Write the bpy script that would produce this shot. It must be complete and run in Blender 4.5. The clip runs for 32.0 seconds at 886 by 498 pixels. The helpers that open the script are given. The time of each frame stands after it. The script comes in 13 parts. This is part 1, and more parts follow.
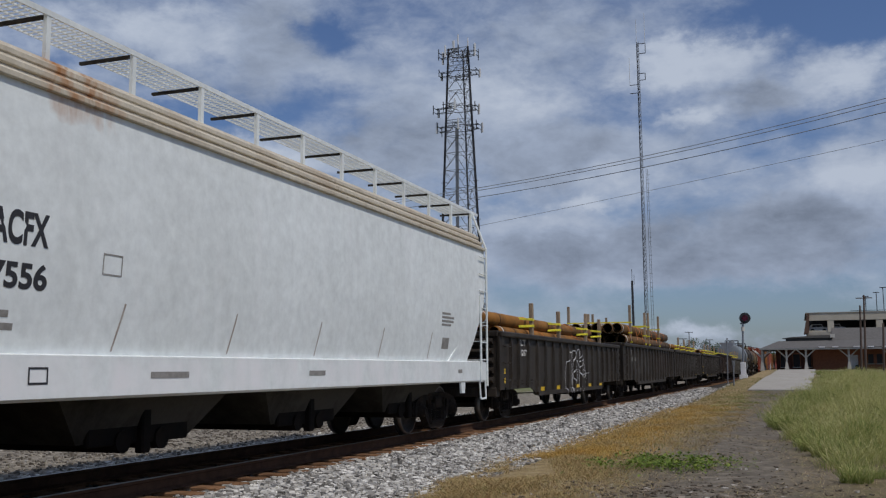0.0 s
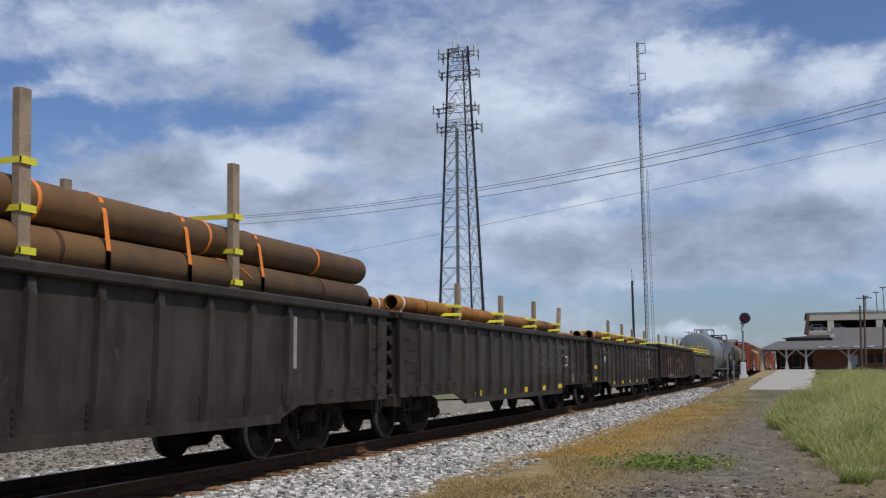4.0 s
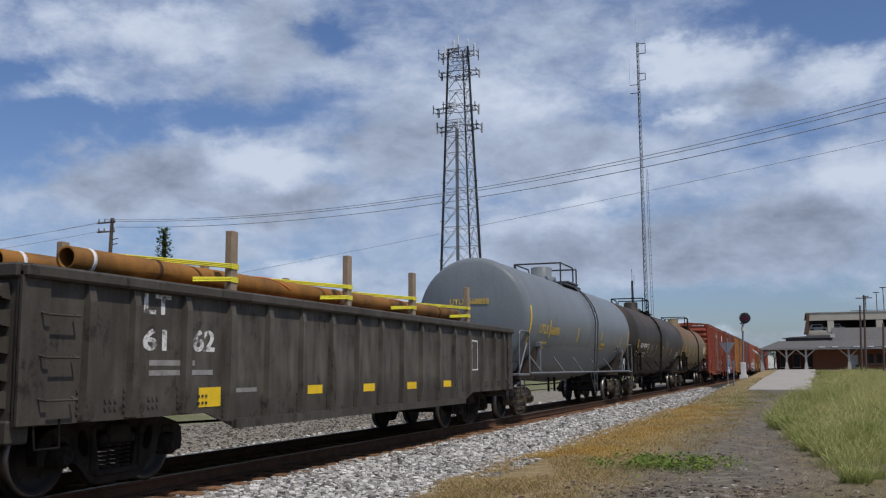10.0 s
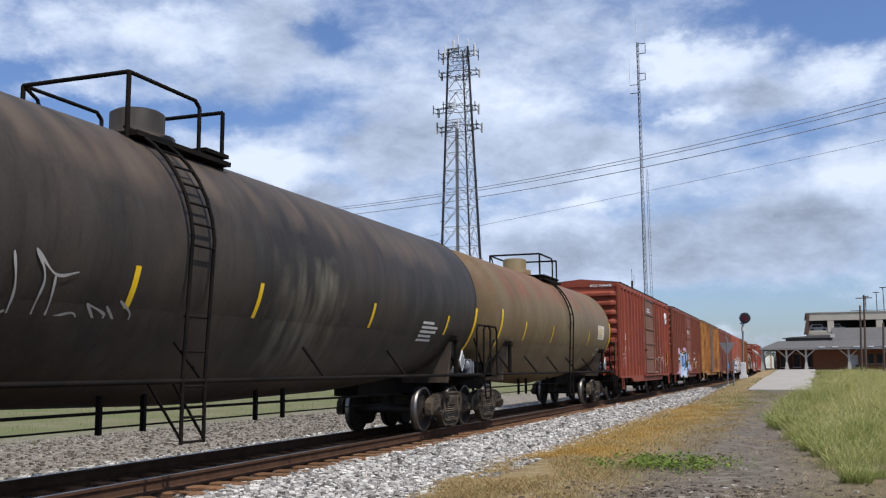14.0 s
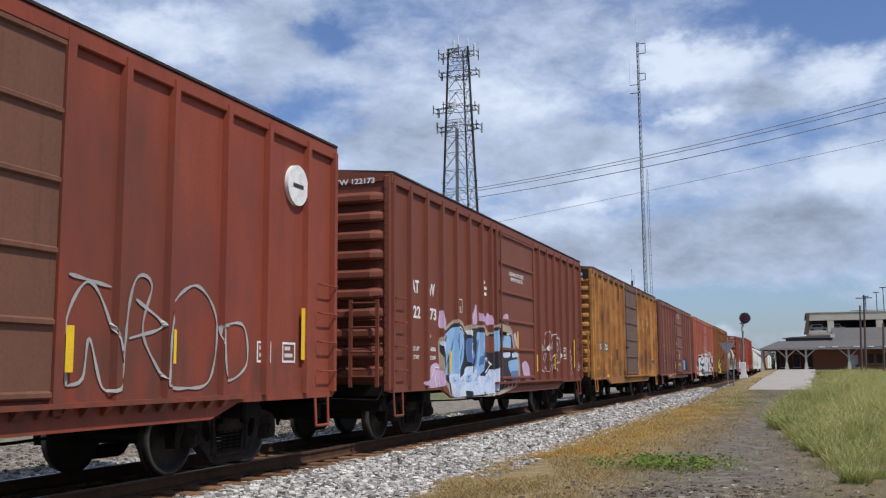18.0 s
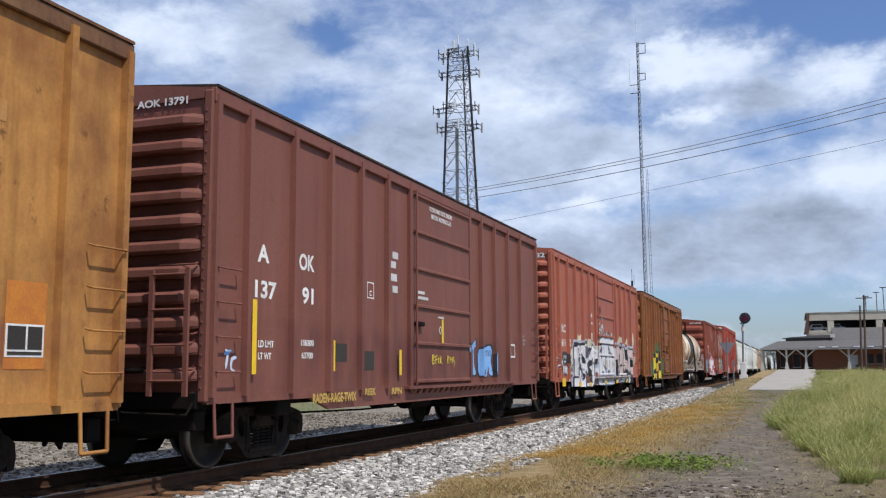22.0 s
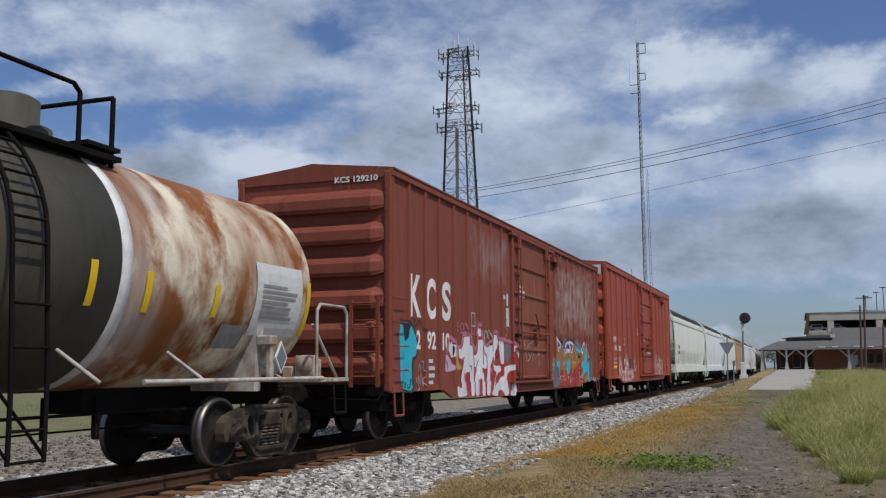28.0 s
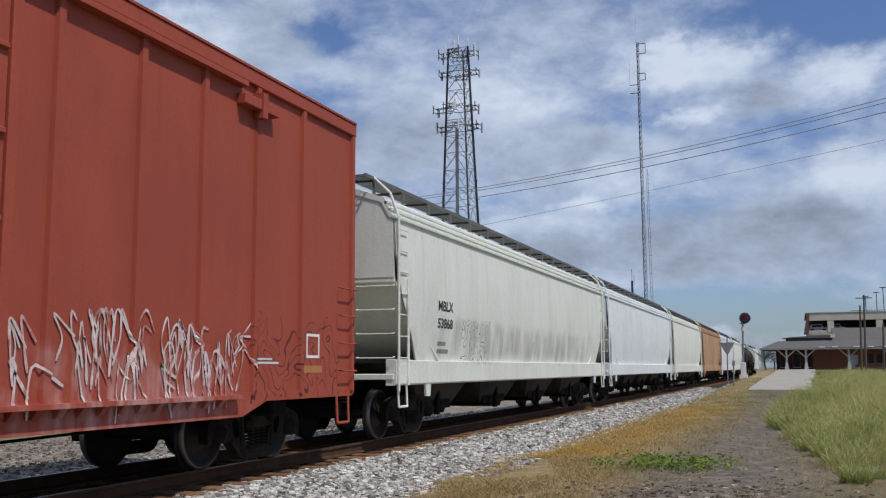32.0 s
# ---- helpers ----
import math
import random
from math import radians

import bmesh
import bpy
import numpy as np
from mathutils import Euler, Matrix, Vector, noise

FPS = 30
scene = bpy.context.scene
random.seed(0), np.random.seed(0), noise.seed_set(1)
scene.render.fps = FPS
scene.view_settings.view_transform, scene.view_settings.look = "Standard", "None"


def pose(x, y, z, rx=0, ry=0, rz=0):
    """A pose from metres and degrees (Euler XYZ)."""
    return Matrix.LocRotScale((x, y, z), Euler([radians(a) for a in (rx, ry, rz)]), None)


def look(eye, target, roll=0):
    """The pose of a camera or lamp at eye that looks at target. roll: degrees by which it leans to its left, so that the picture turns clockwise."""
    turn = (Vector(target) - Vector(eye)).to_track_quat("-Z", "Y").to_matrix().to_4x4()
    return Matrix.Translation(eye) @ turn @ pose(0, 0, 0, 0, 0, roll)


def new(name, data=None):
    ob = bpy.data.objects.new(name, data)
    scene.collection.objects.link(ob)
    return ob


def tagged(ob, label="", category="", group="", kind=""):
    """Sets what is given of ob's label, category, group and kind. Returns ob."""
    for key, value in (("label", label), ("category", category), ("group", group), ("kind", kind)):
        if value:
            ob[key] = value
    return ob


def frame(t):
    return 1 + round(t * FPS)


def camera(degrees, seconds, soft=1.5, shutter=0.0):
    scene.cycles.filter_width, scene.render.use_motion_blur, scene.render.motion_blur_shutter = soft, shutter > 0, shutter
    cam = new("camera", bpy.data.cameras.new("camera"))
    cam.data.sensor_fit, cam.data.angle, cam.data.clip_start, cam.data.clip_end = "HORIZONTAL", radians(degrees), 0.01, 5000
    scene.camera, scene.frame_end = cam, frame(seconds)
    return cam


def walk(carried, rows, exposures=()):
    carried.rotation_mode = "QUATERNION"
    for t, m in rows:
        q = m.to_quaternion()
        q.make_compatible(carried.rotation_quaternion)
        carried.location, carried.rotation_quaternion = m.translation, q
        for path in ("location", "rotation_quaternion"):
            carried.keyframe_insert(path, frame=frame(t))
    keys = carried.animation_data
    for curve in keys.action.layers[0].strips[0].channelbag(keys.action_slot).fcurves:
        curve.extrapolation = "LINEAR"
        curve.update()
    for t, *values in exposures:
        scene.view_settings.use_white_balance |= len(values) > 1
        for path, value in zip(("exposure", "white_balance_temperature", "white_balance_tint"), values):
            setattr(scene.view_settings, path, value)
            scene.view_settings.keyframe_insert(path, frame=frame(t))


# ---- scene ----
import itertools

from mathutils.geometry import tessellate_polygon

# ================= camera =================
EYE = Vector((0.0, 0.0, 1.283))
TILT, YAW, ROLL = 7.128, -20.135, -0.32
way = Vector((math.sin(radians(YAW)) * math.cos(radians(TILT)), math.cos(radians(YAW)) * math.cos(radians(TILT)), math.sin(radians(TILT))))
cam = camera(49.58, 32.0, soft=1.25)
CAMPOSE = look(EYE, EYE + way, ROLL)
walk(cam, [(0.0, CAMPOSE), (32.0, CAMPOSE)], exposures=[(t, e, 6300.0, 12.0) for t, e in ((0.0, -0.56), (1.0, -0.54), (3.0, -0.14), (6.0, -0.16), (7.0, -0.24), (9.0, -0.27), (11.0, -0.12), (12.0, -0.02), (14.0, 0.25), (17.0, 0.25), (18.0, 0.1), (19.0, 0.1), (20.0, 0.14), (21.0, 0.28), (22.0, 0.24), (23.0, 0.16), (24.0, 0.0), (24.5, -0.14), (25.0, -0.18), (28.0, -0.26), (30.0, 0.0), (31.0, 0.05), (32.0, -0.12))])

# ================= light =================
SUN_EL, SUN_AZ = 58.0, 118.0        # degrees; azimuth from +y towards +x
sun_way = Vector((math.sin(radians(SUN_AZ)) * math.cos(radians(SUN_EL)), math.cos(radians(SUN_AZ)) * math.cos(radians(SUN_EL)), math.sin(radians(SUN_EL))))
sun = new("sun", bpy.data.lights.new("sun", "SUN"))
sun.data.energy, sun.data.angle, sun.data.color = 3.5, radians(0.6), (1.0, 0.935, 0.83)
sun.matrix_basis = look(sun_way * 300, (0, 0, 0))


def node(nt, kind, **kw):
    n = nt.nodes.new(kind)
    for k, v in kw.items():
        n.inputs[k].default_value = v
    return n


# clouds, each: azimuth, elevation, half width, half height in degrees, amount
GREY = [(-31.6, 18.8, 4.4, 3.7, 0.4), (-38.5, 11.0, 6.4, 2.5, 0.75), (-30.1, 10.0, 5.1, 1.4, 0.65), (-23.0, 13.9, 5.1, 3.7, 0.45), (-15.1, 13.0, 6.8, 2.7, 0.55), (-33.0, 7.1, 3.7, 1.2, 0.4), (-12.8, 6.8, 8.8, 2.2, 0.5), (-1.9, 6.6, 9.5, 3.0, 0.5), (-1.4, 15.1, 4.1, 1.5, 0.55), (2.1, 8.7, 5.1, 2.0, 0.5), (-13.3, 20.0, 7.4, 2.7, 0.3), (-7.7, 13.2, 5.4, 2.0, 0.25)]
WHITE = [(-41.9, 18.8, 8.1, 2.0, 0.4), (-41.5, 15.5, 5.1, 1.1, 0.4), (-31.3, 12.2, 4.7, 2.0, 0.6), (-16.8, 15.8, 4.4, 2.7, 0.45), (-5.0, 17.4, 5.1, 1.5, 0.55), (3.4, 15.8, 4.7, 1.7, 0.6), (-12.2, 9.7, 2.5, 0.6, 0.6), (-5.5, 14.4, 2.0, 0.7, 0.5), (4.0, 10.6, 2.4, 2.4, 0.5), (-27.3, 5.4, 3.0, 1.0, 0.6), (-6.1, 2.0, 3.0, 0.8, 0.5), (-15.5, 8.5, 4.1, 1.0, 0.35), (-35.6, 19.1, 4.1, 1.4, 0.3), (-9.4, 10.7, 4.1, 1.4, 0.3)]
# last BLUE row: unseen clearing behind the camera, added to lower the ambient light
BLUE = [(3.0, 19.5, 8.8, 2.2, 0.75), (-44.0, 12.7, 6.8, 3.0, 0.6), (-36.4, 14.8, 8.1, 1.2, 0.45), (-27.9, 19.8, 3.0, 1.5, 0.5), (-45.1, 16.4, 3.0, 1.4, 0.5), (-3.5, 3.5, 10.1, 1.7, 0.6), (-26.5, 15.4, 4.1, 1.4, 0.25), (-9.2, 20.7, 4.1, 1.4, 0.2), (-45.2, 19.2, 2.0, 2.0, 0.2), (135.0, 42.0, 110.0, 60.0, 0.3)]


def sky_world():
    w = bpy.data.worlds.new("sky")
    scene.world = w
    w.use_nodes = True
    nt = w.node_tree
    nt.nodes.clear()
    L = nt.links.new
    out = nt.nodes.new("ShaderNodeOutputWorld")
    bg = node(nt, "ShaderNodeBackground", Strength=0.1)
    sky = nt.nodes.new("ShaderNodeTexSky")
    sky.sky_type, sky.sun_disc = "NISHITA", False
    sky.sun_elevation, sky.sun_rotation = radians(SUN_EL), radians(SUN_AZ)
    tc = nt.nodes.new("ShaderNodeTexCoord")
    way_in = tc.outputs["Generated"]

    def mth(op, a, b=0.0):
        m = nt.nodes.new("ShaderNodeMath")
        m.operation = op
        for i, v in enumerate((a, b)):
            if isinstance(v, (int, float)):
                m.inputs[i].default_value = v
            else:
                L(v, m.inputs[i])
        return m.outputs[0]

    def vec(op, a, *consts):
        v = nt.nodes.new("ShaderNodeVectorMath")
        v.operation = op
        L(a, v.inputs[0])
        for i, c in enumerate(consts):
            if isinstance(c, tuple):
                v.inputs[i + 1].default_value = c
            else:
                L(c, v.inputs[i + 1])
        return v

    def noise_at(src, scale, detail, rough, shift=(0, 0, 0), squash=(1, 1, 1), twist=0.0):
        mp = node(nt, "ShaderNodeMapping", Location=shift, Scale=squash)
        L(src, mp.inputs[0])
        n = node(nt, "ShaderNodeTexNoise", Scale=scale, Detail=detail, Roughness=rough, Distortion=twist)
        L(mp.outputs[0], n.inputs["Vector"])
        return n
    # azimuth and elevation in degrees, ruffled so that the banks have torn edges
    sep = nt.nodes.new("ShaderNodeSeparateXYZ")
    L(way_in, sep.inputs[0])
    az = mth("MULTIPLY", mth("ARCTAN2", sep.outputs[0], sep.outputs[1]), 57.2958)
    el = mth("MULTIPLY", mth("ARCSINE", sep.outputs[2]), 57.2958)
    comb = nt.nodes.new("ShaderNodeCombineXYZ")
    L(az, comb.inputs[0])
    L(el, comb.inputs[1])
    ruffle = noise_at(way_in, 11.0, 8.0, 0.6, (2.1, 0.4, 5.0), (1, 1, 1.5))
    torn = vec("MULTIPLY_ADD", vec("SUBTRACT", ruffle.outputs[1], (0.5, 0.5, 0.5)).outputs[0], (9.0, 4.5, 0.0), comb.outputs[0])

    def banks(rows):
        total = 0.0
        for a, e, rw, rh, amount in rows:
            d = vec("LENGTH", vec("MULTIPLY_ADD", torn.outputs[0], (1 / rw, 1 / rh, 0.0), (-a / rw, -e / rh, 0.0)).outputs[0])
            mr = nt.nodes.new("ShaderNodeMapRange")
            mr.interpolation_type = "SMOOTHSTEP"
            mr.inputs[1].default_value, mr.inputs[2].default_value = 0.1, 1.25
            mr.inputs[3].default_value, mr.inputs[4].default_value = amount, 0.0
            L(d.outputs["Value"], mr.inputs[0])
            total = mth("ADD", total, mr.outputs[0])
        return total
    grey, white, blue = banks(GREY), banks(WHITE), banks(BLUE)
    flat = (1, 1, 1.9)
    billow = noise_at(way_in, 8.0, 12.0, 0.58, (0, 0, 0), flat, 0.15)
    curl = noise_at(way_in, 26.0, 8.0, 0.62, (3.7, 1.3, 0.4), flat, 0.3)
    b0 = mth("SUBTRACT", billow.outputs[0], 0.5)
    c0 = mth("SUBTRACT", curl.outputs[0], 0.5)
    rough_edge = mth("ADD", mth("MULTIPLY", b0, 1.25), mth("MULTIPLY", c0, 0.6))
    body = mth("ADD", mth("ADD", grey, mth("MULTIPLY", white, 0.8)), mth("SUBTRACT", 0.5, blue))
    cover = nt.nodes.new("ShaderNodeValToRGB")
    cover.color_ramp.interpolation = "EASE"
    cover.color_ramp.elements[0].position, cover.color_ramp.elements[1].position = 0.06, 0.92
    L(mth("ADD", body, rough_edge), cover.inputs[0])
    # thin cloud shines white, thick cloud goes grey towards its base
    shade = noise_at(way_in, 13.0, 10.0, 0.6, (1.7, 4.3, 0.9), flat, 0.2)
    depth = mth("ADD", mth("SUBTRACT", mth("ADD", 0.34, mth("MULTIPLY", grey, 0.62)), mth("MULTIPLY", white, 0.55)), mth("ADD", mth("MULTIPLY", mth("SUBTRACT", shade.outputs[0], 0.5), 1.15), mth("MULTIPLY", c0, -0.45)))
    tone = nt.nodes.new("ShaderNodeValToRGB")
    e = tone.color_ramp.elements
    e.new(0.5)
    for k, (p, c) in enumerate(((-0.0, (6.7, 7.5, 8.7)), (0.42, (4.7, 5.55, 7.0)), (0.95, (2.6, 3.1, 4.0)))):
        e[k].position, e[k].color = p, (*c, 1)
    L(depth, tone.inputs[0])
    deep = nt.nodes.new("ShaderNodeMix")
    deep.data_type, deep.blend_type = "RGBA", "MULTIPLY"
    deep.inputs[0].default_value, deep.inputs[7].default_value = 1.0, (0.73, 0.845, 1.08, 1)
    L(sky.outputs[0], deep.inputs[6])
    mix = nt.nodes.new("ShaderNodeMix")
    mix.data_type = "RGBA"
    L(cover.outputs[0], mix.inputs[0])
    L(deep.outputs[2], mix.inputs[6])
    L(tone.outputs[0], mix.inputs[7])
    L(mix.outputs[2], bg.inputs[0])
    L(bg.outputs[0], out.inputs[0])


sky_world()

# ================= materials =================
MATS = {}


def surface(name, base, rough=0.6, metal=0.0, tint=None, amount=0.5, scale=1.5, fine=30.0, bump=0.15, streak=0.0, lo=0.42, hi=0.62, rand=0.06, spec=0.4):
    """Paint, rust, wood or stone: a base colour, a second colour in patches (drawn out downwards by streak), fine grain and relief."""
    if name in MATS:
        return MATS[name]
    m = bpy.data.materials.new(name)
    m.use_nodes = True
    nt = m.node_tree
    L = nt.links.new
    b = nt.nodes["Principled BSDF"]
    b.inputs["Roughness"].default_value, b.inputs["Metallic"].default_value = rough, metal
    b.inputs["Specular IOR Level"].default_value = spec
    tint = tint or tuple(c * 0.6 for c in base)
    tc = nt.nodes.new("ShaderNodeTexCoord")
    mp = node(nt, "ShaderNodeMapping", Scale=(1, 1, 1 - 0.9 * streak))
    L(tc.outputs["Object"], mp.inputs[0])
    n1 = node(nt, "ShaderNodeTexNoise", Scale=scale, Detail=6.0, Roughness=0.65)
    L(mp.outputs[0], n1.inputs["Vector"])
    r1 = nt.nodes.new("ShaderNodeValToRGB")
    r1.color_ramp.elements[0].position, r1.color_ramp.elements[1].position = lo, hi
    r1.color_ramp.elements[1].color = (amount, amount, amount, 1)
    L(n1.outputs[0], r1.inputs[0])
    mix = nt.nodes.new("ShaderNodeMix")
    mix.data_type = "RGBA"
    mix.inputs[6].default_value, mix.inputs[7].default_value = (*base, 1), (*tint, 1)
    L(r1.outputs[0], mix.inputs[0])
    n2 = node(nt, "ShaderNodeTexNoise", Scale=fine, Detail=3.0, Roughness=0.6)
    L(tc.outputs["Object"], n2.inputs["Vector"])
    info = nt.nodes.new("ShaderNodeObjectInfo")
    r2 = node(nt, "ShaderNodeMapRange")
    r2.inputs[3].default_value, r2.inputs[4].default_value = 0.78, 1.22
    L(n2.outputs[0], r2.inputs[0])
    r3 = node(nt, "ShaderNodeMapRange")
    r3.inputs[3].default_value, r3.inputs[4].default_value = 1 - rand, 1 + rand
    L(info.outputs["Random"], r3.inputs[0])
    mm = nt.nodes.new("ShaderNodeMath")
    mm.operation = "MULTIPLY"
    L(r2.outputs[0], mm.inputs[0])
    L(r3.outputs[0], mm.inputs[1])
    hsv = nt.nodes.new("ShaderNodeHueSaturation")
    L(mm.outputs[0], hsv.inputs["Value"])
    L(mix.outputs[2], hsv.inputs["Color"])
    L(hsv.outputs[0], b.inputs["Base Color"])
    if bump:
        bp = node(nt, "ShaderNodeBump", Strength=bump, Distance=0.02)
        L(n2.outputs[0], bp.inputs["Height"])
        L(bp.outputs[0], b.inputs["Normal"])
    MATS[name] = m
    return m


def glow(name, col, power):
    m = bpy.data.materials.new(name)
    m.use_nodes = True
    b = m.node_tree.nodes["Principled BSDF"]
    b.inputs["Base Color"].default_value = (*col, 1)
    b.inputs["Emission Color"].default_value, b.inputs["Emission Strength"].default_value = (*col, 1), power
    return m


# near-black colour and low specular put the shade beneath the cars into the steel
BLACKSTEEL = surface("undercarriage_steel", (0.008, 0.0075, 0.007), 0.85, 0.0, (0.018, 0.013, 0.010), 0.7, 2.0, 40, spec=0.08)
# truck castings, coloured dark as if in the car's shade
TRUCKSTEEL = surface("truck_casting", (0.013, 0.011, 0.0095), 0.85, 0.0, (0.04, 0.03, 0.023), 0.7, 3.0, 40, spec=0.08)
# white hopper paint, its colour darkened for underside shade as well as grime
GRIMYSHADE = surface("shaded_grimy_hopper_paint", (0.055, 0.05, 0.042), 0.8, 0, (0.02, 0.018, 0.015), 0.9, 1.2, 20, spec=0.1)
# the same castings in a lighter tone, as sunlit, for the tank cars
PALECAST = surface("sunlit_truck_casting", (0.095, 0.075, 0.056), 0.85, 0, (0.03, 0.024, 0.018), 0.9, 3.0, 40, spec=0.1)
ROOFDARK = surface("dark_tarred_roof", (0.035, 0.028, 0.026), 0.8, 0, (0.09, 0.05, 0.035), 0.7, 2, 30, spec=0.1)
SPRINGSTEEL = surface("spring_steel", (0.15, 0.12, 0.09), 0.8, 0.0, (0.08, 0.06, 0.045), 0.7, 6.0, 40, spec=0.15)
WHEELSTEEL = surface("wheel_steel", (0.02, 0.017, 0.015), 0.6, 0.1, (0.034, 0.027, 0.022), 0.7, 3.0, 40)
TREAD = surface("polished_tread", (0.20, 0.19, 0.18), 0.42, 1.0, (0.10, 0.09, 0.085), 0.5, 5, 60, 0.05)
RAILHEAD = surface("rail_head", (0.30, 0.28, 0.26), 0.42, 1.0, (0.2, 0.16, 0.13), 0.5, 5, 60, 0.05)
RAILRUST = surface("rusty_rail", (0.085, 0.046, 0.028), 0.9, 0.0, (0.05, 0.028, 0.018), 0.7, 4, 60, spec=0.08)
TIEWOOD = surface("creosote_wood", (0.21, 0.115, 0.062), 0.9, 0.0, (0.075, 0.042, 0.026), 0.8, 3, 50, 0.5, spec=0.08, rand=0.25)
# bed colour lowered to deepen the shade under the train and between stones
BALLAST = surface("ballast_bed", (0.055, 0.05, 0.045), 0.9, 0.0, (0.03, 0.027, 0.024), 0.8, 9, 30, 0.8, spec=0.08)
STRAP_Y = surface("yellow_strap", (0.75, 0.68, 0.04), 0.6, 0, (0.6, 0.5, 0.03), 0.5)
STRAP_O = surface("orange_band", (0.75, 0.22, 0.03), 0.6, 0, (0.6, 0.16, 0.03), 0.5)
REFLECT = surface("yellow_reflector", (0.80, 0.52, 0.01), 0.4, 0, (0.6, 0.4, 0.02), 0.4, 6, 50, 0.02)
WHITEPAINT = surface("white_lettering", (0.78, 0.78, 0.75), 0.6, 0, (0.55, 0.53, 0.5), 0.6, 5, 50, 0.02)
PIPE_DARK = surface("dark_brown_pipe", (0.16, 0.083, 0.028), 0.75, 0.1, (0.075, 0.045, 0.022), 0.8, 1.2, 40, 0.15)
PIPE = surface("rusty_pipe", (0.30, 0.13, 0.022), 0.75, 0.1, (0.11, 0.055, 0.016), 0.8, 1.2, 40, 0.15)
STAKE = surface("weathered_timber", (0.33, 0.25, 0.17), 0.9, 0, (0.2, 0.15, 0.1), 0.8, 3, 40, 0.4)

# ================= mesh kit =================


class Mesh:
    """Collects vertices and faces of one part."""

    def __init__(self):
        self.v, self.f, self.smooth = [], [], set()

    def add(self, vs, fs, smooth=False):
        n = len(self.v)
        self.v += [tuple(p) for p in vs]
        if smooth:
            self.smooth.update(range(len(self.f), len(self.f) + len(fs)))
        self.f += [tuple(i + n for i in f) for f in fs]
        return self

    def box(self, x0, x1, y0, y1, z0, z1, c=0.0):
        if c <= 0:
            vs = [(x, y, z) for x in (x0, x1) for y in (y0, y1) for z in (z0, z1)]
            return self.add(vs, [(0, 1, 3, 2), (4, 6, 7, 5), (0, 4, 5, 1), (2, 3, 7, 6), (0, 2, 6, 4), (1, 5, 7, 3)])
        vs, ix = [], {}
        for i, x in enumerate((x0, x1)):
            for j, y in enumerate((y0, y1)):
                for k, z in enumerate((z0, z1)):
                    sx, sy, sz = (c if i == 0 else -c), (c if j == 0 else -c), (c if k == 0 else -c)
                    for a, p in enumerate(((x, y + sy, z + sz), (x + sx, y, z + sz), (x + sx, y + sy, z))):
                        ix[i, j, k, a] = len(vs)
                        vs.append(p)
        fs = []
        for i in (0, 1):
            fs.append([ix[i, j, k, 0] for j, k in ((0, 0), (0, 1), (1, 1), (1, 0))][::1 if i == 0 else -1])
            fs.append([ix[j, i, k, 1] for j, k in ((0, 0), (1, 0), (1, 1), (0, 1))][::1 if i == 0 else -1])
            fs.append([ix[j, k, i, 2] for j, k in ((0, 0), (0, 1), (1, 1), (1, 0))][::1 if i == 0 else -1])
        for i in (0, 1):
            for j in (0, 1):
                fs.append([ix[i, j, 0, 0], ix[i, j, 0, 1], ix[i, j, 1, 1], ix[i, j, 1, 0]][::1 if i == j else -1])
                fs.append([ix[i, 0, j, 0], ix[i, 1, j, 0], ix[i, 1, j, 2], ix[i, 0, j, 2]][::1 if i == j else -1])
                fs.append([ix[0, i, j, 1], ix[0, i, j, 2], ix[1, i, j, 2], ix[1, i, j, 1]][::1 if i == j else -1])
                for k in (0, 1):
                    fs.append([ix[i, j, k, a] for a in range(3)][::1 if (i + j + k) % 2 == 0 else -1])
        return self.add(vs, fs)

    def prism(self, profile, axis, a, b, smooth=False):
        """A closed outline in the plane across the axis, drawn out from a to b."""
        n = len(profile)

        def place(p, t):
            return (t, p[0], p[1]) if axis == "x" else (p[0], t, p[1]) if axis == "y" else (p[0], p[1], t)
        vs = [place(p, a) for p in profile] + [place(p, b) for p in profile]
        self.add(vs, [(i, (i + 1) % n, n + (i + 1) % n, n + i) for i in range(n)], smooth)
        return self.add(vs, [tuple(range(n))[::-1], tuple(range(n, 2 * n))])

    def cyl(self, p, q, r, n=12, r2=None, caps=True):
        p, q = Vector(p), Vector(q)
        d = (q - p).normalized()
        u = d.orthogonal().normalized()
        w = d.cross(u)
        r2 = r if r2 is None else r2
        ring = [(math.cos(2 * math.pi * i / n), math.sin(2 * math.pi * i / n)) for i in range(n)]
        vs = [p + (u * c + w * s) * r for c, s in ring] + [q + (u * c + w * s) * r2 for c, s in ring]
        self.add(vs, [(i, (i + 1) % n, n + (i + 1) % n, n + i) for i in range(n)], True)
        if caps:
            self.add(vs, [tuple(range(n))[::-1], tuple(range(n, 2 * n))])
        return self

    def tube(self, pts, r, n=6):
        for a, b in zip(pts, pts[1:]):
            self.cyl(a, b, r, n)
        return self

    def lathe(self, prof, axis="y", n=32, mid=(0, 0, 0)):
        """prof: (along, radius) pairs."""
        vs, fs = [], []
        for t, r in prof:
            for i in range(n):
                a = 2 * math.pi * i / n
                c, s = r * math.cos(a), r * math.sin(a)
                q = (t, c, s) if axis == "x" else (c, t, s) if axis == "y" else (c, s, t)
                vs.append((q[0] + mid[0], q[1] + mid[1], q[2] + mid[2]))
        for k in range(len(prof) - 1):
            for i in range(n):
                j = (i + 1) % n
                fs.append((k * n + i, k * n + j, (k + 1) * n + j, (k + 1) * n + i))
        return self.add(vs, fs, True)

    def data(self, name):
        me = bpy.data.meshes.new(name)
        me.from_pydata(self.v, [], self.f)
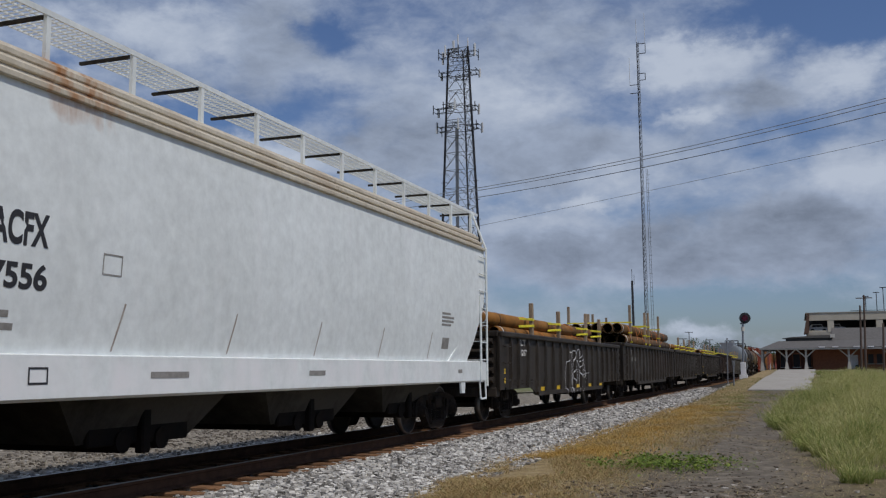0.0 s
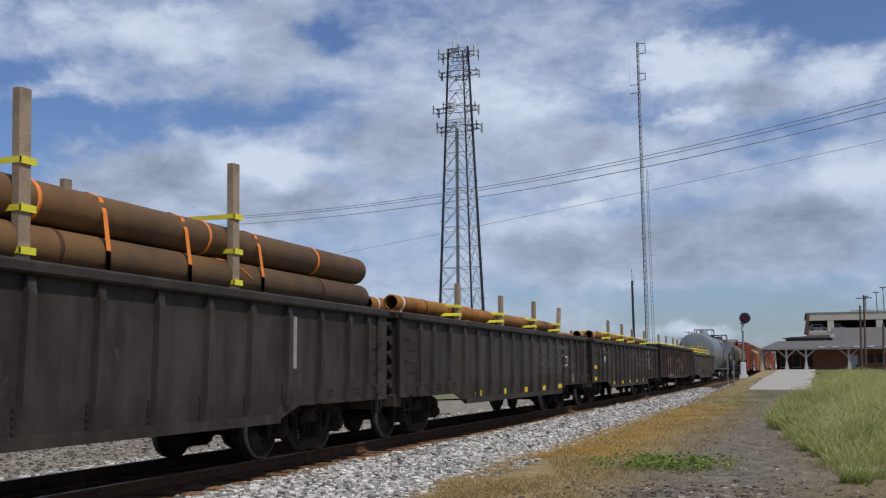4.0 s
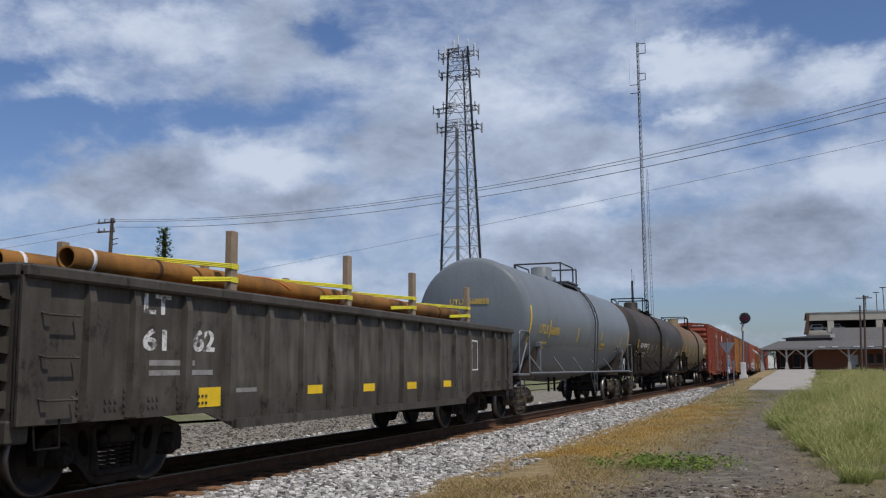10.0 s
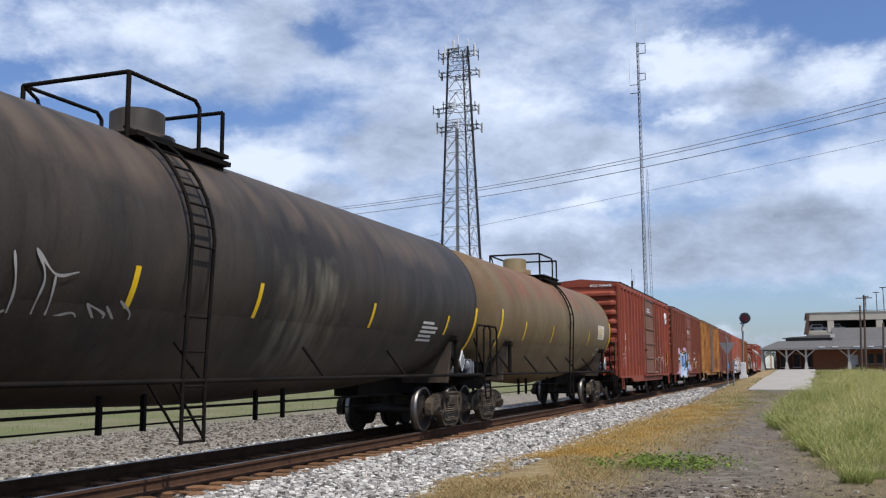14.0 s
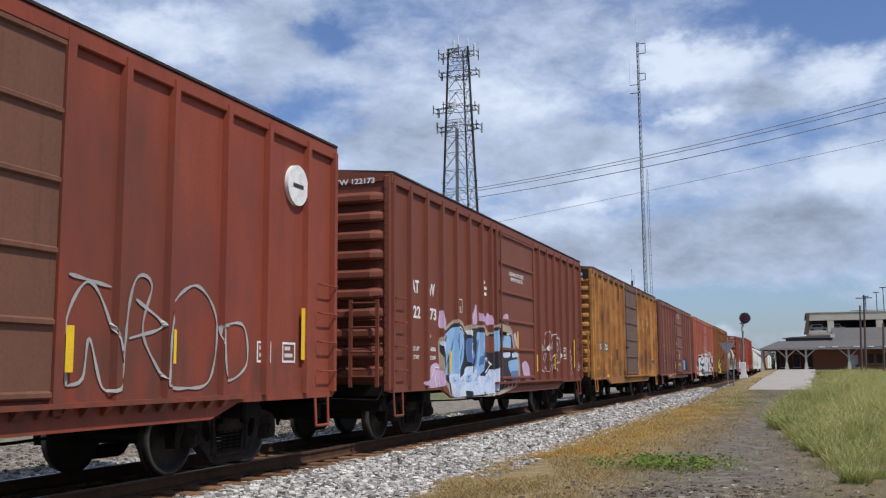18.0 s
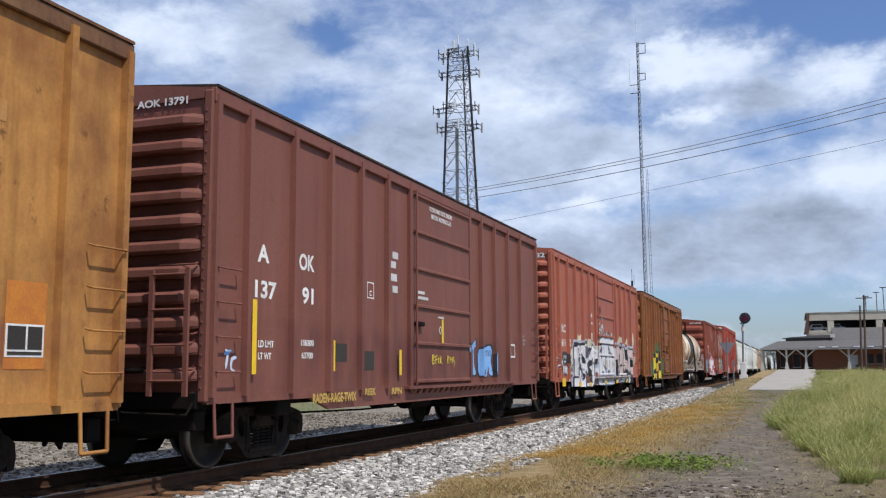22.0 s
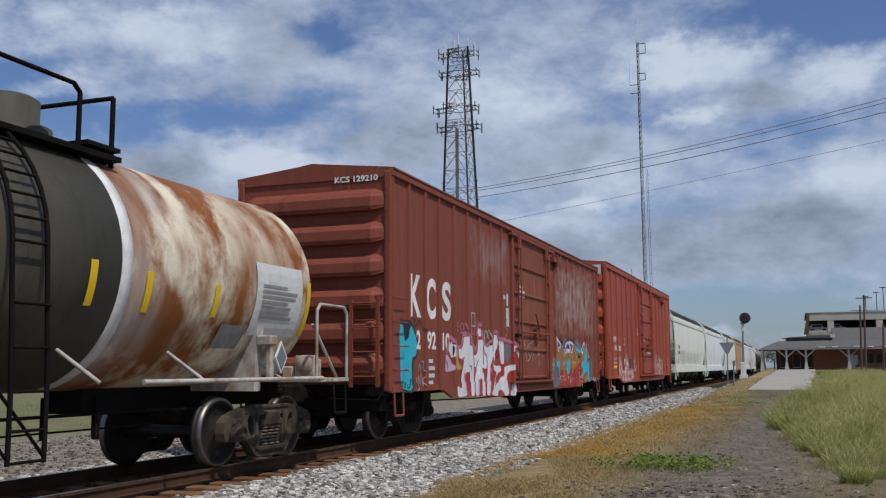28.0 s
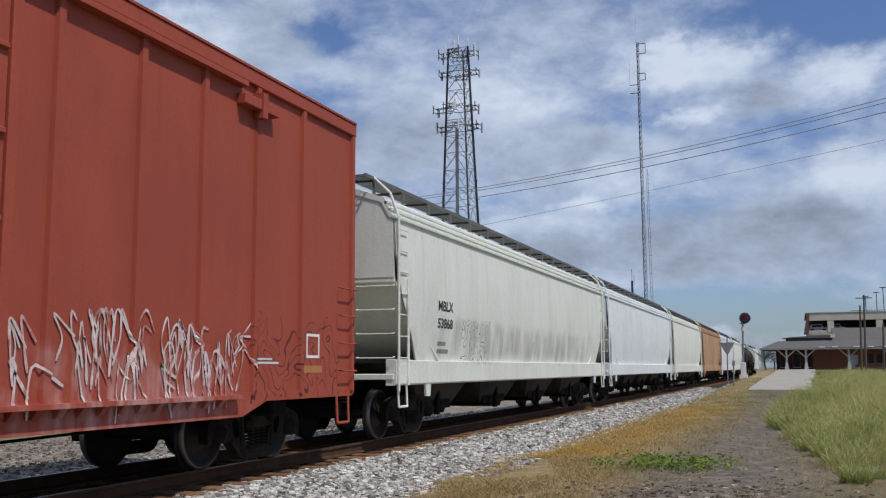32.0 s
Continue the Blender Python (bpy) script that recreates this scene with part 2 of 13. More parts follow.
        if self.smooth:
            me.polygons.foreach_set("use_smooth", [i in self.smooth for i in range(len(self.f))])
        bm = bmesh.new()
        bm.from_mesh(me)
        bmesh.ops.recalc_face_normals(bm, faces=bm.faces)
        bm.to_mesh(me)
        bm.free()
        return me


SHARED = {}


def part(name, mesh, material, parent, label="", at=None, key=None):
    """Links one mesh object under a thing or part; parts with the same key share their mesh."""
    if key is not None and (key, material.name) in SHARED:
        me = SHARED[key, material.name]
    else:
        me = mesh().data(name) if callable(mesh) else mesh.data(name)
        me.materials.append(material)
        if key is not None:
            SHARED[key, material.name] = me
    ob = new(name, me)
    ob.parent = parent
    if at is not None:
        ob.matrix_basis = at
    return tagged(ob, label)


def thing(name, label, category, group="", m=None, kind=""):
    ob = new(name)
    ob.empty_display_size = 0.3
    if m is not None:
        ob.matrix_basis = m
    return tagged(ob, label, category, group, kind)


def solo(name, mesh, material, label, category="", kind="", group="", at=None):
    me = mesh.data(name)
    me.materials.append(material)
    ob = new(name, me)
    if at is not None:
        ob.matrix_basis = at
    return tagged(ob, label, category, group, kind)


# ================= plan =================
TX = -8.13            # middle of the track
SIDE = 1.575          # half a car's width
SPEED = 10.133        # metres a second, towards -y
GAUGE = 0.7525        # rail heads from the middle
MOVERS = []           # (thing, place along the track at 0 s)
WHEELS = []           # (wheelset, home pose, car's place)


def step(a, b, t):
    t = min(1, max(0, (t - a) / (b - a)))
    return t * t * (3 - 2 * t)


def ground_z(x, y):
    rise = 0.72 * step(35, 100, y) + 0.52 * step(95, 150, y)
    z = -0.36 + rise * step(-6.2, -4.6, x) * (1 - step(60, 200, x))
    z -= 0.16 * (1 - step(2.2, 4.2, abs(x - TX)))
    if 8 < y < 60 and -5 < x < 8:
        z += 0.05 * noise.noise((x * 0.7, y * 0.5, 0)) + 0.012 * noise.noise((x * 2, y * 2, 1))
    return z


# ================= ground and track =================


def wob2(nt, x, n):
    """x, made to wander by a noise."""
    m = nt.nodes.new("ShaderNodeMath")
    m.operation = "MULTIPLY_ADD"
    nt.links.new(n, m.inputs[0])
    m.inputs[1].default_value = 2.4
    nt.links.new(x, m.inputs[2])
    a = nt.nodes.new("ShaderNodeMath")
    a.operation = "SUBTRACT"
    nt.links.new(m.outputs[0], a.inputs[0])
    a.inputs[1].default_value = 1.2
    return a.outputs[0]


def ground():
    def axis(lo, mid0, mid1, hi, stepm, n):
        near = list(np.arange(mid0, mid1, stepm))
        far = lambda a, b: [a + (b - a) * (i / n) ** 3 for i in range(1, n + 1)]
        return sorted(far(mid0, lo)) + near + [mid1] + far(mid1, hi)
    xs = axis(-3000, -30, 14, 3000, 0.45, 16)
    ys = axis(-3000, -20, 170, 3000, 0.8, 16)
    me = bpy.data.meshes.new("ground")
    nx = len(xs)
    me.from_pydata([(x, y, ground_z(x, y)) for y in ys for x in xs], [],
                   [(j * nx + i, j * nx + i + 1, (j + 1) * nx + i + 1, (j + 1) * nx + i) for j in range(len(ys) - 1) for i in range(nx - 1)])
    me.polygons.foreach_set("use_smooth", [True] * len(me.polygons))
    m = bpy.data.materials.new("dirt_and_dry_grass")
    m.use_nodes = True
    nt = m.node_tree
    L = nt.links.new
    b = nt.nodes["Principled BSDF"]
    b.inputs["Roughness"].default_value, b.inputs["Specular IOR Level"].default_value = 0.95, 0.15
    tc = nt.nodes.new("ShaderNodeTexCoord")
    big = node(nt, "ShaderNodeTexNoise", Scale=0.35, Detail=8.0, Roughness=0.7)
    mid = node(nt, "ShaderNodeTexNoise", Scale=3.0, Detail=6.0, Roughness=0.7)
    fine = node(nt, "ShaderNodeTexNoise", Scale=45.0, Detail=4.0, Roughness=0.75)
    for n in (big, mid, fine):
        L(tc.outputs["Object"], n.inputs["Vector"])
    def ramp(src, stops):
        r = nt.nodes.new("ShaderNodeValToRGB")
        e = r.color_ramp.elements
        while len(e) < len(stops):
            e.new(0.5)
        for el, (p, c) in zip(e, stops):
            el.position, el.color = p, (*c, 1)
        L(src, r.inputs[0])
        return r.outputs[0]
    dirt = ramp(mid.outputs[0], [(0.30, (0.075, 0.062, 0.048)), (0.5, (0.14, 0.12, 0.094)), (0.70, (0.25, 0.22, 0.175))])
    grass = ramp(big.outputs[0], [(0.36, (0.19, 0.165, 0.13)), (0.48, (0.16, 0.125, 0.07)), (0.58, (0.11, 0.105, 0.045)), (0.68, (0.075, 0.09, 0.03))])
    meadow = ramp(big.outputs[0], [(0.34, (0.20, 0.175, 0.11)), (0.46, (0.16, 0.155, 0.08)), (0.62, (0.12, 0.145, 0.055))])
    gravel = ramp(mid.outputs[0], [(0.32, (0.10, 0.088, 0.07)), (0.5, (0.21, 0.185, 0.15)), (0.68, (0.34, 0.305, 0.25))])
    sep = nt.nodes.new("ShaderNodeSeparateXYZ")
    L(tc.outputs["Object"], sep.inputs[0])
    # bare path along the track's near side, grass further off
    away = nt.nodes.new("ShaderNodeMapRange")
    away.inputs[1].default_value, away.inputs[2].default_value = 2.2, 3.6
    dist = nt.nodes.new("ShaderNodeMath")
    dist.operation = "SUBTRACT"
    L(sep.outputs[0], dist.inputs[0])
    dist.inputs[1].default_value = -1.2
    ab = nt.nodes.new("ShaderNodeMath")
    ab.operation = "ABSOLUTE"
    L(dist.outputs[0], ab.inputs[0])
    wob = nt.nodes.new("ShaderNodeMath")
    wob.operation = "MULTIPLY_ADD"
    L(mid.outputs[0], wob.inputs[0])
    wob.inputs[1].default_value = 3.0
    L(ab.outputs[0], wob.inputs[2])
    L(wob.outputs[0], away.inputs[0])
    mx = nt.nodes.new("ShaderNodeMix")
    mx.data_type = "RGBA"
    L(away.outputs[0], mx.inputs[0])
    L(dirt, mx.inputs[6])
    # beyond the track: a broad gravel strip, then meadow
    off_side = nt.nodes.new("ShaderNodeMapRange")
    off_side.inputs[1].default_value, off_side.inputs[2].default_value = -19.5, -16.5
    L(wob2(nt, sep.outputs[0], mid.outputs[0]), off_side.inputs[0])
    lot = nt.nodes.new("ShaderNodeMix")
    lot.data_type = "RGBA"
    L(off_side.outputs[0], lot.inputs[0])
    L(meadow, lot.inputs[6])
    L(gravel, lot.inputs[7])
    near_side = nt.nodes.new("ShaderNodeMapRange")
    near_side.inputs[1].default_value, near_side.inputs[2].default_value = TX - 0.1, TX + 0.1
    L(sep.outputs[0], near_side.inputs[0])
    sides = nt.nodes.new("ShaderNodeMix")
    sides.data_type = "RGBA"
    L(near_side.outputs[0], sides.inputs[0])
    L(lot.outputs[2], sides.inputs[6])
    L(grass, sides.inputs[7])
    L(sides.outputs[2], mx.inputs[7])
    verge = ramp(mid.outputs[0], [(0.34, (0.168, 0.126, 0.076)), (0.5, (0.286, 0.210, 0.101)), (0.66, (0.353, 0.286, 0.168))])
    side = nt.nodes.new("ShaderNodeMapRange")
    side.inputs[1].default_value, side.inputs[2].default_value = -3.4, -2.2
    L(wob2(nt, sep.outputs[0], big.outputs[0]), side.inputs[0])
    beyond = nt.nodes.new("ShaderNodeMath")
    beyond.operation = "GREATER_THAN"
    L(sep.outputs[0], beyond.inputs[0])
    beyond.inputs[1].default_value = TX
    both = nt.nodes.new("ShaderNodeMath")
    both.operation = "MULTIPLY_ADD"
    L(side.outputs[0], both.inputs[0])
    both.inputs[1].default_value = -1.0
    L(beyond.outputs[0], both.inputs[2])
    vg = nt.nodes.new("ShaderNodeMix")
    vg.data_type = "RGBA"
    L(both.outputs[0], vg.inputs[0])
    L(mx.outputs[2], vg.inputs[6])
    L(verge, vg.inputs[7])
    mx = vg
    hsv = nt.nodes.new("ShaderNodeHueSaturation")
    mr = nt.nodes.new("ShaderNodeMapRange")
    mr.inputs[3].default_value, mr.inputs[4].default_value = 0.7, 1.3
    L(fine.outputs[0], mr.inputs[0])
    L(mr.outputs[0], hsv.inputs["Value"])
    L(mx.outputs[2], hsv.inputs["Color"])
    L(hsv.outputs[0], b.inputs["Base Color"])
    bp = node(nt, "ShaderNodeBump", Strength=0.5, Distance=0.03)
    L(fine.outputs[0], bp.inputs["Height"])
    L(bp.outputs[0], b.inputs["Normal"])
    me.materials.append(m)
    tagged(new("ground", me), "bare grey dirt with patches of dry and green grass", "ground", kind="structure")


ground()


def track():
    bed = Mesh().prism([(-3.5, -0.62), (-1.9, -0.24), (1.9, -0.24), (3.5, -0.62)], "y", -80, 700)
    solo("ballast_bed", bed, BALLAST, "raised bed of pale grey crushed stone under the track", "ballast", "structure", at=pose(TX, 0, 0))
    tr = thing("track", "rusty steel rails on dark creosoted timber ties", "railway track", m=pose(TX, 0, 0), kind="structure")
    prof = [(-0.075, -0.17), (0.075, -0.17), (0.07, -0.155), (0.012, -0.135), (0.012, -0.045), (0.036, -0.035), (0.036, -0.004), (-0.036, -0.004), (-0.036, -0.035), (-0.012, -0.045), (-0.012, -0.135), (-0.07, -0.155)]
    for sx in (-1, 1):
        r = part("rail", Mesh().prism([(sx * GAUGE + x, z) for x, z in prof], "y", -80, 700), RAILRUST, tr)
        part("rail_head", Mesh().box(sx * GAUGE - 0.03, sx * GAUGE + 0.03, -80, 700, -0.006, 0.0), RAILHEAD, r, "worn bright running surface")
    tie = Mesh().box(-1.3, 1.3, -0.115, 0.115, -0.38, -0.172, 0.012)
    rng = random.Random(3)
    for i in range(250):
        part("tie", tie, TIEWOOD, tr, at=pose(rng.uniform(-0.04, 0.04), -4 + i * 0.54 + rng.uniform(-0.03, 0.03), rng.uniform(-0.01, 0.004), 0, 0, rng.uniform(-1, 1)), key="tie")


track()

# ================= railway cars =================


def plate(ring, holes, x0, x1):
    """A cast plate with holes through it, its outlines in (y, z), from x0 to x1."""
    m = Mesh()
    loops = [ring] + holes
    flat = [p for lp in loops for p in lp]
    tri = tessellate_polygon([[Vector((p[0], p[1], 0)) for p in lp] for lp in loops])
    for x, turn in ((x0, 1), (x1, -1)):
        m.add([(x, p[0], p[1]) for p in flat], [tuple(t)[::turn] for t in tri])
    for lp in loops:
        n = len(lp)
        m.add([(x, p[0], p[1]) for x in (x0, x1) for p in lp], [(i, (i + 1) % n, n + (i + 1) % n, n + i) for i in range(n)])
    return m


def truck(car, y, wheel_d=0.914, cast=None):
    """A two-axle truck under a car: side frames with springs, bolster and two wheelsets."""
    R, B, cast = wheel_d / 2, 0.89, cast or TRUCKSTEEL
    for sx in (-1, 1):
        def frame_mesh():
            x0, x1 = sorted((sx * 0.93, sx * 1.07))
            half = [(0.45, 0.80), (0.68, 0.775), (0.92, 0.72), (1.08, 0.675), (1.17, 0.60), (1.19, 0.46), (1.17, 0.35), (1.09, 0.34), (1.065, 0.46), (1.01, 0.55), (0.89, 0.585), (0.77, 0.55), (0.72, 0.46), (0.715, 0.36), (0.64, 0.33), (0.53, 0.24), (0.43, 0.13), (0.32, 0.09)]
            ring = half + [(-y, z) for y, z in half[::-1]]
            holes = [[(-0.33, 0.66), (0.33, 0.66), (0.34, 0.60), (0.27, 0.24), (-0.27, 0.24), (-0.34, 0.60)]]
            for d in (-1, 1):
                holes.append([(d * (0.535 + 0.085 * math.cos(a)), 0.53 + 0.135 * math.sin(a) + 0.05 * math.cos(a)) for a in (2 * math.pi * i / 12 for i in range(12))])
            m = plate(ring, holes, x0, x1)
            for d in (-1, 1):
                # cast lips round the window and over the axle boxes
                m.box(x0 - 0.025, x1 + 0.025, *sorted((d * 0.355, d * 0.425)), 0.20, 0.70, 0.015)
                m.box(x0 - 0.02, x1 + 0.02, *sorted((d * 0.78, d * 1.0)), 0.56, 0.64, 0.015)
            m.box(x0 - 0.035, x1 + 0.035, -0.36, 0.36, 0.17, 0.235, 0.015)
            m.box(x0 - 0.02, x1 + 0.02, -0.5, 0.5, 0.745, 0.80, 0.015)
            m.box(x0 - 0.03, x1 + 0.03, -0.29, 0.29, 0.50, 0.60, 0.02)
            return m
        fr = part("side_frame", frame_mesh, cast, car, at=pose(0, y, 0), key=("sf", sx))
        for dy in (-0.16, 0.0, 0.16):
            def spring_mesh():
                m = Mesh()
                for k in range(6):
                    m.lathe([(0.24 + k * 0.045, 0.052), (0.248 + k * 0.045, 0.084), (0.266 + k * 0.045, 0.084), (0.274 + k * 0.045, 0.052)], "z", 12, (sx * 1.02, 0, 0))
                return m
            part("spring", spring_mesh, SPRINGSTEEL if cast is PALECAST else cast, fr, at=pose(0, dy, 0), key=("spring", sx))
        for dy in (-B, B):
            part("bearing_cap", lambda: Mesh().lathe([(-sx * 0.01, 0.0), (-sx * 0.01, 0.05), (0.0, 0.05), (0.0, 0.075), (-sx * 0.05, 0.085), (-sx * 0.055, 0.118), (-sx * 0.22, 0.125)], "x", 16, (sx * 1.19, 0, R)), cast, fr, at=pose(0, dy, 0), key=("cap", sx, R))
    part("bolster", lambda: Mesh().box(-1.12, 1.12, -0.2, 0.2, 0.5, 0.72, 0.03), cast, car, at=pose(0, y, 0), key="bolster")
    for dy in (-B, B):
        def set_mesh():
            m = Mesh()
            for s in (-1, 1):
                m.lathe([(s * 0.70, 0.1), (s * 0.70, R * 0.55), (s * 0.68, R * 0.84), (s * 0.675, R + 0.026), (s * 0.705, R + 0.022), (s * 0.716, R + 0.001), (s * 0.80, R - 0.002)], "x", 40)
                m.lathe([(s * 0.80, R - 0.002), (s * 0.80, R * 0.84), (s * 0.755, R * 0.80), (s * 0.74, R * 0.42), (s * 0.79, R * 0.3), (s * 0.80, 0.1)], "x", 40)
            m.cyl((-1.0, 0, 0), (1.0, 0, 0), 0.085, 14)
            for s in (-1, 1):
                for k in range(6):
                    a = math.pi * k / 3
                    m.box(*sorted((s * 0.742, s * 0.752)), R * 0.6 * math.cos(a) - 0.03, R * 0.6 * math.cos(a) + 0.03, R * 0.6 * math.sin(a) - 0.03, R * 0.6 * math.sin(a) + 0.03)
            return m
        home = pose(0, y + dy, R)
        ws = part("wheelset", set_mesh, WHEELSTEEL, car, at=home, key=("wheelset", R))
        for s in (-1, 1):
            part("tread", lambda: Mesh().lathe([(s * 0.717, R + 0.003), (s * 0.80, R + 0.001), (s * 0.803, R - 0.035)], "x", 40), TREAD, ws, "rail-polished bright wheel tread", key=("tread", s, R))
        WHEELS.append((ws, home, car, R))


def coupler(car, yend, sy):
    def mesh():
        m = Mesh().box(-0.09, 0.09, 0, 0.55, 0.78, 0.98, 0.02)
        m.box(-0.17, 0.17, 0.5, 0.78, 0.70, 1.05, 0.05)
        return m
    part("coupler", mesh, BLACKSTEEL, car, at=pose(0, yend, 0, 0, 0, 0 if sy > 0 else 180), key="coupler")
    def hose():
        return Mesh().tube([(0.35, 0.1, 0.85), (0.36, 0.3, 0.72), (0.33, 0.5, 0.5), (0.24, 0.66, 0.42), (0.15, 0.78, 0.5)], 0.025, 6)
    part("air_hose", hose, BLACKSTEEL, car, at=pose(0, yend, 0, 0, 0, 0 if sy > 0 else 180), key="hose")


def underframe(car, L, z=0.95):
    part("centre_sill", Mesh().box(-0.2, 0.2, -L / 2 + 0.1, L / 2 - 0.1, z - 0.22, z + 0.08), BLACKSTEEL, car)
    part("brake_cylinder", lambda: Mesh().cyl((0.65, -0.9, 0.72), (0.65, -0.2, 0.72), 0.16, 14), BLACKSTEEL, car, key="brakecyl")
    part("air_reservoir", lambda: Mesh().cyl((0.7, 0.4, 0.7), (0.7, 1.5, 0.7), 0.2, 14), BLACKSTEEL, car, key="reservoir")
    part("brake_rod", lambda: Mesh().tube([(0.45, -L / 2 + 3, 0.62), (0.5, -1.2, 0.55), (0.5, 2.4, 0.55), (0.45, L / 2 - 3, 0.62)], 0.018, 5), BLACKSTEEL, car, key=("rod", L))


def rung(car, x, y0, y1, z, mat, out=0.07):
    """A bent grab iron on a side."""
    s = 1 if x > 0 else -1
    part("grab_iron", lambda: Mesh().tube([(0, 0, 0.0), (s * out, 0, -0.02), (s * out, y1 - y0, -0.02), (0, y1 - y0, 0.0)], 0.012, 5), mat, car, at=pose(x, y0, z), key=("rung", s, round(y1 - y0, 2), out))


def end_rung(car, y, sy, x0, x1, z, mat):
    part("grab_iron", lambda: Mesh().tube([(0, 0, 0), (0, sy * 0.08, -0.02), (x1 - x0, sy * 0.08, -0.02), (x1 - x0, 0, 0)], 0.012, 5), mat, car, at=pose(x0, y, z), key=("erung", sy, round(x1 - x0, 2)))


def stirrup(car, x, y, z, mat):
    part("sill_step", lambda: Mesh().tube([(0, -0.2, 0), (0.02, -0.19, -0.42), (0.02, 0.19, -0.42), (0, 0.2, 0)], 0.022, 6), mat, car, at=pose(x, y, z), key="stirrup")


def move(ob, q):
    MOVERS.append((ob, q))


PROFILE = {}          # door and posts of each boxcar


PROUD = {}            # how far the posts of each boxcar stand out


def boxcar(q0, q1, zt, paint, label, door, posts, zb=0.86, doorpaint=None, endribs=9, rise=0.2, roofpaint=None, plug=False, wheel_d=0.914, belly=True, chord=0.18, dark_roof=True, reach=None, trackpaint=None, proud=0.085):
    L, q = q1 - q0, (q0 + q1) / 2
    car = thing("boxcar", label, "railway car", "cars of the freight train", pose(TX, q, 0))
    h = L / 2
    W = SIDE - 0.05
    doorpaint, roofpaint = doorpaint or paint, roofpaint or paint
    d0, d1 = door[0] - q, door[1] - q
    PROFILE[car.name] = (door, posts)
    PROUD[car.name] = proud
    for sx in (-1, 1):
        x0, x1 = sorted((sx * (W - 0.04), sx * W))
        part("side_wall", Mesh().box(x0, x1, -h, h, zb + 0.1, zt), paint, car)
        def sill():
            a, b = sorted((sx * (W - 0.05), sx * (W + 0.02)))
            lo = zb - (0.16 if belly else 0.02)
            return Mesh().prism([(-h, zb + 0.14), (-h, zb + 0.02), (-h + 2.6, zb + 0.02), (-h + 3.2, lo), (h - 3.2, lo), (h - 2.6, zb + 0.02), (h, zb + 0.02), (h, zb + 0.14)], "x", a, b)
        part("side_sill", sill(), paint, car)
        a, b = sorted((sx * (W - 0.06), sx * (W + 0.06)))
        part("top_chord", Mesh().box(a, b, -h - 0.02, h + 0.02, zt - chord, zt + 0.01, 0.012), roofpaint, car)
        ys = [p - q for p in posts] + [-h + 0.05, h - 0.05]
        for y in ys:
            part("side_post", lambda: post_mesh(sx, W, zb + 0.1, zt - 0.08, proud), paint, car, at=pose(0, y, 0), key=("post", sx, W, zb, zt, proud))
        # door
        dx0, dx1 = sorted((sx * W, sx * (W + 0.045)))
        dr = part("door", Mesh().box(dx0, dx1, d0 + 0.07, d1 - 0.07, zb + 0.16, zt - 0.16, 0.01), doorpaint, car)
        nrib = 5
        for k in range(nrib + 1):
            z = zb + 0.2 + (zt - zb - 0.42) * k / nrib
            part("door_rib", lambda: Mesh().prism([(sx * (W + 0.03), -0.05), (sx * (W + 0.085), -0.02), (sx * (W + 0.085), 0.02), (sx * (W + 0.03), 0.05)], "y", d0 + 0.1, d1 - 0.1), doorpaint, dr, at=pose(0, 0, z), key=("drib", sx, W, round(d0, 3), round(d1, 3)))
        for y in (d0, d1):
            part("door_post", lambda: Mesh().box(*sorted((sx * (W - 0.01), sx * (W + 0.075))), -0.06, 0.06, zb, zt - 0.02, 0.01), paint, car, at=pose(0, y, 0), key=("dpost", sx, W, zb, zt))
        slide = min(h - 2.2, d1 + (d1 - d0)) if reach is None else reach - q
        tk = part("door_track", Mesh().box(*sorted((sx * W, sx * (W + 0.13))), d0 - 0.25, slide, zb + 0.07, zb + 0.12), trackpaint or paint, car)
        for k in range(int((slide - d0) / 0.3)):
            part("track_bracket", lambda: Mesh().prism([(sx * (W + 0.01), zb + 0.07), (sx * (W + 0.12), zb + 0.07), (sx * (W + 0.05), zb - 0.02), (sx * (W + 0.01), zb - 0.02)], "y", -0.045, 0.045), trackpaint or paint, tk, at=pose(0, d0 + 0.1 + 0.3 * k, 0), key=("tbr", sx, W, zb))
        if plug:
            part("upper_track", Mesh().box(*sorted((sx * W, sx * (W + 0.12))), d0 - 0.2, slide, zt - chord - 0.1, zt - chord - 0.03), paint, car)
            part("door_stop", Mesh().box(*sorted((sx * W, sx * (W + 0.14))), slide - 0.1, slide + 0.75, zt - chord - 0.34, zt - chord - 0.2, 0.01).box(*sorted((sx * W, sx * (W + 0.16))), slide + 0.3, slide + 0.42, zt - chord - 0.44, zt - chord - 0.1), paint, car)
        for y in ((d0 + 0.35, d0 + 0.62, d1 - 0.62, d1 - 0.35) if plug else (d0 + 0.14,)):
            part("lock_rod", lambda: Mesh().cyl((sx * (W + 0.11), 0, zb + 0.14), (sx * (W + 0.11), 0, zt - 0.16), 0.022, 6), doorpaint, dr, at=pose(0, y, 0), key=("lrod", sx, W, zb, zt))
        if plug:
            for y in (d0 + 0.35, d1 - 0.35):
                for z in (0.35, 1.1, 1.95, 2.8, zt - zb - 0.45):
                    part("rod_bracket", lambda: Mesh().box(*sorted((sx * (W + 0.04), sx * (W + 0.15))), -0.08, 0.08, -0.05, 0.05, 0.012), doorpaint, dr, at=pose(0, y, zb + z), key=("rodbr", sx))
            mid_y = (d0 + d1) / 2
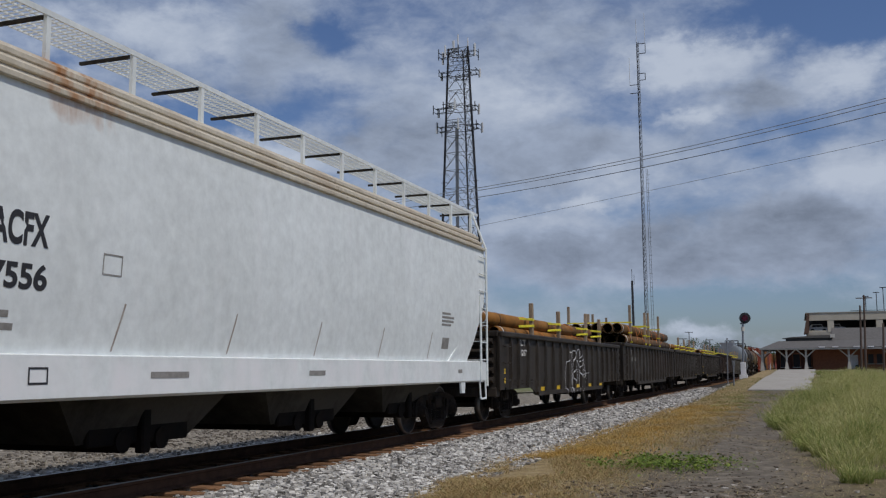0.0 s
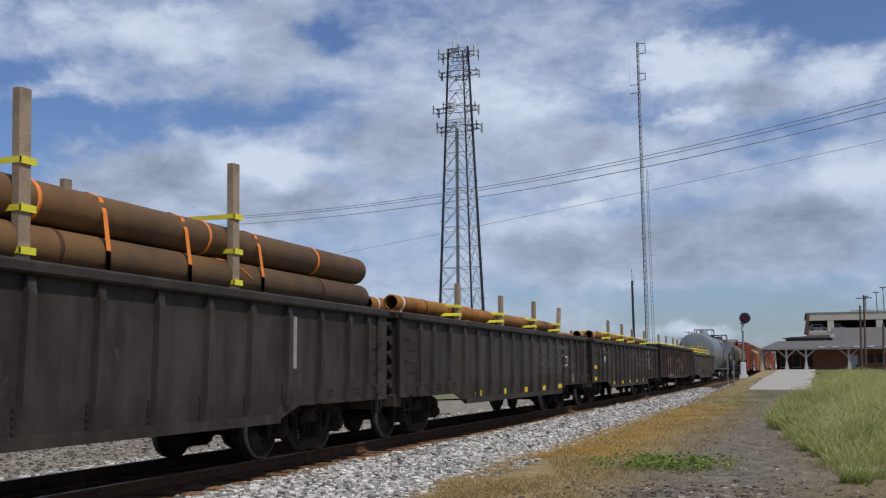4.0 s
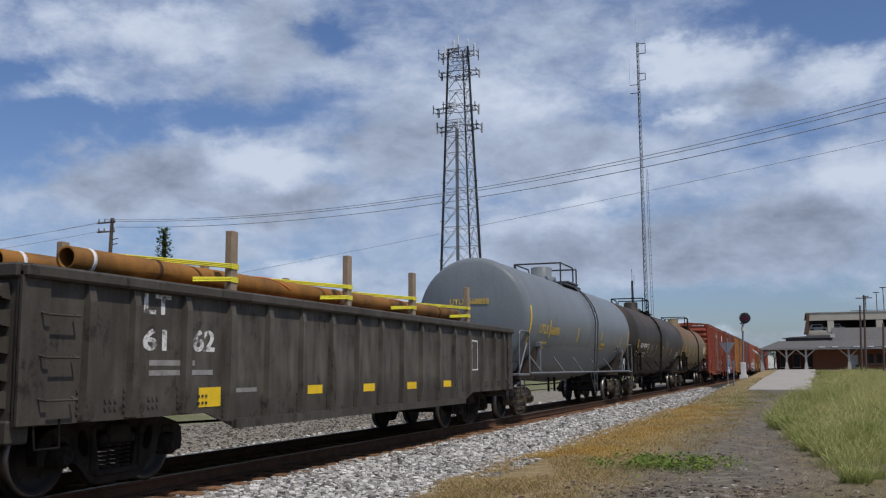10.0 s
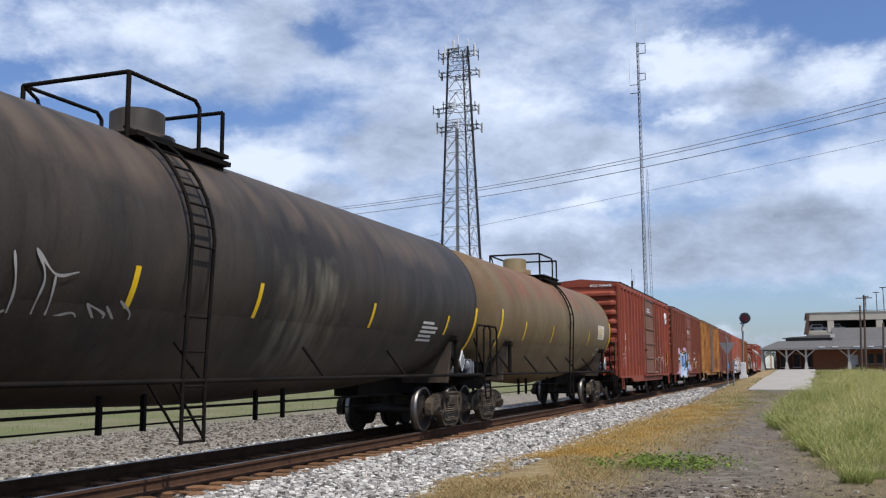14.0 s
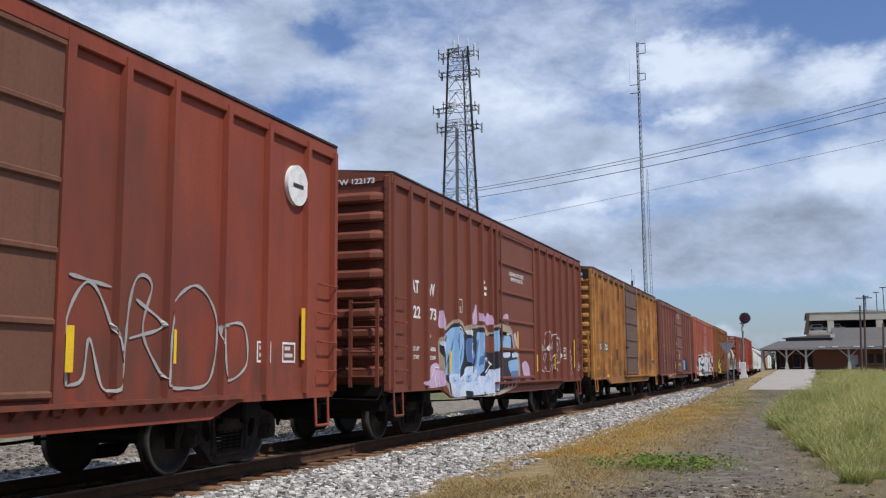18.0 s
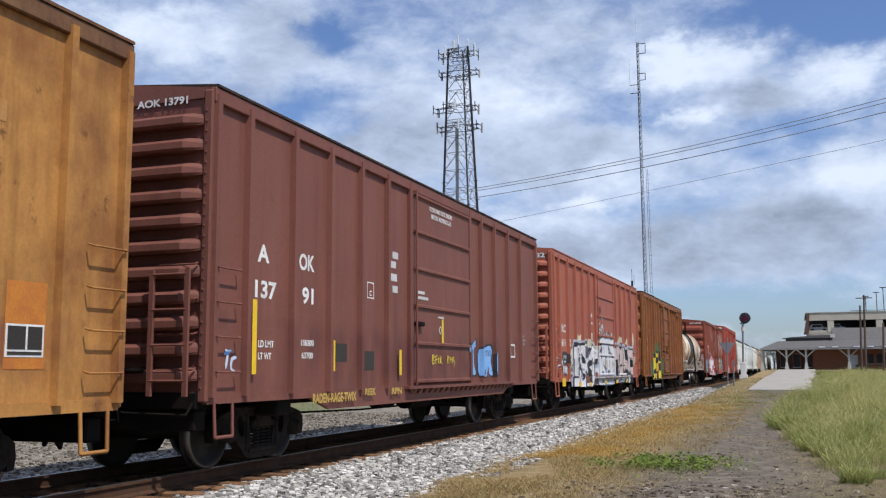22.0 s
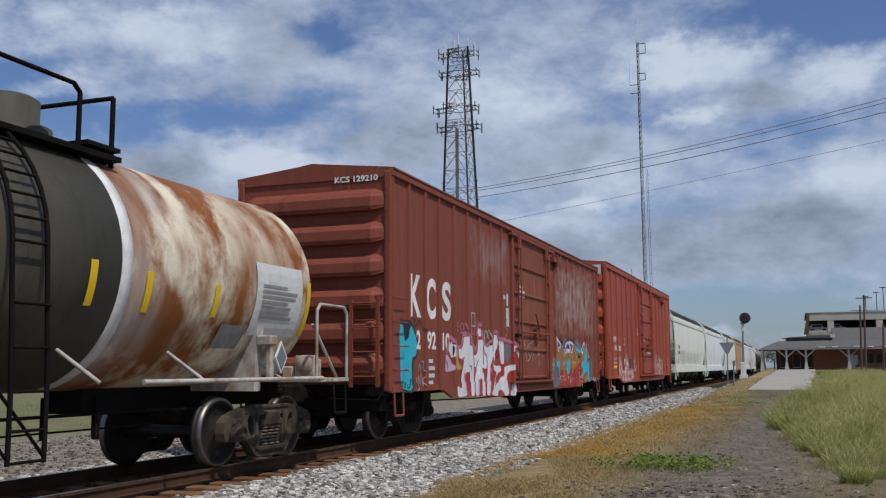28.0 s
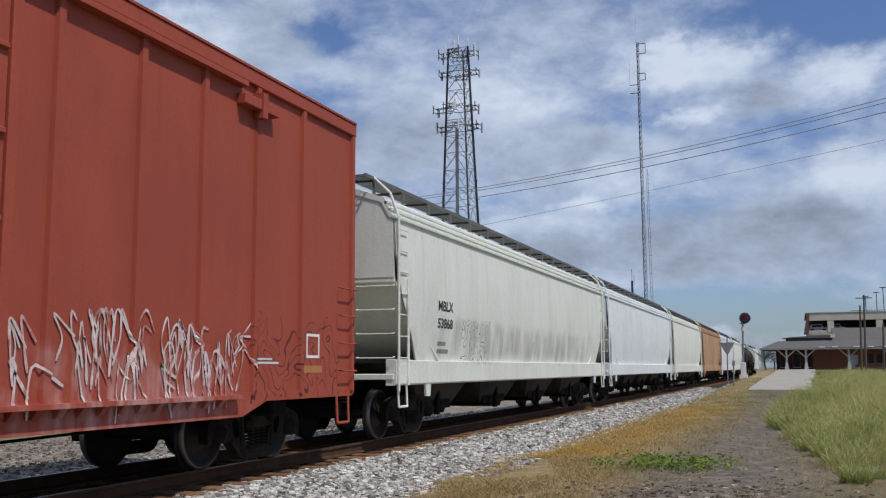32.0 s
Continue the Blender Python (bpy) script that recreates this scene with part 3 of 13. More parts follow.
            part("gear_box", lambda: Mesh().box(*sorted((sx * (W + 0.04), sx * (W + 0.17))), -0.17, 0.17, -0.15, 0.15, 0.02).lathe([(sx * (W + 0.17), 0.01), (sx * (W + 0.17), 0.1), (sx * (W + 0.2), 0.1), (sx * (W + 0.2), 0.01)], "x", 14), doorpaint, dr, at=pose(0, mid_y + 0.25, zb + 1.35), key=("gear", sx))
            part("operating_bar", lambda: Mesh().cyl((sx * (W + 0.12), d0 + 0.35 - mid_y, 0), (sx * (W + 0.12), d1 - 0.35 - mid_y, 0), 0.024, 6).cyl((sx * (W + 0.19), 0.25, 0.0), (sx * (W + 0.19), -0.2, 0.5), 0.022, 6), doorpaint, dr, at=pose(0, mid_y, zb + 1.35), key=("opbar", sx, round(d1 - d0, 2)))
            for y in (d0 + 0.5, d1 - 0.5):
                part("roller_hanger", lambda: Mesh().box(*sorted((sx * (W + 0.03), sx * (W + 0.14))), -0.06, 0.06, -0.35, 0.0, 0.012), doorpaint, dr, at=pose(0, y, zt - chord - 0.03), key=("hanger", sx))
        part("door_handle", lambda: Mesh().box(*sorted((sx * (W + 0.05), sx * (W + 0.13))), -0.05, 0.3, -0.04, 0.04, 0.01), BLACKSTEEL, dr, at=pose(0, d0 + 0.2, zb + 1.25), key=("dh", sx))
        for k in range(4):
            rung(car, sx * (W + 0.045), -h + 0.06, -h + 0.56, zb + 0.42 + 0.42 * k, paint)
            rung(car, sx * (W + 0.045), h - 0.56, h - 0.06, zb + 0.42 + 0.42 * k, paint)
        for y in (-h + 0.35, h - 0.35):
            stirrup(car, sx * (W + 0.01), y, zb + 0.04, paint)
    for sy in (-1, 1):
        part("end_wall", Mesh().box(-W + 0.04, W - 0.04, *sorted((sy * (h - 0.05), sy * h)), zb + 0.1, zt + 0.02), paint, car)
        pitch = (zt - zb - 0.45) / endribs
        for k in range(endribs):
            z = zb + 0.22 + pitch * (k + 0.45)
            def rib():
                m = Mesh()
                r = pitch * (0.30 if endribs > 7 else 0.33)
                o = 0.19
                prof = [(0, -r * 0.95), (sy * o * 0.8, -r * 0.9), (sy * o, -r * 0.55), (sy * o, r * 0.3), (sy * o * 0.7, r * 0.75), (0, r * 1.2)]
                # the pressed rib fades into the sheet at both ends
                for x0, x1, k0, k1 in ((-W + 0.1, -W + 0.3, 0.15, 1), (-W + 0.3, W - 0.3, 1, 1), (W - 0.3, W - 0.1, 1, 0.15)):
                    n = len(prof)
                    vs = [(x, sy * h + p[0] * k, p[1] * (0.6 + 0.4 * k)) for x, k in ((x0, k0), (x1, k1)) for p in prof]
                    m.add(vs, [(i, (i + 1) % n, n + (i + 1) % n, n + i) for i in range(n - 1)])
                m.add([(-W + 0.1, sy * h + p[0] * 0.15, p[1] * 0.66) for p in prof], [tuple(range(len(prof)))])
                m.add([(W - 0.1, sy * h + p[0] * 0.15, p[1] * 0.66) for p in prof], [tuple(range(len(prof)))])
                return m
            part("end_rib", rib, paint, car, at=pose(0, 0, z), key=("erib", sy, round(L, 2), round(pitch, 3), endribs))
        part("end_plate", Mesh().prism([(-W, zt - 0.12), (W, zt - 0.12), (W, zt), (0, zt + rise), (-W, zt)], "y", *sorted((sy * (h - 0.02), sy * (h + 0.03)))), roofpaint, car)
        for sx in (-1, 1):
            cp = part("corner_post", lambda: Mesh().box(*sorted((sx * (W - 0.10), sx * (W + 0.03))), *sorted((sy * (h - 0.08), sy * (h + 0.05))), zb + 0.04, zt - 0.02, 0.02), paint, car, key=("cpost", sx, sy, round(L, 2), zt, zb))

            def rivet_rows():
                m = Mesh()
                for k in range(int((zt - zb - 0.3) / 0.13)):
                    z = zb + 0.2 + 0.13 * k
                    m.box(*sorted((sx * (W + 0.028), sx * (W + 0.04))), sy * (h - 0.03) - 0.014, sy * (h - 0.03) + 0.014, z, z + 0.028, 0.005)
                    m.box(sx * (W - 0.05) - 0.014, sx * (W - 0.05) + 0.014, *sorted((sy * (h + 0.048), sy * (h + 0.06))), z, z + 0.028, 0.005)
                return m
            tagged(part("rivets", rivet_rows, paint, cp, key=("crivets", sx, sy, round(L, 2), zt, zb)), kind="stuff")
        for k in range(4):
            end_rung(car, sy * (h + 0.05), sy, W - 0.62, W - 0.12, zb + 0.45 + 0.42 * k, paint)
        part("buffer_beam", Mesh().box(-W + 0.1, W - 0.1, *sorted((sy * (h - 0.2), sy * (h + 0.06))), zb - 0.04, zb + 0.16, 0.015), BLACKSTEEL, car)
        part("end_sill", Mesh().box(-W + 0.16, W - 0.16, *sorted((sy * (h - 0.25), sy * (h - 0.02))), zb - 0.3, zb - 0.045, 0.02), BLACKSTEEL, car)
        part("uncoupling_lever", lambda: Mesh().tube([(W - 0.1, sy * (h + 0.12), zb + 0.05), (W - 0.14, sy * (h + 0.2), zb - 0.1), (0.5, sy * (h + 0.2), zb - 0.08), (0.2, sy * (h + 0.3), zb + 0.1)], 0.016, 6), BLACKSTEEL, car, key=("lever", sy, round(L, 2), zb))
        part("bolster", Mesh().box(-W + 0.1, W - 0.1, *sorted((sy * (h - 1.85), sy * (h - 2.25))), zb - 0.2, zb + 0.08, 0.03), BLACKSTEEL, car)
        coupler(car, sy * h, sy)
        truck(car, sy * (h - 2.05), wheel_d)
    # end ladder, hand brake and crossover step on the leading end
    for x in (W - 0.62, W - 0.12):
        part("ladder_stile", Mesh().box(x - 0.03, x + 0.03, -h - 0.28, -h - 0.24, zb + 0.12, zb + 1.62), paint, car)
    for k in range(4):
        part("ladder_rung", lambda: Mesh().cyl((W - 0.62, -h - 0.27, 0), (W - 0.12, -h - 0.27, 0), 0.016, 6), paint, car, at=pose(0, 0, zb + 0.3 + 0.42 * k), key=("stilerung", W, round(h, 3)))
    part("brake_platform", Mesh().box(-1.0, 0.75, -h - 0.42, -h - 0.1, zb + 0.42, zb + 0.46), BLACKSTEEL, car)
    part("hand_brake", Mesh().lathe([(-h - 0.16, 0.22), (-h - 0.14, 0.25), (-h - 0.12, 0.22)], "y", 20, (-0.6, 0, zb + 1.7)), paint, car)
    part("roof", Mesh().prism([(-W - 0.075, zt + 0.012), (W + 0.075, zt + 0.012), (W + 0.075, zt + 0.045), (0, zt + rise), (-W - 0.075, zt + 0.045)], "y", -h, h), ROOFDARK if dark_roof else roofpaint, car)
    underframe(car, L)
    move(car, q)
    return car


def post_mesh(sx, W, z0, z1, proud):
    m = Mesh()
    m.prism([(sx * (W - 0.004), -0.062), (sx * (W + proud), -0.045), (sx * (W + proud), 0.045), (sx * (W - 0.004), 0.062)], "z", z0, z1)
    return m


GPOSTS = {}           # where the posts of each gondola stand


def rivets(sx, W, zb):
    """Two short rows of rivet heads near the sill."""
    m = Mesh()
    for k in range(6):
        y, z = (k % 3) * 0.075, zb + 0.12 + 0.08 * (k // 3)
        m.box(*sorted((sx * (W - 0.002), sx * (W + 0.016))), y - 0.016, y + 0.016, z - 0.016, z + 0.016)
    return m.v, m.f


def gondola(q0, q1, zt, paint, label, zb=0.78, front=0.98, rear=0.75, posts=14, low=0.555):
    L, q = q1 - q0, (q0 + q1) / 2
    car = thing("gondola", label, "railway car", "cars of the freight train", pose(TX, q, 0))
    h, W = L / 2, SIDE - 0.08
    for sx in (-1, 1):
        a, b = sorted((sx * (W - 0.03), sx * W))
        wall = Mesh().prism([(-h, zt - 0.05), (-h, zb), (-h + 3.0, zb), (-h + 3.7, low), (h - 3.7, low), (h - 3.0, zb), (h, zb), (h, zt - 0.05)], "x", a, b)
        part("side_wall", wall, paint, car)
        a, b = sorted((sx * (W - 0.07), sx * (W + 0.1)))
        part("top_chord", Mesh().box(a, b, -h, h, zt - 0.13, zt, 0.025), paint, car)
        a, b = sorted((sx * (W - 0.01), sx * (W + 0.05)))
        part("side_sill", Mesh().box(a, b, -h + 3.6, h - 3.6, low, low + 0.12), paint, car)
        inner = [-h + front + 0.7 + (L - front - rear - 1.4) * i / posts for i in range(posts + 1)]
        for y in [-h + front] + inner + [h - rear]:
            z0 = zb + 0.02 if abs(y) > h - 3.4 else low + 0.1
            GPOSTS.setdefault(car.name, []).append(y)

            def post():
                w = 0.055
                m = Mesh()
                m.add([(sx * (W + o), v, z) for z, o, k in ((z0, 0.05, 1.5), (z0 + 0.3, 0.075, 1.15), (zt - 0.3, 0.075, 0.95), (zt - 0.1, 0.03, 0.9)) for o, v in ((-0.004, -0.068 * k), (o, -w * k), (o, w * k), (-0.004, 0.068 * k))],
                      [(4 * i + j, 4 * i + j + 1, 4 * i + j + 5, 4 * i + j + 4) for i in range(3) for j in range(3)] + [(0, 1, 2, 3), (12, 13, 14, 15)])
                for dy in (-0.115, 0.115):
                    for k in range(4):
                        m.box(*sorted((sx * (W - 0.002), sx * (W + 0.016))), dy - 0.013, dy + 0.013, z0 + 0.06 + 0.07 * k, z0 + 0.09 + 0.07 * k)
                return m
            part("side_post", post, paint, car, at=pose(0, y, 0), key=("gpost", sx, z0, zt))
            if abs(abs(y) - h + 2.0) < 1.3:
                tagged(part("rivets", lambda: Mesh().add(*rivets(sx, W, zb)), paint, car, at=pose(0, y + 0.3, 0), key=("griv", sx, zb)), kind="stuff")
        for sy in (-1, 1):
            part("corner_plate", lambda: Mesh().box(*sorted((sx * (W - 0.02), sx * (W + 0.04))), *sorted((sy * (h - 0.36), sy * h)), zb, zt - 0.06, 0.01), paint, car, key=("gcp", sx, sy, round(L, 2), zt))
            for k in range(3):
                rung(car, sx * (W + 0.04), sy * (h - 0.46) - 0.22, sy * (h - 0.46) + 0.22, zb + 0.25 + 0.4 * k, paint)
            part("sill_step", lambda: Mesh().tube([(0, -0.17, 0), (0.02, -0.16, -0.27), (0.02, 0.16, -0.27), (0, 0.17, 0)], 0.013, 6), BLACKSTEEL, car, at=pose(sx * W, sy * (h - 0.4), zb + 0.05), key="gstirrup")
    for sy in (-1, 1):
        part("end_wall", Mesh().box(-W, W, *sorted((sy * (h - 0.06), sy * (h - 0.02))), zb, zt - 0.05), paint, car)
        part("end_chord", Mesh().box(-W, W, *sorted((sy * (h - 0.12), sy * (h + 0.04))), zt - 0.13, zt + 0.01, 0.02), paint, car)
        n = 5
        pitch = (zt - zb - 0.25) / n
        for k in range(n):
            def rib():
                r, o = pitch * 0.33, 0.17
                prof = [(0, -r), (sy * o * 0.6, -r * 0.8), (sy * o, -r * 0.2), (sy * o, r * 0.2), (sy * o * 0.6, r * 0.8), (0, r)]
                return Mesh().prism([(p[0] + sy * (h - 0.02), p[1]) for p in prof], "x", -W + 0.12, W - 0.12, True)
            part("end_rib", rib, paint, car, at=pose(0, 0, zb + 0.12 + pitch * (k + 0.5)), key=("grib", sy, round(L, 2), round(pitch, 3)))
        part("buffer_beam", Mesh().box(-W + 0.05, W - 0.05, *sorted((sy * (h - 0.25), sy * (h + 0.03))), zb - 0.16, zb + 0.06, 0.02), paint, car)
        coupler(car, sy * h, sy)
        truck(car, sy * (h - 1.95), 0.84)
    part("floor", Mesh().box(-W + 0.03, W - 0.03, -h + 0.05, h - 0.05, zb + 0.05, zb + 0.12), paint, car)
    underframe(car, L)
    move(car, q)
    return car


def tank_car(q0, q1, top, R, paint, label, dark=None, ladder=0.0, dome=0.0, rail=(-1.0, 1.4), railh=0.55, frame=None, band=None, hd=0.62, deck=None):
    """q0 and q1: ends of the shell."""
    L, q = q1 - q0, (q0 + q1) / 2
    car = thing("tank_car", label, "railway car", "cars of the freight train", pose(TX, q, 0))
    h, zc = L / 2, top - R
    frame = frame or BLACKSTEEL
    deck = deck or frame
    prof = []
    for i in range(9):
        a = math.pi / 2 * i / 8
        prof.append((-h + hd - hd * math.cos(a), R * math.sin(a)))
    prof[0] = (prof[0][0], 0.01)
    if hd < 0.5:
        prof = [(-h, 0.01), (-h + 0.02, 0.45), (-h + 0.07, 0.85), (-h + 0.15, 1.2), (-h + 0.21, R - 0.14), (-h + 0.25, R - 0.07), (-h + 0.31, R - 0.025), (-h + hd, R)]
    if band:
        prof += [(band[0], R)]
        shell = prof
        part("shell", Mesh().lathe(prof, "y", 56, (0, 0, zc)), paint, car)
        part("shell_band", Mesh().lathe([(band[0], R - 0.003), (band[0], R + 0.006), (band[1], R + 0.006), (band[1], R - 0.003)], "y", 56, (0, 0, zc)), dark, car, "dark grey painted middle band")
        for y in band:
            part("band_edge", Mesh().lathe([(y - 0.09, R + 0.001), (y - 0.09, R + 0.009), (y + 0.09, R + 0.009), (y + 0.09, R + 0.001)], "y", 56, (0, 0, zc)), WHITEPAINT, car, "white painted edge stripe")
        part("shell", Mesh().lathe([(band[1], R)] + [(-t, r) for t, r in prof[:-1]][::-1], "y", 56, (0, 0, zc)), paint, car)
    else:
        part("shell", Mesh().lathe(prof + [(-t, r) for t, r in prof][::-1], "y", 56, (0, 0, zc)), paint, car)
    if R > 1.5:
        belly = Mesh()
        stations = [(-h + 1.6, 0.0), (-h + 3.2, 0.13), (-h + 5.2, 0.25), (-0.4, 0.33), (0.4, 0.33), (h - 5.2, 0.25), (h - 3.2, 0.13), (h - 1.6, 0.0)]
        arc = [math.radians(112 + 136 * k / 24) for k in range(25)]
        vs = [((R - 0.012) * math.sin(a), y, zc - d * max(0.0, -math.cos(a) - 0.42) / 0.58 + (R - 0.012) * math.cos(a)) for y, d in stations for a in arc]
        fs = [(25 * i + k, 25 * i + k + 1, 25 * i + k + 26, 25 * i + k + 25) for i in range(7) for k in range(24)]
        part("belly", belly.add(vs, fs, True), paint, car)
    for y in (-h + hd, -0.04, h - hd):
        part("weld_band", Mesh().lathe([(y, R), (y + 0.01, R + 0.008), (y + 0.07, R + 0.008), (y + 0.08, R)], "y", 56, (0, 0, zc)), dark if band and abs(y) < 1 else paint, car)
    yd = dome
    part("dome", Mesh().lathe([(top - 0.06, 0.5), (top + 0.1, 0.5), (top + 0.12, 0.36), (top + 0.42, 0.36), (top + 0.46, 0.3), (top + 0.46, 0.01)], "z", 24, (0, yd, 0)), paint if not band else dark, car)
    yf, yr = rail
    zr = top + railh
    part("platform", Mesh().box(-0.8, 0.85, yd + 0.35, yr + 0.1, top - 0.06, top - 0.01).box(0.5, 0.95, yf, yr, top - 0.2, top - 0.14), frame, car)
    for sx in (-1, 1):
        x = sx * 0.8
        rl = part("hand_rail", Mesh().tube([(x, yf, zr), (x, yr - 0.65, zr), (x, yr - 0.55, zr - 0.08), (x, yr - 0.55, top - 0.25)], 0.028, 6), frame, car)
        part("rail_post", Mesh().cyl((x, yf, top - 0.25), (x, yf, zr), 0.03, 6), frame, rl)
        part("rail_post", Mesh().cyl((x, yr, top - 0.25), (x, yr, zr), 0.03, 6), frame, rl)
    part("end_rail", Mesh().tube([(-0.8, yf, zr), (0.8, yf, zr)], 0.028, 6), frame, car)
    part("end_rail", Mesh().tube([(-0.8, yr, zr), (0.8, yr, zr)], 0.028, 6), frame, car)
    part("low_rail", Mesh().tube([(-0.8, yf, zr), (-0.8, yf + 0.25, zr - 0.12), (-0.8, yf + 0.5, top - 0.25)], 0.024, 6), frame, car)
    # ladder over the flank
    yl = ladder
    for sx in (-1, 1):
        lad = None
        for dy in (-0.22, 0.22):
            pts = [(sx * (R + 0.09) * math.sin(a), yl + dy, zc + (R + 0.09) * math.cos(a)) for a in [math.radians(k) for k in range(22, 91, 9)]] + [(sx * (SIDE - 0.02), yl + dy, 1.2), (sx * (SIDE - 0.02), yl + dy, 0.45)]
            rail_ob = part("ladder_rail", Mesh().tube(pts, 0.024, 6), frame, car)
            lad = rail_ob
        for k in range(8):
            a = math.radians(26 + 9 * k)
            part("ladder_rung", Mesh().cyl((sx * (R + 0.09) * math.sin(a), yl - 0.22, zc + (R + 0.09) * math.cos(a)), (sx * (R + 0.09) * math.sin(a), yl + 0.22, zc + (R + 0.09) * math.cos(a)), 0.016, 5), frame, lad)
        for z in (1.9, 1.5, 1.1, 0.75, 0.47):
            part("ladder_rung", Mesh().cyl((sx * (SIDE - 0.02), yl - 0.22, z), (sx * (SIDE - 0.02), yl + 0.22, z), 0.016, 5), frame, lad)
        for dy in (-0.22, 0.22):
            part("ladder_strut", Mesh().cyl((sx * (SIDE - 0.03), yl + dy - 0.62, 1.16), (sx * (SIDE - 0.02), yl + dy, 0.5), 0.018, 5), frame, car)
        for a, b in (((-h + 0.4, -0.7), (1.6, h - 0.4)) if band else ((-h + 0.4, h - 0.4),)):
            part("running_rail", Mesh().tube([(sx * (SIDE - 0.03), a, 1.16), (sx * (SIDE - 0.03), b, 1.16)], 0.03, 6), deck, car)
        for i in range(6):
            y = -h + 1.6 + (L - 3.2) * i / 5
            part("rail_bracket", Mesh().tube([(sx * R * 0.80, y - 0.16, 1.62 if R > 1.5 else 1.5), (sx * (SIDE - 0.03), y, 1.16)], 0.024, 5), deck, car)
    for sy in (-1, 1):
        e = sy * (h + 0.1)
        part("stub_sill", Mesh().box(-0.25, 0.25, *sorted((sy * (h - 4.0), sy * (h + 0.55))), 0.78, 1.15), BLACKSTEEL, car)
        part("saddle", Mesh().prism([(-1.25, 1.0), (1.25, 1.0), (R * 0.93, zc - 0.35), (R * 0.7, zc - R * 0.72), (-R * 0.7, zc - R * 0.72), (-R * 0.93, zc - 0.35)], "y", sy * (h - 1.75) - 0.08, sy * (h - 1.75) + 0.08), surface("rusty_saddle", (0.075, 0.055, 0.04), 0.85, 0, (0.03, 0.024, 0.02), 0.8, 2) if R > 1.5 else deck, car)
        for sx in (-1, 1):
            part("saddle_post", Mesh().box(*sorted((sx * (SIDE - 0.17), sx * (SIDE - 0.09))), sy * (h - 1.75) - 0.05, sy * (h - 1.75) + 0.05, 1.16, zc - 0.78, 0.012).box(*sorted((sx * (SIDE - 0.3), sx * (SIDE - 0.07))), sy * (h - 1.75) - 0.09, sy * (h - 1.75) + 0.09, zc - 0.84, zc - 0.7, 0.02), deck, car)
            part("end_strut", Mesh().cyl((sx * (SIDE - 0.15), sy * (h - 0.5), 1.95), (sx * (SIDE - 0.15), sy * (h + 0.3), 1.16), 0.024, 6), deck, car)
        part("brake_cylinder", Mesh().cyl((0.75, sy * (h - 1.3), 1.38), (0.75, sy * (h - 0.55), 1.38), 0.19, 16).cyl((0.75, sy * (h - 0.55), 1.38), (0.75, sy * (h - 0.35), 1.38), 0.07, 10), deck, car)
        part("end_platform", Mesh().box(-SIDE + 0.06, SIDE - 0.06, *sorted((sy * (h - 0.45), sy * (h + 0.55))), 1.1, 1.16, 0.01), deck, car)
        for sx in (-1, 1):
            x = sx * (SIDE - 0.08)
            part("end_handrail", Mesh().tube([(x, e - sy * 0.6, 1.15), (x, e - sy * 0.6, 2.15), (x, e - sy * 0.5, 2.25), (x, e + sy * 0.28, 2.25), (x, e + sy * 0.4, 2.15), (x, e + sy * 0.4, 1.1)], 0.025, 6), deck, car)
            stirrup(car, x, e + sy * 0.15, 1.05, frame)
        coupler(car, sy * (h + 0.5), sy)
        truck(car, sy * (h - 1.05), cast=PALECAST)
    part("bottom_outlet", Mesh().cyl((0, -0.2, zc - R - 0.22), (0, -0.2, zc - R + 0.1), 0.16, 12), BLACKSTEEL, car)
    part("brake_rod", Mesh().tube([(0.5, -h + 3, 0.62), (0.5, h - 3, 0.62)], 0.012, 5).tube([(0.6, -h + 2.8, 0.8), (0.6, h - 2.8, 0.8)], 0.02, 5), BLACKSTEEL, car)
    for y in (-2.2, -1.4, 1.2, 2.0):
        part("hanger", Mesh().box(0.56, 0.62, y - 0.025, y + 0.025, 0.55, 1.0), BLACKSTEEL, car)
    move(car, q)
    return car


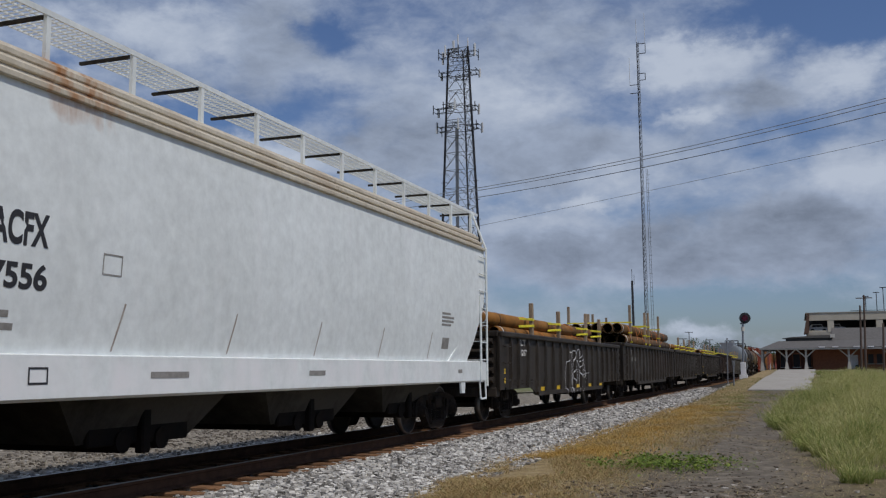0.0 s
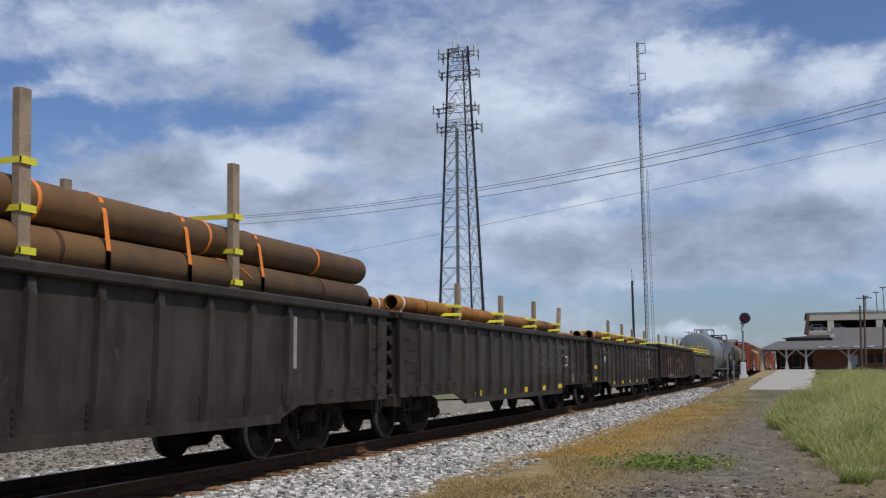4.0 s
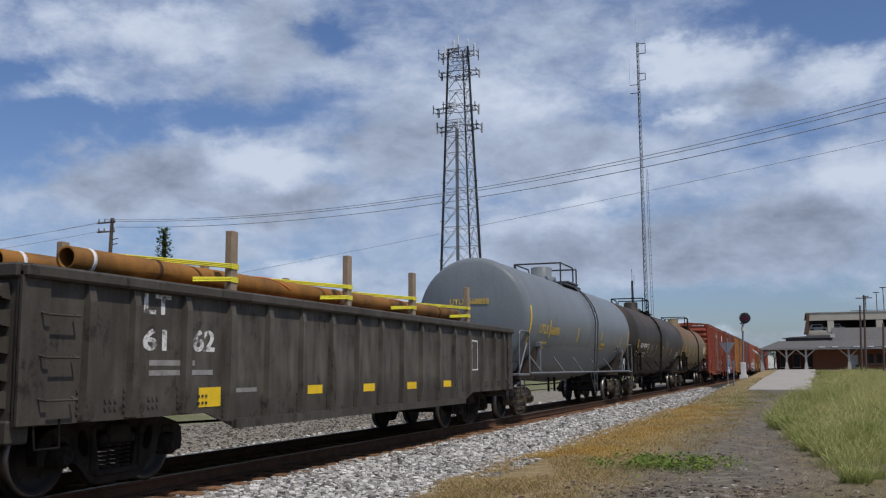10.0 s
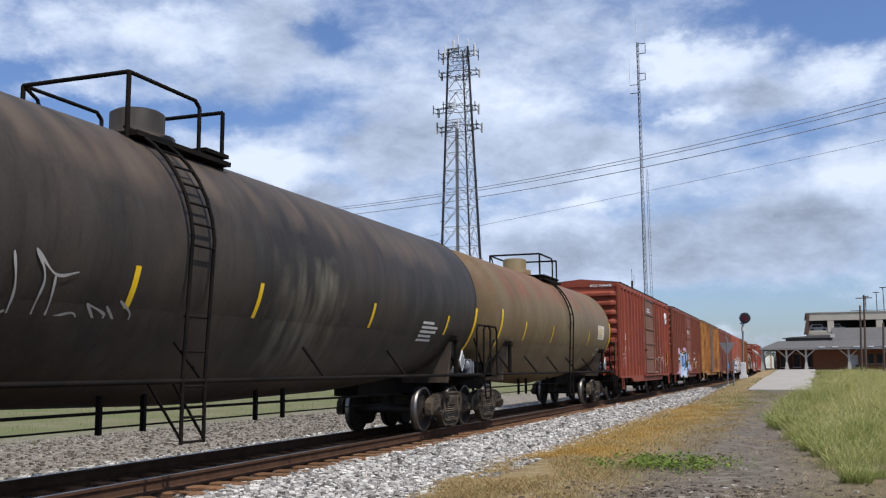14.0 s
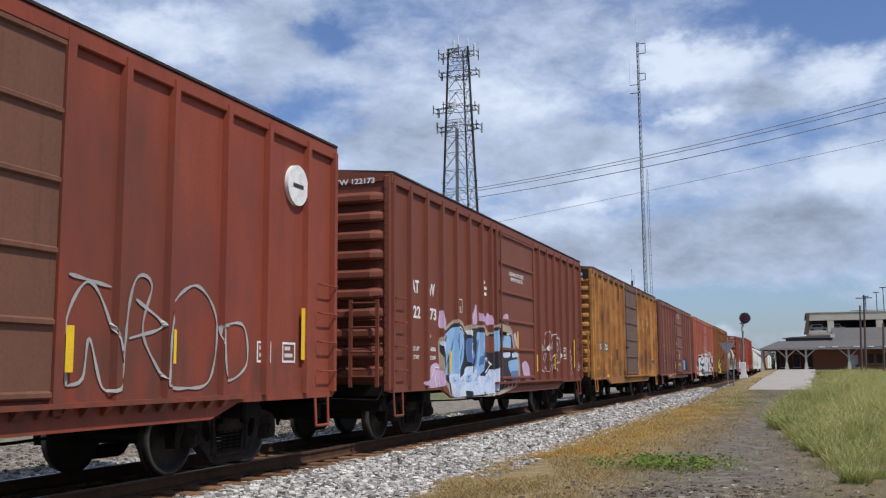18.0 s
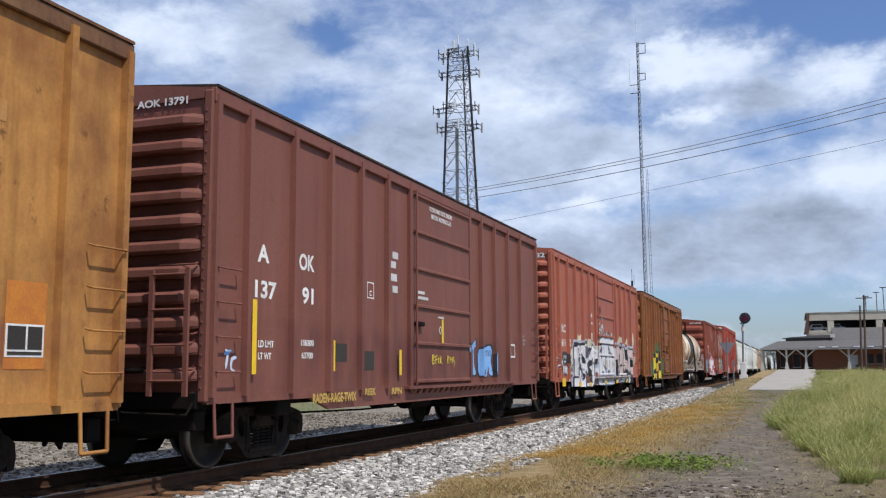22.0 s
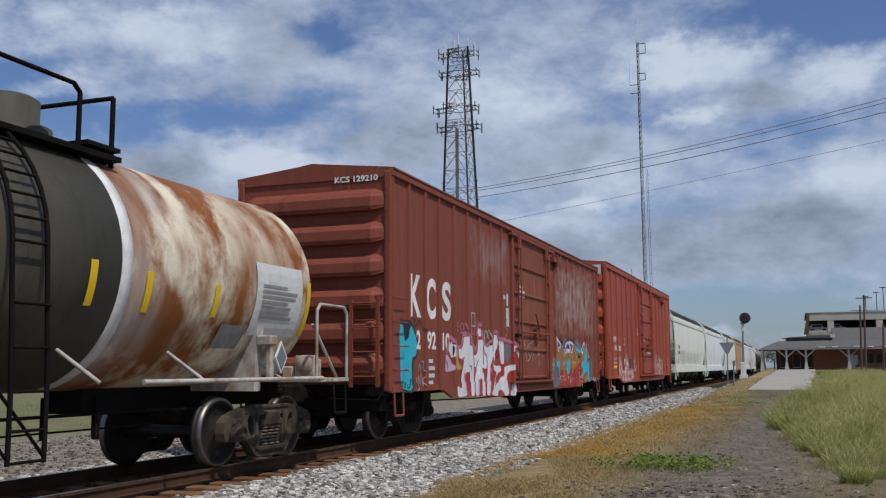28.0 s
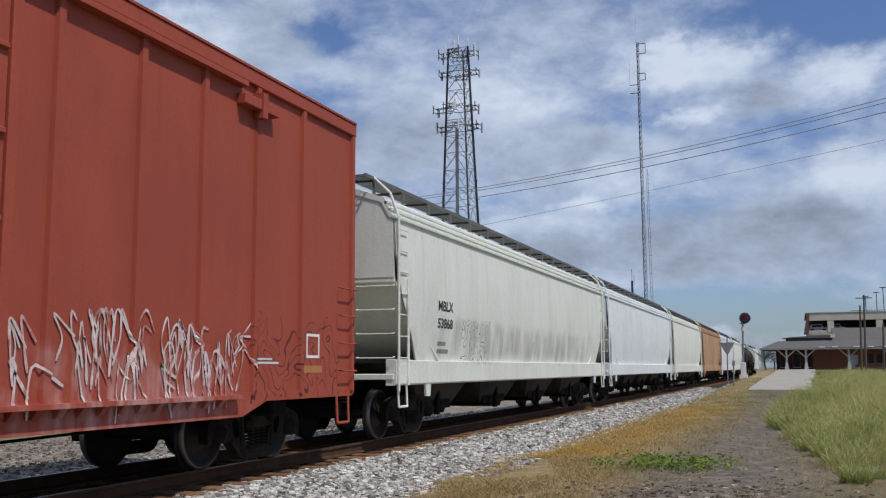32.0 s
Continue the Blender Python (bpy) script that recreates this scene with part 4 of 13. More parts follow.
def hopper(q0, q1, paint, label, eave=3.97, roofz=4.55, walk_z=5.05, trim=None, grate=None, zs=1.0, sill_h=0.46, ribs=False, wide=1.1):
    L, q = q1 - q0, (q0 + q1) / 2
    car = thing("covered_hopper", label, "railway car", "cars of the freight train", pose(TX, q, 0))
    h, W = L / 2, SIDE
    trim = trim or paint
    grate = grate or paint
    # bowed side sheets, narrowing at the ends by the slope sheets
    def side(sx):
        prof = [(W - 0.10, 1.42), (W - 0.04, 1.9), (W, 2.6), (W - 0.01, 3.3), (W - 0.05, eave)]
        nz = len(prof)
        vs, fs = [], []
        for x, z in prof:
            t = max(0.0, (2.9 - z) / (2.9 - 1.42))
            for y in (-h + 0.02 + 1.15 * t, h - 0.02 - 1.15 * t):
                vs.append((sx * x, y, z))
        fs = [(2 * i, 2 * i + 1, 2 * i + 3, 2 * i + 2) for i in range(nz - 1)]
        m = Mesh().add(vs, fs, True)
        n = len(vs)
        m.add([(v[0] - sx * 0.03, v[1], v[2]) for v in vs], [f[::-1] for f in fs], True)
        return m
    for sx in (-1, 1):
        part("side_sheet", side(sx), paint, car)
        for k, (x, z, o) in enumerate(((W - 0.05, eave, 0.05), (W - 0.12, eave + 0.14, 0.04), (W - 0.2, eave + 0.27, 0.04))):
            part("top_moulding", Mesh().box(*sorted((sx * (x - 0.05), sx * (x + o))), -h, h, z - 0.035, z + 0.035, 0.012), trim, car)
        part("side_sill", Mesh().prism([(sx * (W - 0.2), zs + sill_h), (sx * (W + 0.0), zs + sill_h - 0.03), (sx * (W + 0.0), zs + 0.03), (sx * (W - 0.05), zs), (sx * (W - 0.2), zs)], "y", -h, h), paint, car)
        part("roof_slope", Mesh().prism([(sx * (W - 0.06), eave), (sx * (W - 0.24), eave + 0.36), (sx * 0.55, roofz), (0, roofz + 0.06), (0, roofz - 0.03), (sx * 0.5, roofz - 0.1), (sx * (W - 0.3), eave + 0.28), (sx * (W - 0.14), eave)], "y", -h, h), trim, car)
        # roof walk
        wz = walk_z - 0.28

        def grid():
            m = Mesh()
            for i in range(int((L + 0.7) / 0.075)):
                y = -h - 0.35 + 0.075 * i
                m.box(*sorted((sx * 0.62, sx * wide)), y, y + 0.012, wz - 0.006, wz + 0.006)
            for i in range(6):
                x = sx * (0.62 + (wide - 0.62) * i / 5)
                m.box(x - 0.005, x + 0.005, -h - 0.35, h + 0.35, wz - 0.011, wz + 0.011)
            return m
        wk = part("roof_walk", grid(), grate, car, "open steel grating walkway")
        part("walk_edge", Mesh().box(*sorted((sx * wide, sx * (wide + 0.02))), -h - 0.35, h + 0.35, wz - 0.03, wz + 0.03), grate, wk)
        n = 15
        for i in range(n):
            y = -h + 0.1 + (L - 0.2) * i / (n - 1)
            part("walk_bracket", lambda: Mesh().box(*sorted((sx * (wide - 0.03), sx * (wide + 0.015))), -0.03, 0.03, eave + 0.36, wz), grate, wk, at=pose(0, y, 0), key=("wb", sx, walk_z, eave, wide))
            part("walk_beam", lambda: Mesh().box(*sorted((sx * 0.5, sx * wide)), -0.02, 0.02, wz - 0.05, wz - 0.014), GRIMYSHADE, wk, at=pose(0, y, 0), key=("wbm", sx, walk_z, wide))
        # ladders at both ends
        for sy in (-1, 1):
            for y in (h - 0.06, h - 0.5):
                part("ladder_rail", Mesh().tube([(sx * (W + 0.02), sy * y, zs - 0.1), (sx * (W + 0.02), sy * y, eave), (sx * (W - 0.15), sy * y, eave + 0.45), (sx * wide, sy * y, walk_z - 0.26)] if y > h - 0.2 else [(sx * (W + 0.02), sy * y, zs), (sx * (W + 0.02), sy * y, 2.9)], 0.028, 6), paint, car)
            for k in range(7):
                rung(car, sx * W, min(sy * (h - 0.06), sy * (h - 0.5)), max(sy * (h - 0.06), sy * (h - 0.5)), zs + 0.5 + 0.38 * k, paint, 0.02)
            stirrup(car, sx * (W - 0.02), sy * (h - 0.3), zs + 0.05, paint)
            part("side_tab", lambda: Mesh().prism([(-0.14, 0), (0.14, 0), (0.1, -0.24), (-0.1, -0.24)], "x", *sorted((sx * (W - 0.06), sx * (W - 0.02)))), paint, car, at=pose(0, sy * (h - 1.6), zs + 0.02), key=("tab", sx))
    for sy in (-1, 1):
        # end bulkhead above, slope sheet below
        part("end_wall", Mesh().prism([(-W + 0.06, 2.9), (W - 0.06, 2.9), (W - 0.08, eave), (W - 0.24, eave + 0.36), (0, roofz + 0.04), (-W + 0.24, eave + 0.36), (-W + 0.08, eave)], "y", *sorted((sy * (h - 0.06), sy * (h - 0.02)))), paint, car)
        part("slope_sheet", Mesh().prism([(sy * (h - 0.03), 2.92), (sy * (h - 2.6), 1.3), (sy * (h - 2.6), 1.22), (sy * (h - 0.03), 2.82)], "x", -W + 0.06, W - 0.06), paint, car)
        for x in (-0.55, 0.55):
            part("end_post", Mesh().box(x - 0.05, x + 0.05, *sorted((sy * (h - 0.1), sy * (h - 0.02))), 1.1, 2.9), paint, car)
        part("end_platform", Mesh().box(-W + 0.05, W - 0.05, *sorted((sy * (h - 0.7), sy * (h + 0.02))), zs + 0.1, zs + 0.2, 0.01), paint, car)
        for k in range(4):
            end_rung(car, sy * (h - 0.02), sy, W - 0.75, W - 0.05, 1.5 + 0.42 * k, paint)
        coupler(car, sy * h, sy)
        truck(car, sy * (h - 1.9))
    part("roof", Mesh().box(-0.62, 0.62, -h, h, roofz - 0.02, roofz + 0.03), trim, car)
    part("hatch_cover", Mesh().box(-0.35, 0.35, -h + 1.0, h - 1.0, roofz + 0.03, roofz + 0.18, 0.05), trim, car)
    # hopper bottoms
    nb = 4
    for i in range(nb):
        y = -h + 3.4 + (L - 6.8) * i / (nb - 1)
        part("hopper_bay", lambda: Mesh().add([(-1.35, -1.95, 1.4), (1.35, -1.95, 1.4), (1.35, 1.95, 1.4), (-1.35, 1.95, 1.4), (-0.95, -1.0, 0.5), (0.95, -1.0, 0.5), (0.95, 1.0, 0.5), (-0.95, 1.0, 0.5)], [(0, 1, 5, 4), (1, 2, 6, 5), (2, 3, 7, 6), (3, 0, 4, 7), (4, 5, 6, 7)]), GRIMYSHADE, car, at=pose(0, y, 0), key="bay")
        part("outlet_gate", lambda: Mesh().cyl((-1.05, -0.35, 0.5), (1.05, -0.35, 0.5), 0.13, 12).cyl((-1.05, 0.35, 0.5), (1.05, 0.35, 0.5), 0.13, 12).box(0.95, 1.02, -0.9, 0.9, 0.46, 0.9, 0.02).box(0.98, 1.1, -0.08, 0.08, 0.35, 1.0, 0.02), BLACKSTEEL, car, at=pose(0, y, 0), key="gate")
    part("centre_sill", Mesh().box(-0.2, 0.2, -h + 0.1, h - 0.1, 0.8, 1.1), BLACKSTEEL, car)
    move(car, q)
    return car


def carpaint(name, base, tint, amount=0.6, scale=0.7, streak=0.6, rough=0.55, lo=0.45, hi=0.7, fine=25, bump=0.05, rust=0.5, grime=0.55, chalk=0.35, spot=(0.10, 0.045, 0.022), spots=0.60):
    """Weathered car paint: faded patches, dark runs and chalky runs down the sheets, rust specks, slightly dented steel."""
    m = surface(name, base, rough, 0.0, tint, amount, scale, fine, 0.0, streak, lo, hi, 0.02, 0.14)
    nt = m.node_tree
    L = nt.links.new
    b = nt.nodes["Principled BSDF"]
    last = b.inputs["Base Color"].links[0].from_socket
    tc = nt.nodes.new("ShaderNodeTexCoord")
    info = nt.nodes.new("ShaderNodeObjectInfo")
    shift = nt.nodes.new("ShaderNodeVectorMath")
    shift.operation = "MULTIPLY_ADD"
    L(info.outputs["Random"], shift.inputs[0])
    shift.inputs[1].default_value = (31.0, 17.0, 11.0)
    L(tc.outputs["Object"], shift.inputs[2])

    def field(sx, sz, detail, rough_n, p0, p1, top, off):
        mp = node(nt, "ShaderNodeMapping", Location=(off, off, off), Scale=(sx, sx, sz))
        L(shift.outputs[0], mp.inputs[0])
        n = node(nt, "ShaderNodeTexNoise", Scale=1.0, Detail=detail, Roughness=rough_n)
        L(mp.outputs[0], n.inputs["Vector"])
        mr = nt.nodes.new("ShaderNodeMapRange")
        mr.inputs[1].default_value, mr.inputs[2].default_value, mr.inputs[4].default_value = p0, p1, top
        L(n.outputs[0], mr.inputs[0])
        return n.outputs[0], mr.outputs[0]
    light = tuple(min(0.85, c * 1.45 + 0.02) for c in base)
    for fac, col in ((field(2.6, 0.35, 5.0, 0.6, 0.52, 0.76, chalk, 4.0)[1], light),
                     (field(5.5, 0.28, 5.0, 0.6, 0.53, 0.74, grime, 0.0)[1], tuple(c * 0.5 for c in base)),
                     (field(3.0, 2.2, 9.0, 0.78, spots, spots + 0.07, rust, 9.0)[1], spot)):
        mix = nt.nodes.new("ShaderNodeMix")
        mix.data_type = "RGBA"
        L(fac, mix.inputs[0])
        L(last, mix.inputs[6])
        mix.inputs[7].default_value = (*col, 1)
        last = mix.outputs[2]
    L(last, b.inputs["Base Color"])
    dents = field(0.9, 0.9, 2.0, 0.5, 0, 1, 1, 2.0)[0]
    grain = field(22.0, 22.0, 3.0, 0.6, 0, 1, 1, 1.0)[0]
    b1 = node(nt, "ShaderNodeBump", Strength=0.35, Distance=0.06)
    L(dents, b1.inputs["Height"])
    b2 = node(nt, "ShaderNodeBump", Strength=0.12, Distance=0.01)
    L(grain, b2.inputs["Height"])
    L(b1.outputs[0], b2.inputs["Normal"])
    L(b2.outputs[0], b.inputs["Normal"])
    return m


WHITE_A = carpaint("white_hopper_paint", (0.74, 0.78, 0.77), (0.60, 0.63, 0.61), 0.5, 0.5, 0.7, 0.45, fine=6, rust=0.03, grime=0.08, chalk=0.25)
CREAM = carpaint("cream_trim", (0.55, 0.50, 0.40), (0.35, 0.25, 0.16), 0.7, rust=0.4, grime=0.3)
GONDOLA = carpaint("brown_black_gondola_paint", (0.030, 0.0245, 0.020), (0.058, 0.048, 0.039), 0.8, 1.2, 0.15, rust=0.6, grime=0.5, chalk=0.8, spot=(0.075, 0.066, 0.056), spots=0.59)
GONDOLA_R = carpaint("rusty_gondola_paint", (0.028, 0.021, 0.018), (0.056, 0.039, 0.03), 0.8, 1.3, rust=0.4, grime=0.5, chalk=0.8)
GONDOLA_G = carpaint("faded_grey_gondola_paint", (0.068, 0.060, 0.049), (0.04, 0.034, 0.028), 0.8, 1.2, rust=0.85, grime=0.6, chalk=0.6, spot=(0.022, 0.018, 0.015), spots=0.55)
GREYTANK = carpaint("grey_tank_paint", (0.172, 0.191, 0.203), (0.12, 0.132, 0.14), 0.5, 0.5, rough=0.4, rust=0.06, grime=0.22, chalk=0.12)
BLACKTANK = carpaint("weathered_black_tank_paint", (0.03, 0.027, 0.024), (0.07, 0.055, 0.042), 0.8, 0.5, rust=0.25, grime=0.5, chalk=0.6)
BROWNTANK = carpaint("rust_filmed_tank_paint", (0.165, 0.128, 0.068), (0.105, 0.062, 0.035), 0.8, 0.5, rust=0.3, grime=0.4, chalk=0.3)
RUSTTANK = carpaint("white_tank_paint_streaked_with_rust", (0.72, 0.64, 0.49), (0.25, 0.085, 0.022), 1.0, 0.7, 0.35, 0.6, 0.45, 0.56, 40, rust=0.45, grime=0.2, chalk=0.0)
TANKBAND = carpaint("dark_band_paint", (0.07, 0.065, 0.05), (0.1, 0.09, 0.07), 0.6)
RED1 = carpaint("oxide_red_paint", (0.26, 0.064, 0.037), (0.19, 0.05, 0.033), 0.6, rust=0.2, grime=0.35, chalk=0.2)
BROWNDOOR = carpaint("brown_door_paint", (0.17, 0.08, 0.05), (0.12, 0.06, 0.045), 0.6)
RED2 = carpaint("brown_red_paint", (0.185, 0.060, 0.037), (0.14, 0.048, 0.032), 0.6, rust=0.15, grime=0.3, chalk=0.15)
YELLOW = carpaint("rusty_yellow_paint", (0.46, 0.225, 0.065), (0.24, 0.105, 0.038), 1.0, 0.9, 0.3, 0.6, 0.44, 0.64, rust=0.75, grime=0.6, chalk=0.25)
RUSTCHORD = carpaint("rusted_roof_chord_paint", (0.115, 0.052, 0.03), (0.22, 0.12, 0.06), 0.9, 1.4, 0.2, rust=0.7, grime=0.5)
GREYDOOR = carpaint("brown_grey_door_paint", (0.155, 0.096, 0.07), (0.09, 0.05, 0.034), 0.8, rust=0.7, grime=0.6, spot=(0.05, 0.026, 0.016), spots=0.57)
MAROON = carpaint("maroon_paint", (0.20, 0.080, 0.060), (0.145, 0.062, 0.048), 0.6, rust=0.25, grime=0.35, chalk=0.25)
SALMON = carpaint("faded_red_paint", (0.37, 0.12, 0.074), (0.29, 0.10, 0.066), 0.6, rust=0.2, grime=0.25, chalk=0.2)
ORANGEBROWN = carpaint("rust_brown_paint", (0.27, 0.108, 0.04), (0.13, 0.05, 0.024), 0.9, 1.6, 0.85, rust=0.5, grime=0.65, chalk=0.3)
RED3 = carpaint("dull_red_paint", (0.225, 0.064, 0.041), (0.165, 0.052, 0.034), 0.5, 0.8, 0.5, 0.6, 0.55, 0.75, rust=0.3, grime=0.5, chalk=0.3)
RED4 = carpaint("bright_oxide_paint", (0.34, 0.075, 0.045), (0.28, 0.065, 0.045), 0.5, rust=0.12, grime=0.22, chalk=0.12)
GREYHOP = carpaint("pale_grey_hopper_paint", (0.70, 0.72, 0.64), (0.54, 0.55, 0.48), 0.5, rust=0.12, grime=0.2, chalk=0.2)
DARKGRATE = surface("steel_grating", (0.16, 0.16, 0.15), 0.7, 0.3)
TANHOP = carpaint("tan_hopper_paint", (0.42, 0.22, 0.10), (0.5, 0.42, 0.3), 0.7, 0.3, 0.3)

hop_white = hopper(1.9, 20.72, WHITE_A, "white covered hopper with cream top and rust stain", trim=CREAM, grate=WHITE_A, walk_z=5.12, wide=1.25)
GONDOLA_B, GONDOLA_C, GONDOLA_D = GONDOLA.copy(), GONDOLA.copy(), GONDOLA.copy()
WHITE_B, BLACKTANK_B = WHITE_A.copy(), BLACKTANK.copy()
GREYHOP_B = GREYHOP.copy()
gon1 = gondola(21.85, 38.0, 2.17, GONDOLA, "dark brown ribbed gondola loaded with rusty pipes")
gon2 = gondola(39.05, 55.7, 2.3, GONDOLA_B, "dark brown gondola stacked high with rusty pipes", low=0.57)
gon3 = gondola(56.3, 72.3, 2.3, GONDOLA_C, "dark brown ribbed gondola with scrawled white tags")
gon4 = gondola(73.3, 89.6, 2.3, GONDOLA_D, "dark brown ribbed gondola with yellow reflectors", front=1.23)
gon5 = gondola(90.9, 106.85, 2.5, GONDOLA_R, "rusty brown ribbed gondola with faded lettering", front=0.9, rear=1.3, posts=12, low=0.70)
gon6 = gondola(108.2, 124.25, 2.27, GONDOLA_G, "faded grey ribbed gondola carrying rusty pipes", front=0.91, low=0.565)
tank1 = tank_car(125.5, 142.2, 4.27, 1.56, GREYTANK, "large grey tank car with yellow stripes", frame=surface("grey_steel", (0.055, 0.055, 0.06), 0.6, 0.0), deck=surface("light_grey_steel", (0.16, 0.168, 0.175), 0.6, 0.1), ladder=0.66, dome=-0.55, rail=(-1.1, 1.35), railh=0.53, hd=0.4)
tank2 = tank_car(143.7, 162.6, 4.25, 1.56, BLACKTANK, "weathered black tank car with white lettering", ladder=-1.76, dome=-0.95, rail=(-2.15, -0.15), railh=0.58, hd=0.75)
tank3 = tank_car(163.1, 178.6, 4.2, 1.53, BROWNTANK, "brown tank car filmed with rust", ladder=0.4, dome=-0.35, rail=(-0.35, 1.85), railh=0.6)
box1 = boxcar(180.28, 195.5, 4.67, RED1, "oxide red boxcar with brown sliding doors", (186.4, 189.7), (180.95, 181.85, 182.72, 183.6, 184.45, 185.3, 186.0, 190.55, 191.4, 192.5, 193.5, 194.6), doorpaint=BROWNDOOR)
box2 = boxcar(197.7, 213.25, 4.71, RED2, "brown-red boxcar with a large blue graffiti mural", (203.95, 207.3), (198.55, 199.4, 200.25, 201.1, 201.95, 202.8, 203.5, 207.9, 208.8, 209.65, 210.51, 211.39, 212.3), endribs=10)
box3 = boxcar(215.42, 231.15, 4.75, YELLOW, "rusty yellow boxcar with a brown-grey door", (221.65, 225.0), (216.1, 217.08, 218.25, 219.4, 220.5, 226.2, 227.5, 228.75, 230.25), doorpaint=GREYDOOR, endribs=11, dark_roof=False, roofpaint=RUSTCHORD)
box4 = boxcar(232.75, 248.15, 4.74, MAROON, "maroon boxcar with small blue graffiti", (239.1, 242.5), (233.55, 234.75, 235.88, 236.98, 238.05, 243.3, 244.3, 245.4, 246.5), endribs=11)
box5 = boxcar(250.09, 265.6, 4.715, SALMON, "faded salmon-red boxcar with white graffiti along the sill", (256.3, 259.75), (250.76, 251.92, 253.02, 254.14, 255.22, 260.23, 261.3, 262.5, 263.76), endribs=11, dark_roof=False, trackpaint=surface("oversprayed_steel", (0.55, 0.52, 0.5), 0.7, 0, (0.10, 0.05, 0.04), 1.0, 5, 40, 0.05, 0, 0.47, 0.6))
box6 = boxcar(267.55, 283.0, 4.75, ORANGEBROWN, "rust-brown boxcar with white lettering and yellow graffiti", (273.6, 276.85), (268.15, 269.1, 269.98, 270.8, 271.66, 272.57, 278.0, 279.0, 280.0, 281.0, 282.0), plug=True, endribs=6)
tank4 = tank_car(284.6, 296.9, 3.85, 1.4, RUSTTANK, "short white tank car badly streaked with rust", dark=TANKBAND, band=(-1.5, 1.45), frame=BLACKSTEEL, deck=surface("dirty_white_steel", (0.48, 0.45, 0.40), 0.7, 0, (0.22, 0.13, 0.07), 0.8, 3), ladder=-0.05, dome=1.05, rail=(-0.85, 1.85), railh=0.58)
box7 = boxcar(299.05, 317.65, 4.79, RED3, "dull red boxcar with pink and white graffiti", (306.6, 310.4), (299.87, 300.7, 301.45, 302.33, 303.2, 304.06, 304.9, 305.77, 311.13, 311.95, 312.82, 313.64, 314.49, 315.38, 316.2, 316.95), plug=True, endribs=6, rise=0.22, chord=0.11, dark_roof=False, reach=310.75, proud=0.04)
box8 = boxcar(319.3, 338.05, 5.2, RED4, "tall bright red boxcar with pale scribbled graffiti", (327.0, 330.85), (320.33, 321.5, 322.71, 323.85, 325.06, 326.19, 331.43, 332.7, 333.88, 335.1, 336.36), plug=True, endribs=6, dark_roof=False, proud=0.05)
hop1 = hopper(339.75, 358.9, GREYHOP, "pale grey covered hopper with dark roof walk", grate=DARKGRATE, roofz=4.6, walk_z=4.98)
hop2 = hopper(359.9, 378.7, WHITE_B, "white-grey steel covered hopper car", grate=DARKGRATE, roofz=4.6, walk_z=4.98)
hop3 = hopper(379.9, 396.6, GREYHOP_B, "pale grey steel covered hopper car", grate=DARKGRATE, roofz=4.6, walk_z=4.98)
hop4 = hopper(398.0, 415.0, TANHOP, "orange and tan covered hopper", grate=DARKGRATE, roofz=4.6, walk_z=4.98)
hop5 = hopper(416.2, 433.0, WHITE_B, "white steel covered hopper car", grate=DARKGRATE, roofz=4.6, walk_z=4.98)
hop6 = hopper(434.2, 450.5, GREYHOP_B, "pale grey steel covered hopper car", grate=DARKGRATE, roofz=4.6, walk_z=4.98)
tank5 = tank_car(452.0, 468.0, 4.2, 1.53, BLACKTANK_B, "plain black steel tank car")
tank6 = tank_car(470.0, 486.0, 4.2, 1.53, BLACKTANK_B, "plain black steel tank car")
hop7 = hopper(488.0, 505.0, GREYHOP_B, "pale grey steel covered hopper car", grate=DARKGRATE)


# ================= surroundings =================
CONCRETE = surface("pale_concrete", (0.37, 0.345, 0.30), 0.9, 0, (0.27, 0.25, 0.215), 0.7, 0.6, 20)
STEELDARK = surface("dark_painted_steel", (0.03, 0.03, 0.035), 0.6, 0.2, (0.06, 0.06, 0.065), 0.5)
GALV = surface("galvanised_steel", (0.22, 0.23, 0.25), 0.55, 0.3, (0.15, 0.16, 0.17), 0.5)
ANTENNA = surface("white_antenna_shell", (0.7, 0.7, 0.7), 0.5, 0, (0.5, 0.5, 0.5), 0.4)
POLEWOOD = surface("brown_pole_wood", (0.10, 0.07, 0.055), 0.9, 0, (0.06, 0.045, 0.035), 0.7, 2, 30)
BRICK = surface("red_brick_wall", (0.32, 0.13, 0.07), 0.9, 0, (0.24, 0.10, 0.06), 0.7, 3, 15)
SHINGLE = surface("grey_roof_shingles", (0.125, 0.118, 0.11), 0.9, 0, (0.085, 0.08, 0.075), 0.7, 3, 12)
TRIMPAINT = surface("pale_trim_paint", (0.50, 0.48, 0.43), 0.7, 0, (0.4, 0.38, 0.33), 0.5)
GARAGE = surface("tan_concrete_paint", (0.50, 0.46, 0.38), 0.8, 0, (0.42, 0.385, 0.31), 0.6, 0.8, 10)
DARKROOM = surface("dark_openings", (0.025, 0.025, 0.03), 0.6, 0, (0.04, 0.04, 0.045), 0.5)


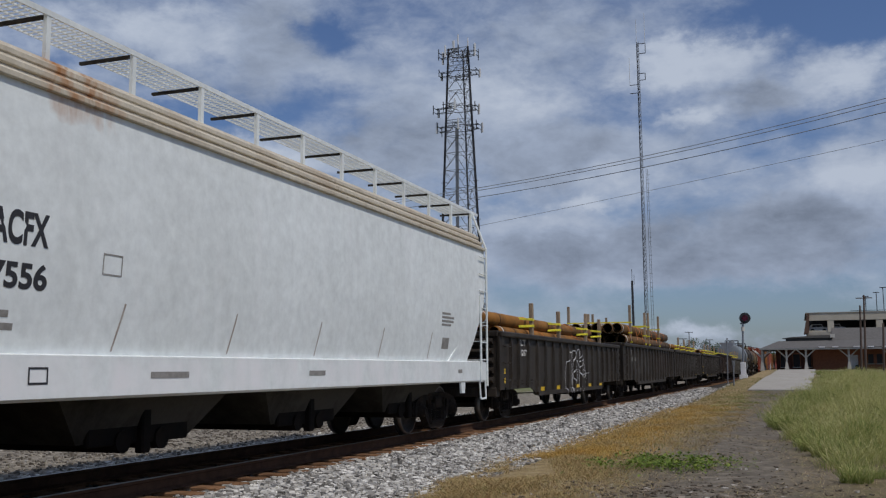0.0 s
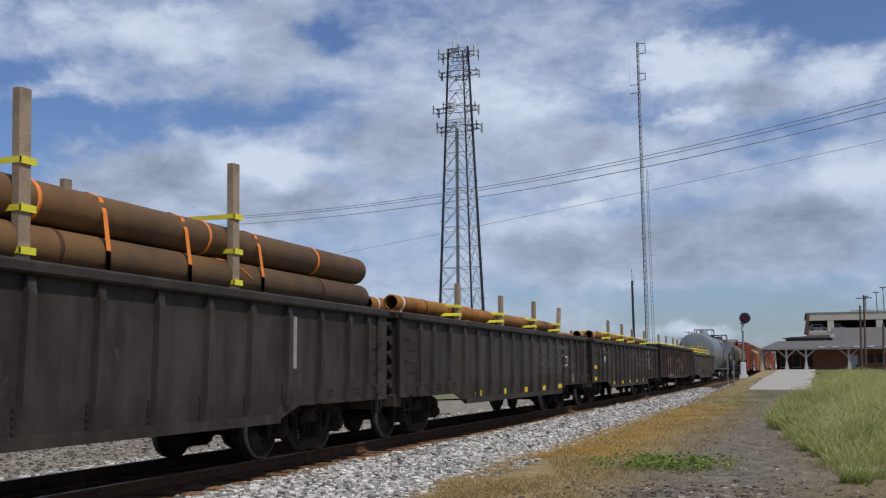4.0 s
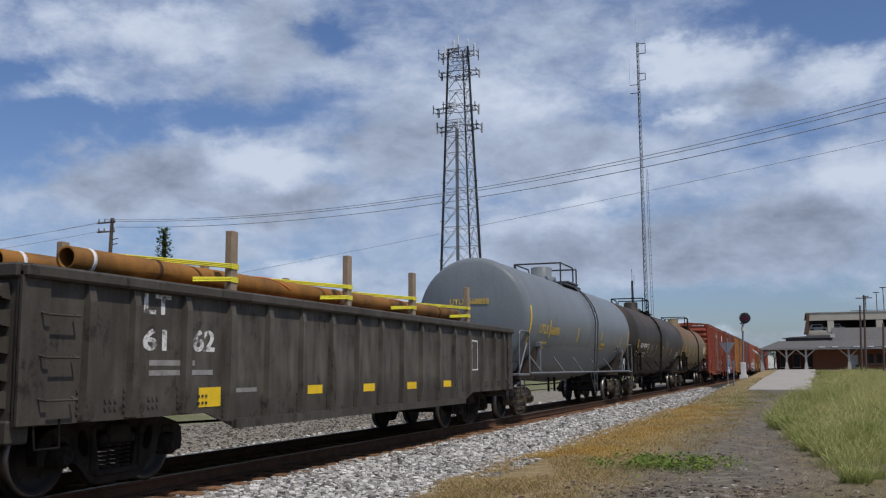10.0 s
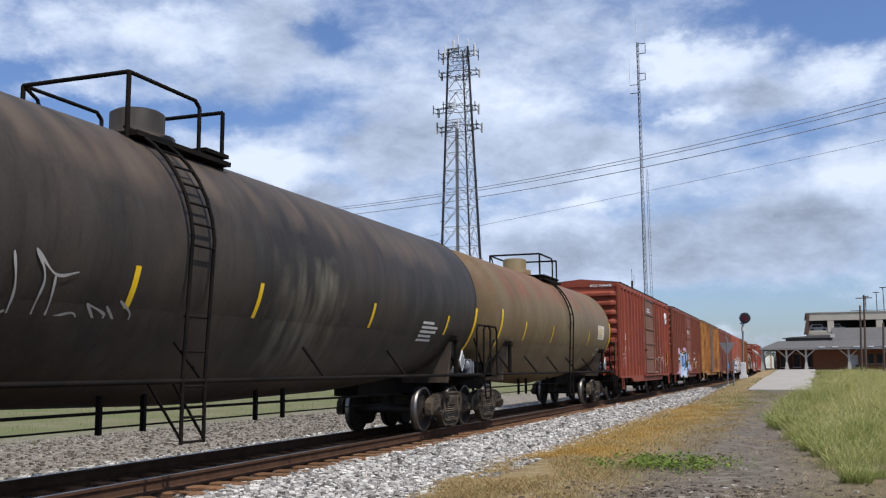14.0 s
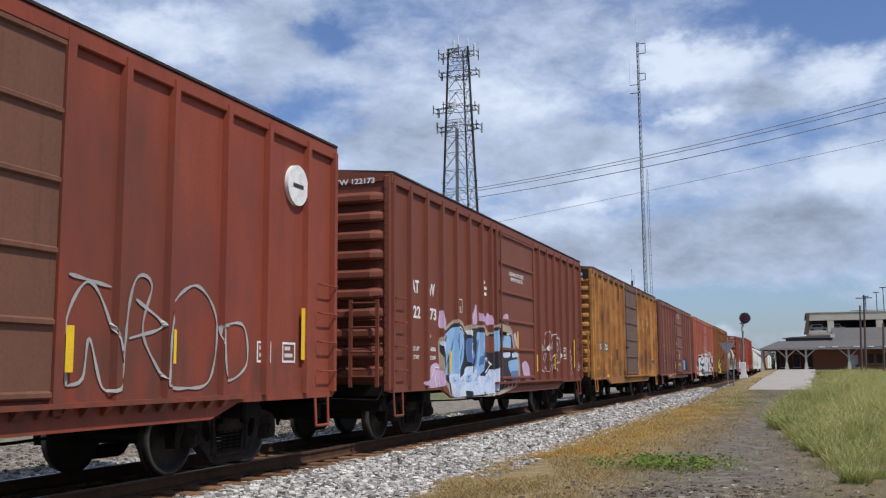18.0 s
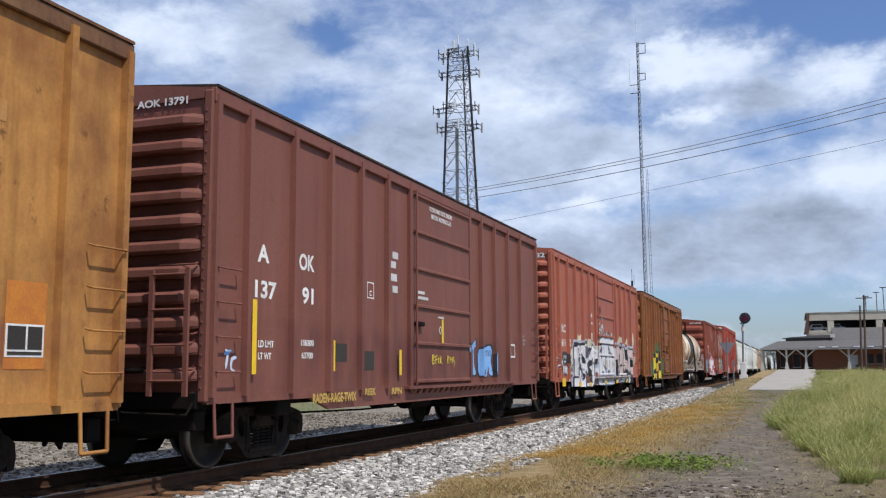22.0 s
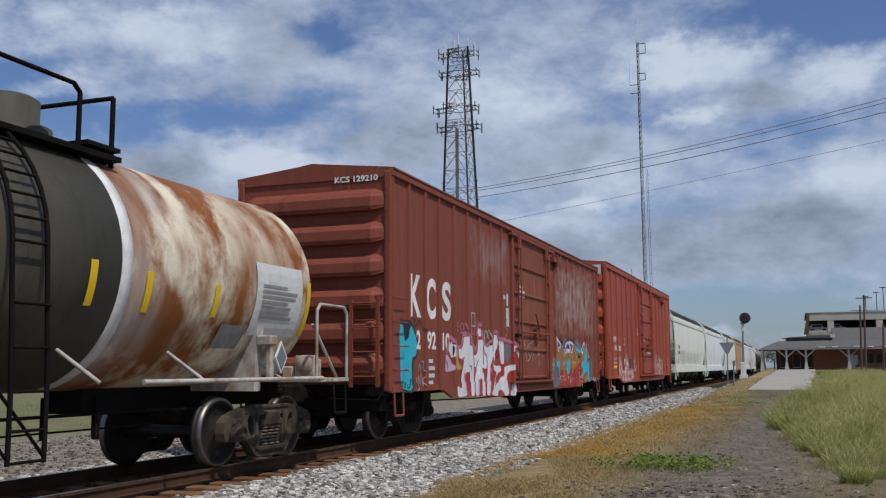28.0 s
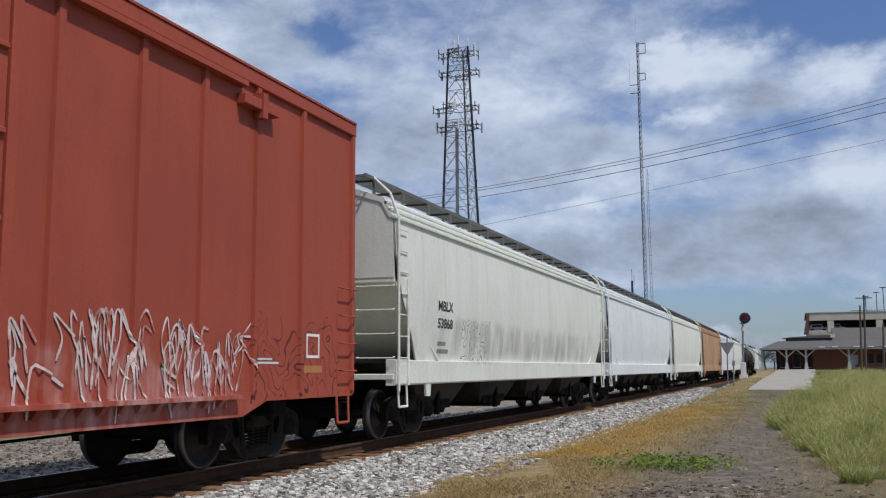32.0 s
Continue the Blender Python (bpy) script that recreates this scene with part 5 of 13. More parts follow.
def islands(name, stops, rough=0.8, trans=0.25, patch=0.0):
    """For masses of blades, leaves or stones: the colour varies from piece to piece and, by patch, from place to place."""
    m = bpy.data.materials.new(name)
    m.use_nodes = True
    nt = m.node_tree
    b = nt.nodes["Principled BSDF"]
    b.inputs["Roughness"].default_value, b.inputs["Specular IOR Level"].default_value = rough, 0.2
    geo = nt.nodes.new("ShaderNodeNewGeometry")
    r = nt.nodes.new("ShaderNodeValToRGB")
    e = r.color_ramp.elements
    while len(e) < len(stops):
        e.new(0.5)
    for el, (p, c) in zip(e, stops):
        el.position, el.color = p, (*c, 1)
    pick = geo.outputs["Random Per Island"]
    if patch:
        tc = nt.nodes.new("ShaderNodeTexCoord")
        nz = node(nt, "ShaderNodeTexNoise", Scale=0.9, Detail=3.0, Roughness=0.6)
        nt.links.new(tc.outputs["Object"], nz.inputs["Vector"])
        spread = nt.nodes.new("ShaderNodeMapRange")
        spread.inputs[1].default_value, spread.inputs[2].default_value = 0.34, 0.66
        nt.links.new(nz.outputs[0], spread.inputs[0])
        blend = nt.nodes.new("ShaderNodeMix")
        blend.inputs[0].default_value = patch
        nt.links.new(pick, blend.inputs[2])
        nt.links.new(spread.outputs[0], blend.inputs[3])
        pick = blend.outputs[0]
    nt.links.new(pick, r.inputs[0])
    nt.links.new(r.outputs[0], b.inputs["Base Color"])
    if trans:
        tr = nt.nodes.new("ShaderNodeBsdfTranslucent")
        nt.links.new(r.outputs[0], tr.inputs[0])
        mx = nt.nodes.new("ShaderNodeMixShader")
        mx.inputs[0].default_value = trans
        nt.links.new(b.outputs[0], mx.inputs[1])
        nt.links.new(tr.outputs[0], mx.inputs[2])
        nt.links.new(mx.outputs[0], nt.nodes["Material Output"].inputs[0])
    return m


def scatter(name, spots, shape, material, label, category):
    """One mass of many small pieces. shape(rng) gives vertices round the foot and faces."""
    vs, fs = [], []
    rng = random.Random(hash(len(name)) + 5)
    for x, y, z, *size in spots:
        v, f = shape(rng, *size)
        n = len(vs)
        vs += [(x + a, y + b, z + c) for a, b, c in v]
        fs += [tuple(i + n for i in q) for q in f]
    me = bpy.data.meshes.new(name)
    me.from_pydata(vs, [], fs)
    me.materials.append(material)
    return tagged(new(name, me), label, category, kind="stuff")


def stone_shape(rng, s):
    v = []
    a = rng.uniform(0, 6.28)
    ca, sa = math.cos(a), math.sin(a)
    fx, fy, fz = rng.uniform(0.7, 1.2), rng.uniform(0.7, 1.2), rng.uniform(0.5, 0.95)
    for x in (-1, 1):
        for y in (-1, 1):
            for z in (-1, 1):
                k = s * 0.5
                px, py, pz = x * k * fx * rng.uniform(0.45, 1.1), y * k * fy * rng.uniform(0.45, 1.1), z * k * fz * rng.uniform(0.5, 1.1)
                v.append((px * ca - py * sa, px * sa + py * ca, pz + px * rng.uniform(-0.3, 0.3)))
    return v, [(0, 1, 3, 2), (4, 6, 7, 5), (0, 4, 5, 1), (2, 3, 7, 6), (0, 2, 6, 4), (1, 5, 7, 3)]


def blade_shape(rng, s):
    a, lean = rng.uniform(0, 6.28), rng.uniform(0.1, 0.65) * s
    w = rng.uniform(0.0022, 0.005) * (1 + 0.9 * s)
    dx, dy = math.cos(a), math.sin(a)
    nx, ny = -dy * w, dx * w
    m = 0.55
    return ([(nx, ny, -0.03), (-nx, -ny, -0.03), (dx * lean * 0.3 - nx * 0.8, dy * lean * 0.3 - ny * 0.8, s * m), (dx * lean * 0.3 + nx * 0.8, dy * lean * 0.3 + ny * 0.8, s * m), (dx * lean, dy * lean, s * rng.uniform(0.85, 1.0))],
            [(0, 1, 2, 3), (3, 2, 4)])


def bowed_shape(rng, s, a, bow):
    """A long blade that bows over in direction a."""
    w = rng.uniform(0.002, 0.0042) * (1 + 0.5 * s)
    dx, dy = math.cos(a), math.sin(a)
    f = rng.uniform(0, 6.28)
    nx, ny = math.cos(f) * w, math.sin(f) * w
    v = []
    for t, k in ((-0.04, 1.0), (0.38, 1.0), (0.75, 0.8)):
        o, z = s * bow * t * t * 1.1 if t > 0 else 0, s * (t - 0.22 * bow * max(t, 0) ** 2)
        v += [(dx * o + nx * k, dy * o + ny * k, z), (dx * o - nx * k, dy * o - ny * k, z)]
    v.append((dx * s * bow * 1.15, dy * s * bow * 1.15, s * (1 - 0.45 * bow)))
    return v, [(0, 1, 3, 2), (2, 3, 5, 4), (4, 5, 6)]


def limp_shape(rng, s):
    """A short dying blade that has sunk over."""
    return bowed_shape(rng, s, rng.uniform(0, 6.28), rng.uniform(0.5, 1.3))


def straw_shape(rng, s):
    """A dead stalk lying on the ground."""
    a, up = rng.uniform(0, 6.28), rng.uniform(0.0, 0.35) * s
    dx, dy = math.cos(a), math.sin(a)
    w = 0.0035
    return ([(-dy * w, dx * w, 0.006), (dy * w, -dx * w, 0.006), (dx * s + dy * w * 0.5, dy * s - dx * w * 0.5, 0.008 + up), (dx * s - dy * w * 0.5, dy * s + dx * w * 0.5, 0.008 + up)], [(0, 1, 2, 3)])


def leaf_shape(rng, s):
    a, t = rng.uniform(0, 6.28), rng.uniform(-0.5, 0.9)
    dx, dy = math.cos(a), math.sin(a)
    w = s * 0.38
    return ([(0, 0, 0), (dx * s * 0.5 - dy * w, dy * s * 0.5 + dx * w, s * 0.5 * t), (dx * s, dy * s, s * t), (dx * s * 0.5 + dy * w, dy * s * 0.5 - dx * w, s * 0.5 * t)], [(0, 1, 2, 3)])


def bed_z(x):
    d = abs(x - TX)
    return -0.24 if d < 1.9 else -0.24 - 0.38 * (d - 1.9) / 1.6


def ballast_stones():
    rng = random.Random(11)
    spots = []

    def lay(n, x0, x1, y0, y1, lo, hi):
        for _ in range(n):
            x, y = rng.uniform(x0, x1), rng.uniform(y0, y1)
            if x > -5.2 + 0.25 * noise.noise((y * 0.8, 0, 0)) and rng.random() > 0.35:
                continue
            spots.append((x, y, max(bed_z(x), ground_z(x, y) - 0.01) + rng.uniform(-0.01, 0.025), rng.uniform(lo, hi)))
    lay(13000, TX + 1.1, TX + 3.6, 9.5, 20, 0.05, 0.105)
    lay(10500, TX + 1.1, TX + 3.5, 20, 38, 0.06, 0.115)
    lay(7000, TX + 1.1, TX + 3.4, 38, 75, 0.08, 0.14)
    lay(6500, TX - 3.7, TX - 1.3, 10, 26, 0.05, 0.10)
    lay(3500, TX - 3.7, TX - 1.3, 26, 60, 0.07, 0.13)
    scatter("ballast_stones", spots, stone_shape, islands("crushed_stone", [(0.0, (0.08, 0.074, 0.066)), (0.25, (0.29, 0.275, 0.25)), (0.65, (0.46, 0.44, 0.405)), (1.0, (0.70, 0.68, 0.63))], 0.9, 0), "loose pale grey crushed stones along the track", "ballast")
    spots = []
    lay(8000, TX - 9.0, TX - 3.5, 10, 34, 0.03, 0.085)
    scatter("gravel_stones", spots, stone_shape, islands("dull_gravel", [(0.0, (0.07, 0.06, 0.05)), (0.5, (0.19, 0.165, 0.135)), (1.0, (0.36, 0.33, 0.28))], 0.9, 0), "loose dull brown-grey gravel beyond the track", "gravel")
    # stones between the rails: the train's shade is put into their colour
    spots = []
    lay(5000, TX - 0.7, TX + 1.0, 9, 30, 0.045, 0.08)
    scatter("grimy_ballast_stones", spots, stone_shape, islands("shade_toned_stone", [(0.0, (0.02, 0.018, 0.016)), (0.6, (0.045, 0.04, 0.035)), (1.0, (0.085, 0.077, 0.068))], 0.9, 0), "crushed stones between the rails, coloured dark for the train's shade", "ballast")


ballast_stones()


def grass_edge(y):
    """Where the tall grass begins, across the path, at y."""
    pts = [(8, 0.9), (13.4, 0.75), (16, 0.45), (19, 0.25), (25, -0.35), (31, -0.85), (45, -0.9), (60, 0.1), (72, 0.9), (140, 2.6)]
    for (a, b), (c, d) in zip(pts, pts[1:]):
        if y <= c:
            return b + (d - b) * (y - a) / (c - a)
    return 2.6


def plants():
    rng = random.Random(21)
    dry, weeds, short, clods = [], [], [], []
    def tussock(x, y, rad, h, green, n, pool=((), ())):
        """Blades that rise and bow outwards from one clump."""
        for _ in range(n):
            a, d = rng.uniform(0, 6.28), rad * math.sqrt(rng.random())
            bx, by = x + d * math.cos(a), y + d * math.sin(a)
            k = h * rng.uniform(0.45, 1.0) * (1 - 0.35 * d / rad)
            leafy = rng.random() < green
            if leafy:
                k *= 0.8
            pool[0 if leafy else 1].append((bx, by, ground_z(bx, by), k, a + rng.gauss(0, 1.3), rng.uniform(0.1, 0.6) + 0.4 * d / rad))
    pools = ([], [])
    for x, y, rad, h, n in ((0.70, 15.0, 0.22, 0.42, 600), (1.0, 15.7, 0.2, 0.32, 330), (0.72, 16.6, 0.22, 0.32, 450), (0.62, 18.0, 0.26, 0.40, 600), (0.5, 19.4, 0.35, 0.62, 900),
                            (0.28, 20.6, 0.35, 0.6, 800), (0.3, 22.2, 0.42, 0.62, 900), (0.1, 24.2, 0.45, 0.65, 900), (-0.22, 27.4, 0.5, 0.82, 1100), (-0.45, 28.6, 0.45, 0.72, 800)):
        tussock(x, y, rad, h, 0.8, n, pools)
    while len(pools[0]) + len(pools[1]) < 100000:
        y = 16 + 100 * rng.random() ** 1.7
        off = abs(rng.gauss(0, 1)) * 2.2 * (1 + y / 60)
        x = grass_edge(y) + 0.2 + 0.5 * noise.noise((y * 0.45, 3, 0)) + off
        if y < 16.6 + (x - 0.5) * 2.4:
            continue
        t = noise.noise((x * 0.6, y * 0.4, 7))
        if t < -0.12 and off < 1.1:
            continue
        h = (0.55 + 0.45 * rng.random() ** 2 + 0.5 * t) * (0.8 if y < 22 else 1.0) * (1.0 + 0.55 * step(0.6, 4.0, off))
        tussock(x, y, rng.uniform(0.25, 0.5) * (1 + y / 90), h, 0.42 + 0.9 * t - 0.2 * step(0.5, 3, off), rng.randint(110, 190), pools)
    for _ in range(26):
        tussock(rng.uniform(-3.4, -0.4), rng.gauss(47, 4.5), rng.uniform(0.3, 0.7), rng.uniform(0.12, 0.24), 0.9, 110, pools)
    scatter("tall_grass", pools[0], bowed_shape, islands("green_grass_blades", [(0, (0.10, 0.15, 0.03)), (0.4, (0.21, 0.26, 0.065)), (0.75, (0.33, 0.36, 0.115)), (1, (0.46, 0.45, 0.19))], 0.8, 0.4, 0.6), "tall green grass in leafy clumps beside the path", "grass")
    scatter("seeding_grass", pools[1], bowed_shape, islands("straw_green_stems", [(0, (0.27, 0.29, 0.085)), (0.5, (0.46, 0.44, 0.17)), (1, (0.64, 0.57, 0.30))], 0.8, 0.4, 0.5), "tall pale straw-coloured seeding grass stems", "grass")
    while len(dry) < 72000:
        y = 11.5 + 50 * rng.random() ** 1.5
        x = rng.uniform(-5.5, -1.0 if y > 16 else -1.8)
        mid = -4.35 + 0.012 * (y - 14)
        k = math.exp(-((x - mid - 0.25) / (0.85 + 0.024 * y)) ** 2) * (0.55 + 1.6 * noise.noise((x * 1.3, y * 0.5, 2))) + 0.22 * max(0, noise.noise((x * 1.3, y * 0.6, 2)))
        k *= 1 - 0.75 * step(34, 50, y)
        if rng.random() > k:
            continue
        dry.append((x, y, max(ground_z(x, y), bed_z(x) if x < -4.7 else -9), rng.uniform(0.03, 0.10) * (0.6 + k)))
    golden = []
    while len(golden) < 16000:
        y = 17.6 + 24 * rng.random() ** 1.4
        w = 0.28 + 0.012 * y
        x = -4.15 + 0.014 * (y - 14) + 0.22 * noise.noise((y * 0.6, 8, 0)) + rng.gauss(0, w)
        if rng.random() > 0.75 + 0.9 * noise.noise((x * 1.6, y * 0.7, 15)):
            continue
        golden.append((x, y, max(ground_z(x, y), bed_z(x) if x < -4.7 else -9), rng.uniform(0.06, 0.17)))
    scatter("golden_grass", golden, limp_shape, islands("golden_grass_blades", [(0, (0.33, 0.18, 0.045)), (0.45, (0.50, 0.31, 0.08)), (0.8, (0.57, 0.40, 0.14)), (1, (0.36, 0.36, 0.08))], 0.85, 0.35, 0.5), "low golden-brown dying grass along the ballast edge", "grass")
    while len(short) < 16000:
        y = 20 + 70 * rng.random() ** 1.3
        x = rng.uniform(-5.0, 1.0)
        if rng.random() > 0.2 + 1.1 * step(38, 55, y) * (0.6 + noise.noise((x * 0.6, y * 0.2, 5))) or abs(x + 1.2) < 0.7 and y < 40:
            continue
        short.append((x, y, ground_z(x, y), rng.uniform(0.04, 0.12)))
    straw = []
    while len(straw) < 46000:
        y = 11 + 55 * rng.random() ** 1.7
        x = rng.uniform(-4.9, 1.4)
        bare = math.exp(-((x + 1.0 + 0.02 * (y - 14)) / 0.75) ** 2)
        if rng.random() > 0.62 + 0.9 * noise.noise((x * 0.9, y * 0.45, 12)) - 0.55 * bare:
            continue
        straw.append((x, y, max(ground_z(x, y), bed_z(x) if x < -4.7 else -9), rng.uniform(0.05, 0.15)))
    scatter("straw_litter", straw, straw_shape, islands("dead_straw", [(0, (0.17, 0.125, 0.075)), (0.45, (0.33, 0.255, 0.15)), (0.85, (0.45, 0.36, 0.22)), (1, (0.36, 0.33, 0.12))], 0.9, 0.2), "thin litter of dead straw on the dirt", "grass")
    while len(weeds) < 2600:
        x, y = rng.gauss(-2.2, 0.62), rng.gauss(17.0, 0.65)
        if abs(x + 2.2) / 1.5 > 1 or noise.noise((x * 2.2, y * 1.6, 9)) < -0.12:
            continue
        weeds.append((x, y, ground_z(x, y) + rng.uniform(0.01, 0.09), rng.uniform(0.03, 0.075)))
    for _ in range(2000):
        y = 11 + 20 * rng.random() ** 2.6
        x = rng.gauss(-1.3, 1.3)
        clods.append((x, y, ground_z(x, y), rng.uniform(0.012, 0.045) if rng.random() < 0.985 else rng.uniform(0.05, 0.09)))
    for _ in range(900):
        x, y = rng.gauss(-1.5, 1.2), rng.uniform(10.8, 14.2)
        clods.append((x, y, ground_z(x, y) - 0.01, rng.uniform(0.03, 0.10)))
    scatter("dry_grass", dry, limp_shape, islands("dry_grass_blades", [(0, (0.22, 0.14, 0.07)), (0.4, (0.40, 0.28, 0.12)), (0.8, (0.50, 0.39, 0.20)), (1, (0.33, 0.32, 0.12))]), "short dead yellow-brown grass beside the ballast", "grass")
    scatter("short_grass", short, blade_shape, islands("short_grass_blades", [(0, (0.12, 0.15, 0.04)), (0.6, (0.22, 0.22, 0.07)), (1, (0.34, 0.27, 0.12))]), "thin short mixed grass on the dirt", "grass")
    scatter("weed_patch", weeds, leaf_shape, islands("weed_leaves", [(0, (0.06, 0.10, 0.018)), (0.6, (0.15, 0.215, 0.035)), (1, (0.26, 0.31, 0.07))]), "low patch of bright green leafy weeds", "weeds")
    scatter("dirt_clods", clods, stone_shape, islands("dirt_clods", [(0, (0.075, 0.06, 0.045)), (0.6, (0.15, 0.12, 0.09)), (0.9, (0.22, 0.18, 0.14)), (1, (0.55, 0.52, 0.46))], 0.95, 0), "loose clods and pebbles on the bare path", "soil")
    far = []
    while len(far) < 14000:
        y = rng.uniform(10, 70)
        x = -12.2 - 24 * rng.random() ** 1.2
        if x > -17 + 3 * noise.noise((y * 0.25, x * 0.3, 6)) and rng.random() > 0.08:
            continue
        far.append((x, y, ground_z(x, y), rng.uniform(0.06, 0.22) * (0.6 + 0.8 * max(0, noise.noise((x * 0.3, y * 0.3, 4))))))
    scatter("field_grass", far, blade_shape, islands("field_grass_blades", [(0, (0.09, 0.13, 0.035)), (0.5, (0.17, 0.19, 0.065)), (1, (0.27, 0.24, 0.11))]), "rough dry and green grass beyond the track", "grass")


plants()


def lattice_tower():
    """Three-legged tower that tapers upwards, with antenna frames near its head."""
    cx, cy, z0, z1 = -48.4, 141.5, -0.3, 52.6
    tw = thing("antenna_tower", "tall dark three-legged steel lattice antenna tower", "antenna tower", m=pose(cx, cy, 0))

    def half(z):
        return 3.95 + (1.62 - 3.95) * (z - z0) / (z1 - z0)

    def leg(k, z):
        a = radians((196, 344, 88)[k])
        r = half(z) * 1.06
        return Vector((r * math.cos(a) - 0.9 * (z - z0) / (z1 - z0) * 0.6, r * math.sin(a), z))
    dark = surface("black_tower_leg", (0.012, 0.012, 0.016), 0.6, 0.0, (0.025, 0.025, 0.03), 0.5)
    pale = surface("pale_tower_brace", (0.17, 0.175, 0.19), 0.6, 0.0, (0.11, 0.11, 0.12), 0.5)
    for k in range(3):
        lg = part("leg", Mesh().cyl(leg(k, z0), leg(k, z1), 0.24 if k < 2 else 0.17, 8, 0.17 if k < 2 else 0.12), dark, tw)
        for i in range(10):
            p = leg(k, z0 + 3 + i * 3.1)
            part("step_bolt", lambda: Mesh().cyl((-0.45, 0, 0), (0.45, 0, 0), 0.05, 5), dark, lg, at=pose(p.x, p.y, p.z), key="stepbolt")
    n = 19
    zs = [z0 + (z1 - z0) * (1 - (1 - i / n) ** 1.3) for i in range(n + 1)]
    for i in range(n):
        for k in range(3):
            a, b = k, (k + 1) % 3
            m = Mesh()
            mid = (leg(a, zs[i + 1]) + leg(b, zs[i + 1])) / 2
            m.cyl(leg(a, zs[i]), mid, 0.045, 4)
            m.cyl(leg(b, zs[i]), mid, 0.045, 4)
            m.cyl(leg(a, zs[i + 1]), leg(b, zs[i + 1]), 0.05, 4)
            m.cyl(leg(a, zs[i]).lerp(mid, 0.5), leg(a, zs[i + 1]), 0.03, 4)
            m.cyl(leg(b, zs[i]).lerp(mid, 0.5), leg(b, zs[i + 1]), 0.03, 4)
            part("brace", m, pale, tw)
    part("cable_run", Mesh().box(-1.35, -0.85, 0.2, 0.4, z0, z1 - 13), GALV, tw)
    # sector mounts: two converging bars to a cross bar with upright pipes and antennas
    for z, rows in ((51.6, ((0, 3.7, 1.9, 2), (180, 3.4, 1.9, 2), (100, 2.6, 1.6, 2), (262, 2.4, 1.8, 2))), (48.4, ((2, 3.9, 1.3, 1), (186, 3.4, 1.2, 2), (95, 2.6, 1.2, 1))), (42.6, ((5, 3.6, 1.6, 2), (176, 4.6, 1.5, 2), (255, 3.0, 1.6, 2))), (39.4, ((-3, 4.2, 1.5, 2), (183, 3.7, 1.7, 2), (270, 3.0, 1.6, 1)))):
        fr = part("antenna_frame", Mesh().lathe([(z - 0.05, half(z) * 1.1), (z + 0.05, half(z) * 1.1), (z + 0.05, half(z) * 1.1 + 0.1), (z - 0.05, half(z) * 1.1 + 0.1), (z - 0.05, half(z) * 1.1)], "z", 6, (-0.5, 0, 0)), dark, tw)
        for a, rad, hgt, count in rows:
            rad *= 0.84
            out = Vector((math.cos(radians(a)), math.sin(radians(a)), 0))
            side = Vector((-out.y, out.x, 0))
            base = Vector((-0.75, 0, z))
            m = Mesh()
            for dz in (-0.35, 0.35):
                for sgn in (-1, 1):
                    m.cyl(base + out * 1.2 + side * 0.5 * sgn + Vector((0, 0, dz * 1.2)), base + out * rad + side * 0.15 * sgn + Vector((0, 0, dz)), 0.055, 5)
                m.cyl(base + out * rad - side * 1.3 + Vector((0, 0, dz)), base + out * rad + side * 1.3 + Vector((0, 0, dz)), 0.055, 5)
            arm = part("antenna_arm", m, dark, fr)
            for j in range(count):
                p = base + out * rad + side * ((-1.15, 1.15)[j] if count > 1 else 0.9)
                part("mount_pipe", Mesh().cyl((p.x, p.y, z - hgt / 2), (p.x, p.y, z + hgt / 2), 0.075, 6), dark, arm)
                if (j + int(a)) % 2 == 0:
                    part("panel_antenna", Mesh().box(-0.13, 0.13, -0.09, 0.09, -hgt * 0.55, hgt * 0.55, 0.04), ANTENNA, arm, "white panel antenna", at=pose(p.x + out.x * 0.17, p.y + out.y * 0.17, z + 0.1))
    for x, y, h in ((-0.7, 0, 2.4), (-1.7, 0.4, 1.6), (0.9, 0.2, 1.7), (-1.1, -0.8, 1.2)):
        part("whip_antenna", Mesh().cyl((x, y, z1 - 0.4), (x, y, z1 + h), 0.12, 6), ANTENNA, tw)


lattice_tower()


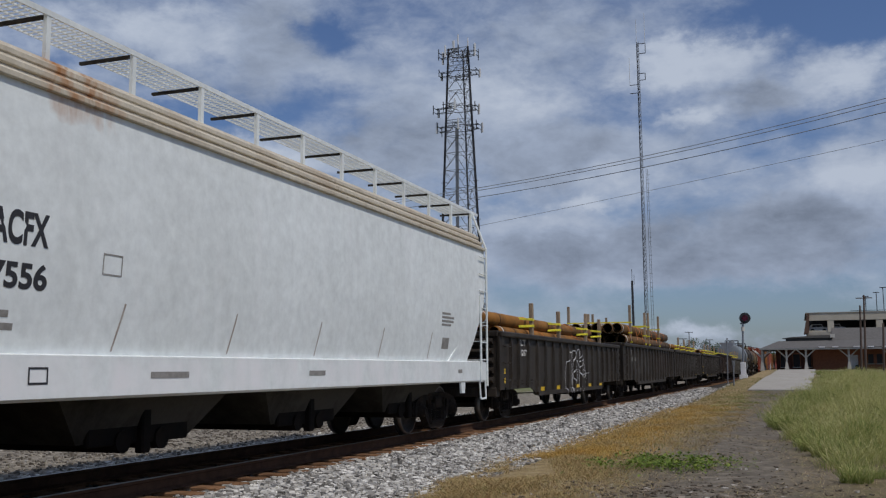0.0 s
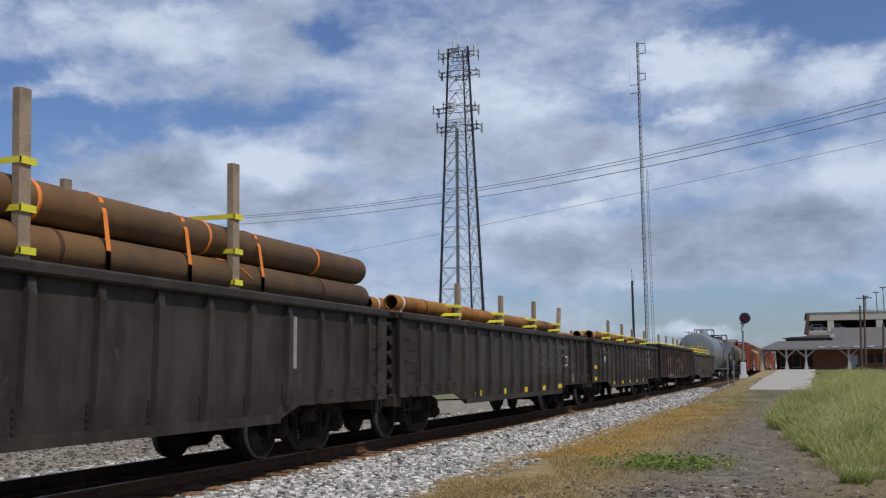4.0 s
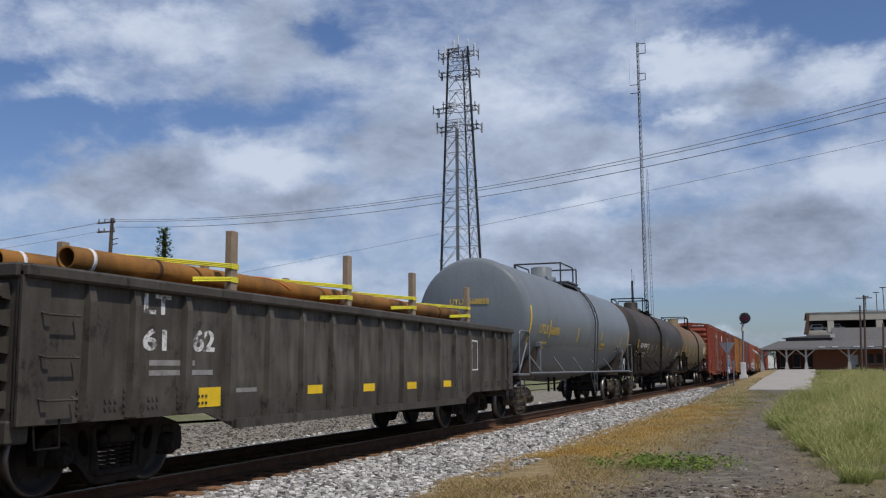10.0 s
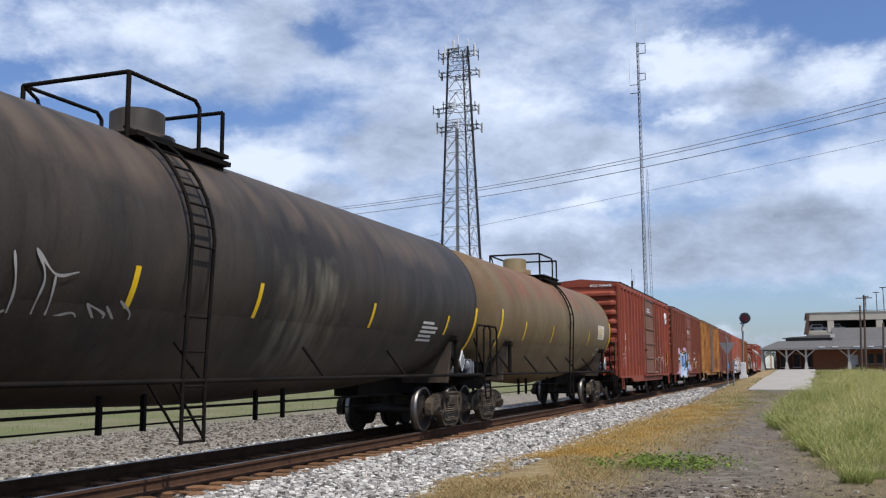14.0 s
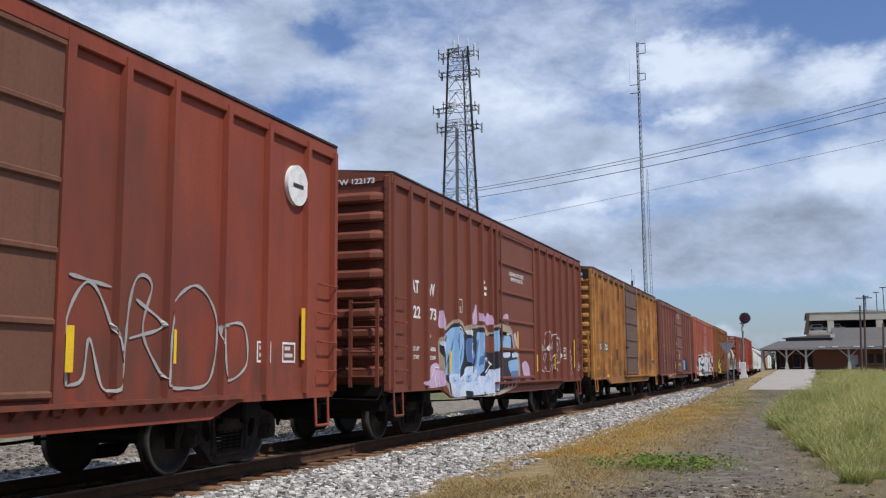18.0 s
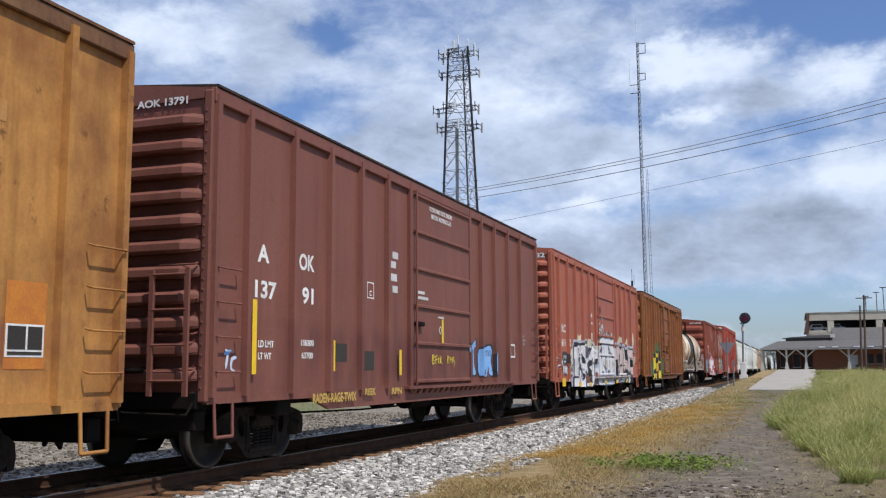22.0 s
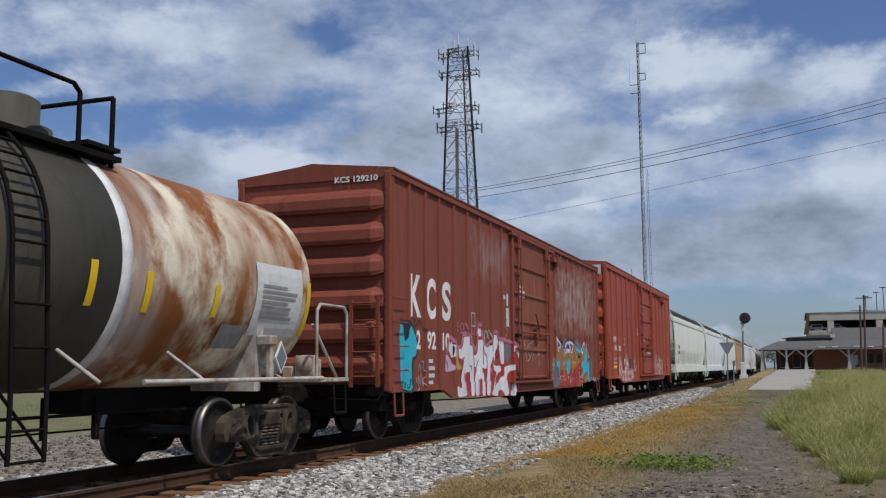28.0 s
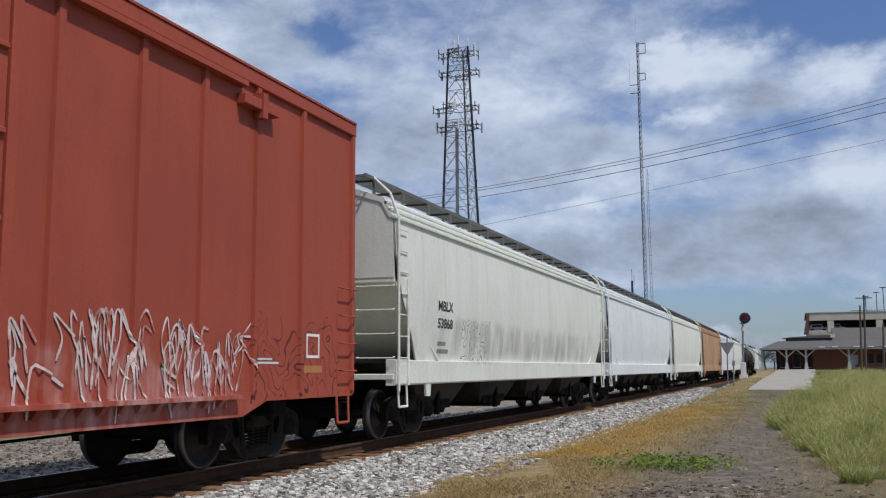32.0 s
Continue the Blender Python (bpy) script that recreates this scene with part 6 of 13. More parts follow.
def radio_mast():
    m0 = thing("radio_mast", "slim grey steel lattice radio mast", "radio mast", m=pose(-15.65, 110, 0))
    H = 39.2
    pts = [(0.22 * math.cos(a), 0.22 * math.sin(a)) for a in (radians(100), radians(220), radians(340))]
    for k, (x, y) in enumerate(pts):
        part("leg", Mesh().cyl((x - 0.12, y, -0.4), (x * 0.6 - 0.22, y * 0.6, H), 0.05 if k == 1 else 0.025, 5), STEELDARK if k == 1 else GALV, m0)
    n = 60
    for i in range(n):
        f = 1 - 0.4 * i / n
        o = -0.12 - 0.1 * i / n
        mm = Mesh()
        z = H * i / n
        for k in range(3):
            a, b = pts[k], pts[(k + 1) % 3]
            mm.cyl((a[0] * f + o, a[1] * f, z), (b[0] * f + o, b[1] * f, z + H / n), 0.022, 3)
        part("brace", mm, GALV, m0)
    lad = part("cable_ladder", Mesh().cyl((0.42, 0.1, -0.4), (0.28, 0.1, 24), 0.028, 4).cyl((0.68, 0.1, -0.4), (0.45, 0.1, 24), 0.028, 4), GALV, m0)
    for i in range(44):
        part("rung", lambda: Mesh().cyl((0.3, 0.1, 0), (0.66, 0.1, 0), 0.02, 3), GALV, lad, at=pose(0, 0, 1 + i * 0.52), key="mastrung")
    for z, x0, x1, hh in ((38.4, -0.3, 0.65, 1.2), (35.0, -0.2, 0.55, 0.8), (33.6, -1.25, -0.2, 1.0)):
        part("dipole_frame", Mesh().tube([(x0, 0, z - hh / 2), (x1, 0, z - hh / 2), (x1, 0, z + hh / 2), (x0, 0, z + hh / 2)], 0.045, 5), STEELDARK, m0)
    for x, z, h in ((-0.35, 39.2, 2.8), (0.62, 39.0, 3.6), (-1.25, 34.2, 3.2)):
        part("whip_antenna", Mesh().cyl((x, 0, z), (x, 0, z + h), 0.03, 5), ANTENNA, m0)
    ap = thing("antenna_pole", "dark slender steel pole with a small antenna on top", "pole", m=pose(-16.5, 105, 0))
    part("pole", Mesh().cyl((0, 0, -0.4), (-0.05, 0, 10.7), 0.15, 8, 0.12), STEELDARK, ap)
    part("antenna", Mesh().cyl((-0.05, 0, 10.7), (-0.05, 0, 12.0), 0.035, 5).cyl((0.18, 0, 10.3), (0.18, 0, 11.4), 0.03, 5), GALV, ap)


radio_mast()


def utility_poles():
    up = thing("utility_pole", "brown timber utility pole with crossarms and transformers", "utility pole", m=pose(-38.0, 46.2, 0))
    part("pole", Mesh().cyl((-0.15, 0, -0.5), (0.1, 0, 10.3), 0.15, 10, 0.10), POLEWOOD, up)
    for z in (10.05, 9.5):
        ca = part("crossarm", Mesh().box(-0.95, 0.3, -0.05, 0.05, z - 0.04, z + 0.04), POLEWOOD, up)
        for x in (-0.85, -0.45, 0.25):
            part("insulator", Mesh().lathe([(z + 0.06, 0.03), (z + 0.12, 0.06), (z + 0.16, 0.035), (z + 0.24, 0.05), (z + 0.25, 0.01)], "z", 8, (x, 0, 0)), GALV, ca)
    for x in (-0.36, 0.36):
        part("transformer", Mesh().lathe([(7.35, 0.01), (7.35, 0.22), (8.05, 0.22), (8.12, 0.12), (8.14, 0.01)], "z", 14, (x, -0.1, 0)), ANTENNA, up)
    for z in (9.0, 8.7):
        part("bracket", Mesh().tube([(0, 0, z), (0.55, 0, z + 0.06)], 0.03, 5), STEELDARK, up)
    up2 = thing("utility_pole", "brown timber utility pole beside the dirt path", "utility pole", m=pose(17.5, 34.8, 0))
    part("pole", Mesh().cyl((0, 0, -0.5), (0, 0, 13.7), 0.17, 10, 0.12), POLEWOOD, up2)
    part("crossarm", Mesh().box(-0.9, 0.9, -0.06, 0.06, 13.3, 13.42), POLEWOOD, up2)

    WIRE = surface("weathered_wire", (0.24, 0.25, 0.27), 0.6, 0.0, (0.18, 0.18, 0.19), 0.5)

    def wire(name, a, b, sag, r):
        a, b = Vector(a), Vector(b)
        pts = [a.lerp(b, i / 24) - Vector((0, 0, sag * 4 * (i / 24) * (1 - i / 24))) for i in range(25)]
        solo(name, Mesh().tube(pts, r * 0.8, 5), WIRE, "thin black overhead wire between timber poles", "overhead wire", group="overhead wires")
    wire("overhead_wire", (-38.4, 46.2, 10.25), (17.3, 34.8, 13.5), 2.25, 0.018)
    wire("overhead_wire", (-38.4, 46.4, 10.18), (17.3, 35.0, 13.35), 2.22, 0.018)
    wire("overhead_wire", (-37.6, 46.2, 9.75), (17.5, 34.8, 12.95), 2.12, 0.02)
    wire("overhead_wire", (-40.0, 47.4, 5.6), (17.5, 33.6, 10.9), 0.35, 0.010)
    wire("overhead_wire", (-38.4, 46.2, 10.1), (-75, 40, 8.0), 0.8, 0.014)
    wire("overhead_wire", (-38.4, 46.2, 9.6), (-75, 40, 7.2), 0.8, 0.014)
    wire("overhead_wire", (-38.8, 46.2, 10.1), (-75, 38, 6.4), 0.6, 0.012)
    vp = thing("vine_covered_pole", "old pole wrapped in green vines", "pole", m=pose(-36.95, 50, 0))
    part("pole", Mesh().cyl((0, 0, -0.5), (0, 0, 9.9), 0.13, 8), POLEWOOD, vp)
    rng = random.Random(8)
    m = Mesh()
    for _ in range(2300):
        z = rng.uniform(0.0, 10.15)
        a, r = rng.uniform(0, 6.28), rng.uniform(0.08, 0.55) * (0.8 + 0.45 * noise.noise((z * 1.3, 0, 0))) * (0.85 if z > 9.9 else 1)
        v, f = leaf_shape(rng, rng.uniform(0.13, 0.26))
        m.add([(r * math.cos(a) + p[0], r * math.sin(a) + p[1], z + p[2]) for p in v], f)
    part("vine", m, islands("vine_leaves", [(0, (0.05, 0.09, 0.02)), (1, (0.16, 0.2, 0.06))]), vp, "dense small green leaves")
    for x, y, h, lab in ((6.75, 110, 8.75, "dark timber utility pole by the depot"), (6.45, 112, 7.8, "leaning dark timber utility pole by the depot"), (8.3, 108, 5.7, "short dark timber pole by the depot")):
        t = thing("utility_pole", lab, "utility pole", m=pose(x, y, 0))
        z0 = ground_z(x, y) - 0.1
        part("pole", Mesh().cyl((-0.12, 0, z0), (0.1, 0, h), 0.12, 8, 0.09), POLEWOOD, t)
        if h > 8:
            part("crossarm", Mesh().box(-0.7, 0.9, -0.05, 0.05, h - 0.35, h - 0.25), POLEWOOD, t)


utility_poles()


def signals():
    sg = thing("railway_signal", "single-head railway signal on a silver mast", "railway signal", m=pose(-4.68, 92, 0))
    z0 = ground_z(-4.68, 92)
    part("base_case", Mesh().box(-0.36, 0.36, -0.3, 0.3, z0 - 0.1, z0 + 0.35, 0.03).box(-0.24, 0.24, -0.2, 0.2, z0 + 0.35, z0 + 1.45, 0.03), ANTENNA, sg)
    part("mast", Mesh().cyl((0, 0, z0 + 1.4), (0.12, 0, 5.3), 0.085, 10), GALV, sg)
    part("collar", Mesh().cyl((0.1, 0, 4.55), (0.1, 0, 5.0), 0.15, 10), TRIMPAINT, sg)
    hd = part("signal_head", Mesh().cyl((0.33, -0.05, 5.75), (0.33, 0.25, 5.75), 0.30, 20), STEELDARK, sg)
    part("target", Mesh().cyl((0.33, -0.09, 5.75), (0.33, -0.05, 5.75), 0.50, 28), STEELDARK, hd, "round black backing disc")
    part("hood", Mesh().lathe([(-0.30, 0.285), (-0.09, 0.295)], "y", 18, (0.33, 0, 5.75)), STEELDARK, hd)
    part("lens", Mesh().cyl((0.33, -0.12, 5.75), (0.33, -0.095, 5.75), 0.27, 18), surface("dull_red_lens", (0.25, 0.012, 0.05), 0.25), hd, "dull red lens")
    part("bracket", Mesh().box(-0.1, 0.36, 0.0, 0.12, 5.2, 5.35), STEELDARK, sg)
    ts = thing("triangular_sign", "grey back of a triangular sign on a post", "sign", m=pose(-5.3, 80, 0))
    z0 = ground_z(-5.3, 80) - 0.1
    part("post", Mesh().cyl((0, 0, min(z0, -0.05)), (0.08, 0, 3.6), 0.05, 8), GALV, ts)
    part("plate", Mesh().prism([(-0.55, 3.25), (0.67, 3.25), (0.06, 2.2)], "y", -0.03, 0.0), GALV, ts)
    ps = thing("marker_post", "thin grey steel post beside the track", "post", m=pose(-4.25, 70, 0))
    part("post", Mesh().cyl((0, 0, -0.45), (0.06, 0, 1.75), 0.045, 8), GALV, ps)
    part("cap", Mesh().box(-0.02, 0.14, -0.03, 0.03, 1.4, 1.75), GALV, ps)


signals()


def depot():
    # concrete platform
    z = 0.0
    m = Mesh()
    ys = [60, 66, 75, 85, 95, 105, 115, 125, 135, 150]
    lo = [(-2.9, 64), (-2.6, 150)]
    top, vs, fs = [], [], []
    for y in ys:
        t = (y - 64) / 86
        wav = 0.35 * noise.noise((y * 0.11, 2, 0))
        for x in (-2.85 + 0.25 * t, 0.7 + 1.7 * t + wav):
            zz = ground_z(x, y) + 0.10
            vs += [(x, y, zz), (x, y, zz - 0.4)]
    k = len(ys)
    for i in range(k - 1):
        a = i * 4
        fs += [(a, a + 2, a + 6, a + 4), (a, a + 4, a + 5, a + 1), (a + 2, a + 3, a + 7, a + 6)]
    fs += [(0, 1, 3, 2)]
    solo("platform", Mesh().add(vs, fs), CONCRETE, "pale worn concrete platform leading to the depot", "platform", "structure")
    dp = thing("train_depot", "old red brick train depot with a wide shingled canopy", "train station", m=pose(0, 145, 0))
    g = 0.80
    # brick rooms
    # darker copy of the brick, with the canopy's shade in its colour
    part("wall", Mesh().box(-2.9, 2.0, 2.2, 14, g - 0.3, 3.9), surface("shaded_brick_wall", (0.12, 0.05, 0.035), 0.9, 0, (0.08, 0.04, 0.03), 0.6), dp, "brick wall coloured darker for the canopy's shade")
    part("wall", Mesh().box(2.0, 24, 1.4, 14, g - 0.3, 4.0), BRICK, dp)
    for x0, x1 in ((-2.3, -1.5), (-0.6, 0.3), (1.1, 1.8)):
        w = part("window", Mesh().box(x0, x1, 2.1, 2.25, g + 0.5, g + 2.3), DARKROOM, dp)
        part("frame", Mesh().box(x0 - 0.08, x0, 2.05, 2.2, g + 0.4, g + 2.4).box(x1, x1 + 0.08, 2.05, 2.2, g + 0.4, g + 2.4).box(x0, x1, 2.05, 2.2, g + 2.3, g + 2.4), BRICK, w)
        part("sill", Mesh().box(x0 - 0.1, x1 + 0.1, 2.0, 2.25, g + 0.38, g + 0.48), TRIMPAINT, w)
    d = part("door", Mesh().box(6.9, 7.9, 1.32, 1.42, g, g + 2.1, 0.02), ANTENNA, dp, "white panelled door")
    part("door_handle", Mesh().box(7.72, 7.78, 1.28, 1.33, g + 0.95, g + 1.1), STEELDARK, d)
    for x0 in (9.2, 10.3):
        w = part("window", Mesh().box(x0, x0 + 0.7, 1.34, 1.45, g + 0.9, g + 2.2), DARKROOM, dp)
        part("sill", Mesh().box(x0 - 0.1, x0 + 0.8, 1.25, 1.45, g + 0.8, g + 0.9), TRIMPAINT, w)
    # canopy with a hipped end
    e, r = 3.86, 5.0
    part("canopy_roof", Mesh().add([(-4.95, -2.5, e), (24, -2.5, e + 0.25), (24, 3.2, r + 0.2), (-2.6, 3.2, r), (-4.95, 12, e), (-4.95, -2.5, e - 0.18), (24, -2.5, e + 0.07), (24, 12, e), (-4.95, 12, e - 0.18)],
                                   [(0, 1, 2, 3), (0, 3, 4), (0, 5, 6, 1), (0, 4, 8, 5), (5, 8, 7, 6), (3, 2, 7, 8)]), SHINGLE, dp)
    part("fascia", Mesh().box(-4.97, 24, -2.56, -2.5, e - 0.2, e + 0.02), surface("weathered_fascia", (0.25, 0.25, 0.24), 0.8), dp)
    part("upper_roof", Mesh().add([(4.6, 2.6, 4.7), (24, 2.6, 4.8), (24, 8, 7.0), (4.9, 8, 6.95), (4.6, 13, 4.7)], [(0, 1, 2, 3), (0, 3, 4)]), SHINGLE, dp)
    part("clerestory", Mesh().box(-1.5, 4.6, 3.3, 8, 4.8, 5.45), surface("dark_clerestory", (0.06, 0.06, 0.06), 0.8), dp)
    part("clerestory_roof", Mesh().prism([(-1.95, 5.42), (4.9, 5.42), (4.6, 5.8), (-0.5, 5.6)], "y", 3.0, 8.4), SHINGLE, dp)
    part("gutter_trim", Mesh().box(4.5, 5.1, 2.4, 2.6, 5.4, 5.9), TRIMPAINT, dp)
    for x, y in ((-4.7, -1.9), (-1.45, -1.9), (1.1, -1.9), (6.6, -1.9), (12.0, -1.9), (-4.7, 6.0)):
        po = part("canopy_post", Mesh().box(x - 0.13, x + 0.13, y - 0.13, y + 0.13, g - 0.2, e - 0.1, 0.02).prism([(x - 0.3, g), (x + 0.3, g), (x + 0.13, g + 1.2), (x - 0.13, g + 1.2)], "y", y - 0.2, y + 0.2), TRIMPAINT, dp)
        for s in (-1, 1):
            part("brace", Mesh().cyl((x, y, g + 1.75), (x + s * 1.25, y, e - 0.12), 0.085, 6), TRIMPAINT, po)
        if y < 0:
            part("brace", Mesh().cyl((x, y, g + 1.75), (x, y + 1.2, e - 0.05), 0.085, 6), TRIMPAINT, po)
    for x in (3.2, 4.9, 7.6, 9.4, 11.2):
        part("eave_lamp", Mesh().box(x - 0.4, x + 0.4, -2.62, -2.56, e + 0.06, e + 0.2), ANTENNA, dp, "white board on the eave")
    bn = thing("waste_bin", "dark waste bin against the brick wall", "waste bin", m=pose(7.75, 146.0, g))
    part("body", Mesh().lathe([(-0.2, 0.01), (-0.2, 0.22), (0.7, 0.26), (0.72, 0.2), (0.74, 0.01)], "z", 12), STEELDARK, bn)
    # parking garage behind
    pg = thing("parking_garage", "pale concrete parking garage with open upper deck", "parking garage", m=pose(0, 190, 0))
    part("parapet", Mesh().box(1.9, 60, 0, 0.4, 9.75, 11.1), GARAGE, pg)
    part("roof_slab", Mesh().box(1.7, 60, -0.1, 30, 11.1, 11.25), CONCRETE, pg)
    part("deck_slab", Mesh().box(1.9, 60, 0.1, 30, 7.1, 7.6), CONCRETE, pg)
    part("deck_wall", Mesh().box(1.9, 60, 0.2, 0.45, 6.4, 7.95), GARAGE, pg)
    # near-black wall stands in for the shade inside the open deck
    part("back_wall", Mesh().box(1.9, 60, 16, 16.3, 0.5, 11.1), DARKROOM, pg)
    part("lower_wall", Mesh().box(1.9, 60, 0.3, 0.6, 0.5, 6.5), GARAGE, pg)
    part("stair_wall", Mesh().prism([(1.3, 7.4), (2.2, 7.4), (2.4, 11.0), (2.0, 11.0)], "y", -0.3, 6), surface("brown_panel", (0.12, 0.07, 0.05), 0.7), pg)
    for x in (6.0, 14.2, 22.0):
        part("column", Mesh().box(x - 0.55, x + 0.55, 0.05, 1.2, 7.6, 9.8), GARAGE, pg)
    for x, top in ((12.6, 14.5), (14.5, 15.2), (15.7, 16.1)):
        part("lamp_post", Mesh().cyl((x, 8, 11.2), (x, 8, top), 0.07, 6).box(x - 0.55, x + 0.55, 7.9, 8.1, top - 0.1, top + 0.05), STEELDARK, pg)
    part("roof_rail", Mesh().tube([(9.5, 2, 11.5), (60, 2, 11.8)], 0.05, 5), STEELDARK, pg)
    for cx, col in ((3.9, ANTENNA), (7.0, ANTENNA)):
        cr = thing("parked_car", "white sport utility car parked on the garage deck", "car", m=pose(cx, 193, 7.6))
        part("body", Mesh().prism([(-1.6, 0.35), (1.6, 0.35), (1.62, 0.9), (0.9, 1.0), (0.55, 1.55), (-1.2, 1.55), (-1.6, 1.0)], "y", -0.9, 0.9), col, cr)
        part("side_window", Mesh().prism([(-1.1, 1.02), (0.75, 1.02), (0.5, 1.45), (-1.0, 1.45)], "y", -0.92, -0.89), DARKROOM, cr)
        for x in (-1.0, 1.0):
            part("wheel", Mesh().cyl((x, -0.95, 0.36), (x, -0.7, 0.36), 0.36, 14), STEELDARK, cr)


depot()


def far_trees():
    leaves = islands("tree_leaves", [(0, (0.03, 0.055, 0.015)), (0.6, (0.06, 0.09, 0.025)), (1, (0.10, 0.13, 0.04))])
    rng = random.Random(4)
    for cx, cy, hh, rr in ((-26, 255, 9.0, 3.0), (-21.5, 250, 8.2, 2.6), (-19.0, 252, 7.4, 2.2), (-31, 262, 7.5, 2.6), (-6.5, 300, 6.2, 3.0), (-9.5, 300, 5.8, 3.0)):
        t = thing("tree", "dark green broadleaf tree far behind the tracks", "tree", "far trees", pose(cx, cy, 0))
        tk = Mesh().cyl((0, 0, -0.5), (0.1, 0, hh * 0.5), 0.28, 8, 0.16)
        for k in range(6):
            a = k * 1.05
            tk.cyl((0.1, 0, hh * (0.35 + 0.03 * k)), (rr * 0.6 * math.cos(a), rr * 0.6 * math.sin(a), hh * (0.6 + 0.04 * k)), 0.09, 5, 0.04)
        part("trunk", tk, POLEWOOD, t)
        m = Mesh()
        blobs = [(rng.gauss(0, rr * 0.45), rng.gauss(0, rr * 0.45), hh * rng.uniform(0.5, 0.92), rr * rng.uniform(0.3, 0.5)) for _ in range(12)]
        for _ in range(1300):
            bx, by, bz, br = rng.choice(blobs)
            v, f = leaf_shape(rng, rng.uniform(0.18, 0.4))
            d = Vector((rng.gauss(0, 1), rng.gauss(0, 1), rng.gauss(0, 0.8))).normalized() * br * rng.uniform(0.5, 1.0)
            m.add([(bx + d.x + p[0], by + d.y + p[1], bz + d.z + p[2]) for p in v], f)
        part("crown", m, leaves, t)
    for x, h in ((-21.6, 7.1), (-20.4, 8.4), (-16.5, 6.8)):
        t = thing("street_lamp", "thin grey street lamp far beyond the train", "street lamp", "far street lamps", pose(x, 200, 0))
        part("pole", Mesh().cyl((0, 0, -0.4), (0, 0, h), 0.09, 6), GALV, t)
        part("arm", Mesh().box(-0.8, 0.8, -0.06, 0.06, h - 0.1, h + 0.05), GALV, t)


far_trees()


# ================= paintwork, lettering and loads =================


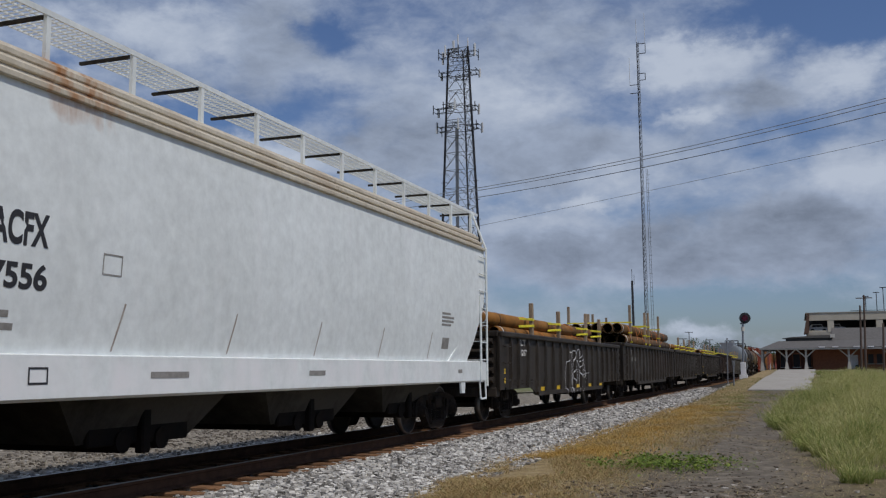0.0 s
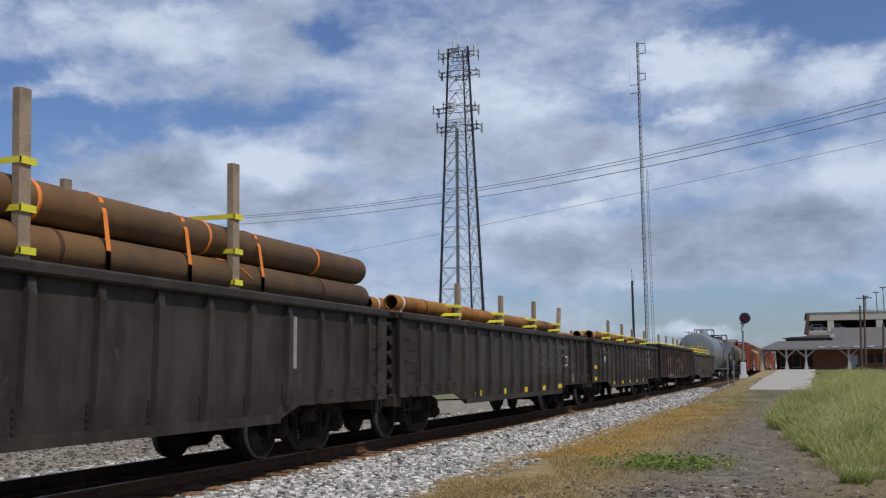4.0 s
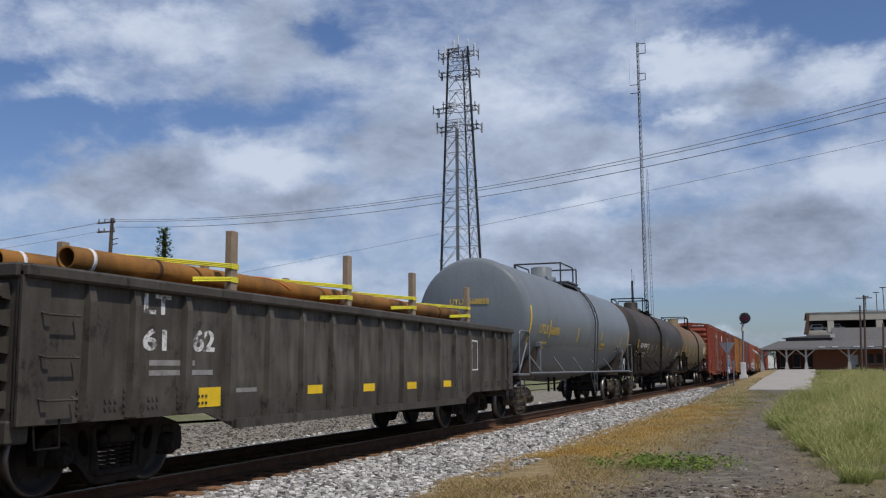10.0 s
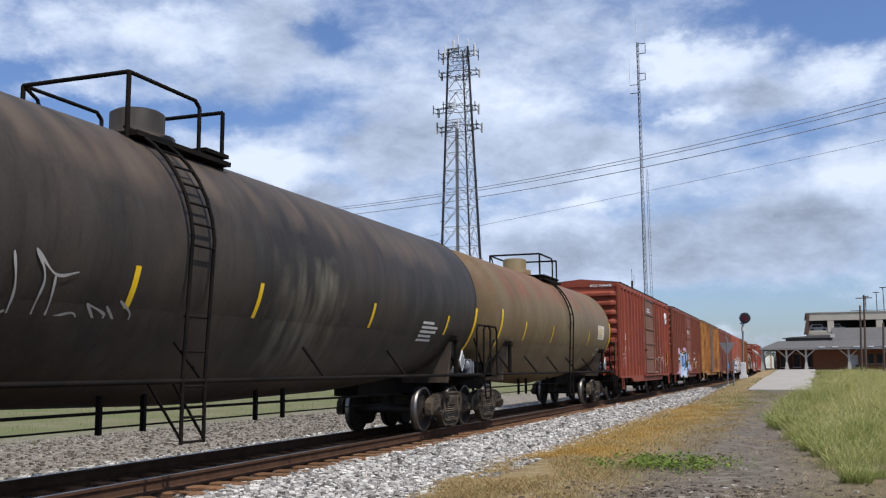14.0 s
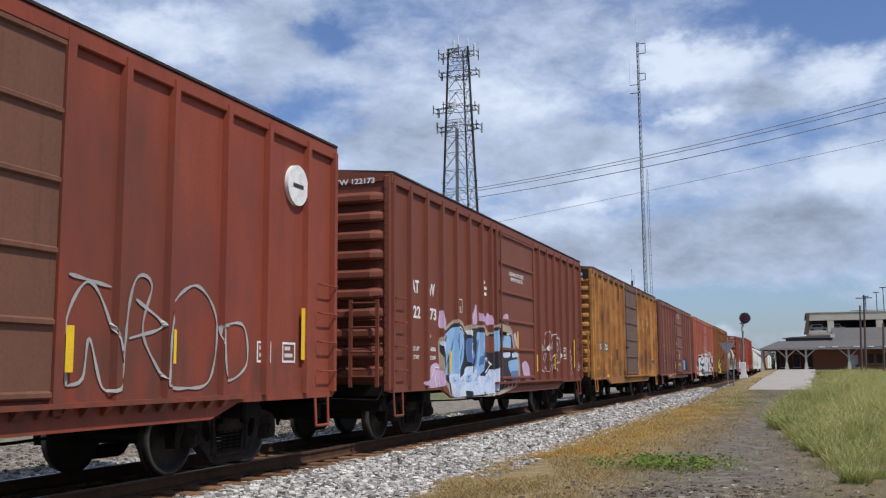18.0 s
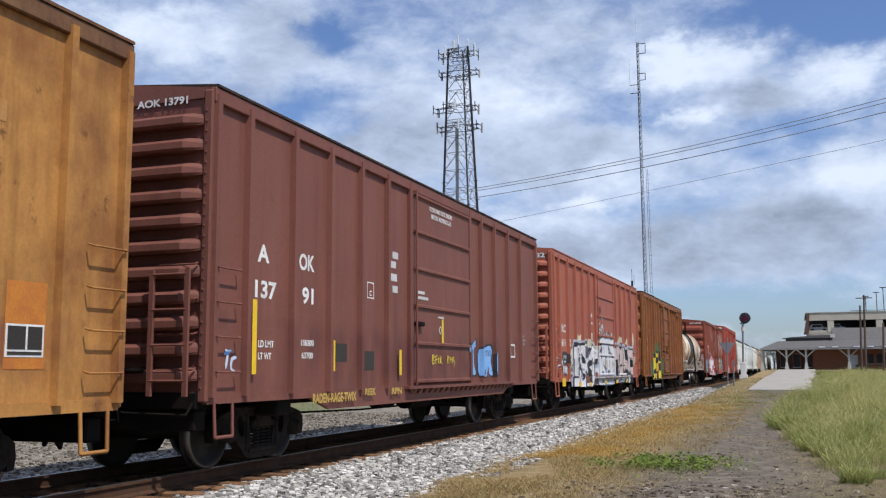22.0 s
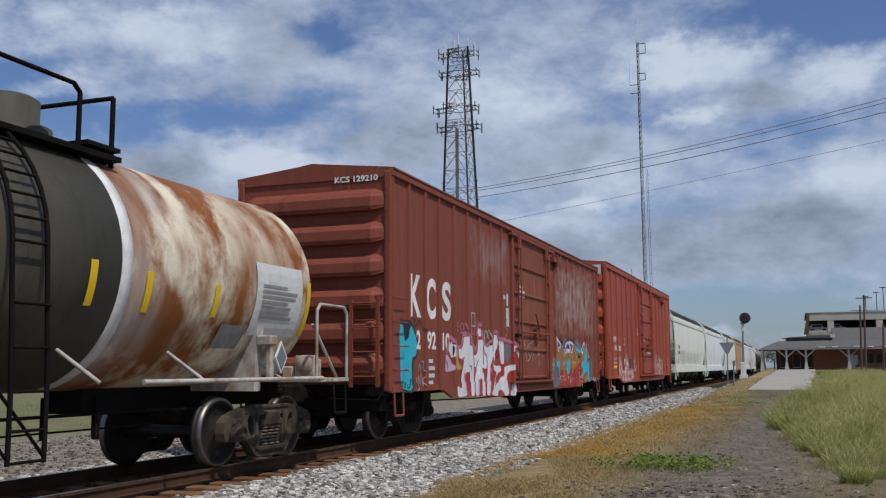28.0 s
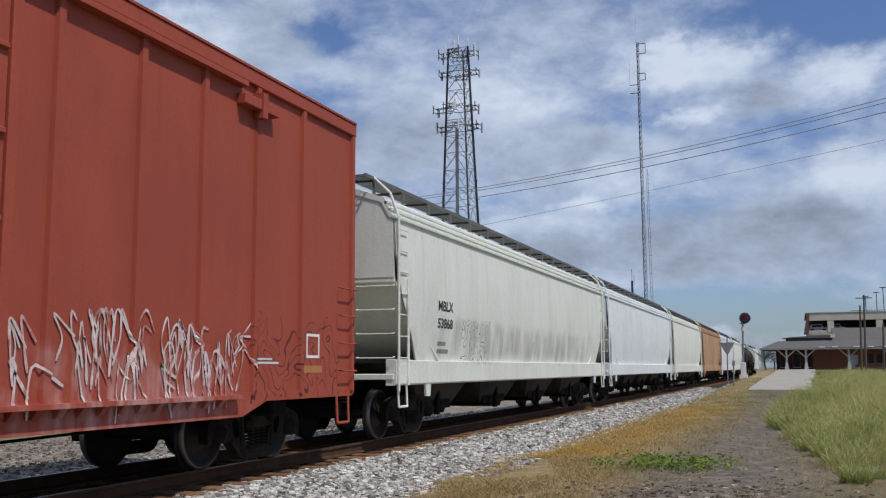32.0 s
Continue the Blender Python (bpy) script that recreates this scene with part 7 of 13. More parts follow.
def mural(mat, car, q, rows):
    """Paint on a car's flank, in the car's own space. Rows: along from, to, height from, to, kind, colours, size."""
    nt = mat.node_tree
    L = nt.links.new
    b = nt.nodes["Principled BSDF"]
    last = b.inputs["Base Color"].links[0].from_socket
    tc = nt.nodes.new("ShaderNodeTexCoord")
    tc.object = car
    for n in nt.nodes:
        if n.type == "TEX_COORD":
            n.object = car
    sep = nt.nodes.new("ShaderNodeSeparateXYZ")
    L(tc.outputs["Object"], sep.inputs[0])

    def mth(op, a, c=0.0):
        m = nt.nodes.new("ShaderNodeMath")
        m.operation = op
        for i, v in enumerate((a, c)):
            if isinstance(v, (int, float)):
                m.inputs[i].default_value = v
            else:
                L(v, m.inputs[i])
        return m.outputs[0]

    def ramp(src, stops, hard=True):
        r = nt.nodes.new("ShaderNodeValToRGB")
        r.color_ramp.interpolation = "CONSTANT" if hard else "LINEAR"
        e = r.color_ramp.elements
        while len(e) < len(stops):
            e.new(0.5)
        for i, (el, c) in enumerate(zip(e, stops)):
            el.position, el.color = i / len(stops), (*c, 1)
        L(src, r.inputs[0])
        return r.outputs[0]
    for y0, y1, z0, z1, kind, cols, size in rows:
        flat = nt.nodes.new("ShaderNodeCombineXYZ")
        L(sep.outputs[1], flat.inputs[0])
        L(sep.outputs[2], flat.inputs[1])
        warp = node(nt, "ShaderNodeTexNoise", Scale=2.2 / size, Detail=2.0)
        L(flat.outputs[0], warp.inputs["Vector"])
        add = nt.nodes.new("ShaderNodeVectorMath")
        add.operation = "MULTIPLY_ADD"
        L(warp.outputs[1], add.inputs[0])
        add.inputs[1].default_value = (0.7 * size, 0.7 * size, 0)
        L(flat.outputs[0], add.inputs[2])
        rough = node(nt, "ShaderNodeTexNoise", Scale=1.6 / size, Detail=3.0)
        L(flat.outputs[0], rough.inputs["Vector"])
        ay = mth("ABSOLUTE", mth("DIVIDE", mth("SUBTRACT", sep.outputs[1], (y0 + y1) / 2 - q), (y1 - y0) / 2))
        az = mth("ABSOLUTE", mth("DIVIDE", mth("SUBTRACT", sep.outputs[2], (z0 + z1) / 2), (z1 - z0) / 2))
        edge = mth("ADD", mth("MAXIMUM", ay, az), mth("MULTIPLY", mth("SUBTRACT", rough.outputs[0], 0.5), 0.05 if kind == "fill" else 0.8 if kind != "stain" else 1.2))
        mask = nt.nodes.new("ShaderNodeMapRange")
        soft = 0.03 if kind in ("cells", "lines", "fill") else 0.55
        mask.inputs[1].default_value, mask.inputs[2].default_value = 1.0, 1.0 - soft
        L(edge, mask.inputs[0])
        fac = mask.outputs[0]
        if kind == "cells":
            vor = node(nt, "ShaderNodeTexVoronoi", Scale=1.0 / size)
            L(add.outputs[0], vor.inputs["Vector"])
            sp = nt.nodes.new("ShaderNodeSeparateColor")
            L(vor.outputs["Color"], sp.inputs[0])
            col = ramp(sp.outputs[0], cols[1:])
            rim = node(nt, "ShaderNodeTexVoronoi", Scale=1.0 / size)
            rim.feature = "DISTANCE_TO_EDGE"
            L(add.outputs[0], rim.inputs["Vector"])
            mx = nt.nodes.new("ShaderNodeMix")
            mx.data_type = "RGBA"
            L(mth("LESS_THAN", rim.outputs["Distance"], 0.07), mx.inputs[0])
            L(col, mx.inputs[6])
            mx.inputs[7].default_value = (*cols[0], 1)
            streaks = node(nt, "ShaderNodeTexNoise", Scale=3.0 / size, Detail=3.0)
            L(add.outputs[0], streaks.inputs["Vector"])
            hs = nt.nodes.new("ShaderNodeHueSaturation")
            L(mx.outputs[2], hs.inputs["Color"])
            L(mth("ADD", streaks.outputs[0], 0.5), hs.inputs["Value"])
            src = hs.outputs[0]
        elif kind == "fill":
            src = ramp(rough.outputs[0], cols, False)
        elif kind == "lines":
            nz = node(nt, "ShaderNodeTexNoise", Scale=1.1 / size, Detail=0.6, Distortion=0.6)
            L(flat.outputs[0], nz.inputs["Vector"])
            bands = mth("ABSOLUTE", mth("SUBTRACT", mth("FRACT", mth("MULTIPLY", nz.outputs[0], 7.0)), 0.5))
            fac = mth("MULTIPLY", fac, mth("LESS_THAN", bands, 0.075))
            src = None
        else:
            nz = node(nt, "ShaderNodeTexNoise", Scale=3.0 / size, Detail=5.0)
            st = node(nt, "ShaderNodeMapping", Scale=(1, 0.25 if size > 0.3 else 0.6, 1))
            L(flat.outputs[0], st.inputs[0])
            L(st.outputs[0], nz.inputs["Vector"])
            mr = nt.nodes.new("ShaderNodeMapRange")
            mr.inputs[1].default_value, mr.inputs[2].default_value = (0.38, 0.66) if size > 0.3 else (0.5, 0.62)
            L(nz.outputs[0], mr.inputs[0])
            fac = mth("MULTIPLY", fac, mr.outputs[0])
            src = None
        out = nt.nodes.new("ShaderNodeMix")
        out.data_type = "RGBA"
        L(fac, out.inputs[0])
        L(last, out.inputs[6])
        if src is None:
            out.inputs[7].default_value = (*cols[0], 1)
        else:
            L(src, out.inputs[7])
        last = out.outputs[2]
    L(last, b.inputs["Base Color"])


def text_data(text, bold=0.032):
    cu = bpy.data.curves.new("lettering", "FONT")
    cu.body, cu.extrude, cu.align_x, cu.offset = text, 0.0, "LEFT", bold
    ob = bpy.data.objects.new("lettering", cu)
    me = bpy.data.meshes.new_from_object(ob)
    bpy.data.objects.remove(ob)
    bpy.data.curves.remove(cu)
    co = np.empty(len(me.vertices) * 3)
    me.vertices.foreach_get("co", co)
    return me, co.reshape(-1, 3)


FLANK = SIDE - 0.046


def lettering(car, qmid, text, q0, q1, z0, z1, mat=None, x=FLANK, tank=None):
    """Painted letters filling a stretch of the near flank. tank: (middle height, radius) where the flank is round."""
    me, co = text_data(text)
    lo, hi = co.min(0), co.max(0)
    u = q0 - qmid + (co[:, 0] - lo[0]) / (hi[0] - lo[0]) * (q1 - q0)
    w = z0 + (co[:, 1] - lo[1]) / (hi[1] - lo[1]) * (z1 - z0)
    if z1 - z0 < 0.16:
        place(me, u, w, x, tank)
        me.materials.append(mat or WHITEPAINT)
        ob = new("lettering", me)
        ob.parent = car
        return tagged(ob, kind="stuff")
    polys = sorted((tuple(p.vertices) for p in me.polygons), key=lambda p: min(u[i] for i in p))
    letters, end = [], -1e9
    for p in polys:
        if min(u[i] for i in p) > end + 1e-4:
            letters.append([])
        letters[-1].append(p)
        end = max([max(u[i] for i in p)] + ([end] if len(letters[-1]) > 1 else []))
    for faces in letters:
        if not tank and x == FLANK and car.name in CONTOUR:
            ob = part("letter", over_posts(car, [[(u[i], w[i]) for i in p] for p in faces]), mat or WHITEPAINT, car)
            continue
        ids = sorted({i for p in faces for i in p})
        at = dict((k, n) for n, k in enumerate(ids))
        one = bpy.data.meshes.new("letter")
        one.from_pydata([(0, 0, 0)] * len(ids), [], [tuple(at[i] for i in p) for p in faces])
        place(one, u[ids], w[ids], x, tank)
        one.materials.append(mat or WHITEPAINT)
        ob = new("letter", one)
        ob.parent = car
    return ob


def over_posts(car, faces):
    """Flat faces laid on a flank so that they follow its posts and door."""
    rows = CONTOUR[car.name][1]
    m = Mesh()
    for ring in faces:
        lo, hi = min(p[0] for p in ring), max(p[0] for p in ring)
        cuts = [lo - 0.01] + [r[0] for r in rows if lo < r[0] < hi] + [hi + 0.01]
        for a, b in zip(cuts, cuts[1:]):
            strip = clip(clip(ring, 0, a, 1), 0, b, -1)
            if len(strip) > 2:
                n = len(m.v)
                m.v += [(out_at(rows, p[0]) + 0.0035, float(p[0]), float(p[1])) for p in strip]
                m.f.append(tuple(range(n, n + len(strip))))
    return m


def place(me, u, w, x, tank):
    if tank:
        zc, R = tank
        a = (w - zc) / R
        pts = np.stack([(R + 0.012) * np.cos(a), u, zc + (R + 0.012) * np.sin(a)], 1)
    elif callable(x):
        pts = np.stack([np.array([x(v) for v in w]), u, w], 1)
    else:
        pts = np.stack([np.full(len(u), x), u, w], 1)
    me.vertices.foreach_set("co", pts.reshape(-1))
    me.update()


def end_lettering(car, h, text, x0, x1, z0, z1, mat=None, head=None):
    """Letters on the leading end. head: (middle height, radius, depth) of a tank's round end."""
    me, co = text_data(text)
    lo, hi = co.min(0), co.max(0)
    x = x0 + (co[:, 0] - lo[0]) / (hi[0] - lo[0]) * (x1 - x0)
    w = z0 + (co[:, 1] - lo[1]) / (hi[1] - lo[1]) * (z1 - z0)
    y = np.full(len(x), -h)
    if head:
        zc, R, d = head
        y = -h + d * (1 - np.sqrt(np.clip(1 - (x ** 2 + (w - zc) ** 2) / R ** 2, 0, 1))) - 0.012
    me.vertices.foreach_set("co", np.stack([x, y, w], 1).reshape(-1))
    me.update()
    me.materials.append(mat or WHITEPAINT)
    ob = new("lettering", me)
    ob.parent = car
    return ob


def panel(name, car, qmid, q0, q1, z0, z1, mat, x=FLANK, tank=None, label="", lift=0.0):
    """A flat painted or stuck-on patch on the near flank."""
    n = 8
    us = np.array([q0 - qmid, q1 - qmid] * (n + 1))
    ws = np.repeat(np.linspace(z0, z1, n + 1), 2)
    me = bpy.data.meshes.new(name)
    me.from_pydata([(0, 0, 0)] * (2 * n + 2), [], [(2 * i, 2 * i + 1, 2 * i + 3, 2 * i + 2) for i in range(n)])
    place(me, us, ws, x if callable(x) else x + lift, (tank[0], tank[1] + lift) if tank else None)
    me.materials.append(mat)
    ob = new(name, me)
    ob.parent = car
    return tagged(ob, label)


def outline(car, qmid, q0, q1, z0, z1, mat, t=0.025, tank=None, x=FLANK):
    for a, b, c, d in ((q0, q1, z0, z0 + t), (q0, q1, z1 - t, z1), (q0, q0 + t, z0 + t, z1 - t), (q1 - t, q1, z0 + t, z1 - t)):
        panel("stencil_line", car, qmid, a, b, c, d, mat, x, tank)


def ink_bars(car, qmid, q0, q1, z0, z1, rows, mat, x=FLANK, tank=None, seed=1):
    """Small unreadable stencilling as plain bars."""
    rng = random.Random(seed)
    step_z = (z1 - z0) / rows
    for i in range(rows):
        z = z1 - (i + 1) * step_z
        panel("stencil_bar", car, qmid, q0, q0 + (q1 - q0) * rng.uniform(0.6, 1.0), z + step_z * 0.25, z + step_z * 0.8, mat, x, tank)


BLACKPAINT = surface("black_lettering", (0.03, 0.03, 0.035), 0.6)
GREYPAINT = surface("faded_lettering", (0.28, 0.27, 0.25), 0.7, 0, (0.15, 0.14, 0.13), 0.6, 6)
OCHREPAINT = surface("ochre_lettering", (0.55, 0.38, 0.08), 0.6, 0, (0.4, 0.28, 0.06), 0.5, 6)
DARKPATCH = surface("dark_patch", (0.04, 0.035, 0.03), 0.7)
PALECARD = surface("pale_card", (0.6, 0.6, 0.58), 0.6, 0, (0.45, 0.45, 0.43), 0.5, 5)
BLUEPAINT = surface("light_blue_spray", (0.16, 0.38, 0.75), 0.6, 0, (0.3, 0.5, 0.8), 0.6, 3)
CYANPAINT = surface("cyan_spray", (0.03, 0.45, 0.55), 0.6, 0, (0.05, 0.35, 0.45), 0.6, 3)
YELLOWSPRAY = surface("yellow_spray", (0.75, 0.6, 0.05), 0.6)
PLATEGREY = surface("grey_green_patch", (0.12, 0.13, 0.11), 0.7)
GFLANK = SIDE - 0.076
WORNWHITE = surface("worn_white_stencil", (0.66, 0.65, 0.62), 0.7, 0, (0.10, 0.09, 0.08), 1.0, 9, 40, 0.02, 0, 0.47, 0.58)
WHT, BLK, CRM = (0.72, 0.72, 0.74), (0.03, 0.03, 0.04), (0.7, 0.62, 0.5)


SPRAYS = {"white_spray": (0.74, 0.74, 0.76), "dull_white_spray": (0.40, 0.39, 0.37), "black_spray": (0.022, 0.022, 0.028), "blue_spray": (0.10, 0.20, 0.42), "sky_blue_spray": (0.30, 0.50, 0.74),
          "pale_blue_spray": (0.58, 0.66, 0.80), "scrubbed_spray": (0.66, 0.57, 0.55), "blush_spray": (0.62, 0.52, 0.49), "cream_spray": (0.66, 0.60, 0.42), "tag_blue_spray": (0.22, 0.44, 0.78), "ghost_spray": (0.15, 0.14, 0.125), "cyan_spray": (0.02, 0.44, 0.55), "dark_red_spray": (0.13, 0.03, 0.025),
          "faded_red_spray": (0.36, 0.09, 0.06), "green_spray": (0.08, 0.15, 0.055), "grey_blue_spray": (0.40, 0.46, 0.54), "lilac_spray": (0.60, 0.42, 0.58), "ochre_brown_spray": (0.36, 0.16, 0.045),
          "ochre_spray": (0.46, 0.32, 0.08), "pale_red_spray": (0.55, 0.22, 0.17), "peach_spray": (0.68, 0.48, 0.36), "purple_spray": (0.10, 0.05, 0.2), "red_spray": (0.37, 0.036, 0.03), "ink_spray": (0.035, 0.034, 0.042),
          "rose_spray": (0.50, 0.16, 0.24), "rust_patch": (0.21, 0.07, 0.045), "slate_spray": (0.16, 0.16, 0.19), "tan_spray": (0.44, 0.34, 0.25), "yellow_spray": (0.72, 0.60, 0.16)}


def sprayed(name):
    c = SPRAYS[name]
    if name == "scrubbed_spray":
        return surface(name, c, 0.65, 0, (0.36, 0.09, 0.06), 0.9, 4.5, 24, 0.02, 0.45, 0.44, 0.56)
    return surface(name, c, 0.65, 0, tuple(v * 0.72 + 0.02 for v in c), 0.8, 2.2, 24, 0.02, 0.3, 0.4, 0.68)


def contour(car):
    """How far out the near flank stands, along the car: pairs of place and distance. Also the height of the sill's top edge."""
    return CONTOUR[car.name]


def out_at(rows, y):
    for (a, b), (c, d) in zip(rows, rows[1:]):
        if y <= c:
            return b + (d - b) * max(0.0, y - a) / (c - a)
    return rows[-1][1]


def clip(poly, k, lim, sign):
    """The part of an outline where the k-th coordinate is beyond lim, on the side of sign."""
    res = []
    for p, q in zip(poly, poly[1:] + poly[:1]):
        a, b = sign * (p[k] - lim), sign * (q[k] - lim)
        if a >= 0:
            res.append(p)
        if a * b < 0:
            t = a / (a - b)
            res.append(tuple(u + (v - u) * t for u, v in zip(p, q)))
    return res


def spray(car, paint, layer, pts):
    """A flat sprayed shape that follows posts, door and sill of the near flank. Points: place along the train and height."""
    qm, rows, sill, base = contour(car)
    ring = [(p[0] - qm, p[1]) for p in pts]
    ring = [(a[0] + (b[0] - a[0]) * k, a[1] + (b[1] - a[1]) * k) for a, b in zip(ring, ring[1:] + ring[:1]) for k in (0.17, 0.83)]
    lo, hi = min(p[0] for p in ring), max(p[0] for p in ring)
    cuts = [lo - 0.01] + [r[0] for r in rows if lo < r[0] < hi] + [hi + 0.01]
    for low in (True, False):
        m, seen = Mesh(), {}
        half = clip(ring, 1, sill, -1 if low else 1)
        for a, b in zip(cuts, cuts[1:]):
            strip = clip(clip(half, 0, a, 1), 0, b, -1) if len(half) > 2 else []
            if len(strip) < 3:
                continue
            tri = tessellate_polygon([[Vector((p[0], p[1], 0)) for p in strip]])
            ids = []
            for p in strip:
                v = (round(max(out_at(rows, p[0]), base if low else 0) + 0.002 + 0.0014 * layer, 4), round(p[0], 4), round(p[1], 4))
                if v not in seen:
                    seen[v] = len(m.v)
                    m.v.append(v)
                ids.append(seen[v])
            m.f += [tuple(ids[i] for i in f) for f in tri if len({ids[i] for i in f}) == 3]
        if m.f:
            part("graffiti", m, sprayed(paint), car)


LAID = itertools.count()


def stroke(car, paint, width, pts, tank=None):
    """One sprayed line, drawn smoothly through the points."""
    up = 0.00005 * (next(LAID) % 240)
    qm, rows, sill, base = contour(car) if not tank else (CENTRE[car.name], None, 0, 0)
    P = [Vector((p[0] - qm, p[1])) for p in pts]
    P = [P[0] * 2 - P[1]] + P + [P[-1] * 2 - P[-2]]
    line = []
    for a, b, c, d in zip(P, P[1:], P[2:], P[3:]):
        n = max(2, int((c - b).length / 0.05))
        for i in range(n):
            t = i / n
            line.append(0.5 * (2 * b + (c - a) * t + (2 * a - 5 * b + 4 * c - d) * t * t + (3 * b - a - 3 * c + d) * t ** 3))
    line.append(P[-2])
    vs = []
    for i, p in enumerate(line):
        d = (line[min(i + 1, len(line) - 1)] - line[max(i - 1, 0)]).normalized()
        w = width * (0.42 + 0.12 * math.sin(i * 0.9) + (0.0 if 0 < i < len(line) - 1 else -0.15))
        for s in (-1, 1):
            y, z = p.x - d.y * w * s, p.y + d.x * w * s
            if tank:
                a, R = (z - tank[0]) / tank[1], tank[1] + 0.012 + up
                vs.append((R * math.cos(a), y, tank[0] + R * math.sin(a)))
            else:
                vs.append((max(out_at(rows, y), base if z < sill else 0) + 0.0095 + up, y, z))
    part("graffiti", Mesh().add(vs, [(2 * i, 2 * i + 1, 2 * i + 3, 2 * i + 2) for i in range(len(line) - 1)]), sprayed(paint), car)


CENTRE = dict((ob.name, q) for ob, q in MOVERS)
CONTOUR = {}
for car in (box1, box2, box4, box5, box6, box7, box8):
    (doorway, posts), sill = PROFILE[car.name], 1.0
    qm, W = CENTRE[car.name], SIDE - 0.05
    rows = []
    for p in posts:
        rows += [(p - 0.066, W), (p - 0.047, W + PROUD[car.name] + 0.002), (p + 0.047, W + PROUD[car.name] + 0.002), (p + 0.066, W)]
    d0, d1 = doorway
    rows += [(d0 - 0.07, W), (d0 - 0.06, W + 0.077), (d0 + 0.06, W + 0.077), (d0 + 0.07, W + 0.047), (d1 - 0.07, W + 0.047), (d1 - 0.06, W + 0.077), (d1 + 0.06, W + 0.077), (d1 + 0.07, W)]
    CONTOUR[car.name] = (qm, [(qm - 50 - qm, W)] + sorted((a - qm, b) for a, b in rows) + [(50, W)], sill, W + 0.022)
for car in (gon1, gon3, gon5):
    W = SIDE - 0.08
    rows = []
    for p in sorted(set(GPOSTS[car.name])):
        rows += [(p - 0.09, W), (p - 0.05, W + 0.077), (p + 0.05, W + 0.077), (p + 0.09, W)]
    CONTOUR[car.name] = (CENTRE[car.name], [(-50, W)] + sorted(rows) + [(50, W)], 0.67, W + 0.052)


def tags_on_first_boxcar():
    stroke(box1, 'dull_white_spray', 0.04, [(189.86, 1.14), (189.83, 1.78), (190.12, 2.17), (190.44, 1.81), (190.64, 1.2), (190.38, 1.11), (190.16, 1.6), (190.08, 1.21), (189.86, 1.14)])
    stroke(box1, 'dull_white_spray', 0.04, [(190.68, 1.2), (190.75, 1.97), (190.89, 2.29), (191.12, 2.21), (190.99, 1.69), (191.36, 1.19)])
    stroke(box1, 'dull_white_spray', 0.04, [(191.37, 1.12), (191.45, 1.93), (191.95, 2.27), (192.38, 1.9), (192.27, 1.18), (191.74, 1.08), (191.37, 1.12)])
    stroke(box1, 'dull_white_spray', 0.04, [(192.44, 1.82), (192.99, 1.84), (193.07, 1.34), (192.56, 1.18), (192.44, 1.82)])
    stroke(box1, 'dull_white_spray', 0.04, [(189.84, 2.22), (190.46, 2.14)])
    stroke(box1, 'dull_white_spray', 0.04, [(190.86, 2.04), (191.33, 1.78), (190.77, 1.62)])


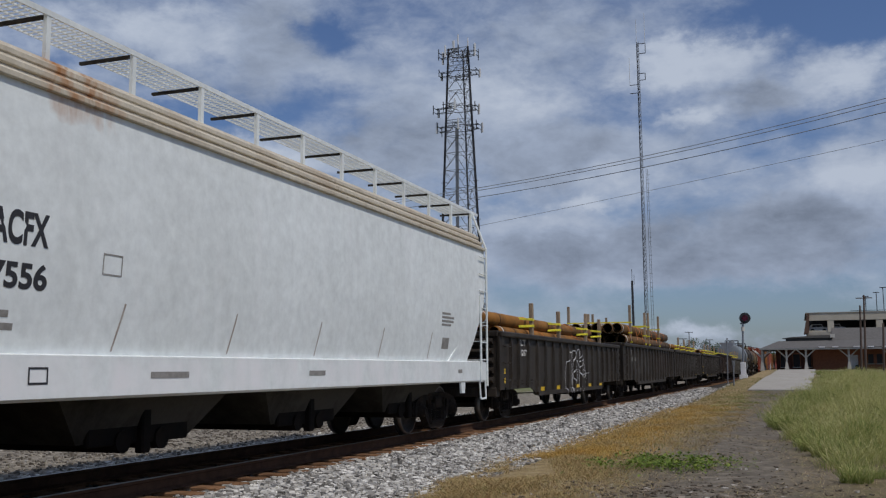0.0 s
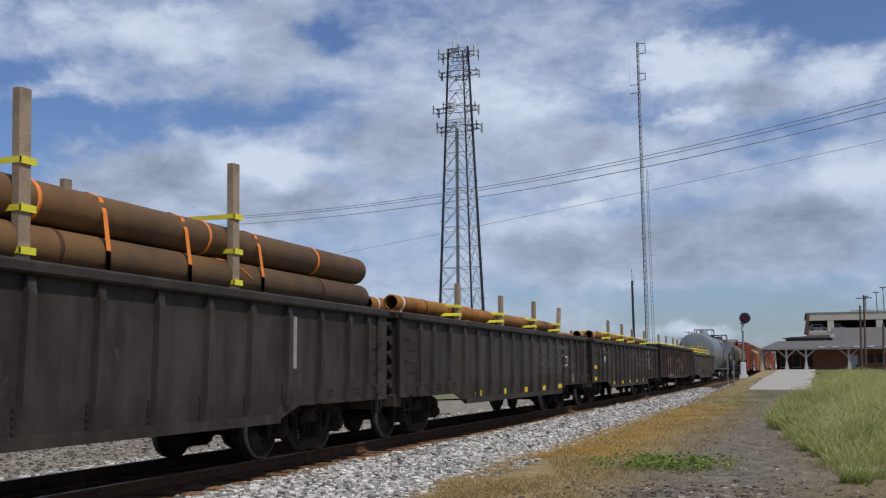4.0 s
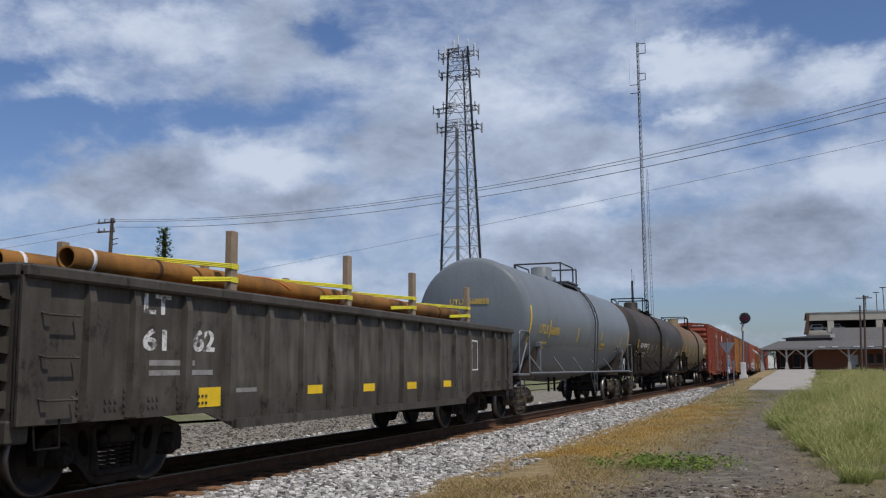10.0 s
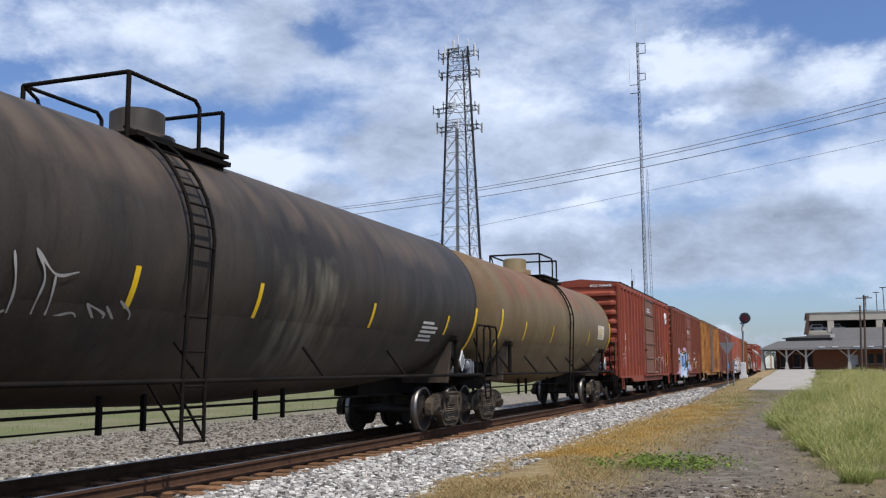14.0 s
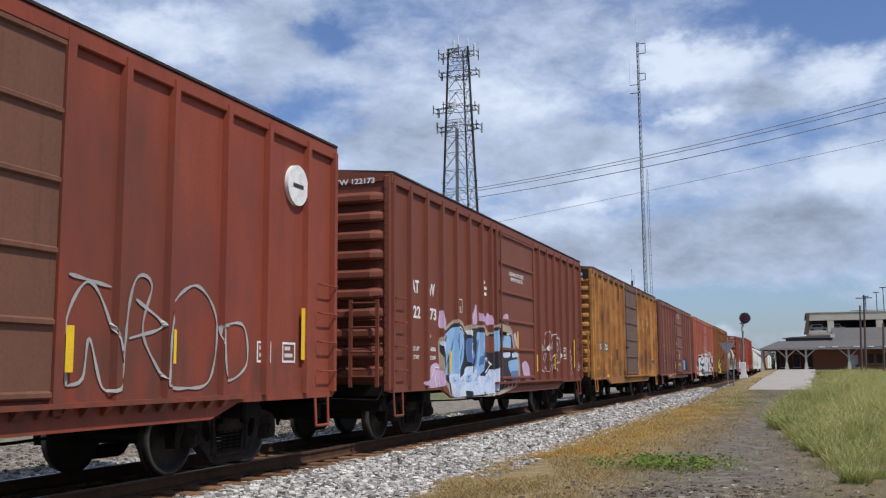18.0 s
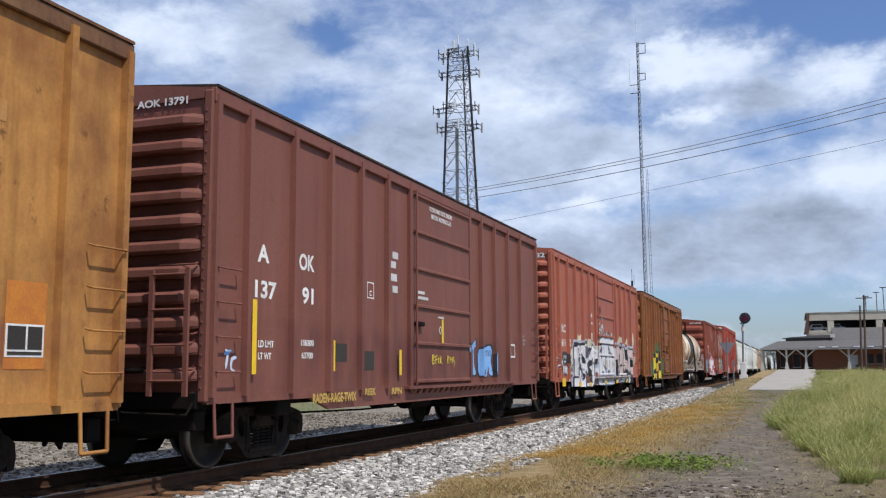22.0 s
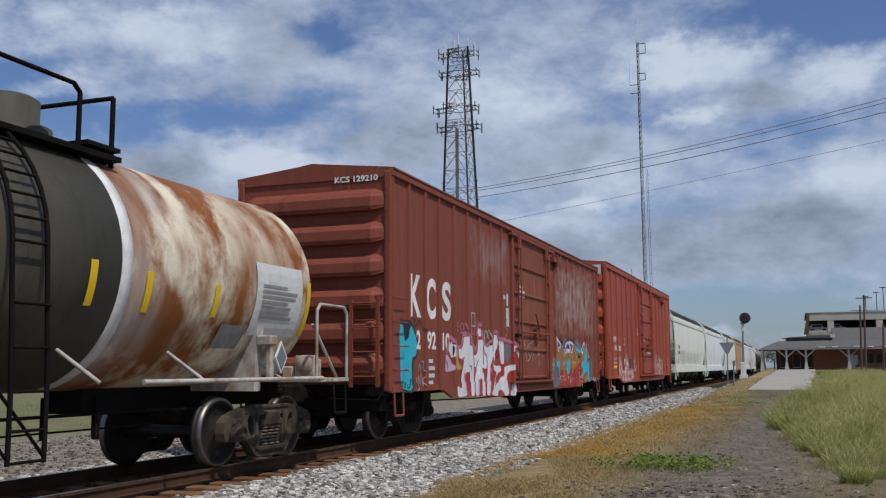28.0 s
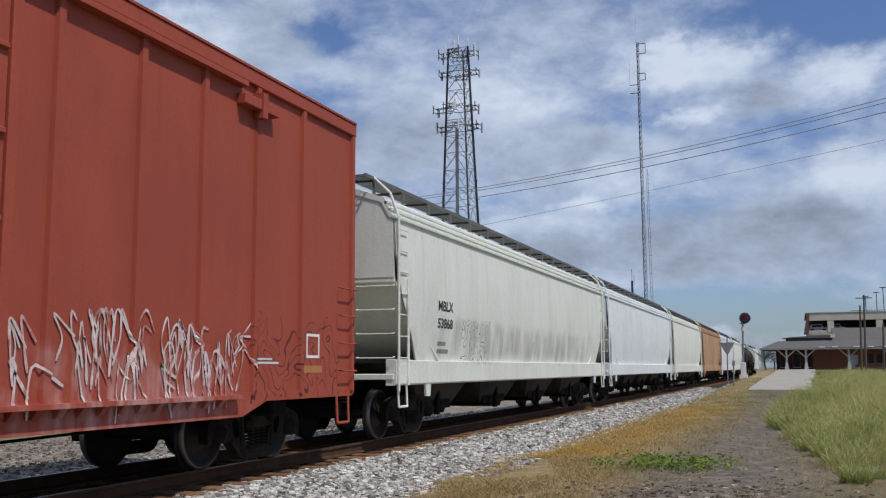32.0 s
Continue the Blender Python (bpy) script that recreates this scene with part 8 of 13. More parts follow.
def tags_on_gondolas():
    stroke(gon1, 'white_spray', 0.03, [(29.43, 1.5), (29.24, 1.55), (29.0, 1.48), (28.83, 1.29), (28.76, 1.05), (28.79, 0.8), (28.89, 0.55)])
    stroke(gon1, 'white_spray', 0.03, [(29.44, 1.78), (29.74, 1.78)])
    stroke(gon1, 'white_spray', 0.03, [(29.36, 0.54), (29.39, 0.75)])
    stroke(gon1, 'white_spray', 0.03, [(29.5, 0.53), (29.63, 0.67), (29.68, 1.02), (29.68, 1.47), (29.74, 1.74), (29.91, 1.84), (30.02, 1.75), (29.93, 1.47), (29.74, 1.02), (29.75, 0.53)])
    stroke(gon1, 'white_spray', 0.03, [(30.22, 1.52), (30.08, 1.34), (29.89, 1.06), (29.98, 0.93), (30.18, 0.76), (30.03, 0.56)])
    stroke(gon1, 'white_spray', 0.03, [(30.14, 1.77), (30.35, 1.76)])
    stroke(gon1, 'white_spray', 0.03, [(30.36, 1.53), (30.38, 1.72), (30.56, 1.86), (30.79, 1.88), (30.88, 1.78), (30.84, 1.58), (30.98, 1.74)])
    stroke(gon1, 'white_spray', 0.03, [(30.23, 1.5), (30.45, 1.53), (30.67, 1.39), (30.77, 1.09), (30.74, 0.76), (30.66, 0.52)])
    stroke(gon1, 'white_spray', 0.03, [(30.25, 1.24), (30.41, 1.27), (30.5, 1.15), (30.51, 0.93)])
    stroke(gon1, 'white_spray', 0.03, [(30.76, 1.48), (31.05, 1.54), (31.03, 1.44), (30.85, 1.29), (30.91, 1.09), (31.2, 0.91), (31.25, 0.63), (31.07, 0.55)])
    stroke(gon1, 'white_spray', 0.022, [(31.3, 1.53), (31.5, 1.57), (31.42, 1.39), (31.31, 1.36)])
    stroke(gon1, 'white_spray', 0.022, [(31.52, 1.44), (31.63, 1.34)])
    stroke(gon1, 'white_spray', 0.022, [(31.31, 1.19), (31.43, 1.24), (31.45, 1.11)])
    stroke(gon1, 'white_spray', 0.022, [(31.63, 1.31), (31.53, 1.24), (31.74, 1.16), (31.64, 0.98)])
    stroke(gon1, 'white_spray', 0.022, [(31.29, 1.06), (32.0, 1.14)])
    stroke(gon1, 'white_spray', 0.022, [(31.54, 0.98), (31.79, 1.05), (31.7, 0.82)])
    stroke(gon3, 'ghost_spray', 0.022, [(68.46, 1.47), (68.55, 1.58), (68.68, 1.43), (68.77, 1.52)])
    stroke(gon3, 'ghost_spray', 0.022, [(68.32, 1.39), (68.44, 1.31), (68.59, 1.37), (68.69, 1.26), (68.82, 1.37), (69.08, 1.28), (69.19, 1.37)])
    stroke(gon3, 'ghost_spray', 0.022, [(68.45, 1.18), (68.76, 1.2)])
    stroke(gon3, 'ghost_spray', 0.022, [(68.57, 1.74), (68.64, 1.58), (68.53, 1.41)])
    stroke(gon3, 'ghost_spray', 0.022, [(70.22, 1.37), (70.35, 1.33), (70.47, 1.39), (70.59, 1.35)])
    stroke(gon3, 'white_spray', 0.018, [(70.36, 1.08), (70.26, 1.03), (70.27, 0.92), (70.37, 0.87), (70.47, 0.91), (70.45, 1.03), (70.36, 1.08)])
    stroke(gon3, 'white_spray', 0.018, [(70.3, 0.96), (70.45, 0.97)])
    stroke(tank2, 'dull_white_spray', 0.032, [(148.38, 2.33), (148.51, 2.02), (148.57, 1.67), (148.86, 1.25)], (2.69, 1.56))
    stroke(tank2, 'dull_white_spray', 0.032, [(148.6, 2.37), (148.73, 2.03), (148.81, 1.62), (149.15, 1.07)], (2.69, 1.56))
    stroke(tank2, 'dull_white_spray', 0.032, [(148.86, 2.42), (149.05, 2.16), (149.07, 1.76), (149.3, 1.07)], (2.69, 1.56))
    stroke(tank2, 'dull_white_spray', 0.032, [(148.86, 2.42), (149.18, 2.2), (149.48, 2.25)], (2.69, 1.56))
    stroke(tank2, 'dull_white_spray', 0.032, [(149.18, 2.2), (149.23, 1.92), (149.27, 1.7), (149.43, 1.34)], (2.69, 1.56))
    stroke(tank2, 'dull_white_spray', 0.032, [(149.36, 1.77), (149.64, 1.81), (149.75, 1.51)], (2.69, 1.56))
    stroke(tank2, 'dull_white_spray', 0.032, [(148.28, 1.6), (148.54, 1.7), (148.73, 1.8)], (2.69, 1.56))
    stroke(tank2, 'dull_white_spray', 0.032, [(148.36, 1.4), (148.72, 1.44)], (2.69, 1.56))
    stroke(tank2, 'dull_white_spray', 0.032, [(148.31, 1.66), (148.65, 1.16), (148.85, 1.33)], (2.69, 1.56))
    stroke(tank2, 'dull_white_spray', 0.032, [(149.74, 1.94), (150.0, 1.73), (150.07, 1.83), (149.74, 1.94)], (2.69, 1.56))
    stroke(tank2, 'dull_white_spray', 0.032, [(150.04, 1.93), (150.41, 1.67), (150.47, 1.85), (150.22, 2.0)], (2.69, 1.56))
    stroke(tank2, 'dull_white_spray', 0.032, [(150.09, 1.55), (150.3, 1.67), (150.77, 1.53)], (2.69, 1.56))
    stroke(tank2, 'dull_white_spray', 0.032, [(150.23, 1.48), (150.71, 1.18), (150.63, 1.45), (150.17, 1.63)], (2.69, 1.56))
    stroke(gon5, 'dull_white_spray', 0.02, [(98.2, 1.56), (98.23, 1.3), (98.28, 1.02)])
    stroke(gon5, 'dull_white_spray', 0.02, [(98.29, 0.98), (98.52, 1.11), (98.6, 1.03), (98.69, 1.09), (98.72, 1.03)])
    stroke(gon5, 'dull_white_spray', 0.02, [(98.51, 1.78), (98.6, 1.68), (98.71, 1.56)])
    stroke(gon5, 'dull_white_spray', 0.02, [(98.64, 1.82), (98.58, 1.7), (98.5, 1.61)])
    stroke(gon5, 'dull_white_spray', 0.02, [(98.74, 1.63), (98.74, 1.36), (98.75, 1.14)])
    stroke(gon5, 'dull_white_spray', 0.02, [(98.75, 1.13), (98.9, 1.17), (99.04, 1.2)])
    stroke(gon5, 'dull_white_spray', 0.02, [(98.38, 1.5), (98.45, 1.54)])
    stroke(gon5, 'dull_white_spray', 0.02, [(100.36, 1.05), (100.38, 0.89), (100.37, 0.75)])
    stroke(gon5, 'dull_white_spray', 0.02, [(100.38, 1.24), (100.38, 1.06)])
    stroke(gon5, 'dull_white_spray', 0.02, [(100.48, 1.14), (100.6, 0.97)])
    stroke(gon5, 'dull_white_spray', 0.02, [(100.62, 1.18), (100.56, 0.91)])
    stroke(gon5, 'dull_white_spray', 0.02, [(100.75, 1.11), (100.74, 0.98)])
    stroke(gon5, 'dull_white_spray', 0.02, [(100.91, 1.14), (100.89, 0.83)])
    stroke(gon5, 'dull_white_spray', 0.02, [(100.58, 0.95), (100.65, 0.81), (100.76, 0.95)])
    stroke(gon5, 'dull_white_spray', 0.02, [(100.86, 0.94), (100.97, 0.83)])
    stroke(gon5, 'dull_white_spray', 0.02, [(98.19, 0.82), (98.15, 0.69)])
    stroke(gon5, 'ochre_spray', 0.02, [(99.28, 1.7), (99.3, 1.47), (99.34, 1.22)])
    stroke(gon5, 'ochre_spray', 0.02, [(99.28, 1.7), (99.41, 1.76), (99.46, 1.66), (99.31, 1.56)])
    stroke(gon5, 'ochre_spray', 0.02, [(99.31, 1.56), (99.45, 1.45)])
    stroke(gon5, 'ochre_spray', 0.02, [(99.56, 1.59), (99.64, 1.72), (99.74, 1.6), (99.73, 1.51)])
    stroke(gon5, 'ochre_spray', 0.02, [(99.55, 1.41), (99.74, 1.53), (99.94, 1.5)])
    stroke(gon5, 'ochre_spray', 0.02, [(99.74, 1.51), (99.72, 1.27)])
    stroke(gon5, 'ochre_spray', 0.02, [(99.87, 1.91), (99.9, 1.7)])
    stroke(gon5, 'ochre_spray', 0.02, [(99.91, 1.55), (99.95, 1.39), (99.81, 1.22)])
    stroke(gon5, 'ochre_spray', 0.02, [(99.4, 1.24), (99.46, 1.21)])
    spray(gon5, 'rust_patch', 0, [(100.41, 1.34), (100.67, 1.42), (100.96, 1.38), (100.99, 1.25), (100.74, 1.23), (100.5, 1.16)])
    stroke(gon5, 'dull_white_spray', 0.03, [(93.93, 1.46), (93.9, 1.06), (93.91, 0.91), (94.14, 0.79), (94.51, 0.84)])
    stroke(gon5, 'dull_white_spray', 0.045, [(95.04, 1.86), (94.93, 1.64), (94.88, 1.3), (94.9, 1.04), (95.13, 0.82), (95.59, 0.87)])


def mural_on_second_boxcar():
    spray(box2, 'tan_spray', 0, [(200.09, 1.79), (200.22, 1.94), (200.63, 2.17), (201.17, 2.33), (201.58, 2.28), (201.69, 2.16), (202.01, 2.25), (202.6, 2.23), (203.11, 2.27), (203.4, 2.07), (203.82, 2.29), (204.2, 2.35), (205.12, 2.3), (205.41, 1.81), (205.79, 1.65), (205.91, 0.88), (203.89, 0.65), (200.72, 0.72), (200.62, 0.9), (200.28, 1.08), (200.14, 1.36)])
    spray(box2, 'black_spray', 1, [(200.15, 1.8), (200.46, 2.01), (200.89, 2.19), (201.22, 2.25), (201.58, 2.19), (201.72, 2.04), (202.02, 2.16), (202.48, 2.16), (202.73, 2.21), (203.12, 2.09), (203.26, 1.99), (203.89, 2.26), (204.28, 2.24), (204.45, 2.14), (205.12, 2.13), (205.28, 1.72), (205.6, 1.56), (205.71, 0.97), (203.32, 0.68), (200.76, 0.71), (200.66, 1.02), (200.35, 1.13), (200.21, 1.47)])
    spray(box2, 'sky_blue_spray', 2, [(200.38, 1.92), (200.55, 1.99), (200.81, 2.1), (201.2, 2.16), (201.59, 2.06), (201.68, 1.88), (201.62, 1.49), (201.38, 1.24), (201.05, 1.17), (200.43, 1.16), (200.37, 1.47), (200.28, 1.69)])
    spray(box2, 'pale_blue_spray', 2, [(200.16, 1.8), (200.26, 1.86), (200.37, 1.58), (200.33, 1.51)])
    spray(box2, 'blue_spray', 3, [(200.51, 1.93), (200.64, 1.97), (200.44, 1.64)])
    spray(box2, 'blue_spray', 3, [(200.79, 1.65), (201.0, 1.96), (200.97, 1.72), (200.47, 1.25), (200.59, 1.44)])
    spray(box2, 'blue_spray', 3, [(201.09, 2.03), (201.21, 1.97), (201.12, 1.6), (201.04, 1.84)])
    spray(box2, 'blue_spray', 3, [(201.6, 1.87), (201.52, 1.55), (201.29, 1.21), (201.37, 1.49)])
    spray(box2, 'blue_spray', 2, [(201.76, 1.88), (201.97, 1.96), (202.27, 1.7), (202.42, 1.57), (202.17, 1.37), (201.89, 1.4), (201.77, 1.62)])
    spray(box2, 'white_spray', 2, [(201.71, 2.07), (201.96, 2.12), (202.26, 1.9), (202.03, 1.96)])
    spray(box2, 'sky_blue_spray', 2, [(202.49, 2.02), (202.61, 2.1), (202.99, 2.05), (202.95, 1.66), (202.77, 1.31), (202.72, 1.1), (202.25, 1.04), (202.35, 1.37), (202.57, 1.71)])
    spray(box2, 'blue_spray', 3, [(202.56, 1.92), (202.68, 1.93), (202.46, 1.37), (202.35, 1.3)])
    spray(box2, 'blue_spray', 3, [(202.87, 1.8), (202.94, 1.73), (202.71, 1.31), (202.64, 1.37)])
    spray(box2, 'pale_blue_spray', 3, [(200.69, 1.18), (201.64, 1.19), (201.68, 1.3), (202.12, 1.37), (202.19, 1.11), (202.41, 1.3), (202.72, 1.13), (202.91, 1.08), (203.17, 1.15), (203.43, 1.29), (203.65, 1.15), (204.01, 1.35), (204.02, 1.01), (203.89, 0.73), (201.67, 0.71), (200.85, 0.71), (200.74, 1.01)])
    spray(box2, 'black_spray', 4, [(201.66, 0.83), (201.92, 0.82), (202.15, 0.72), (201.99, 0.68), (201.72, 0.69)])
    spray(box2, 'black_spray', 4, [(202.74, 0.79), (203.05, 0.76), (202.8, 0.7)])
    spray(box2, 'black_spray', 4, [(201.19, 1.24), (201.63, 1.27), (201.64, 1.18), (201.27, 1.06), (201.15, 1.12)])
    spray(box2, 'rust_patch', 4, [(202.99, 1.99), (203.54, 2.02), (203.56, 1.64), (203.01, 1.66)])
    spray(box2, 'sky_blue_spray', 2, [(203.65, 2.09), (204.12, 2.23), (204.18, 1.69), (203.64, 1.68)])
    spray(box2, 'sky_blue_spray', 2, [(204.29, 2.05), (205.04, 2.09), (205.05, 1.72), (204.3, 1.7)])
    spray(box2, 'sky_blue_spray', 2, [(204.8, 1.47), (205.7, 1.52), (205.71, 1.23), (205.16, 1.06), (204.81, 1.31)])
    spray(box2, 'blue_spray', 3, [(204.98, 1.23), (205.71, 1.23), (205.53, 0.98), (205.08, 0.98)])
    spray(box2, 'pale_blue_spray', 3, [(204.34, 1.66), (205.0, 1.68), (204.94, 1.55), (204.37, 1.54)])
    spray(box2, 'pale_blue_spray', 3, [(205.11, 1.65), (205.5, 1.7), (205.73, 1.58), (205.15, 1.54)])
    stroke(box2, 'sky_blue_spray', 0.045, [(201.03, 1.05), (200.99, 1.0), (200.92, 1.02), (200.91, 1.09), (200.98, 1.11), (201.03, 1.05)])
    stroke(box2, 'sky_blue_spray', 0.045, [(201.38, 0.99), (201.33, 0.92), (201.24, 0.95), (201.24, 1.03), (201.32, 1.05), (201.38, 0.99)])
    stroke(box2, 'sky_blue_spray', 0.045, [(201.19, 0.91), (201.16, 0.87), (201.1, 0.89), (201.1, 0.94), (201.15, 0.96), (201.19, 0.91)])
    stroke(box2, 'sky_blue_spray', 0.045, [(201.91, 1.1), (201.86, 1.04), (201.78, 1.06), (201.77, 1.14), (201.85, 1.16), (201.91, 1.1)])
    stroke(box2, 'sky_blue_spray', 0.045, [(202.17, 0.9), (202.12, 0.83), (202.02, 0.86), (202.01, 0.95), (202.11, 0.97), (202.17, 0.9)])
    stroke(box2, 'sky_blue_spray', 0.045, [(202.51, 1.02), (202.45, 0.96), (202.36, 0.99), (202.35, 1.06), (202.44, 1.09), (202.51, 1.02)])
    stroke(box2, 'sky_blue_spray', 0.045, [(202.63, 1.18), (202.58, 1.13), (202.5, 1.15), (202.5, 1.22), (202.58, 1.23), (202.63, 1.18)])
    stroke(box2, 'sky_blue_spray', 0.045, [(203.4, 1.05), (203.34, 0.99), (203.23, 1.01), (203.23, 1.1), (203.33, 1.12), (203.4, 1.05)])
    stroke(box2, 'sky_blue_spray', 0.045, [(202.97, 0.99), (202.92, 0.93), (202.83, 0.96), (202.82, 1.03), (202.91, 1.05), (202.97, 0.99)])
    stroke(box2, 'sky_blue_spray', 0.045, [(203.75, 1.01), (203.69, 0.95), (203.59, 0.98), (203.58, 1.05), (203.68, 1.08), (203.75, 1.01)])
    stroke(box2, 'sky_blue_spray', 0.045, [(201.6, 1.02), (201.57, 0.98), (201.5, 1.0), (201.5, 1.05), (201.56, 1.07), (201.6, 1.02)])
    stroke(box2, 'white_spray', 0.035, [(201.2, 2.18), (201.48, 2.13), (201.62, 2.0)])
    stroke(box2, 'white_spray', 0.035, [(201.92, 1.81), (202.09, 1.8), (202.23, 1.64), (202.11, 1.46), (201.94, 1.56), (201.92, 1.81)])
    stroke(box2, 'white_spray', 0.035, [(202.0, 1.69), (202.11, 1.65), (202.03, 1.55)])
    stroke(box2, 'white_spray', 0.035, [(200.89, 0.81), (201.0, 0.8)])
    stroke(box2, 'white_spray', 0.035, [(200.94, 0.84), (200.95, 0.75)])
    stroke(box2, 'white_spray', 0.035, [(201.12, 0.84), (201.1, 0.74), (201.22, 0.73)])
    stroke(box2, 'white_spray', 0.035, [(201.29, 0.73), (201.34, 0.83), (201.38, 0.72)])
    stroke(box2, 'white_spray', 0.035, [(201.51, 0.8), (201.44, 0.75), (201.56, 0.73)])
    stroke(box2, 'white_spray', 0.035, [(203.08, 1.5), (203.23, 1.51)])
    stroke(box2, 'white_spray', 0.035, [(203.15, 1.56), (203.15, 1.43)])
    stroke(box2, 'white_spray', 0.035, [(203.26, 1.46), (203.43, 1.38), (203.29, 1.29), (203.03, 1.17)])
    stroke(box2, 'white_spray', 0.035, [(203.19, 0.7), (203.39, 0.75), (203.53, 0.68), (203.81, 0.74)])
    stroke(box2, 'white_spray', 0.035, [(204.13, 2.12), (204.26, 2.01)])
    stroke(box2, 'white_spray', 0.035, [(204.32, 2.07), (205.05, 2.13)])
    stroke(box2, 'white_spray', 0.035, [(204.41, 0.92), (204.49, 1.0), (204.58, 0.9)])
    stroke(box2, 'white_spray', 0.035, [(205.35, 0.9), (205.43, 0.99), (205.53, 0.89)])
    spray(box2, 'lilac_spray', 0, [(202.06, 2.29), (202.1, 2.63), (202.25, 2.44), (202.51, 2.75), (202.6, 2.27), (202.19, 2.17)])
    spray(box2, 'lilac_spray', 0, [(202.68, 2.56), (202.84, 2.43), (202.96, 2.69), (203.04, 2.34), (202.72, 2.31)])
    spray(box2, 'lilac_spray', 0, [(203.08, 2.38), (203.37, 2.59), (203.6, 2.31), (203.25, 2.25)])
    spray(box2, 'lilac_spray', 0, [(200.09, 2.13), (200.18, 2.47), (200.28, 2.26), (200.35, 2.38), (200.62, 2.2), (200.29, 2.03)])
    spray(box2, 'lilac_spray', 0, [(204.31, 2.4), (204.51, 2.58), (204.85, 2.61), (204.91, 2.33)])
    spray(box2, 'lilac_spray', 0, [(199.33, 1.05), (199.46, 1.1), (199.66, 1.25), (199.69, 1.35), (199.94, 1.41), (200.18, 1.36), (200.28, 1.08), (200.29, 0.94), (199.54, 0.92), (199.3, 0.99)])
    spray(box2, 'lilac_spray', 0, [(205.27, 2.1), (205.49, 2.2), (205.69, 1.82), (205.5, 1.82)])
    spray(box2, 'lilac_spray', 0, [(205.99, 1.4), (206.39, 1.49), (206.71, 1.36), (206.9, 0.95), (206.3, 0.96)])
    stroke(box2, 'white_spray', 0.03, [(202.12, 2.26), (202.13, 2.5), (202.26, 2.38), (202.5, 2.68)])
    stroke(box2, 'white_spray', 0.03, [(199.67, 1.09), (199.87, 1.3), (200.14, 1.3)])
    stroke(box2, 'white_spray', 0.03, [(199.4, 1.05), (199.6, 1.04)])
    stroke(box2, 'white_spray', 0.03, [(199.9, 0.93), (199.9, 1.19)])
    stroke(box2, 'white_spray', 0.03, [(200.09, 0.92), (200.09, 1.19)])
    stroke(box2, 'white_spray', 0.028, [(199.53, 1.94), (199.58, 1.73)])
    stroke(box2, 'white_spray', 0.028, [(199.5, 1.93), (199.68, 1.93), (199.57, 1.83)])
    stroke(box2, 'white_spray', 0.03, [(199.42, 1.16), (199.58, 1.04)])
    stroke(box2, 'white_spray', 0.026, [(208.54, 2.2), (208.68, 2.26), (208.83, 2.33), (209.04, 2.29), (209.12, 2.08)])
    stroke(box2, 'white_spray', 0.026, [(209.04, 2.28), (209.26, 2.31), (209.37, 2.23), (209.29, 2.09)])
    stroke(box2, 'white_spray', 0.026, [(209.37, 2.2), (209.76, 2.28), (210.0, 2.18), (209.89, 2.04)])
    stroke(box2, 'white_spray', 0.026, [(210.0, 2.16), (210.31, 2.14), (210.38, 1.92), (210.44, 1.63), (210.26, 1.45), (209.96, 1.51)])
    stroke(box2, 'white_spray', 0.026, [(208.31, 1.94), (208.22, 1.78), (208.41, 1.79), (208.31, 1.94)])
    stroke(box2, 'white_spray', 0.026, [(208.54, 2.1), (208.5, 1.79), (208.7, 1.82)])
    stroke(box2, 'white_spray', 0.026, [(208.79, 2.01), (208.75, 1.78), (209.0, 1.86)])
    stroke(box2, 'white_spray', 0.026, [(209.1, 2.03), (209.27, 1.82), (209.43, 2.04), (209.38, 1.82)])
    stroke(box2, 'white_spray', 0.026, [(209.65, 2.05), (209.66, 1.81), (209.89, 1.95)])
    stroke(box2, 'white_spray', 0.026, [(210.0, 2.07), (210.13, 1.85), (209.89, 1.73)])
    stroke(box2, 'white_spray', 0.026, [(208.32, 1.49), (208.51, 1.67), (208.7, 1.67), (208.47, 1.46)])
    stroke(box2, 'white_spray', 0.026, [(208.81, 1.49), (208.91, 1.65), (209.04, 1.5), (209.13, 1.68), (209.28, 1.47)])
    stroke(box2, 'white_spray', 0.026, [(209.39, 1.55), (209.66, 1.67), (209.45, 1.34), (209.9, 1.56)])
    stroke(box2, 'white_spray', 0.026, [(208.19, 1.26), (208.43, 1.19), (208.57, 1.34), (208.72, 1.19), (208.92, 1.34), (209.07, 1.23)])
    stroke(box2, 'white_spray', 0.026, [(209.34, 1.13), (209.39, 1.29), (209.23, 1.39)])
    stroke(box2, 'white_spray', 0.026, [(209.79, 1.15), (209.5, 1.34), (209.45, 1.23)])
    stroke(box2, 'white_spray', 0.026, [(211.82, 1.85), (211.72, 1.69), (211.93, 1.6), (211.72, 1.47), (211.93, 1.34), (211.68, 1.09), (212.06, 1.15)])
    stroke(box2, 'white_spray', 0.026, [(212.61, 1.47), (212.69, 1.24), (212.95, 1.48), (212.86, 1.21), (213.17, 1.41)])


